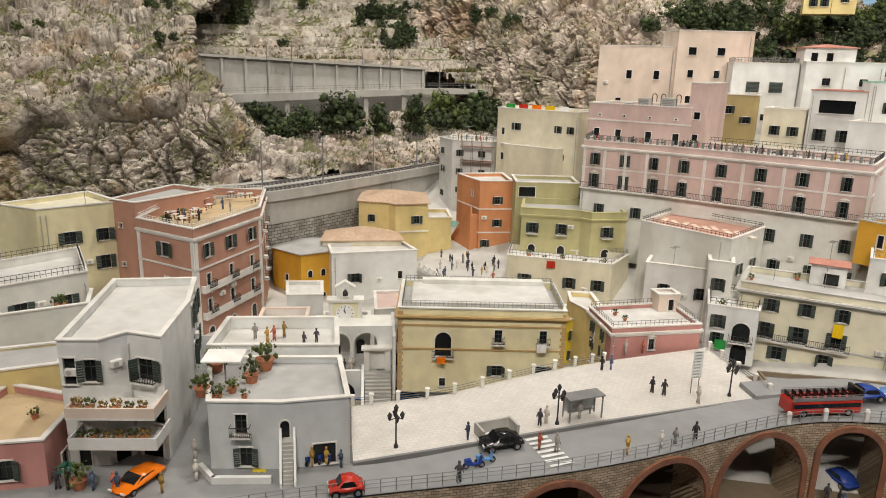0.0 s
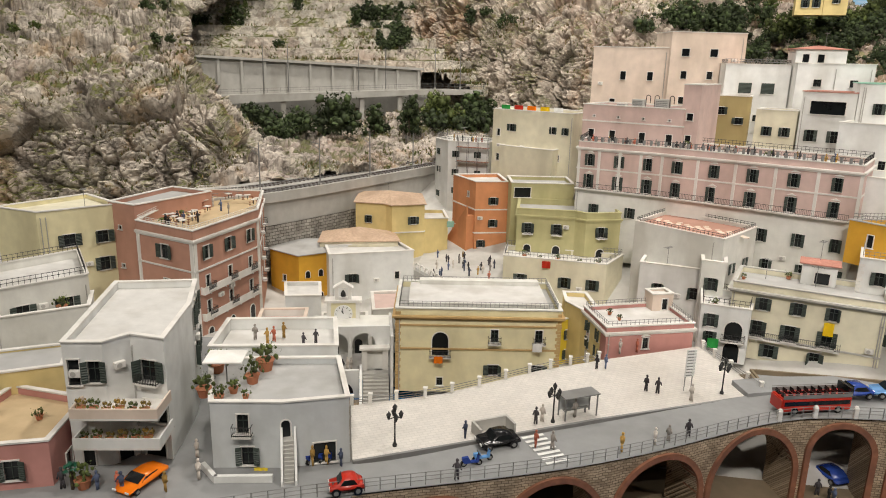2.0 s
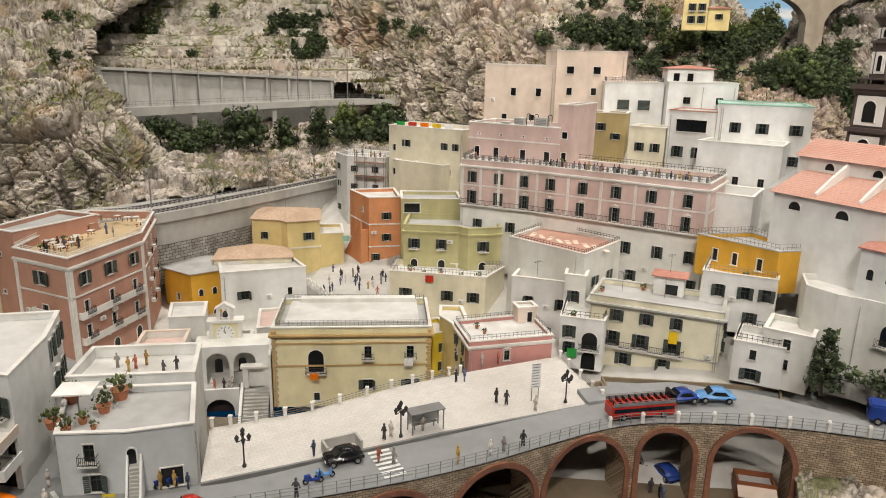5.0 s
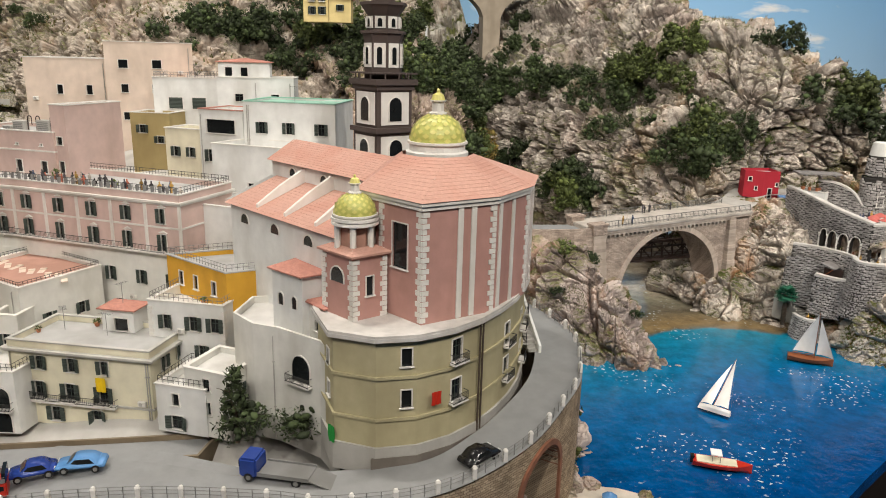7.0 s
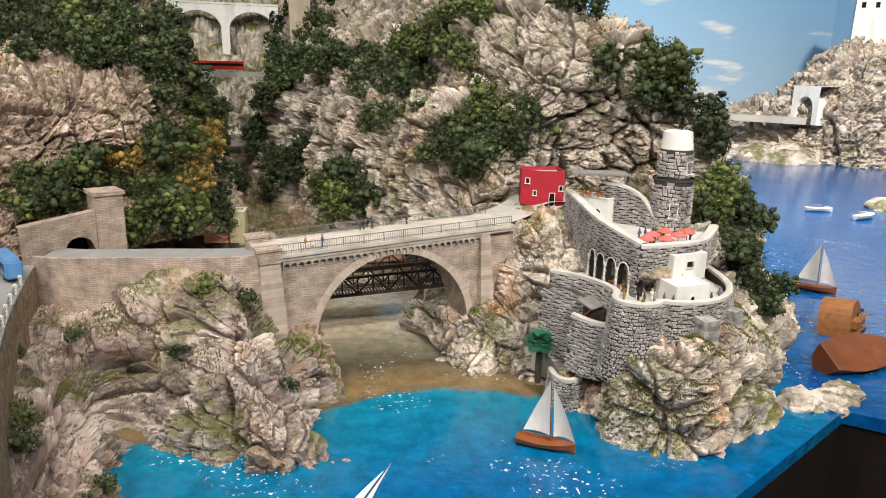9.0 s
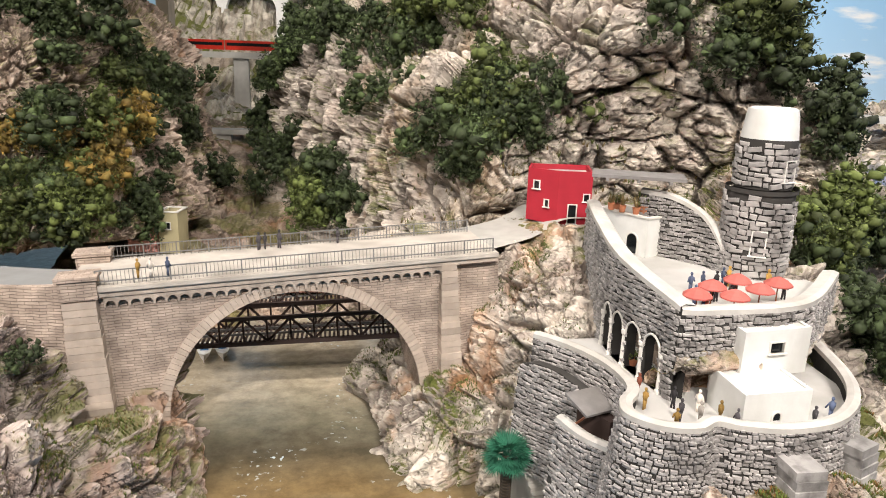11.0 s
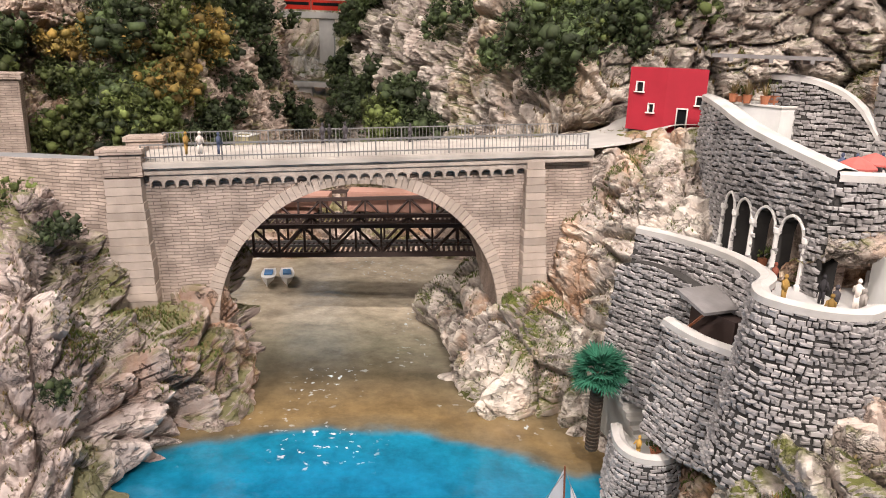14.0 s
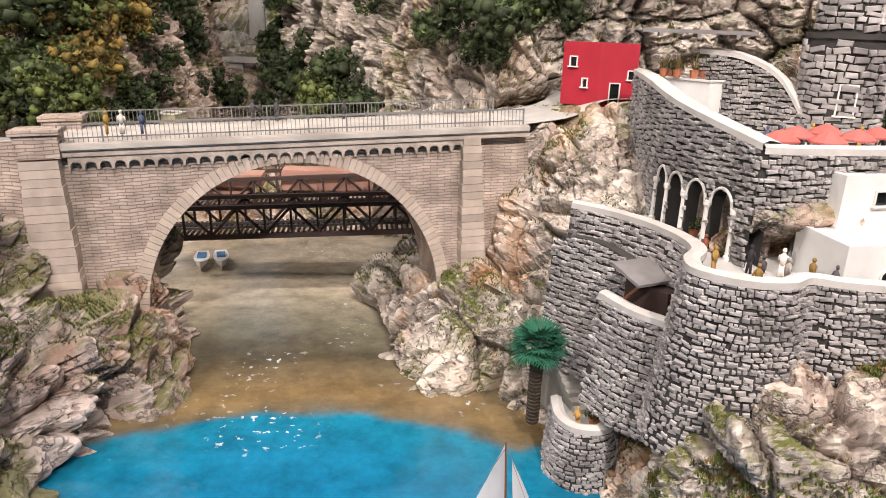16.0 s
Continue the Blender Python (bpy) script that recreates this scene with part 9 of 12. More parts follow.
grove(1.657, 2.033, 0.434, 0.055, 6, 0.085)
grove(1.026, 1.537, 0.243, 0.04, 4, 0.05, "l")
grove(1.074, 1.597, 0.259, 0.027, 3, 0.065)
grove(1.303, 1.75, 0.176, 0.055, 7, 0.07)
grove(1.355, 2.2, 0.13, 0.065, 7, 0.08)
grove(1.24, 1.62, 0.218, 0.04, 7, 0.073, "l")
grove(1.02, 1.78, 0.47, 0.09, 12, 0.105)
grove(1.19, 1.83, 0.46, 0.06, 9, 0.1)
grove(1.30, 2.05, 0.2, 0.05, 6, 0.09)
WOODS = {
    "d": ((1.214, 1.663, 0.29), (1.289, 1.803, 0.263), (1.299, 1.843, 0.203), (1.303, 2.033, 0.325), (1.279, 1.941, 0.322), (1.394, 2.463, 0.227), (1.458, 2.228, 0.168),
          (1.568, 1.865, 0.219), (1.21, 1.602, 0.197), (1.153, 1.854, 0.504), (1.174, 1.707, 0.443), (1.224, 1.877, 0.507), (1.243, 1.796, 0.411), (1.402, 2.391, 0.327)),
    "D": ((1.514, 2.137, 0.217), (1.552, 2.173, 0.457), (1.622, 2.069, 0.446), (1.506, 2.294, 0.44), (1.605, 1.832, 0.143), (1.213, 1.666, 0.285), (1.082, 1.607, 0.276), (1.05, 1.528, 0.225),
          (1.128, 2.036, 0.572), (1.473, 2.509, 0.463), (1.58, 2.116, 0.443), (0.549, 2.02, 0.577), (0.626, 1.999, 0.553), (0.725, 2.03, 0.552), (0.637, 2.249, 0.656), (1.665, 2.667, 0.622)),
    "l": ((1.239, 1.672, 0.228), (1.263, 1.701, 0.205), (1.263, 1.771, 0.308), (1.146, 1.63, 0.221), (1.559, 1.857, 0.178), (1.54, 1.816, 0.123), (1.249, 1.728, 0.287), (1.245, 1.639, 0.163), (1.199, 1.598, 0.154),
          (1.029, 1.527, 0.244), (1.759, 1.94, 0.464), (0.866, 2.035, 0.562), (1.019, 2.131, 0.593), (1.074, 2.06, 0.56), (1.212, 2.234, 0.618), (1.488, 1.825, 0.158)),
    "a": ((1.174, 1.639, 0.269), (1.265, 1.709, 0.213), (1.285, 1.776, 0.274)),
}
for kind_, spots_ in WOODS.items():
    for x, y, z in spots_:
        grove(x, y, z, 0.032, 4, 0.1, kind_.lower())
grove(-0.409, 2.731, 0.61, 0.05, 4, 0.1)
grove(-0.287, 2.442, 0.53, 0.04, 4, 0.09)
grove(4.35, 3.4, 0.45, 0.12, 7, 0.11)
grove(4.22, 3.55, 0.3, 0.08, 5, 0.1)
# bushes on the shore rocks
for bx, by, bz, bh, bk in ((1.069, 1.215, 0.12, 0.03, "d"), (1.122, 1.235, 0.13, 0.028, "d"), (1.223, 1.15, 0.11, 0.03, "d"), (1.296, 1.235, 0.165, 0.045, "l"), (1.359, 1.208, 0.151, 0.034, "d"), (1.222, 0.993, 0.058, 0.026, "d"),
                           (1.179, 0.956, 0.069, 0.03, "d"), (1.125, 1.024, 0.10, 0.04, "d"), (1.11, 1.06, 0.1, 0.035, "l"), (1.344, 1.203, 0.154, 0.03, "d"), (1.40, 1.105, 0.083, 0.03, "d"), (1.30, 1.245, 0.16, 0.032, "d"), (1.15, 0.86, 0.05, 0.04, "l"), (1.1, 0.76, 0.03, 0.035, "l")):
    hit = on_rock(Vector((bx, by, bz)))
    if hit:
        tree(hit[0] - Vector((0, 0, 0.003)), bh, bk, "bush")
tree((0.702, 0.735, 0.118), 0.082, "d", "cone", 1.15)
tree((0.748, 0.715, 0.128), 0.05, "d", "bush", 1.35)


def tufts(name, index, count, colours, seed, floor=0.35, size=0.006, box_=None, least=0.05):
    """Static grass: little fans of blades on the level parts of a rock."""
    me = GROUND[index].data
    r = np.random.RandomState(seed)
    nrm = np.empty(len(me.polygons) * 3)
    cen = np.empty(len(me.polygons) * 3)
    me.polygons.foreach_get("normal", nrm)
    me.polygons.foreach_get("center", cen)
    nrm, cen = nrm.reshape(-1, 3), cen.reshape(-1, 3)
    nz = np.abs(nrm[:, 2])
    patch = fbm(cen * 14, 3, seed)
    ok = (nz > floor) & (patch > least) & (cen[:, 2] > 0.015)
    if box_:
        ok &= (cen[:, 0] > box_[0]) & (cen[:, 0] < box_[1]) & (cen[:, 1] > box_[2]) & (cen[:, 1] < box_[3])
    ok = np.where(ok)[0]
    if len(ok) == 0:
        return
    pick = ok[r.randint(len(ok), size=count)]
    for ci, mat in enumerate(colours):
        sel = pick[ci::len(colours)]
        V, F = [], []
        for k_, i in enumerate(sel):
            c = cen[i]
            for b in range(5):
                a = r.uniform(0, 6.28)
                d = np.array([math.cos(a), math.sin(a), 0])
                s_ = size * r.uniform(0.5, 1.2)
                side = np.array([-d[1], d[0], 0]) * s_ * 0.16
                V += [c - side, c + side, c + d * s_ * 0.55 + np.array([0, 0, s_])]
        V = np.array(V)
        F = np.arange(len(V)).reshape(-1, 3)
        tagged(new(name, tri_mesh(name, V, F, mat)), "short static grass tufts on rock ledges", "grass", kind="stuff")


M["grassgreen"] = material("grass_green", (0.115, 0.135, 0.035), vary=0.4, bump=0)
M["grassdry"] = material("grass_dry", (0.21, 0.155, 0.065), vary=0.4, bump=0)
NAMES = [o.name for o in GROUND]
for nm, cnt, sz in (("shore_rocks", 2600, 0.0028), ("castle_rock", 2600, 0.003), ("cliff_left", 2500, 0.009), ("terraces_back", 2500, 0.011), ("gorge_left", 1500, 0.006), ("gorge_right", 2500, 0.007), ("cliff_centre", 1500, 0.011), ("slope_railway", 1200, 0.009)):
    tufts("grass_tufts", NAMES.index(nm), cnt, ("grassgreen", "grassdry"), 60 + len(nm), size=sz)

M["mossgreen"] = material("moss_green", (0.12, 0.165, 0.03), vary=0.5, bump=0)
M["mossbrown"] = material("moss_brown", (0.24, 0.12, 0.035), vary=0.4, bump=0)
tufts("moss_tufts", NAMES.index("castle_rock"), 15000, ("mossgreen", "mossgreen", "grassgreen", "mossbrown"), 91, 0.25, 0.0034, (1.74, 2.05, 0.93, 1.2), 0.1)
tufts("moss_tufts", NAMES.index("shore_rocks"), 8000, ("mossgreen", "grassgreen", "grassdry"), 93, 0.35, 0.003, (1.0, 1.5, 0.7, 1.4), 0.13)
tufts("moss_tufts", NAMES.index("castle_rock"), 5000, ("mossgreen", "grassgreen"), 97, 0.35, 0.0026, (1.6, 1.82, 1.1, 1.5), 0.14)


def palm(m, h, n_=16, spread=1.0):
    t = thing("palm", "fan palm with blue-green leaves and a rough trunk", "palm", m)
    bm = bmesh.new()
    z, k = 0.0, 0
    while z < h * 0.68:
        lathe(bm, [(h * 0.045, z), (h * 0.06, z + h * 0.03), (h * 0.045, z + h * 0.032)], 8)
        z += h * 0.032
    part("trunk", bm, "trunk", t)
    def leaf():
        bm = bmesh.new()
        L = h * 0.25
        tube(bm, (0, 0, 0), (L * 0.45, 0, L * 0.05), h * 0.006, 4)
        for i in range(17):
            a = math.radians(-88 + 11 * i)
            c = Vector((L * 0.45, 0, L * 0.05))
            d = Vector((math.cos(a), math.sin(a), -0.18))
            s_ = Vector((-math.sin(a), math.cos(a), 0)) * h * 0.0095
            q = c + d * L * (0.66 - 0.0009 * abs(math.degrees(a))) - Vector((0, 0, L * 0.06 * (i % 2)))
            bm.faces.new([bm.verts.new(v) for v in (c - s_ * 0.3, c + d * L * 0.35 - s_, q, c + d * L * 0.35 + s_)])
        return mesh_of("leaf", bm, "palm")
    me = shared(("palmleaf", round(h, 4)), leaf)
    for i in range(n_):
        m2 = Matrix.Translation((0, 0, h * 0.69)) @ Matrix.Rotation(i * 2.4, 4, "Z") @ Matrix.Rotation(radians(-72 + 100 * (i / n_)), 4, "Y")
        part("leaf", me, None, t, m=m2)
    return t


palm(Matrix.Translation((1.742, 1.158, 0.018)), 0.09, 26)
palm(Matrix.Translation((-0.243, 0.452, 0.105)), 0.028, 10)

# ---- street things ----
def at(x, y, z, turn=0.0, s=1.0):
    return Matrix.Translation((x, y, z)) @ Matrix.Rotation(radians(turn), 4, "Z") @ Matrix.Diagonal((s, s, s, 1))


def street_lamp(m):
    t = thing("street_lamp", "black ornate street lamp with four lanterns on the square", "street lamp", m, "lamps of the square")
    bm = bmesh.new()
    lathe(bm, [(0.0022, 0), (0.0022, 0.002), (0.0012, 0.004), (0.0008, 0.008), (0.0008, 0.034), (0.0012, 0.035), (0.0007, 0.036)], 10)
    part("post", bm, "iron", t)
    for dx, dy, z in ((0, 0, 0.041), (0.006, 0, 0.0335), (-0.006, 0, 0.0335), (0, 0.006, 0.0335), (0, -0.006, 0.0335)):
        bm = bmesh.new()
        if dx or dy:
            tube(bm, (0, 0, 0.031), (dx, dy, z - 0.0045), 0.0005, 5)
        lathe(bm, [(0.0010, z - 0.0045), (0.0023, z), (0.0026, z + 0.0006), (0.0012, z + 0.0026), (0.0003, z + 0.004)], 6, dx, dy)
        part("lantern", bm, "iron", t)
    return t


for x, y in ((0.020, 0.552), (0.176, 0.618), (0.374, 0.709)):
    street_lamp(at(x, y, 0.1065, random.uniform(0, 40)))


def figurine_mesh(seed, mat):
    r = random.Random(seed)
    bm = bmesh.new()
    st = r.uniform(0.0005, 0.0018)
    for s in (-1, 1):
        tube(bm, (s * st, s * 0.0004, 0), (s * 0.0008, 0, 0.0088), 0.0009, 6, 0.0012)
    lathe(bm, [(0.0016, 0.0082), (0.0022, 0.0115), (0.0024, 0.0148), (0.0010, 0.0163), (0.0009, 0.0168)], 8)
    for s in (-1, 1):
        tube(bm, (s * 0.0024, 0, 0.0147), (s * r.uniform(0.0025, 0.004), r.uniform(-0.003, 0.001), r.uniform(0.009, 0.0115)), 0.0007, 5)
    lathe(bm, [(0.0004, 0.0166), (0.0013, 0.0176), (0.0014, 0.0186), (0.0009, 0.0197), (0.0002, 0.02)], 8)
    return mesh_of("figurine", bm, mat, True)


FIG = [figurine_mesh(i, ("figure", "figure_light", "figure_red", "figure_blue", "figure_ochre")[i % 5]) for i in range(15)]
WORD = ("dark", "pale", "reddish", "blue", "ochre")


def figurine(x, y, z, place, s=1.0):
    i = random.choice((0, 5, 10, 0, 5, 1, 6, 11, 2, 7, 3, 8, 4, 9))
    return solid("figurine", FIG[i], None, WORD[i % 5] + " plain miniature figurine standing on " + place, "figurine", at(x, y, z, random.uniform(0, 360), s * random.uniform(0.9, 1.05)), "figurines")


for x, y in ((0.288, 0.705), (0.3, 0.7), (0.334, 0.686), (0.239, 0.759), (0.25, 0.761), (0.158, 0.612), (0.165, 0.618), (0.087, 0.575), (0.275, 0.81), (0.298, 0.818), (0.2, 0.632)):
    figurine(x, y, 0.1068, "the square")
for x, y in ((0.239, 0.571), (0.274, 0.588), (0.289, 0.596), (0.311, 0.607), (0.156, 0.569), (0.172, 0.566), (0.083, 0.505), (0.43, 0.66)):
    figurine(x, y, 0.1052, "the coast road")
for x, y in ((-0.159, 0.512), (-0.143, 0.478), (-0.222, 0.454), (-0.205, 0.456), (-0.199, 0.452), (-0.164, 0.458), (-0.05, 0.512), (-0.038, 0.516), (-0.024, 0.514), (-0.252, 0.452)):
    figurine(x, y, 0.1052, "the lower street")
for i in range(34):
    f = random.uniform(0.02, 0.98)
    p = Vector((0.378, 1.150)).lerp(Vector((0.628, 0.992)), f) + Vector((0.53, 0.85)) * random.uniform(0.012, 0.05)
    figurine(p.x, p.y, 0.3285, "the hotel roof terrace", 0.9)
for i in range(8):
    p = Vector((0.26, 1.215)).lerp(Vector((0.37, 1.165)), random.random()) + Vector((0.4, 0.9)) * random.uniform(0.008, 0.03)
    figurine(p.x, p.y, 0.3285, "the hotel roof terrace", 0.9)
for i in range(26):
    figurine(random.uniform(-0.01, 0.115), random.uniform(1.12, 1.26), 0.1005, "the upper piazza", 0.85)
for i in range(9):
    figurine(random.uniform(-0.39, -0.31), random.uniform(0.90, 1.10), 0.2245, "the terracotta hotel roof", 0.9)
for i in range(7):
    figurine(random.uniform(0.0, 0.08), random.uniform(1.48, 1.54), 0.2945, "a white roof", 0.8)
for i in range(6):
    figurine(random.uniform(-0.15, -0.08), random.uniform(0.635, 0.67), 0.1665, "a roof terrace", 0.9)
for x, y in ((1.423, 1.262), (1.433, 1.265), (1.447, 1.268), (1.517, 1.355), (1.523, 1.358), (1.537, 1.362), (1.597, 1.378)):
    figurine(x, y, 0.2108, "the stone bridge", 0.95)
for x, y in ((1.82, 1.075), (1.838, 1.055), (1.85, 1.05), (1.826, 1.10), (1.83, 1.045), (1.93, 1.04), (1.95, 1.05), (1.842, 1.075), (1.858, 1.068), (1.866, 1.052), (1.878, 1.085), (1.886, 1.06), (1.9, 1.075), (1.915, 1.06), (1.872, 1.04)):
    figurine(x, y, 0.1658, "the castle terrace", 0.9)
for i in range(16):
    figurine(random.uniform(1.86, 1.97), random.uniform(1.11, 1.20), 0.2228, "the castle court", 0.9)
figurine(1.762, 1.115, 0.0388, "the palm landing", 0.9)
for x, y in ((0.478, 0.67), (0.489, 0.655), (0.486, 0.66)):
    figurine(x, y, 0.0085, "the yard below the viaduct")

# lying sunbathers' towels and loungers on the red terrace
for i in range(9):
    bm = bmesh.new()
    box(bm, -0.004, 0.004, -0.0105, 0.0105, 0.001, 0.002)
    v = box(bm, -0.004, 0.004, 0.005, 0.0105, 0.002, 0.0032)
    for sx in (-0.0035, 0.0035):
        for sy in (-0.009, 0.009):
            box(bm, sx - 0.0004, sx + 0.0004, sy - 0.0004, sy + 0.0004, 0, 0.001)
    solid("sun_lounger", bm, "salmon", "salmon sun lounger on the red terrace", "lounger", at(0.372 + 0.013 * i, 1.085 - 0.0095 * i + random.uniform(-0.012, 0.012), 0.2232, random.uniform(-30, 30)), "loungers of the red terrace")


# ---- vehicles ----
def wheel(parent, x, y, z, r):
    bm = bmesh.new()
    lathe(bm, [(r * 0.7, -0.0012), (r, -0.0009), (r, 0.0009), (r * 0.7, 0.0012)], 14)
    w = part("wheel", bm, "black", parent, m=Matrix.Translation((x, y, z)) @ Matrix.Rotation(radians(90), 4, "X"))
    bm = bmesh.new()
    lathe(bm, [(r * 0.55, -0.0014), (r * 0.55, 0.0014)], 10)
    part("rim", bm, "rail", w)


def car(m, paint, label, L=0.046, W_=0.020, H_=0.0165, low_=False):
    t = thing("car", label, "car", m, "parked cars")
    prof = [(-0.5, 0.28), (-0.49, 0.52), (-0.44, 0.58), (-0.36, 0.6), (-0.24, 0.95), (-0.1, 1.0), (0.1, 0.97), (0.24, 0.62), (0.44, 0.55), (0.5, 0.44), (0.5, 0.28)]
    if low_:
        prof = [(-0.5, 0.28), (-0.5, 0.62), (-0.4, 0.68), (-0.18, 0.95), (0.02, 0.95), (0.24, 0.6), (0.46, 0.42), (0.5, 0.3)]
    bm = bmesh.new()
    left, right = [], []
    for x, z in prof:
        w = W_ / 2 * (0.80 if z > 0.7 else 1.0) * (0.92 if abs(x) > 0.45 else 1)
        left.append(bm.verts.new((x * L, w, z * H_)))
        right.append(bm.verts.new((x * L, -w, z * H_)))
    k = len(prof)
    for i in range(k - 1):
        bm.faces.new((left[i], left[i + 1], right[i + 1], right[i]))
    bm.faces.new((left[0], right[0], right[-1], left[-1]))
    bm.faces.new(left[::-1])
    bm.faces.new(right)
    bmesh.ops.recalc_face_normals(bm, faces=bm.faces)
    bmesh.ops.bevel(bm, geom=[e for e in bm.edges if e.calc_length() > 0.004], offset=0.0009, segments=2, affect="EDGES")
    part("body", bm, paint, t, smooth=True)
    hi = max(z for _, z in prof)
    bm = bmesh.new()
    za, zb = (0.62, 0.9) if not low_ else (0.64, 0.88)
    for sgn in (-1, 1):
        y0 = sgn * W_ / 2 * 0.93
        y1 = sgn * W_ / 2 * 0.83
        a = [(-0.30 * L, y0, za * H_), (0.20 * L, y0, za * H_), (0.08 * L, y1, zb * H_), (-0.20 * L, y1, zb * H_)]
        f = [bm.verts.new((x, y + sgn * 0.0006, z)) for x, y, z in a]
        bm.faces.new(f if sgn < 0 else f[::-1])
    part("side_glass", bm, "glass", t)
    bm = bmesh.new()
    f0, f1 = (0.235, 0.64), (0.11, 0.95)
    if low_:
        f0, f1 = (0.23, 0.625), (0.04, 0.93)
    wv = W_ / 2 * 0.78
    bm.faces.new([bm.verts.new((x * L + 0.0008, s * wv, z * H_ + 0.0004)) for (x, z), s in ((f0, -1), (f0, 1), (f1, 1), (f1, -1))])
    part("windscreen", bm, "glass", t)
    for s in (-1, 1):
        bm = bmesh.new()
        box(bm, L * 0.485, L * 0.503, s * W_ * 0.36 - 0.002, s * W_ * 0.36 + 0.002, H_ * 0.4, H_ * 0.52)
        part("headlight", bm, "sail", t)
        for x in (-0.31, 0.31):
            wheel(t, x * L, s * (W_ / 2 - 0.0006), H_ * 0.24, H_ * 0.24)
    return t


car(at(0.119, 0.568, 0.1052, 203), "black", "small black hatchback on the coast road", 0.042)
car(at(-0.189, 0.466, 0.1052, 251), "orangepaint", "low orange sports car in the street", 0.046, 0.02, 0.0132, True)
car(at(0.512, 0.700, 0.1165, 192), "blue", "dark blue hatchback behind the bus", 0.042)
car(at(0.555, 0.703, 0.1175, 178), "lightblue", "light blue hatchback on the coast road", 0.046)
car(at(0.938, 0.610, 0.1365, 30), "black", "black car on the bend below the church", 0.044)
car(at(0.47, 0.728, 0.0095, 160), "rail", "old grey car in the yard below the viaduct", 0.044)
car(at(0.506, 0.706, 0.0095, 110), "blue", "dark blue car in the yard below the viaduct", 0.044)
car(at(-0.011, 0.476, 0.1052, 198), "redpaint", "small red van beside the railing", 0.03, 0.016, 0.0165)
bus = thing("open_top_bus", "red open-top bus with black seats", "bus", at(0.456, 0.674, 0.1105, 12, 0.84))
bm = bmesh.new()
box(bm, -0.048, 0.048, -0.0135, 0.0135, 0.004, 0.022)
bmesh.ops.bevel(bm, geom=list(bm.edges), offset=0.0015, segments=2, affect="EDGES")
part("body", bm, "redpaint", bus)
bm = bmesh.new()
for s in (-1, 1):
    box(bm, -0.045, 0.045, s * 0.0137 - 0.0003, s * 0.0137 + 0.0003, 0.013, 0.0185)
part("window_band", bm, "glass", bus)
bm = bmesh.new()
for s in (-1, 1):
    box(bm, -0.047, 0.047, s * 0.0130 - 0.0004, s * 0.0130 + 0.0004, 0.022, 0.027)
    box(bm, -0.047, 0.047, s * 0.0130 - 0.0003, s * 0.0130 + 0.0003, 0.0285, 0.0291)
part("top_rail", bm, "rail", bus)
bm = bmesh.new()
prism(bm, [(0.044, -0.013), (0.048, -0.013), (0.048, 0.013), (0.044, 0.013)], 0.022, 0.034)
part("upper_windscreen", bm, "glass", bus)
for i in range(9):
    for y in (-0.0085, -0.004, 0.004, 0.0085):
        def seat():
            bm = bmesh.new()
            box(bm, -0.0018, 0.0018, -0.0018, 0.0018, 0, 0.0022)
            box(bm, -0.0022, -0.0012, -0.0018, 0.0018, 0.0022, 0.0062)
            return mesh_of("seat", bm, "black")
        part("seat", shared("busseat", seat), None, bus, m=Matrix.Translation((-0.042 + 0.0098 * i, y, 0.0222)))
for x in (-0.03, 0.03):
    for y in (-0.0128, 0.0128):
        wheel(bus, x, y, 0.0052, 0.0052)
trk = thing("flatbed_truck", "dark blue recovery truck with ramp down", "truck", at(0.745, 0.640, 0.1228, 156))
bm = bmesh.new()
box(bm, 0.018, 0.036, -0.0125, 0.0125, 0.004, 0.024)
bmesh.ops.bevel(bm, geom=list(bm.edges), offset=0.002, segments=2, affect="EDGES")
part("cab", bm, "blue", trk)
bm = bmesh.new()
box(bm, 0.0352, 0.0365, -0.0105, 0.0105, 0.014, 0.021)
part("windscreen", bm, "glass", trk)
bm = bmesh.new()
box(bm, -0.034, 0.017, -0.013, 0.013, 0.0075, 0.0095)
box(bm, -0.034, 0.017, -0.013, -0.012, 0.0095, 0.0115)
box(bm, -0.034, 0.017, 0.012, 0.013, 0.0095, 0.0115)
part("bed", bm, "rail", trk)
bm = bmesh.new()
v = [bm.verts.new(p) for p in ((-0.034, -0.012, 0.0075), (-0.034, 0.012, 0.0075), (-0.062, 0.012, 0.0), (-0.062, -0.012, 0.0), (-0.034, -0.012, 0.009), (-0.034, 0.012, 0.009), (-0.062, 0.012, 0.001), (-0.062, -0.012, 0.001))]
for f in ((0, 1, 2, 3), (7, 6, 5, 4), (0, 3, 7, 4), (1, 5, 6, 2), (2, 6, 7, 3)):
    bm.faces.new([v[i] for i in f])
part("ramp", bm, "rail", trk)
for x in (-0.022, 0.026):
    for y in (-0.0118, 0.0118):
        wheel(trk, x, y, 0.0046, 0.0046)


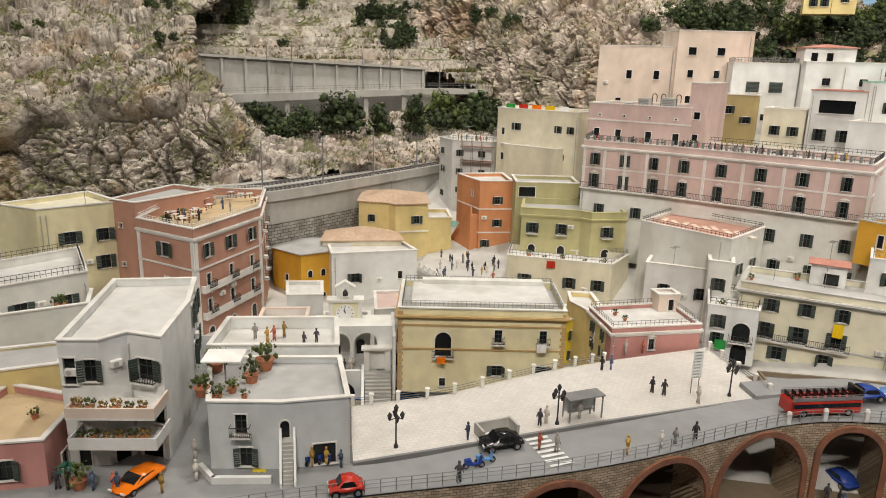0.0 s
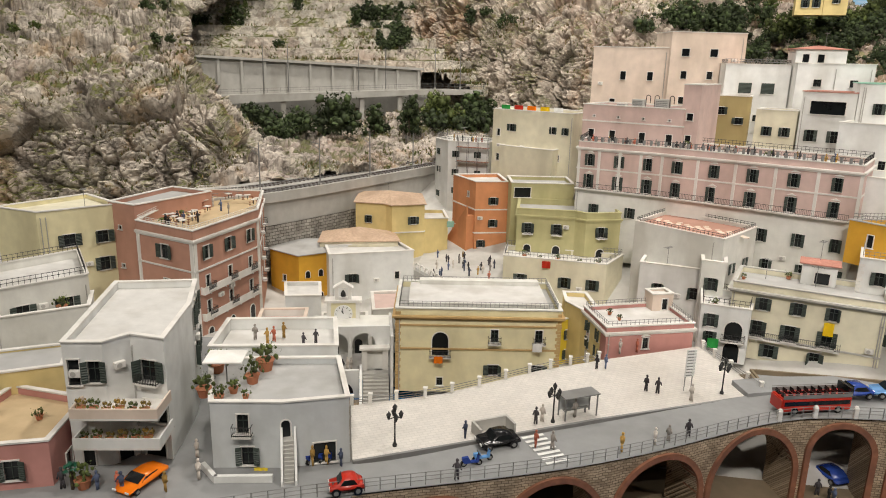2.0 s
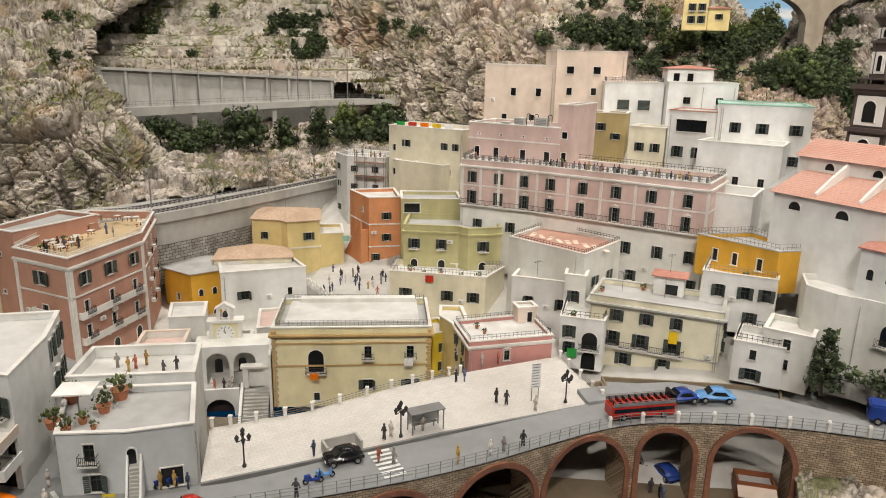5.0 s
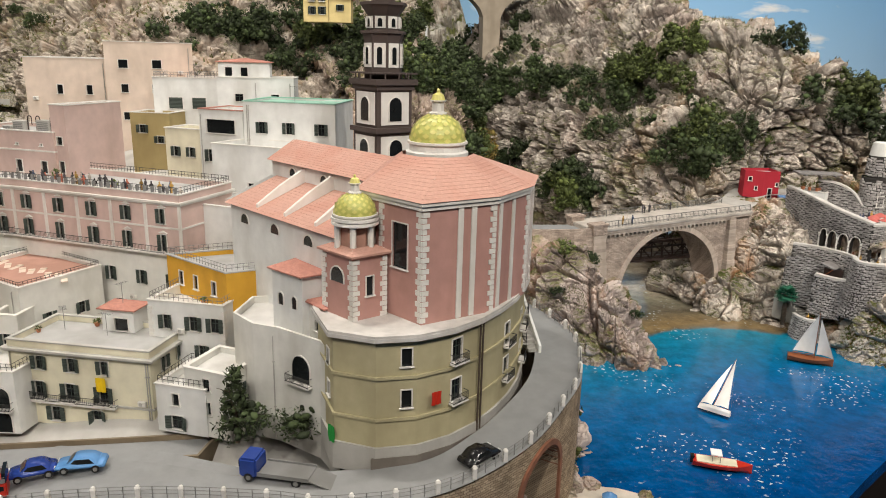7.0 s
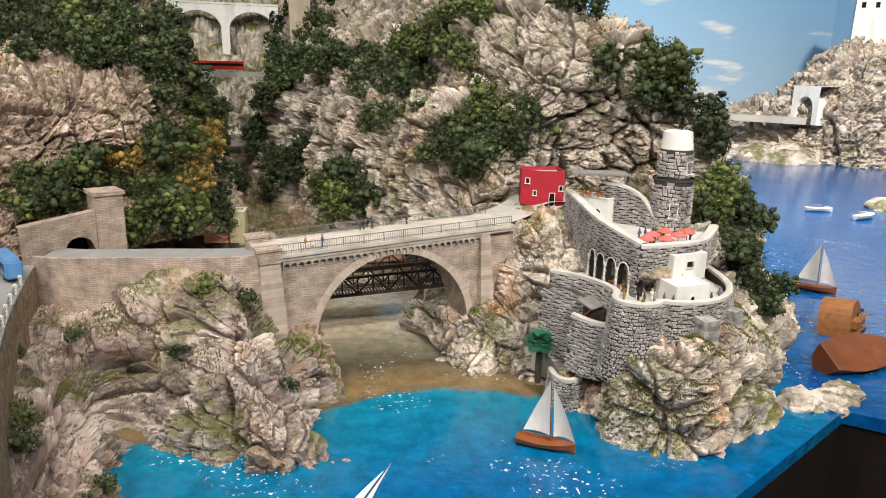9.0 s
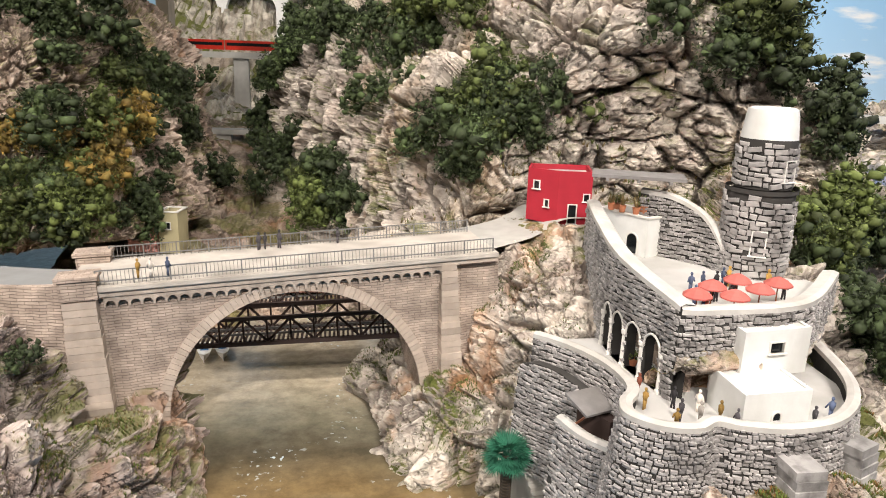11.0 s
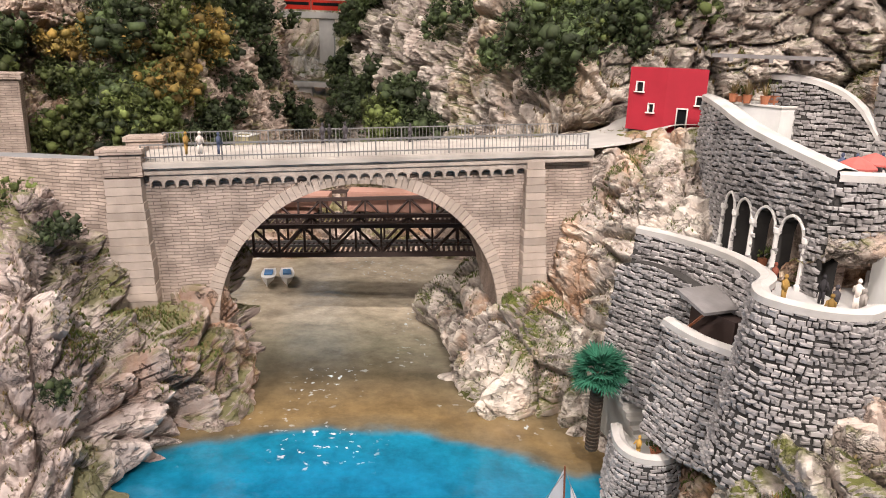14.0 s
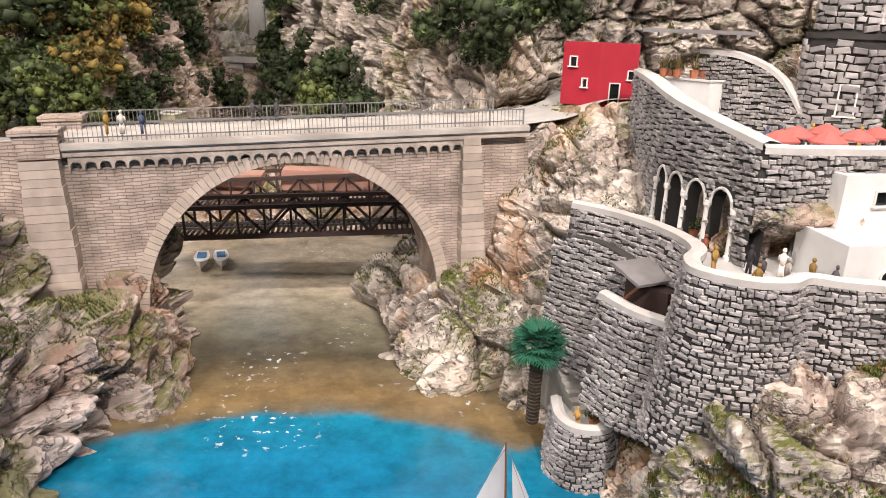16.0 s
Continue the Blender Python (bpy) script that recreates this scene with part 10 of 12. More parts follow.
def scooter(m, paint):
    t = thing("scooter", "small blue motor scooter", "scooter", m, "scooters")
    bm = bmesh.new()
    v = [(-0.008, 0.0065), (-0.008, 0.0095), (-0.002, 0.0098), (0.0, 0.005), (0.006, 0.005), (0.0075, 0.011), (0.0085, 0.011), (0.0078, 0.0035), (-0.006, 0.0035)]
    a = [bm.verts.new((x, -0.0016, z)) for x, z in v]
    b = [bm.verts.new((x, 0.0016, z)) for x, z in v]
    for i in range(len(v)):
        j = (i + 1) % len(v)
        bm.faces.new((a[i], a[j], b[j], b[i]))
    bm.faces.new(a[::-1])
    bm.faces.new(b)
    bmesh.ops.recalc_face_normals(bm, faces=bm.faces)
    part("body", bm, paint, t)
    bm = bmesh.new()
    tube(bm, (0.0078, -0.0045, 0.0125), (0.0078, 0.0045, 0.0125), 0.0005, 5)
    tube(bm, (0.0078, 0, 0.0105), (0.0078, 0, 0.0125), 0.0006, 5)
    part("handlebar", bm, "iron", t)
    for x in (-0.0065, 0.0085):
        wheel(t, x, 0, 0.003, 0.003)


for x, y, a in ((0.094, 0.528, 20), (0.104, 0.537, 25), (-0.052, 0.518, 70), (-0.043, 0.522, 85), (-0.035, 0.524, 80)):
    scooter(at(x, y, 0.1052, a), "lightblue" if x > 0.1 else "blue")

# shelter, planter, notice board, crossing
sh = thing("bus_shelter", "glass bus shelter with grey frame on the square", "bus shelter", at(0.203, 0.636, 0.1066, 26))
for x in (-0.019, 0.019):
    for y in (-0.007, 0.007):
        bm = bmesh.new()
        box(bm, x - 0.0006, x + 0.0006, y - 0.0006, y + 0.0006, 0, 0.025)
        part("post", bm, "rail", sh)
bm = bmesh.new()
box(bm, -0.021, 0.021, -0.009, 0.009, 0.025, 0.0262)
part("roof", bm, "rail", sh)
bm = bmesh.new()
box(bm, -0.0185, 0.0185, 0.0072, 0.0075, 0.006, 0.022)
gl_ = part("glass_panel", bm, "bluegrey", sh)
bm = bmesh.new()
box(bm, -0.015, 0.015, 0.002, 0.006, 0.0058, 0.0068)
for x in (-0.012, 0.012):
    box(bm, x - 0.0005, x + 0.0005, 0.003, 0.005, 0, 0.0058)
part("bench", bm, "rail", sh)
pl = thing("stairwell_parapet", "low grey parapet round a stairwell opening", "parapet", at(0.115, 0.588, 0.1066, 27))
for x0, x1, y0, y1 in ((-0.02, 0.02, 0.008, 0.0105), (-0.02, -0.0175, -0.0095, 0.008), (0.0175, 0.02, -0.0095, 0.008)):
    bm = bmesh.new()
    box(bm, x0, x1, y0, y1, 0, 0.012)
    part("side", bm, "concrete", pl)
nb_ = thing("notice_board", "tall white notice board on two thin posts", "notice board", at(0.336, 0.712, 0.1066, 18))
for x in (-0.0045, 0.0045):
    bm = bmesh.new()
    box(bm, x - 0.0004, x + 0.0004, -0.0004, 0.0004, 0, 0.05)
    part("post", bm, "rail", nb_)
for i in range(9):
    bm = bmesh.new()
    box(bm, -0.0062, 0.0062, -0.0011, -0.0004, 0.018 + i * 0.0037, 0.0212 + i * 0.0037)
    sl_ = part("sign_strip", bm, "white", nb_)
    bm = bmesh.new()
    box(bm, -0.0048, 0.0030, -0.0014, -0.0011, 0.0192 + i * 0.0037, 0.0200 + i * 0.0037)
    part("text_bar", bm, "rail", sl_)
zc = thing("zebra_crossing", "white painted zebra crossing on the road", "road marking", at(0.163, 0.570, 0.1056, 26), kind="structure")
for i in range(7):
    bm = bmesh.new()
    box(bm, -0.012, 0.012, -0.03 + i * 0.008, -0.026 + i * 0.008, 0, 0.0003)
    part("stripe", bm, "white", zc)
# parapet rails round the square
sq_ = thing("square_railing", "stone posts and thin rails along the square", "railing", kind="structure")
line = [(-0.038, 0.629), (0.058, 0.667), (0.165, 0.742), (0.252, 0.788), (0.27, 0.798)]
for line in ([(-0.038, 0.629), (0.058, 0.667), (0.165, 0.742), (0.245, 0.785)], [(0.388, 0.842), (0.405, 0.78), (0.422, 0.722)]):
    pts_ = spline(np.array([(*p, 0.1066) for p in line]), 1 + int(sum(math.dist(a, b) for a, b in zip(line, line[1:])) / 0.028))
    for i, p in enumerate(pts_):
        bm = bmesh.new()
        box(bm, p[0] - 0.0018, p[0] + 0.0018, p[1] - 0.0018, p[1] + 0.0018, p[2] - 0.002, p[2] + 0.0105)
        box(bm, p[0] - 0.0024, p[0] + 0.0024, p[1] - 0.0024, p[1] + 0.0024, p[2] + 0.0105, p[2] + 0.012)
        part("stone_post", bm, "trim", sq_)
        if i:
            bm = bmesh.new()
            for z in (0.003, 0.0055, 0.0085):
                tube(bm, pts_[i - 1] + np.array([0, 0, z]), p + np.array([0, 0, z]), 0.0004, 4)
            part("rail", bm, "rail", sq_)

# ---- boats ----
def hull(bm, L, W_, H_, k=12):
    rows_ = []
    for i in range(k + 1):
        f = i / k
        w = W_ / 2 * math.sin(math.pi * min(1, 0.18 + f * 0.82) ** 1.0) ** 0.6 if f < 0.999 else 0.0002
        w = W_ / 2 * (1 - max(0, (f - 0.45) / 0.55) ** 2.2) * (0.75 + 0.25 * min(1, f / 0.3))
        x = -L / 2 + L * f
        sheer = H_ * (1 + 0.25 * (f - 0.4) ** 2 * 3)
        rows_.append([bm.verts.new((x, s * w * q, z)) for s, q, z in ((-1, 1, sheer), (-1, 0.75, H_ * 0.35), (0, 0, -H_ * 0.2), (1, 0.75, H_ * 0.35), (1, 1, sheer))])
    for a, b in zip(rows_, rows_[1:]):
        for i in range(4):
            bm.faces.new((a[i], b[i], b[i + 1], a[i + 1]))
    for a, b in zip(rows_, rows_[1:]):
        bm.faces.new((a[0], a[4], b[4], b[0]))
    bm.faces.new(rows_[0])
    bmesh.ops.recalc_face_normals(bm, faces=bm.faces)


def sail_boat(m, L, mast, hull_mat, label, heel=0.0):
    t = thing("sailing_boat", label, "boat", m @ Matrix.Rotation(radians(heel), 4, "X"), "boats in the cove")
    bm = bmesh.new()
    hull(bm, L, L * 0.3, L * 0.13)
    part("hull", bm, hull_mat, t)
    bm = bmesh.new()
    tube(bm, (L * 0.08, 0, 0), (L * 0.04, 0, mast), L * 0.012, 6, L * 0.006)
    tube(bm, (L * 0.08, 0, L * 0.22), (-L * 0.42, L * 0.06, L * 0.2), L * 0.009, 5)
    part("mast", bm, "wood", t)
    for pts in (((L * 0.065, 0, L * 0.24), (-L * 0.40, L * 0.07, L * 0.22), (L * 0.035, 0, mast * 0.98)), ((L * 0.09, 0, mast * 0.9), (L * 0.50, 0, L * 0.16), (L * 0.12, L * 0.05, L * 0.2))):
        bm = bmesh.new()
        a, b, c = map(Vector, pts)
        k = 8
        grid = []
        for i in range(k + 1):
            row = []
            for j in range(k + 1 - i):
                u, v = i / k, j / k
                p = a * (1 - u - v) + b * u + c * v
                p.y += L * 0.09 * 4 * u * v + L * 0.22 * u * (1 - u - v)
                row.append(bm.verts.new(p))
            grid.append(row)
        for i in range(k):
            for j in range(k - i):
                bm.faces.new((grid[i][j], grid[i + 1][j], grid[i][j + 1]))
                if j < k - i - 1:
                    bm.faces.new((grid[i + 1][j], grid[i + 1][j + 1], grid[i][j + 1]))
        part("sail", bm, "sail", t, smooth=True)
    bm = bmesh.new()
    tube(bm, (L * 0.05, 0, mast * 0.97), (L * 0.5, 0, L * 0.15), L * 0.002, 4)
    tube(bm, (L * 0.05, 0, mast * 0.97), (-L * 0.5, 0, L * 0.15), L * 0.002, 4)
    part("rigging", bm, "rail", t)
    return t


sail_boat(at(1.690, 1.015, 0.002, -35), 0.075, 0.098, "wood", "wooden sailing boat with white sails", 4)
sail_boat(at(1.396, 0.874, 0.006, 128), 0.048, 0.115, "sail", "white dinghy heeling far over under sail", 62)
sail_boat(at(2.54, 1.47, 0.002, -50), 0.09, 0.11, "wood", "small wooden sailing boat out at sea", 3)
sail_boat(at(3.25, 2.19, 0.002, -20), 0.09, 0.02, "sail", "small white boat far out", 0)
sail_boat(at(3.31, 2.06, 0.002, 10), 0.10, 0.02, "sail", "small white motor boat far out", 0)
mb = thing("motor_boat", "red and cream motor boat with white canopy", "boat", at(1.318, 0.738, 0.002, -28), "boats in the cove")
bm = bmesh.new()
hull(bm, 0.075, 0.026, 0.009)
part("hull", bm, "redpaint", mb)
bm = bmesh.new()
box(bm, -0.033, 0.018, -0.009, 0.009, 0.0085, 0.0105)
part("deck", bm, "cream", mb)
bm = bmesh.new()
box(bm, -0.016, -0.002, -0.0085, 0.0085, 0.021, 0.0225)
part("canopy", bm, "awning", mb)
for x in (-0.014, -0.004):
    for y in (-0.007, 0.007):
        bm = bmesh.new()
        tube(bm, (x, y, 0.01), (x, y, 0.021), 0.0004, 5)
        part("canopy_post", bm, "rail", mb)
bm = bmesh.new()
box(bm, -0.041, -0.036, -0.004, 0.004, 0.004, 0.014)
part("outboard", bm, "black", mb)
for x, y, a in ((1.414, 1.566, -82), (1.437, 1.57, -78)):
    rb = thing("moored_motorboat", "small white motorboat pulled onto the beach", "boat", at(x, y, 0.004, a), "boats in the cove")
    bm = bmesh.new()
    hull(bm, 0.05, 0.019, 0.008)
    part("hull", bm, "sail", rb)
    bm = bmesh.new()
    box(bm, -0.014, 0.004, -0.0052, 0.0052, 0.0085, 0.0105)
    part("cockpit", bm, "lightblue", rb)
# wrecked galleon: stern castle and rolled hull
gw = thing("galleon_wreck", "broken brown wooden galleon lying in the sea", "wreck", at(2.38, 1.215, 0.0, 20))
bm = bmesh.new()
hull(bm, 0.16, 0.07, 0.035)
bmesh.ops.bevel(bm, geom=list(bm.edges), offset=0.001, segments=1, affect="EDGES")
part("bow_half", bm, material("wreck_hull", (0.15, 0.045, 0.014), rough=0.45, scale=60, vary=0.5), gw, "red-brown planked bow", m=at(-0.10, -0.045, 0.0, -15) @ Matrix.Rotation(radians(35), 4, "X"))
M["wreckplank"] = material("wet_planks", (0.25, 0.10, 0.028), rough=0.6, scale=90, vary=0.5, bump=0.6)
bm = bmesh.new()
prism(bm, [(0.044 * math.cos(math.pi * i / 14), 0.068 * math.sin(math.pi * i / 14) ** 0.8) for i in range(15)], -0.03, 0.024, 0.93)
stern = part("stern_castle", bm, "wreckplank", gw, "orange-brown planked stern castle", m=at(0.035, 0.03, -0.004, 10) @ Matrix.Rotation(radians(82), 4, "X"))
for z0, z1, y in ((0.004, 0.016, 0.032), (0.020, 0.036, 0.030)):
    bm = bmesh.new()
    box(bm, -0.034, 0.022, -y, 0, z0, z1)
    bmesh.ops.bevel(bm, geom=list(bm.edges), offset=0.0015, segments=2, affect="EDGES")
    part("stern_gallery", bm, "wreckplank", gw, m=at(0.035, 0.03, 0, 10))
for z in (0.017, 0.037, 0.046):
    bm = bmesh.new()
    tube(bm, (-0.036, -0.033, z), (0.024, -0.033, z), 0.0012, 6)
    part("moulding", bm, "wreckplank", gw, m=at(0.035, 0.03, 0, 10))
for i in range(6):
    bm = bmesh.new()
    box(bm, -0.0035, 0.0035, -0.001, 0.001, 0, 0.008)
    part("stern_window", bm, "black", gw, m=at(0.035, 0.03, 0, 10) @ Matrix.Translation((-0.029 + 0.0095 * i, -0.0325, 0.006)))
for x, z in ((-0.02, 0.045), (0.0, 0.05), (0.016, 0.045)):
    bm = bmesh.new()
    lathe(bm, [(0.0001, -0.0008), (0.003, -0.0008), (0.003, 0.0008), (0.0001, 0.0008)], 10)
    part("port_hole", bm, "black", gw, m=at(0.035, 0.03, 0, 10) @ Matrix.Translation((x, -0.0245, z)) @ Matrix.Rotation(radians(82), 4, "X"))
for i in range(4):
    bm = bmesh.new()
    tube(bm, (0.034 + 0.003 * i, -0.02 + 0.004 * i, -0.004), (0.036 + 0.003 * i, -0.022 + 0.004 * i, 0.014 + 0.003 * (i % 2)), 0.0011, 5)
    part("broken_post", bm, "wreckplank", gw, m=at(0.035, 0.03, 0, 10))
# rail-crossing train behind the bridge
wg = thing("goods_wagon", "dark red covered hopper wagon on the truss bridge", "wagon", at(1.574, 1.5225, 0.1055, 0))
bm = bmesh.new()
box(bm, -0.052, 0.052, -0.0155, 0.0155, 0.006, 0.030)
bmesh.ops.bevel(bm, geom=list(bm.edges), offset=0.0015, segments=2, affect="EDGES")
part("body", bm, "redterrace", wg)
for i in range(9):
    bm = bmesh.new()
    box(bm, -0.048 + 0.012 * i - 0.0005, -0.048 + 0.012 * i + 0.0005, -0.0162, -0.0154, 0.007, 0.029)
    part("wall_rib", bm, "redterrace", wg)
for x in (-0.035, 0.035):
    for y in (-0.008, 0.008):
        wheel(wg, x, y, 0.0042, 0.0042)
wg2 = thing("hopper_wagon", "dark red hopper wagon on the truss bridge", "wagon", at(1.455, 1.5225, 0.0995, 0))
bm = bmesh.new()
prism(bm, [(-0.03, -0.008), (0.03, -0.008), (0.03, 0.008), (-0.03, 0.008)], 0.006, 0.016)
prism(bm, [(-0.045, -0.0155), (0.045, -0.0155), (0.045, 0.0155), (-0.045, 0.0155)], 0.016, 0.030)
part("hopper", bm, "redterrace", wg2)
for x in (-0.03, 0.03):
    for y in (-0.008, 0.008):
        wheel(wg2, x, y, 0.0042, 0.0042)


# ---- castle furniture ----
def parasol(m, mat="umbrella", label="faded red parasol on the castle court", r=0.0135, h=0.021, group="parasols"):
    t = thing("parasol", label, "parasol", m, group)
    bm = bmesh.new()
    tube(bm, (0, 0, 0), (0, 0, h), 0.0006, 6)
    part("pole", bm, "wood", t)
    bm = bmesh.new()
    rings = []
    for f, dz in ((1.0, -0.0012), (1.0, 0.0), (0.72, 0.42), (0.38, 0.8)):
        rings.append([bm.verts.new((r * f * math.cos(a) * (0.95 if i % 2 else 1), r * f * math.sin(a) * (0.95 if i % 2 else 1), h - r * 0.5 + (r * 0.5 * dz if dz > 0 else dz))) for i, a in enumerate([2 * math.pi * q / 16 for q in range(16)])])
    top = bm.verts.new((0, 0, h + 0.0005))
    for i in range(16):
        k = (i + 1) % 16
        for a, b in zip(rings, rings[1:]):
            bm.faces.new((a[i], a[k], b[k], b[i]))
        bm.faces.new((rings[-1][i], rings[-1][k], top))
    part("canopy", bm, mat, t)


for x, y in ((1.872, 1.115), (1.895, 1.135), (1.900, 1.110), (1.93, 1.125), (1.925, 1.15), (1.955, 1.14)):
    parasol(at(x, y, 0.2225), r=0.0115, h=0.0225)
parasol(at(1.129, 0.688, 0.006), "lightblue", "light blue beach parasol on sand", 0.0095, 0.017, "beach parasols")
parasol(at(1.108, 0.615, 0.006), "teal", "pale green beach parasol on sand", 0.017, 0.02, "beach parasols")
bm = bmesh.new()
prism(bm, [(1.02, 0.6), (1.05, 0.545), (1.12, 0.525), (1.16, 0.55), (1.178, 0.6), (1.192, 0.64), (1.194, 0.665), (1.186, 0.695), (1.155, 0.718), (1.11, 0.735), (1.05, 0.70)], -0.015, 0.0062)
tagged(new("beach", mesh_of("beach", bm, "sand")), "pale sandy beach below the viaduct", "beach", kind="structure")
bm = bmesh.new()
box(bm, -0.017, 0.017, -0.014, 0.014, 0, 0.002)
ta = thing("niche_canopy", "tilted grey slab canopy on timber props", "canopy", at(1.796, 1.114, 0.152, 20) @ Matrix.Rotation(radians(14), 4, "X"))
part("slab", bm, "slate", ta)
for x in (-0.014, 0.014):
    bm = bmesh.new()
    tube(bm, (x, -0.012, 0), (x * 0.8, 0.004, -0.026), 0.001, 5)
    part("prop", bm, "wood", ta)

# dark box added in place of the shaded niche opening
bm = bmesh.new()
prism(bm, [(1.787, 1.122), (1.803, 1.092), (1.815, 1.10), (1.80, 1.132)], 0.126, 0.146)
solid("timber_shed", bm, "rust", "dark box giving the shade of the niche under the slab canopy", "shed")
for x, y in ((1.876, 1.315), (1.883, 1.303), (1.893, 1.292), (1.905, 1.30)):
    t = thing("grass_pot", "dry ornamental grass in a clay pot", "potted plant", at(x, y, 0.2635), "pots on the gatehouse")
    bm = bmesh.new()
    lathe(bm, [(0.0028, 0), (0.0038, 0.006), (0.0042, 0.007)], 10)
    part("pot", bm, "pot", t)
    bm = bmesh.new()
    for i in range(40):
        a = random.uniform(0, 6.28)
        q = Vector((math.cos(a), math.sin(a), 0)) * random.uniform(0.003, 0.011)
        sd = Vector((-math.sin(a), math.cos(a), 0)) * 0.0005
        bm.faces.new([bm.verts.new(v) for v in (-sd + Vector((0, 0, 0.006)), sd + Vector((0, 0, 0.006)), q + Vector((0, 0, random.uniform(0.014, 0.022))))])
    part("grass", bm, "grassdry", t)

# ---- laundry, awnings, pots ----
def cloth(m, w, h, mat, label):
    bm = bmesh.new()
    k = 8
    V = [[bm.verts.new((-w / 2 + w * i / k, -0.0006 - 0.0006 * math.sin(i * 1.9 + j), -h * j / 4)) for i in range(k + 1)] for j in range(5)]
    B = [[bm.verts.new((v.co.x, v.co.y + 0.0004, v.co.z)) for v in row] for row in V]
    for j in range(4):
        for i in range(k):
            bm.faces.new((V[j + 1][i], V[j + 1][i + 1], V[j][i + 1], V[j][i]))
            bm.faces.new((B[j][i], B[j][i + 1], B[j + 1][i + 1], B[j + 1][i]))
    solid("hanging_cloth", bm, mat, label, "cloth", m, "hung cloths", smooth=True)


cloth(at(0.038, 0.8375, 0.077, 5), 0.012, 0.010, "orangepaint", "orange cloth hung over a balcony rail")
cloth(at(0.172, 0.850, 0.098, 5), 0.013, 0.012, "sail", "white cloth hung over a balcony rail")
cloth(at(0.408, 0.8655, 0.113, -15), 0.014, 0.014, "green", "green cloth hanging from a window")
cloth(at(0.545, 0.8445, 0.150, -22), 0.012, 0.018, "yellowpaint", "yellow cloth hanging over a sill")
cloth(at(0.898, 0.6315, 0.205, 18), 0.011, 0.014, "redpaint", "red cloth hanging over a sill")
cloth(at(0.797, 0.652, 0.168, -60), 0.010, 0.018, "green", "green flag on the church wall")
cloth(at(-0.094, 0.4985, 0.108, 6), 0.012, 0.014, "lemon", "lime yellow cloth below a window")
cloth(at(0.02, 1.2985, 0.163, 8), 0.014, 0.012, "teal", "pale green towel on a line")
cloth(at(0.052, 1.318, 0.205, -60), 0.012, 0.016, "yellowpaint", "yellow cloth over a stair wall")
cloth(at(0.195, 1.0835, 0.150, -8), 0.014, 0.012, "redpaint", "red cloth over the terrace parapet")
for i, c in enumerate(("green", "redpaint", "orangepaint", "yellowpaint", "sail")):
    cloth(at(0.12 + 0.026 * i, 1.447 - 0.014 * i, 0.382, -30), 0.02, 0.010, c, "coloured cloth on a roof clothes line")
aw = thing("roof_awning", "white square sunshade on the roof garden", "awning", at(-0.142, 0.55, 0.164, 8))
bm = bmesh.new()
prism(bm, [(-0.018, -0.015), (0.018, -0.015), (0.018, 0.015), (-0.018, 0.015)], 0.026, 0.0275)
prism(bm, [(-0.018, -0.015), (0.018, -0.015), (0.018, 0.015), (-0.018, 0.015)], 0.0275, 0.031, 0.3)
part("canopy", bm, "awning", aw)
bm = bmesh.new()
tube(bm, (0, 0, 0), (0, 0, 0.027), 0.0008, 6)
part("pole", bm, "rail", aw)


def potted(m, s, kind="leaf"):
    t = thing("potted_plant", "leafy plant in a terracotta pot", "plant", m, "potted plants")
    bm = bmesh.new()
    lathe(bm, [(s * 0.24, 0), (s * 0.34, s * 0.42), (s * 0.38, s * 0.44), (s * 0.3, s * 0.44)], 10)
    part("pot", bm, "pot", t)
    me = shared(("potcrown", kind), lambda: tri_mesh("foliage", *crown_arrays("bush", 7, 26, 160), kind))
    part("foliage", me, None, t, m=Matrix.Translation((0, 0, s * 0.35)) @ Matrix.Diagonal((s, s, s * 1.3, 1)))


for x, y, z, s in ((-0.152, 0.52, 0.164, 0.02), (-0.16, 0.572, 0.164, 0.022), (-0.115, 0.583, 0.164, 0.026), (-0.118, 0.553, 0.164, 0.02), (-0.135, 0.512, 0.164, 0.014), (-0.128, 0.53, 0.164, 0.013), (-0.113, 0.52, 0.164, 0.009), (-0.235, 0.455, 0.1052, 0.02), (0.16, 1.12, 0.1455, 0.012), (0.185, 1.10, 0.1455, 0.009), (0.215, 1.105, 0.1455, 0.011),
                   (0.25, 1.09, 0.1455, 0.009), (0.28, 1.085, 0.1455, 0.012), (-0.40, 0.70, 0.1685, 0.018), (-0.375, 0.915, 0.2245, 0.012), (-0.37, 0.97, 0.2245, 0.012), (0.28, 0.86, 0.1345, 0.008), (0.27, 0.88, 0.1345, 0.009), (0.41, 0.885, 0.1505, 0.012), (0.46, 0.93, 0.1795, 0.008), (0.525, 0.94, 0.1795, 0.01),
                   (1.905, 1.30, 0.262, 0.02), (1.885, 1.325, 0.262, 0.014), (1.925, 1.285, 0.262, 0.018), (1.842, 1.15, 0.166, 0.012), (1.845, 1.13, 0.166, 0.010), (1.775, 1.118, 0.0388, 0.012), (0.43, 1.19, 0.3285, 0.014), (0.53, 1.09, 0.3285, 0.014), (0.66, 0.90, 0.2145, 0.01), (-0.345, 0.50, 0.1415, 0.012), (-0.30, 0.50, 0.1415, 0.01)):
    potted(at(x, y, z, random.uniform(0, 360)), s)
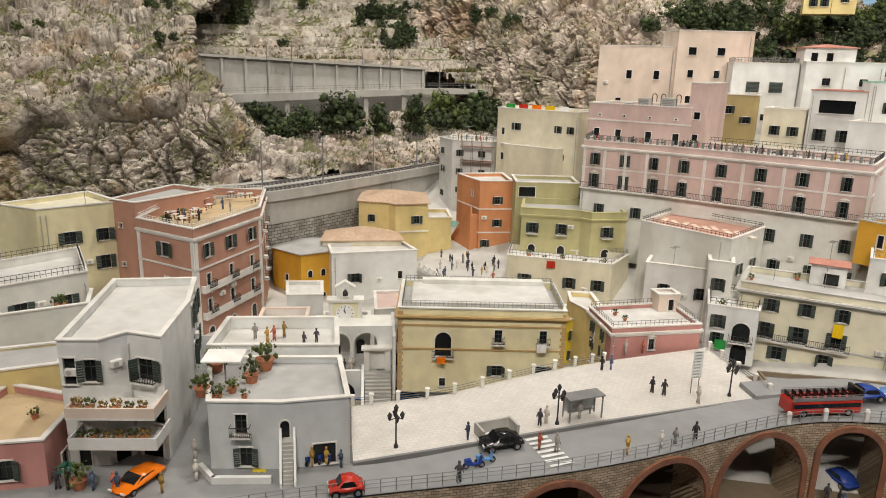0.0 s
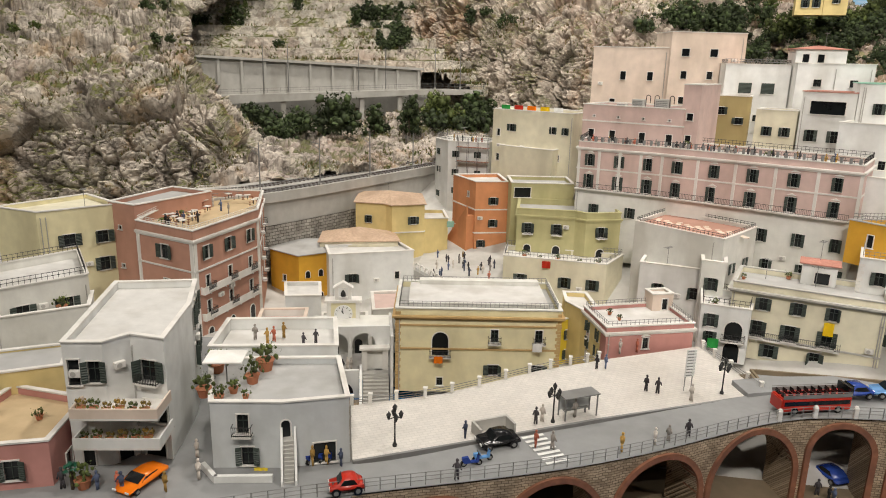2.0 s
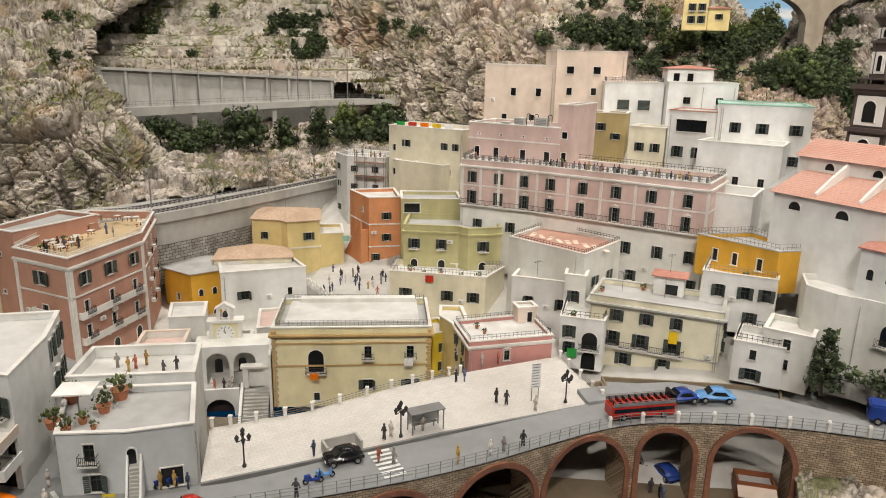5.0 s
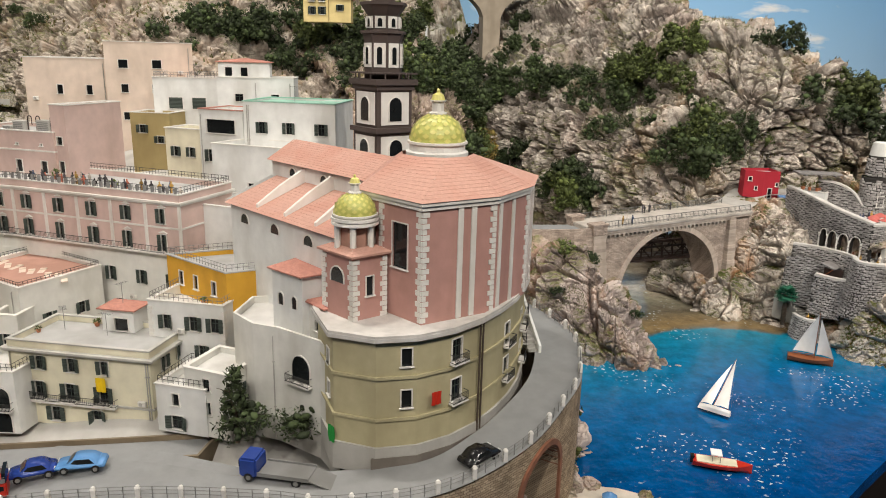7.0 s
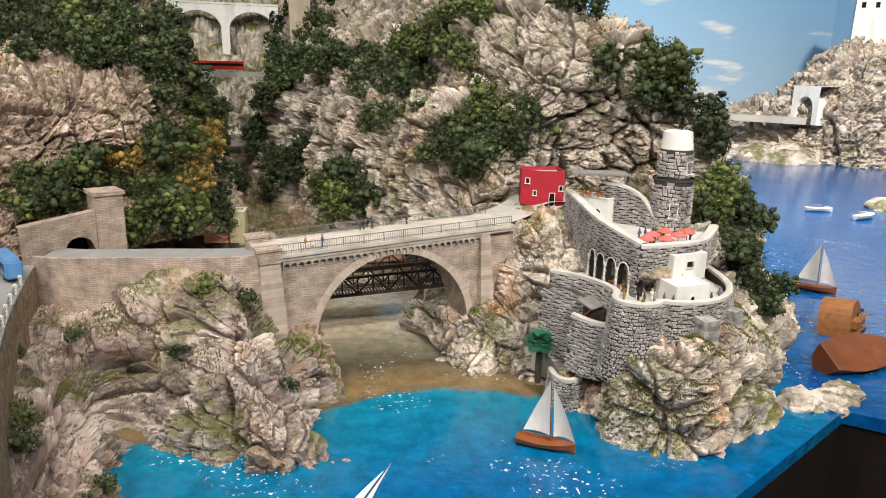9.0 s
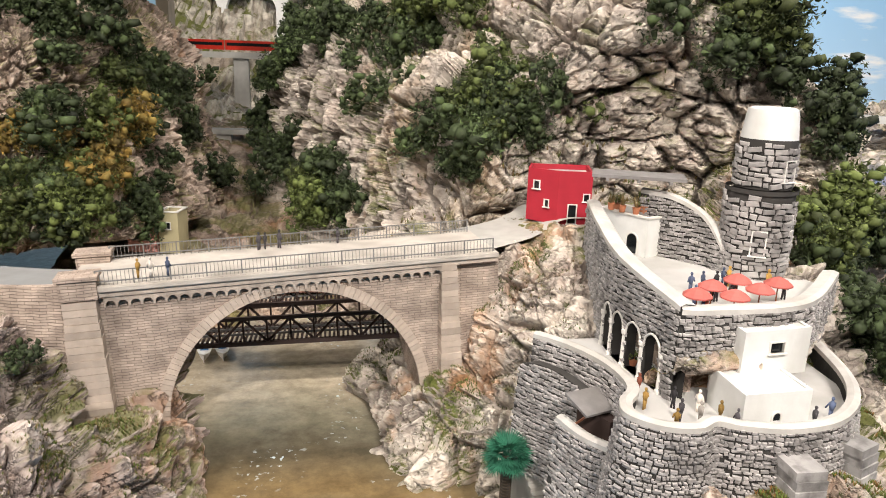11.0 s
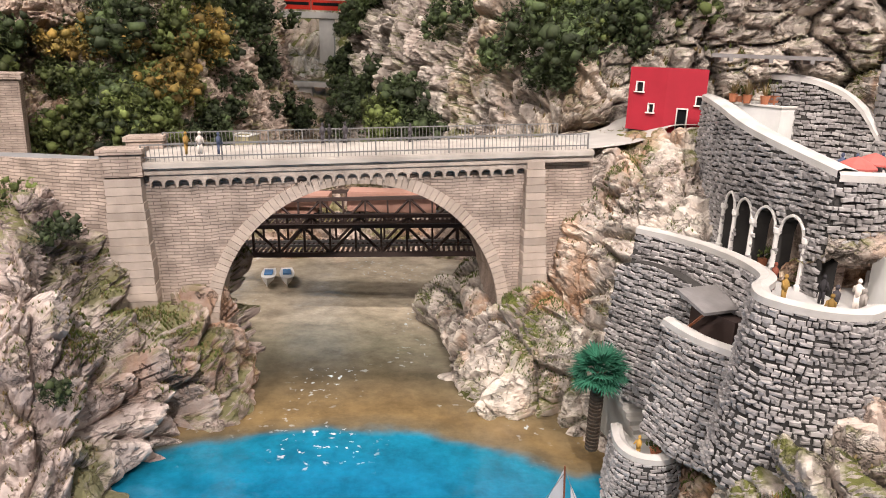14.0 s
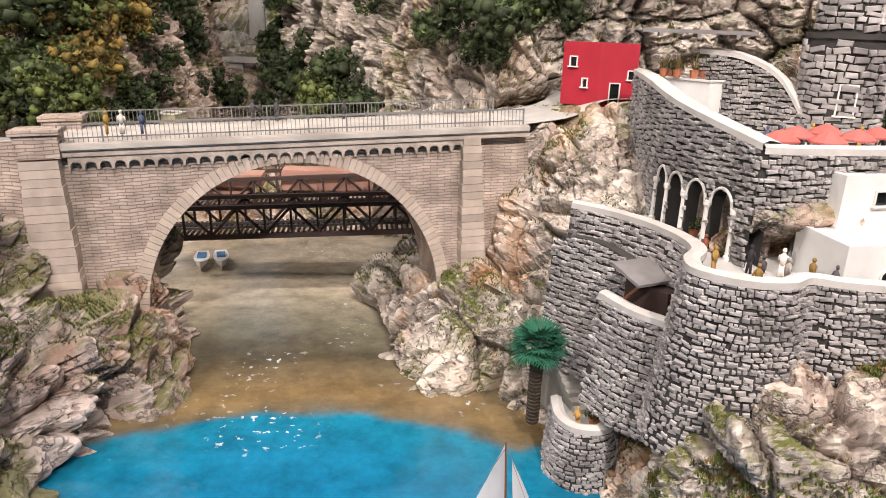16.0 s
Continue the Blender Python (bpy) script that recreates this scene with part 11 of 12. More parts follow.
# balconies of the white corner house
for z, y0, mat in ((0.137, 0.455, "white"), (0.165, 0.462, "salmon")):
    b_ = thing("long_balcony", "deep balcony with plants on the corner house", "balcony", at(-0.213, 0.502, z, 7))
    bm = bmesh.new()
    box(bm, -0.038, 0.036, -0.034, 0.004, -0.002, 0.0)
    part("slab", bm, "trim", b_)
    bm = bmesh.new()
    box(bm, -0.038, 0.036, -0.034, -0.0325, 0.0, 0.009)
    box(bm, -0.038, -0.0365, -0.0325, 0.002, 0.0, 0.009)
    box(bm, 0.0345, 0.036, -0.0325, 0.002, 0.0, 0.009)
    part("parapet", bm, mat, b_)
    for i in range(6):
        potted(at(-0.243 + 0.011 * i, 0.476 + 0.0012 * i, z + 0.0003), random.uniform(0.008, 0.012), random.choice(("leaf", "leafautumn")))
ss_ = thing("outside_stair", "steep narrow outside stair on the grey house", "stair", at(-0.0665, 0.494, 0.1035, 16))
for i in range(11):
    bm = bmesh.new()
    box(bm, -0.0045, 0.0045, -0.014 + 0.0018 * i, 0.014, 0.0, 0.003 * (i + 1))
    part("step", bm, "concrete", ss_)
for x in (-0.006, 0.006):
    bm = bmesh.new()
    v = [bm.verts.new(p) for p in ((x - 0.001, -0.017, 0), (x + 0.001, -0.017, 0), (x + 0.001, -0.017, 0.006), (x - 0.001, -0.017, 0.006), (x - 0.001, 0.012, 0), (x + 0.001, 0.012, 0), (x + 0.001, 0.012, 0.043), (x - 0.001, 0.012, 0.043))]
    for f in ((3, 2, 1, 0), (4, 5, 6, 7), (0, 1, 5, 4), (1, 2, 6, 5), (2, 3, 7, 6), (3, 0, 4, 7)):
        bm.faces.new([v[i] for i in f])
    part("side_wall", bm, "white", ss_)
gw_ = thing("garden_wall", "low white curb wall round the house corner", "wall", kind="structure")
for (ax, ay), (bx, by) in (((-0.148, 0.494), (-0.128, 0.474)), ((-0.128, 0.474), (-0.078, 0.481))):
    d = Vector((bx - ax, by - ay)).normalized()
    n = Vector((-d.y, d.x)) * 0.004
    bm = bmesh.new()
    prism(bm, [(ax, ay), (bx, by), (bx + n.x, by + n.y), (ax + n.x, ay + n.y)], 0.1035, 0.1115)
    part("segment", bm, "white", gw_)
# upper piazza and its scalloped balustrade
bm = bmesh.new()
prism(bm, [(-0.035, 1.165), (0.04, 1.055), (0.13, 1.08), (0.15, 1.27), (0.03, 1.31), (-0.03, 1.28)], 0.05, 0.1)
tagged(new("upper_piazza", mesh_of("upper_piazza", bm, "grey")), "grey paved upper square with many figurines", "square", kind="structure")
ba = thing("scalloped_balustrade", "white balustrade of small arches round the upper square", "balustrade", kind="structure")
for a, b, k in (((-0.032, 1.162), (0.04, 1.057), 7), ((0.04, 1.057), (0.115, 1.076), 4)):
    for i in range(k):
        p, q = Vector(a).lerp(Vector(b), i / k), Vector(a).lerp(Vector(b), (i + 0.9) / k)
        c, r = (p + q) / 2, (q - p).length / 2
        bm = bmesh.new()
        d = (q - p).normalized()
        prev = None
        for j in range(9):
            an = math.pi * j / 8
            u, z = -r * math.cos(an), 0.1 + 0.007 + 0.008 * math.sin(an)
            cur = (c.x + d.x * u, c.y + d.y * u, z)
            if prev:
                tube(bm, prev, cur, 0.0016, 5)
            prev = cur
        box(bm, p.x - 0.0016, p.x + 0.0016, p.y - 0.0016, p.y + 0.0016, 0.1, 0.111)
        part("arch", bm, "trim", ba)
        bm = bmesh.new()
        n = Vector((d.y, -d.x)) * 0.001
        prism(bm, [(p.x + n.x, p.y + n.y), (q.x + n.x, q.y + n.y), (q.x - n.x, q.y - n.y), (p.x - n.x, p.y - n.y)], 0.1, 0.106)
        part("panel", bm, "white", ba)

# ---- under the viaduct ----
house("arch_shops", "brown plaster walls and dark openings behind the viaduct arches", [(0.02, 0.60), (0.19, 0.655), (0.36, 0.725), (0.44, 0.76), (0.44, 0.80), (0.02, 0.66)], 0.0, 0.094, "plaster", [(0, [0.3, 0.7], [0.12], 0.016, 0.03, "n"), (1, [0.25, 0.6], [0.2], 0.016, 0.03, "s"), (1, [0.42], [0.62], 0.012, 0.014, "n"), (2, [0.4], [0.2], 0.016, 0.03, "n")], cap=False)
house("yard_back_wall", "brown plastered wall behind the yard", [(0.44, 0.762), (0.66, 0.742), (0.68, 0.79), (0.44, 0.81)], 0.0, 0.096, "plaster", [(0, [0.3], [0.1], 0.02, 0.03, "a")], roof="road", cap=False)
kiosk = house("beach_hut", "grey shed with pink awning under the arch", rect((0.578, 0.662), (0.622, 0.652), 0.03), 0.0, 0.032, "wood", [(0, [0.5], [0.1], 0.02, 0.014, "n")], roof="roofgrey", cap=False)
bm = bmesh.new()
v = [bm.verts.new(p) for p in ((-0.022, 0, 0), (0.022, 0, 0), (0.022, -0.014, -0.007), (-0.022, -0.014, -0.007), (-0.022, 0, 0.001), (0.022, 0, 0.001), (0.022, -0.014, -0.006), (-0.022, -0.014, -0.006))]
for f in ((0, 3, 2, 1), (4, 5, 6, 7), (0, 1, 5, 4), (1, 2, 6, 5), (2, 3, 7, 6), (3, 0, 4, 7)):
    bm.faces.new([v[i] for i in f])
solid("shop_awning", bm, "salmon", "faded pink awning of the shed", "awning", at(0.60, 0.657, 0.027, -13))
for i, c in enumerate(("redpaint", "orangepaint", "lightblue", "yellowpaint", "orangepaint")):
    cloth(at((0.235, 0.25, 0.265, 0.372, 0.392)[i], (0.640, 0.648, 0.654, 0.712, 0.72)[i], 0.062, 22), 0.013, 0.014, c, "bright laundry drying under an arch")
rock("viaduct_rocks", [
    [(0.62, 0.50, -0.02), (0.70, 0.49, -0.02), (0.80, 0.50, -0.02), (0.9, 0.52, -0.02), (1.0, 0.55, -0.02)],
    [(0.62, 0.56, 0.035), (0.70, 0.54, 0.04), (0.80, 0.54, 0.03), (0.9, 0.57, 0.02), (1.0, 0.62, 0.02)],
    [(0.63, 0.64, 0.05), (0.71, 0.62, 0.055), (0.81, 0.60, 0.04), (0.9, 0.64, 0.045), (1.0, 0.68, 0.04)],
    [(0.64, 0.70, 0.09), (0.72, 0.68, 0.09), (0.82, 0.66, 0.09), (0.9, 0.70, 0.09), (1.0, 0.74, 0.09)]],
    160, 70, "rock", "broken rocks at the foot of the viaduct", 0.6, 34, 71)

# ---- far places: tunnel road, villa, viaducts, far coast ----
tp = thing("tunnel_portal", "rosy stone tunnel portal and arched road wall", "tunnel", at(1.02, 1.452, 0.0, 24))
a_rows, a_uv = [], []
xs2 = sorted(set(list(np.arange(0, 0.135, 0.004)) + [0.06 - 1e-5, 0.06 + 1e-5, 0.104 - 1e-5, 0.104 + 1e-5]))
lz2 = np.array([0.165 + math.sqrt(max(0, 0.022 ** 2 - (x - 0.082) ** 2)) if 0.06 < x < 0.104 else 0.1 for x in xs2])
X2 = np.array(xs2)
for y, f in ((0.05, 0.0), (0.0, 0.0), (0.0, 0.5), (0.0, 1.0), (0.02, 1.0)):
    z = lz2 + (0.212 + 0.13 * X2 - lz2) * f
    a_rows.append(np.stack([X2, np.full_like(X2, y), z], 1))
    a_uv.append(np.stack([X2, z + y], 1))
part("arch_wall", grid_mesh("arch_wall", np.stack(a_rows), "masonry", np.stack(a_uv)), None, tp)
bm = bmesh.new()
box(bm, 0.108, 0.150, -0.008, 0.04, 0.1, 0.25)
box(bm, 0.105, 0.153, -0.011, 0.042, 0.25, 0.256)
part("gate_pier", bm, "masonry", tp)
# black panel behind the arch stands in for the tunnel's shade
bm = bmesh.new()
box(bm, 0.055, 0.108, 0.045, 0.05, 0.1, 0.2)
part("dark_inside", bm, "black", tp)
blue_bus = thing("coach", "blue coach on the road above the shore", "coach", at(1.03, 1.345, 0.173, 115, 0.78))
bm = bmesh.new()
box(bm, -0.055, 0.055, -0.0135, 0.0135, 0.004, 0.036)
bmesh.ops.bevel(bm, geom=list(bm.edges), offset=0.003, segments=2, affect="EDGES")
part("body", bm, "lightblue", blue_bus)
bm = bmesh.new()
for s in (-1, 1):
    box(bm, -0.05, 0.05, s * 0.0137 - 0.0003, s * 0.0137 + 0.0003, 0.018, 0.028)
part("window_band", bm, "glass", blue_bus)
for x in (-0.035, 0.035):
    for y in (-0.0128, 0.0128):
        wheel(blue_bus, x, y, 0.005, 0.005)
house("hill_villa", "yellow villa with tiled roof on the terraces", rect((0.84, 1.895), (0.90, 1.878), 0.06), 0.6, 0.69, "yellow", [(0, [0.35, 0.75], [0.55], 0.010, 0.018, "sb"), (0, [0.35, 0.75], [0.2], 0.010, 0.018, "s")], hip=0.014)
house("hill_villa_wing", "low yellow wing of the hill villa", rect((0.902, 1.88), (0.955, 1.868), 0.05), 0.6, 0.655, "yellow", [(0, [0.5], [0.5], 0.010, 0.014, "s")], hip=0.008)
house("gorge_cottage", "small pink cottage in the gorge", rect((1.27, 1.755), (1.315, 1.745), 0.04), 0.1, 0.15, "rose", [(0, [0.3, 0.7], [0.4], 0.007, 0.01, "n")], roof="roofgrey")
house("gorge_cottage_yellow", "narrow pale yellow cottage in the gorge", rect((1.32, 1.745), (1.35, 1.74), 0.04), 0.1, 0.165, "apse", [(0, [0.5], [0.6], 0.006, 0.01, "n")], roof="roofgrey")


def arch_viaduct(name, label, m, length, top, thick, piers, mat="concrete", deck=0.02, arch_rise=1.0):
    """A viaduct with round arches between piers, along x."""
    t = thing(name, label, "viaduct", m, kind="structure")
    span = length / piers
    xs_ = np.linspace(0, length, piers * 40 + 1)
    lo_ = []
    for x in xs_:
        u = (x % span) / span * 2 - 1
        r = span * 0.43
        v = abs(u) * span / 2
        lo_.append(top - deck - r * arch_rise + math.sqrt(max(0, r * r - v * v)) * arch_rise if v < r else -0.2)
    lo_ = np.array(lo_)
    rows_ = [np.stack([xs_, np.full_like(xs_, y), lo_ + (top - lo_) * f], 1) for y, f in ((thick, 1), (thick, 0), (0, 0), (0, 0.5), (0, 1), (thick, 1))]
    part("arches", grid_mesh("arches", np.stack(rows_), mat), None, t)
    bm = bmesh.new()
    box(bm, 0, length, -0.004, thick + 0.004, top, top + 0.008)
    part("parapet", bm, mat, t)
    return t


arch_viaduct("great_viaduct", "tall beige arched road viaduct high above the gorge", at(1.12, 2.66, 0.0, -3), 0.88, 0.80, 0.06, 2, "oldconcrete", 0.03, 0.62)
arch_viaduct("white_viaduct", "pale arched viaduct far up the gorge", at(0.86, 3.85, 0.03, 0), 0.72, 0.66, 0.05, 3, "white", 0.03, 0.8)
dk = thing("rail_bridge_far", "concrete railway bridge across the gorge with a red train", "bridge", at(0.95, 3.2, 0.0, 2))
bm = bmesh.new()
box(bm, 0, 0.6, 0, 0.06, 0.385, 0.405)
part("deck", bm, "concrete", dk)
bm = bmesh.new()
box(bm, 0.28, 0.33, 0.01, 0.05, 0.1, 0.385)
part("pier", bm, "concrete", dk)
rt = thing("red_train", "red passenger train crossing the far bridge", "train", at(1.0, 3.225, 0.408, 2))
bm = bmesh.new()
box(bm, 0, 0.2, -0.014, 0.014, 0.004, 0.036)
box(bm, 0.204, 0.4, -0.014, 0.014, 0.004, 0.036)
part("carriage_body", bm, "redpaint", rt)
bm = bmesh.new()
box(bm, 0.005, 0.195, -0.0146, -0.0138, 0.018, 0.028)
box(bm, 0.209, 0.395, -0.0146, -0.0138, 0.018, 0.028)
part("window_band", bm, "glass", rt)
lb = thing("road_bridge_low", "flat concrete road bridge deep in the gorge", "bridge", at(1.13, 2.62, 0.0, 0))
bm = bmesh.new()
box(bm, 0, 0.34, 0, 0.05, 0.19, 0.203)
part("deck", bm, "concrete", lb)
bm = bmesh.new()
box(bm, 0.13, 0.17, 0.008, 0.042, 0.05, 0.19)
part("pier", bm, "concrete", lb)
rock("far_coast", [
    [(3.95, 3.72, -0.03), (4.12, 3.42, -0.03), (4.25, 3.2, -0.03), (4.45, 3.0, -0.03), (4.8, 2.75, -0.03), (5.3, 2.5, -0.03)],
    [(3.98, 3.75, 0.08), (4.14, 3.46, 0.10), (4.27, 3.25, 0.16), (4.47, 3.06, 0.2), (4.82, 2.82, 0.22), (5.3, 2.6, 0.25)],
    [(4.0, 3.8, 0.14), (4.17, 3.5, 0.19), (4.30, 3.30, 0.30), (4.50, 3.12, 0.36), (4.85, 2.9, 0.4), (5.3, 2.7, 0.45)],
    [(4.05, 3.9, 0.2), (4.24, 3.58, 0.3), (4.36, 3.40, 0.46), (4.54, 3.24, 0.58), (4.9, 3.1, 0.66), (5.3, 2.9, 0.7)],
    [(4.15, 4.0, 0.22), (4.34, 3.7, 0.34), (4.46, 3.52, 0.54), (4.62, 3.4, 0.66), (4.95, 3.3, 0.72), (5.3, 3.2, 0.75)]],
    170, 130, "rock", "pale limestone coast across the bay", 1.1, 12, 81, 0.01)
house("far_fort", "white fortress with rows of windows on the far coast", rect((4.53, 3.43), (4.95, 3.03), 0.25), 0.6, 1.05, "white", [(0, fr(9, 0.06, 0.94), [0.42, 0.55, 0.68], 0.02, 0.028, "n")])
fb = thing("far_road_bridge", "concrete road bridge to a tunnel on the far coast", "bridge", at(3.90, 3.64, 0.0, -46))
bm = bmesh.new()
box(bm, -0.25, 0.45, 0, 0.08, 0.19, 0.222)
part("deck", bm, "concrete", fb)
for x in (-0.1,):
    bm = bmesh.new()
    box(bm, x, x + 0.05, 0.02, 0.06, -0.02, 0.19)
    part("pier", bm, "concrete", fb)
rows_ = []
us_ = np.linspace(-0.085, 0.085, 35)
lo_ = np.where(np.abs(us_) < 0.052, 0.265 + np.sqrt(np.maximum(0, 0.052 ** 2 - us_ ** 2)) * 1.3, 0.19)
for dp, f in ((0.14, 0.0), (0.0, 0.0), (0.0, 0.5), (0.0, 1.0), (0.3, 1.0)):
    rows_.append(np.stack([0.43 + 0.77 * us_ + 0.64 * dp, 0.04 - 0.64 * us_ + 0.77 * dp, lo_ + (0.385 - lo_) * f], 1))
part("portal", grid_mesh("portal", np.stack(rows_), "white"), None, fb, "pale rendered tunnel portal")
# flat black face puts the shade of the bore into the portal
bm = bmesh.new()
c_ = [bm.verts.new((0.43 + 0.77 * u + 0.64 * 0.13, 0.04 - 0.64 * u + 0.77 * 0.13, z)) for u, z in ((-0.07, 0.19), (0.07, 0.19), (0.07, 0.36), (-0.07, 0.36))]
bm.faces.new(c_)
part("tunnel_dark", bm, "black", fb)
for i, (x, y, s_) in enumerate(((1.182, 0.605, 0.011), (1.192, 0.628, 0.013), (1.197, 0.652, 0.014), (1.193, 0.676, 0.010), (1.183, 0.697, 0.008), (1.17, 0.583, 0.012), (1.10, 0.735, 0.017), (1.125, 0.733, 0.012), (1.085, 0.72, 0.014))):
    bm = bmesh.new()
    bmesh.ops.create_icosphere(bm, subdivisions=3, radius=1.0)
    for v in bm.verts:
        v.co = v.co * (1 + 0.45 * noise.noise(v.co * 1.9 + Vector((x * 90, y * 70, i))) + 0.2 * noise.noise(v.co * 5.0 + Vector((i, 0, 0))))
    solid("beach_rock", bm, "rockpink", "pale boulder at the edge of the sandy beach", "rock", at(x, y, 0.004, 40 * i) @ Matrix.Diagonal((s_ * 1.25, s_, s_ * 0.75, 1)), "beach rocks")
for (x, y), s_ in (((4.08, 3.46), 0.15), ((4.17, 3.36), 0.16), ((4.0, 3.56), 0.1), ((3.55, 2.2), 0.06), ((3.62, 2.12), 0.05), ((2.19, 1.045), 0.03), ((2.15, 1.03), 0.028), ((2.11, 1.04), 0.03)):
    bm = bmesh.new()
    bmesh.ops.create_icosphere(bm, subdivisions=3, radius=1.0)
    for v in bm.verts:
        k = 1 + 0.35 * noise.noise(v.co * 2.3 + Vector((x * 9, y * 7, 0)))
        v.co = v.co * k
    solid("sea_rock", bm, "rock", "pale low rock lying in the sea", "rock", at(x, y, 0.0, 33) @ Matrix.Diagonal((s_ * 1.3, s_, s_ * 0.55, 1)), "sea rocks")
# information stand at the layout's edge
ist = thing("info_stand", "grey sloped information box on a stand", "info stand", at(1.908, 0.827, -0.088, 22, 0.75))
bm = bmesh.new()
v = [bm.verts.new(p) for p in ((-0.05, -0.05, 0), (0.05, -0.05, 0), (0.05, 0.05, 0), (-0.05, 0.05, 0), (-0.05, -0.05, 0.03), (0.05, -0.05, 0.03), (0.05, 0.05, 0.062), (-0.05, 0.05, 0.062))]
for f in ((3, 2, 1, 0), (4, 5, 6, 7), (0, 1, 5, 4), (1, 2, 6, 5), (2, 3, 7, 6), (3, 0, 4, 7)):
    bm.faces.new([v[i] for i in f])
bmesh.ops.bevel(bm, geom=list(bm.edges), offset=0.004, segments=2, affect="EDGES")
part("box", bm, "kerb", ist)
bm = bmesh.new()
lathe(bm, [(0.016, 0), (0.014, 0.003)], 20)
part("button", bm, "grey", ist, "pale round push button", m=Matrix.Translation((0, -0.005, 0.046)) @ Matrix.Rotation(radians(18), 4, "X"))
bm = bmesh.new()
tube(bm, (0, 0.02, -0.84), (0, 0.02, 0.0), 0.02, 12)
part("post", bm, "black", ist)


# ---- fittings of the houses ----
def wall_spot(name, e, f, z):
    poly, z0, z1, para = HOUSES[name]
    a, b = Vector((*poly[e], 0)), Vector((*poly[(e + 1) % len(poly)], 0))
    d = (b - a).normalized()
    p = a.lerp(b, f)
    return Matrix.Translation((p.x, p.y, z0 + (z1 - z0) * z)) @ Matrix.Rotation(math.atan2(d.y, d.x), 4, "Z")


def ac_unit(name, e, f, z):
    t = thing("air_conditioner", "small off-white air conditioner fixed to a house wall", "air conditioner", wall_spot(name, e, f, z), "air conditioners")
    bm = bmesh.new()
    box(bm, -0.005, 0.005, -0.0045, -0.0004, 0, 0.0065)
    bmesh.ops.bevel(bm, geom=list(bm.edges), offset=0.0004, segments=1, affect="EDGES")
    part("case", bm, "trim", t)
    bm = bmesh.new()
    lathe(bm, [(0.0024, 0), (0.0024, 0.0004)], 12)
    part("fan_grille", bm, "concrete", t, m=Matrix.Translation((-0.001, -0.0045, 0.0033)) @ Matrix.Rotation(radians(90), 4, "X"))


def drain_pipe(name, e, f, mat="concrete"):
    poly, z0, z1, para = HOUSES[name]
    H = z1 - z0
    t = thing("drain_pipe", "thin weathered drain pipe down a house wall", "pipe", wall_spot(name, e, f, 0), "drain pipes")
    bm = bmesh.new()
    tube(bm, (0, -0.0012, 0.0), (0, -0.0012, H - para - 0.004), 0.0007, 6)
    tube(bm, (0, -0.0012, H - para - 0.004), (0, 0.001, H - para - 0.002), 0.0007, 6)
    part("pipe", bm, mat, t)
    for k_ in (0.3, 0.7):
        bm = bmesh.new()
        box(bm, -0.0012, 0.0012, -0.0022, 0.0, H * k_, H * k_ + 0.001)
        part("clip", bm, mat, t)


def antenna(x, y, z, h=0.03):
    t = thing("antenna", "thin rooftop television aerial", "antenna", at(x, y, z, random.uniform(0, 180)), "aerials")
    bm = bmesh.new()
    tube(bm, (0, 0, 0), (0, 0, h), 0.0004, 5)
    part("mast", bm, "rail", t)
    bm = bmesh.new()
    tube(bm, (-0.008, 0, h * 0.95), (0.008, 0, h * 0.95), 0.0003, 4)
    part("boom", bm, "rail", t)
    for i in range(6):
        x_ = -0.0075 + 0.003 * i
        bm = bmesh.new()
        tube(bm, (x_, -0.004, h * 0.95), (x_, 0.004, h * 0.95), 0.00025, 4)
        part("element", bm, "rail", t)


def roof_railing(name, z_off=0.001, inset=0.0022, height=0.009, skip=(), mat="iron"):
    poly, z0, z1, para = HOUSES[name]
    q = shrink(list(poly), inset)
    t = thing("roof_railing", "thin metal railing round a roof terrace", "railing", Matrix.Translation((*q[0], z1 + z_off)), "roof railings")
    for i in range(len(q)):
        if i in skip:
            continue
        a = Vector((q[i][0] - q[0][0], q[i][1] - q[0][1], 0))
        b = Vector((q[(i + 1) % len(q)][0] - q[0][0], q[(i + 1) % len(q)][1] - q[0][1], 0))
        bm = bmesh.new()
        for z in (height, height * 0.5):
            tube(bm, a + Vector((0, 0, z)), b + Vector((0, 0, z)), 0.00035, 4)
        n_ = max(2, int((b - a).length / 0.006))
        for j in range(n_ + 1):
            p = a.lerp(b, j / n_)
            tube(bm, p, p + Vector((0, 0, height)), 0.0003, 4)
        part("rail_run", bm, mat, t)


for args in (("white_corner_house", 0, 0.3, 0.75), ("white_corner_house", 1, 0.5, 0.78), ("pink_terrace_house", 0, 0.35, 0.45), ("olive_house", 3, 0.3, 0.7), ("olive_house", 0, 0.85, 0.66), ("pale_house", 0, 0.15, 0.6),
             ("salmon_house_tall", 0, 0.85, 0.72), ("orange_tower", 1, 0.15, 0.6), ("terracotta_hotel", 1, 0.5, 0.45), ("yellow_villa", 1, 0.4, 0.35), ("cream_house", 1, 0.5, 0.5), ("grey_house", 0, 0.93, 0.35), ("veranda_house", 0, 0.5, 0.35)):
    ac_unit(*args)
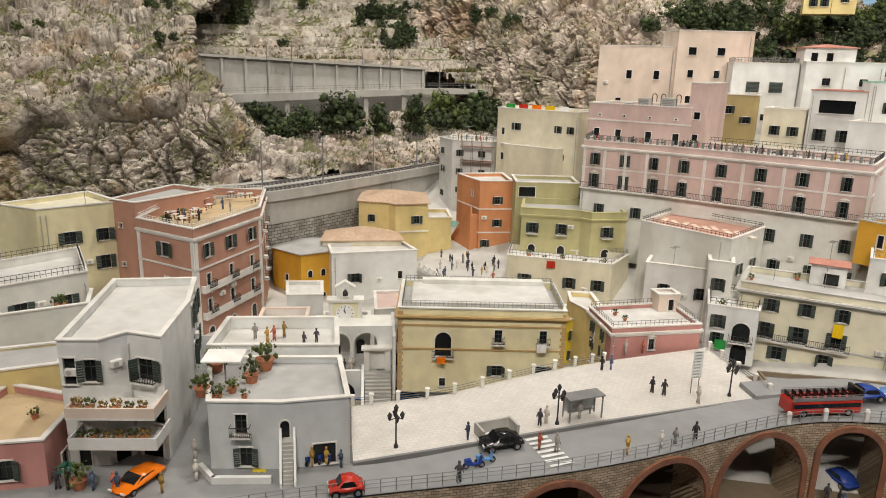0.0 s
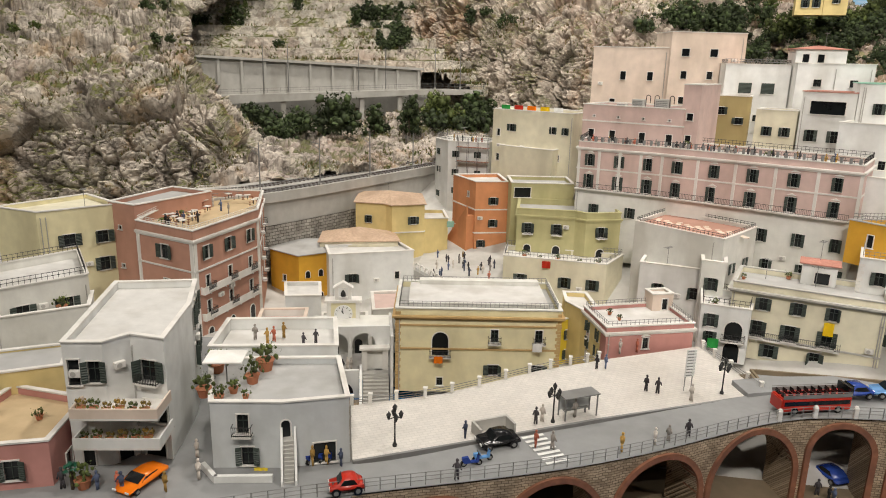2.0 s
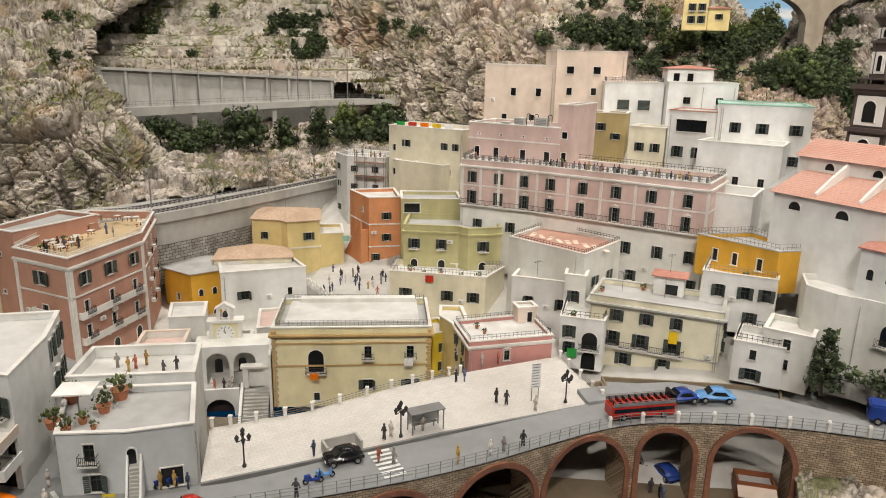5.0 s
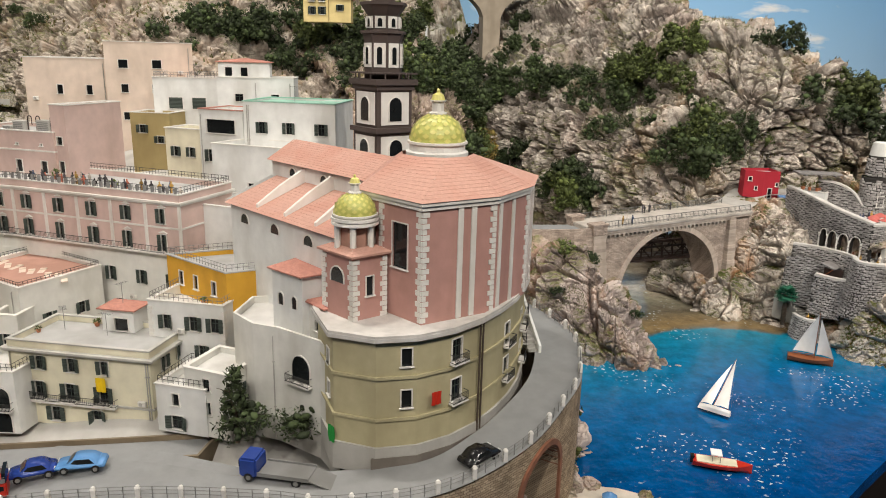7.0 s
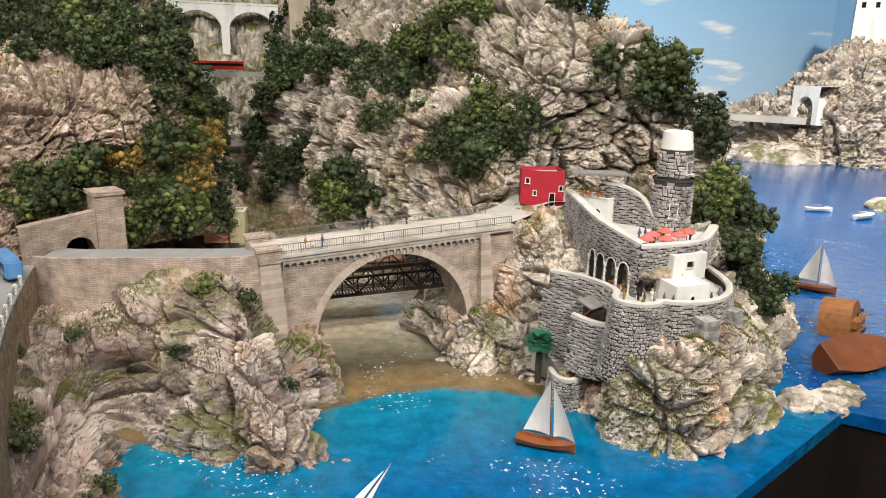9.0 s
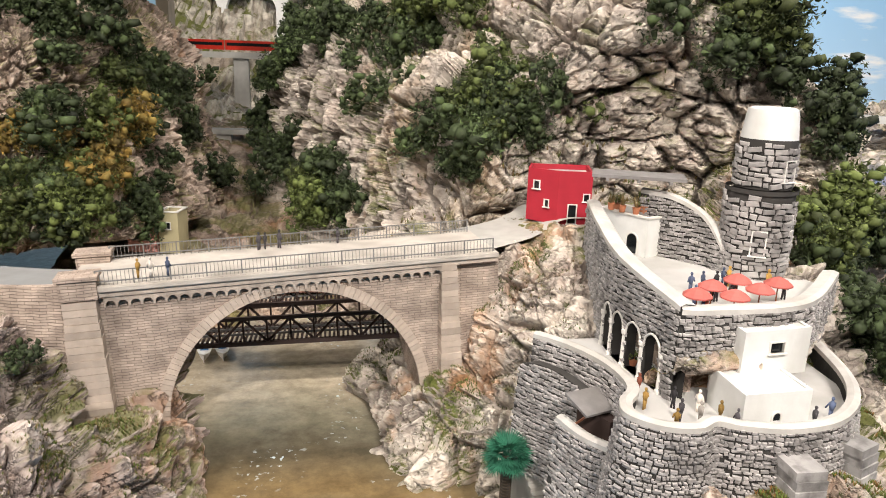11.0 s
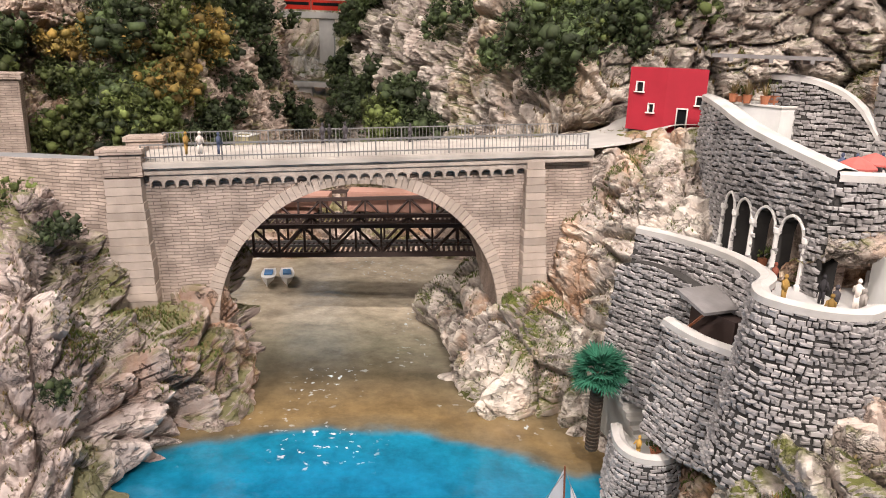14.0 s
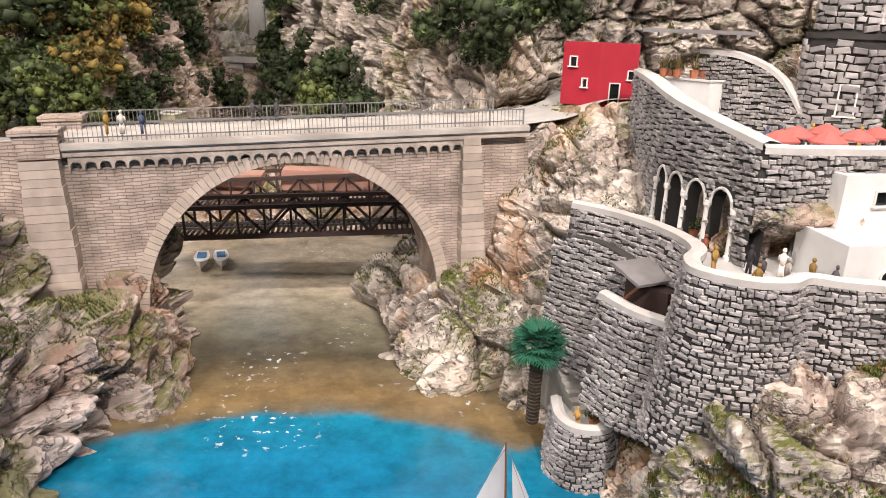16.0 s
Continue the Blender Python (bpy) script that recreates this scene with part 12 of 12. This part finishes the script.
for args in (("town_hall", 0, 0.02), ("grey_house", 0, 0.015), ("grey_house", 0, 0.985), ("salmon_house", 0, 0.97), ("cream_house", 1, 0.05), ("cream_house", 0, 0.6), ("stair_front_house", 2, 0.02), ("yellow_back_house", 1, 0.1),
             ("brown_tenement", 0, 0.1), ("veranda_house", 0, 0.05), ("green_roof_house", 0, 0.06), ("lower_hotel", 0, 0.03), ("pink_pavilion", 0, 0.03), ("white_back_house", 0, 0.5), ("red_terrace_house", 0, 0.9), ("bastion", 1, 0.8)):
    drain_pipe(*args)
for x, y, z in ((0.56, 0.93, 0.21), (0.49, 0.93, 0.181), (0.545, 0.90, 0.181), (0.62, 1.41, 0.469), (0.72, 1.40, 0.506), (0.79, 1.22, 0.441), (0.37, 1.0, 0.175), (-0.52, 0.74, 0.2), (-0.5, 0.93, 0.243), (0.03, 1.53, 0.296), (-0.11, 1.34, 0.2)):
    antenna(x, y, z)
for name, kw in (("grand_hotel", {}), ("olive_terrace", {"mat": "rail"}), ("loggia_house", {}), ("quoin_house", {"mat": "rail"}), ("pink_pavilion", {"mat": "rail", "height": 0.007}), ("white_louvre_house", {"mat": "rail"}), ("terracotta_hotel", {"height": 0.006, "mat": "trim"}),
                 ("orange_house", {"mat": "rail"}), ("cream_house", {}), ("red_terrace_house", {"height": 0.006}), ("scaffold_house", {"mat": "rail"}), ("stair_house", {})):
    roof_railing(name, **kw)
for args in (("salmon_house", 0, 0.12, 0.55), ("salmon_house_tall", 0, 0.82, 0.6), ("white_back_house", 0, 0.5, 0.6), ("green_roof_house", 0, 0.68, 0.62), ("green_roof_house", 0, 0.34, 0.4),
             ("white_corner_house", 0, 0.5, 0.4), ("white_corner_house", 4, 0.35, 0.6), ("cream_house", 1, 0.52, 0.5), ("cream_house", 1, 0.5, 0.75), ("yellow_back_house", 1, 0.55, 0.55),
             ("brown_tenement", 1, 0.3, 0.5), ("pale_house", 0, 0.6, 0.6), ("olive_terrace", 1, 0.5, 0.6), ("white_shop", 0, 0.55, 0.5), ("quoin_house", 0, 0.44, 0.55), ("low_white_house", 0, 0.5, 0.6),
             ("lower_hotel", 1, 0.31, 0.4), ("lower_hotel", 1, 0.7, 0.42), ("terracotta_hotel", 1, 0.33, 0.42), ("terracotta_hotel", 0, 0.2, 0.5)):
    ac_unit(*args)
for args in (("salmon_house", 0, 0.97), ("salmon_house_tall", 0, 0.95), ("white_back_house", 0, 0.95), ("green_roof_house", 0, 0.04), ("white_corner_house", 2, 0.05), ("cream_house", 1, 0.96), ("pale_house", 1, 0.95), ("white_shop", 0, 0.04), ("yellow_back_house", 1, 0.04), ("grey_house", 0, 0.97)):
    drain_pipe(*args)
# ---- trims of the larger houses ----
def house_part(name, part_name, bm, mat, label=""):
    """A part in the house's own space; the mesh is given in world metres."""
    poly, z0, z1, para = HOUSES[name]
    bmesh.ops.translate(bm, verts=bm.verts, vec=(-poly[0][0], -poly[0][1], -z0))
    return part(part_name, bm, mat, bpy.data.objects[name], label)


def edge_frame(name, e):
    poly = HOUSES[name][0]
    a, b = Vector(poly[e]), Vector(poly[(e + 1) % len(poly)])
    d = (b - a).normalized()
    return a, b, d, Vector((d.y, -d.x))


def long_balcony(name, e, f0, f1, z, out=0.008, solid_front=False):
    """A balcony along an edge of a house: slab with brackets and a barred or walled front."""
    a, b, d, n = edge_frame(name, e)
    p, q = a.lerp(b, f0), a.lerp(b, f1)
    bm = bmesh.new()
    prism(bm, [tuple(v) for v in (p + n * out, q + n * out, q - n * 0.0003, p - n * 0.0003)], z - 0.0022, z)
    house_part(name, "balcony_slab", bm, "trim")
    k = max(2, int((q - p).length / 0.03))
    for i in range(k):
        c = p.lerp(q, (i + 0.5) / k)
        bm = bmesh.new()
        prism(bm, [tuple(v) for v in (c - d * 0.001 + n * out * 0.7, c + d * 0.001 + n * out * 0.7, c + d * 0.001, c - d * 0.001)], z - 0.0052, z - 0.0022)
        house_part(name, "bracket", bm, "trim")
    bm = bmesh.new()
    if solid_front:
        prism(bm, [tuple(v) for v in (p + n * out, q + n * out, q + n * (out - 0.0016), p + n * (out - 0.0016))], z, z + 0.0085)
        for c, s_ in ((p, 1), (q, -1)):
            prism(bm, [tuple(v) for v in ((c, c + n * (out - 0.0016), c + n * (out - 0.0016) + d * s_ * 0.0016, c + d * s_ * 0.0016) if s_ < 0 else (c + d * 0.0016, c + n * (out - 0.0016) + d * 0.0016, c + n * (out - 0.0016), c))], z, z + 0.0085)
        bmesh.ops.recalc_face_normals(bm, faces=bm.faces)
        house_part(name, "balcony_front", bm, "trim")
        return
    p3, q3 = (Vector((*(c + n * (out - 0.0008)), z)) for c in (p, q))
    for h in (0.001, 0.0092):
        tube(bm, p3 + Vector((0, 0, h)), q3 + Vector((0, 0, h)), 0.0004, 4)
        for c, w in ((p, p3), (q, q3)):
            tube(bm, Vector((*c, z + h)), w + Vector((0, 0, h)), 0.0004, 4)
    k = int((q - p).length / 0.0024)
    for i in range(k + 1):
        c = p3.lerp(q3, i / k)
        tube(bm, c, c + Vector((0, 0, 0.0092)), 0.00022, 3)
    house_part(name, "railing", bm, "iron")


def corner_strip(name, e, at_end, z0, z1, wide=0.006):
    a, b, d, n = edge_frame(name, e)
    c, s_ = (b, -1) if at_end else (a, 1)
    bm = bmesh.new()
    prism(bm, [tuple(v) for v in (c + n * 0.0014, c + d * s_ * wide + n * 0.0014, c + d * s_ * wide - n * 0.0003, c - n * 0.0003)], z0, z1)
    bmesh.ops.recalc_face_normals(bm, faces=bm.faces)
    house_part(name, "corner_strip", bm, "trim")


long_balcony("grand_hotel", 0, 0.0, 1.0, 0.2555)
long_balcony("grand_hotel", 1, 0.0, 0.97, 0.2555)
for e in (0, 1):
    for end in (False, True):
        corner_strip("terracotta_hotel", e, end, 0.06, 0.222)
for z in (0.106, 0.145):
    long_balcony("terracotta_hotel", 1, 0.06, 0.94, z, 0.007, True)
    long_balcony("terracotta_hotel", 0, 0.3, 0.7, z, 0.006, True)
long_balcony("grey_house", 0, 0.1, 0.75, 0.113, 0.007)
long_balcony("cream_house", 1, 0.1, 0.9, 0.152, 0.014, True)
# dark planters along the hotel's roof edge
bm = bmesh.new()
lathe(bm, [(0.0021, 0.0), (0.0026, 0.0075), (0.0022, 0.0076), (0.002, 0.0068)], 8)
planter_me = mesh_of("planter", bm, "kerb")
for e, k in ((0, 12), (1, 24)):
    a, b, d, n = edge_frame("grand_hotel", e)
    for i in range(k):
        c = a.lerp(b, (i + 0.5) / k) - n * 0.0012
        solid("planter", planter_me, None, "dark pot on the hotel's roof parapet", "planter", Matrix.Translation((c.x, c.y, 0.3377)), "planters of the hotel terrace")
# roof of the hall: pale coping, raised middle, glazed rail
hp_ = HOUSES["town_hall"][0]
bm = bmesh.new()
ring(bm, hp_, -0.0015, 0.0038, 0.1421, 0.1438)
house_part("town_hall", "parapet_cap", bm, "offwhite")
bm = bmesh.new()
prism(bm, shrink(hp_, 0.016), 0.134, 0.1455)
house_part("town_hall", "raised_roof", bm, "roofwhite", "raised white flat roof")
bm = bmesh.new()
prism(bm, [(0.0, 0.942), (0.176, 0.958), (0.174, 0.972), (-0.002, 0.956)], 0.1456, 0.152)
house_part("town_hall", "roof_upstand", bm, "offwhite")
roof_railing("town_hall", 0.002, 0.0045, 0.0075, (), "rail")
# outside stair of the orange tenement
a, b, d, n = edge_frame("orange_tower", 0)
for i in range(9):
    bm = bmesh.new()
    p = a.lerp(b, 0.95) - d * (0.0105 * i)
    w = [p, p - d * 0.0105, p - d * 0.0105 + n * 0.014, p + n * 0.014]
    prism(bm, [tuple(v) for v in w][::-1], 0.06, 0.178 - 0.0095 * i)
    house_part("orange_tower", "step", bm, "orange")
bm = bmesh.new()
p, q = a.lerp(b, 0.97) + n * 0.0155, a.lerp(b, 0.95) - d * 0.094 + n * 0.0155
vs = [bm.verts.new((*(v + n * o), z)) for v, z0_, z1_ in ((p, 0.09, 0.197), (q, 0.06, 0.106)) for o in (-0.0015, 0.0015) for z in (z0_, z1_)]
for f in ((0, 1, 5, 4), (2, 6, 7, 3), (1, 3, 7, 5), (0, 2, 3, 1), (4, 5, 7, 6), (0, 4, 6, 2)):
    bm.faces.new([vs[i] for i in f])
bmesh.ops.recalc_face_normals(bm, faces=bm.faces)
house_part("orange_tower", "stair_parapet", bm, "orange")

# scaffold before the white house
sc = thing("scaffold", "grey tubular scaffold with plank decks", "scaffold", at(0.02, 1.448, 0.2, -12))
for x in (0, 0.022, 0.044, 0.066):
    for y in (0, 0.012):
        bm = bmesh.new()
        tube(bm, (x, y, 0), (x, y, 0.11), 0.0006, 5)
        part("standard", bm, "rail", sc)
for z in (0.03, 0.06, 0.09):
    for y in (0, 0.012):
        bm = bmesh.new()
        tube(bm, (-0.003, y, z), (0.069, y, z), 0.0005, 5)
        part("ledger", bm, "rail", sc)
    bm = bmesh.new()
    box(bm, -0.002, 0.068, 0.0005, 0.0115, z + 0.0006, z + 0.0014)
    part("plank_deck", bm, "wood", sc)
# plant on the hotel's upper roof: grey boxes with bent pipes
for i, (x, y, w, h) in enumerate(((0.36, 1.29, 0.022, 0.018), (0.40, 1.275, 0.026, 0.02), (0.335, 1.315, 0.018, 0.008), (0.30, 1.33, 0.014, 0.006))):
    t = thing("roof_plant", "grey ventilation box on the hotel roof", "ventilation box", at(x, y, 0.3895, -30), "roof plant")
    bm = bmesh.new()
    box(bm, -w / 2, w / 2, -0.006, 0.006, 0, h)
    bmesh.ops.bevel(bm, geom=list(bm.edges), offset=0.0006, segments=1, affect="EDGES")
    part("case", bm, "concrete", t)
    bm = bmesh.new()
    for j in range(5):
        box(bm, -w * 0.4, w * 0.4, -0.0064, -0.0058, h * (0.15 + 0.15 * j), h * (0.22 + 0.15 * j))
    part("louvre", bm, "kerb", t)
for x in (0.372, 0.386, 0.41):
    bm = bmesh.new()
    pts = [(0, 0, 0)] + [(0.004 - 0.004 * math.cos(a), 0, 0.022 + 0.004 * math.sin(a)) for a in [math.pi * i / 6 for i in range(7)]] + [(0.008, 0, 0.012)]
    for a, b in zip(pts, pts[1:]):
        tube(bm, a, b, 0.0008, 6)
    solid("vent_pipe", bm, "rust", "bent brown vent pipe on the hotel roof", "pipe", at(x, 1.285 - (x - 0.372) * 0.5, 0.3895, -30), "vent pipes")
# tables on the terracotta hotel's roof
for i in range(16):
    x, y = random.uniform(-0.39, -0.29), random.uniform(0.90, 1.12)
    t = thing("cafe_table", "small pale table with two stools on the roof terrace", "table", at(x, y, 0.2302, random.uniform(0, 90)), "roof terrace tables")
    bm = bmesh.new()
    lathe(bm, [(0.0006, 0), (0.0006, 0.0075)], 6)
    part("stem", bm, "iron", t)
    bm = bmesh.new()
    box(bm, -0.005, 0.005, -0.004, 0.004, 0.0075, 0.0083)
    part("tabletop", bm, "trim", t)
    for s in (-1, 1):
        bm = bmesh.new()
        lathe(bm, [(0.0018, 0), (0.0018, 0.0005), (0.0005, 0.0008), (0.0005, 0.004), (0.0022, 0.0042), (0.0022, 0.005)], 8)
        part("stool", bm, "wood", t, m=Matrix.Translation((s * 0.008, 0, 0)))


# ---- arcade, terrace and stair below the clock church ----
af = thing("church_arcade", "pale plastered arcade of two arches below the clock gable", "arcade", at(-0.145, 0.868, 0.0, 10.5))
xs_ = np.array(sorted(set(list(np.linspace(0, 0.11, 56)) + [v + e for c in (0.034, 0.073) for v in (c - 0.0165, c + 0.0165) for e in (-1e-5, 1e-5)])))
lo_ = np.full_like(xs_, 0.0)
for c in (0.034, 0.073):
    m_ = np.abs(xs_ - c) < 0.0165
    lo_[m_] = 0.071 + np.sqrt(np.maximum(0, 0.0165 ** 2 - (xs_[m_] - c) ** 2))
rows_ = [np.stack([xs_, np.full_like(xs_, y), lo_ + (0.098 - lo_) * f], 1) for y, f in ((0.005, 1), (0.005, 0), (0, 0), (0, 0.5), (0, 1), (0.005, 1))]
part("arch_wall", grid_mesh("arch_wall", np.stack(rows_), "white"), None, af)
bm = bmesh.new()
box(bm, 0.0, 0.11, 0.0052, 0.05, 0.093, 0.0965)
part("roof_slab", bm, "offwhite", af)
bm = bmesh.new()
box(bm, 0.11, 0.114, -0.045, 0.05, -0.01, 0.1)
part("side_wall", bm, "white", af)
bm = bmesh.new()
box(bm, 0.0, 0.064, -0.026, 0.0, 0.034, 0.038)
box(bm, 0.0, 0.11, 0.0, 0.05, 0.034, 0.038)
part("terrace_floor", bm, "paving", af)
xs_ = np.array(sorted(set(list(np.linspace(0, 0.066, 45)) + [0.018 - 1e-5, 0.018 + 1e-5, 0.058 - 1e-5, 0.058 + 1e-5])))
lo_ = np.where(np.abs(xs_ - 0.038) < 0.02, 0.008 + np.sqrt(np.maximum(0, 0.02 ** 2 - (xs_ - 0.038) ** 2)) * 0.95, -0.012)
rows_ = [np.stack([xs_, np.full_like(xs_, y), lo_ + (0.043 - lo_) * f], 1) for y, f in ((-0.024, 1), (-0.024, 0), (-0.028, 0), (-0.028, 0.5), (-0.028, 1), (-0.024, 1))]
part("terrace_wall", grid_mesh("terrace_wall", np.stack(rows_), "white"), None, af)
# dark brown panel carries the vault's shade in its colour
bm = bmesh.new()
box(bm, 0.0, 0.066, -0.012, -0.008, -0.012, 0.034)
part("vault_back", bm, "rust", af, "dark panel giving the shade in the vault under the terrace")
bm = bmesh.new()
box(bm, 0.070, 0.078, -0.010, 0.0, 0.034, 0.066)
box(bm, 0.100, 0.108, -0.010, 0.0, 0.034, 0.066)
box(bm, 0.067, 0.110, -0.013, 0.0, 0.066, 0.0695)
box(bm, 0.078, 0.100, -0.006, 0.0, 0.060, 0.066)
part("door_case", bm, "trim", af, "white classical door case")
bm = bmesh.new()
box(bm, 0.078, 0.100, -0.004, -0.002, 0.034, 0.060)
part("door_panel", bm, "offwhite", af)
for i in range(11):
    bm = bmesh.new()
    z = 0.034 - 0.0028 * i
    box(bm, 0.072, 0.108, -0.016 - 0.0058 * (i + 1), -0.010 - 0.0058 * i, -0.012, z)
    part("step", bm, "concrete", af)
bm = bmesh.new()
v = [bm.verts.new(p) for p in ((0.067, -0.078, -0.012), (0.071, -0.078, -0.012), (0.071, -0.078, 0.012), (0.067, -0.078, 0.012), (0.067, -0.012, -0.012), (0.071, -0.012, -0.012), (0.071, -0.012, 0.045), (0.067, -0.012, 0.045))]
for f in ((3, 2, 1, 0), (4, 5, 6, 7), (0, 1, 5, 4), (1, 2, 6, 5), (2, 3, 7, 6), (3, 0, 4, 7)):
    bm.faces.new([v[i] for i in f])
part("stair_wall", bm, "white", af)
for x, y in ((-0.118, 0.862), (-0.112, 0.858), (-0.10, 0.862), (-0.094, 0.866), (-0.088, 0.864)):
    figurine(x, y, 0.0382, "the arcade terrace", 0.9)
# flat houses behind the terrace
house("patio_house", "low white house with dusty pink roof patio", [(-0.215, 0.84), (-0.150, 0.852), (-0.160, 0.905), (-0.225, 0.893)], 0.02, 0.112, "offwhite", [], roof="pink", para=0.01, trim="salmon")
house("apse_house", "low cream house beside the clock gable", [(-0.20, 0.925), (-0.148, 0.935), (-0.165, 1.0), (-0.22, 0.99)], 0.03, 0.122, "white", [], para=0.004)
house("rear_roof_house", "low house with dusty pink flat roof behind the clock gable", [(-0.072, 0.95), (0.0, 0.972), (-0.02, 1.055), (-0.09, 1.035)], 0.02, 0.098, "offwhite", [(1, [0.5], [0.7], 0.008, 0.008, "n")], roof="pink", para=0.003)

# ---- sacristy and stair on the church's road side ----
house("sacristy", "pink sacristy with hipped salmon tile roof", [(1.040, 0.845), (1.060, 0.868), (1.062, 0.93), (1.0, 0.95), (0.99, 0.89)], 0.17, 0.274, "churchpink", [(1, [0.35, 0.75], [0.82], 0.010, 0.014, "n")], roof="claytile", hip=0.03)
cs = thing("church_stair", "long concrete stair with white parapet beside the church", "stair", at(1.066, 0.80, 0.162, 90))
for i in range(20):
    bm = bmesh.new()
    box(bm, 0.0058 * i, 0.0058 * (i + 1), -0.004, 0.008, 0.0, 0.0038 * (i + 1))
    part("step", bm, "concrete", cs)
bm = bmesh.new()
v = [bm.verts.new(p) for p in ((-0.004, -0.0075, 0), (0.12, -0.0075, 0), (0.12, -0.004, 0), (-0.004, -0.004, 0), (-0.004, -0.0075, 0.010), (0.12, -0.0075, 0.088), (0.12, -0.004, 0.088), (-0.004, -0.004, 0.010))]
for f in ((3, 2, 1, 0), (4, 5, 6, 7), (0, 1, 5, 4), (1, 2, 6, 5), (2, 3, 7, 6), (3, 0, 4, 7)):
    bm.faces.new([v[i] for i in f])
part("parapet", bm, "white", cs)
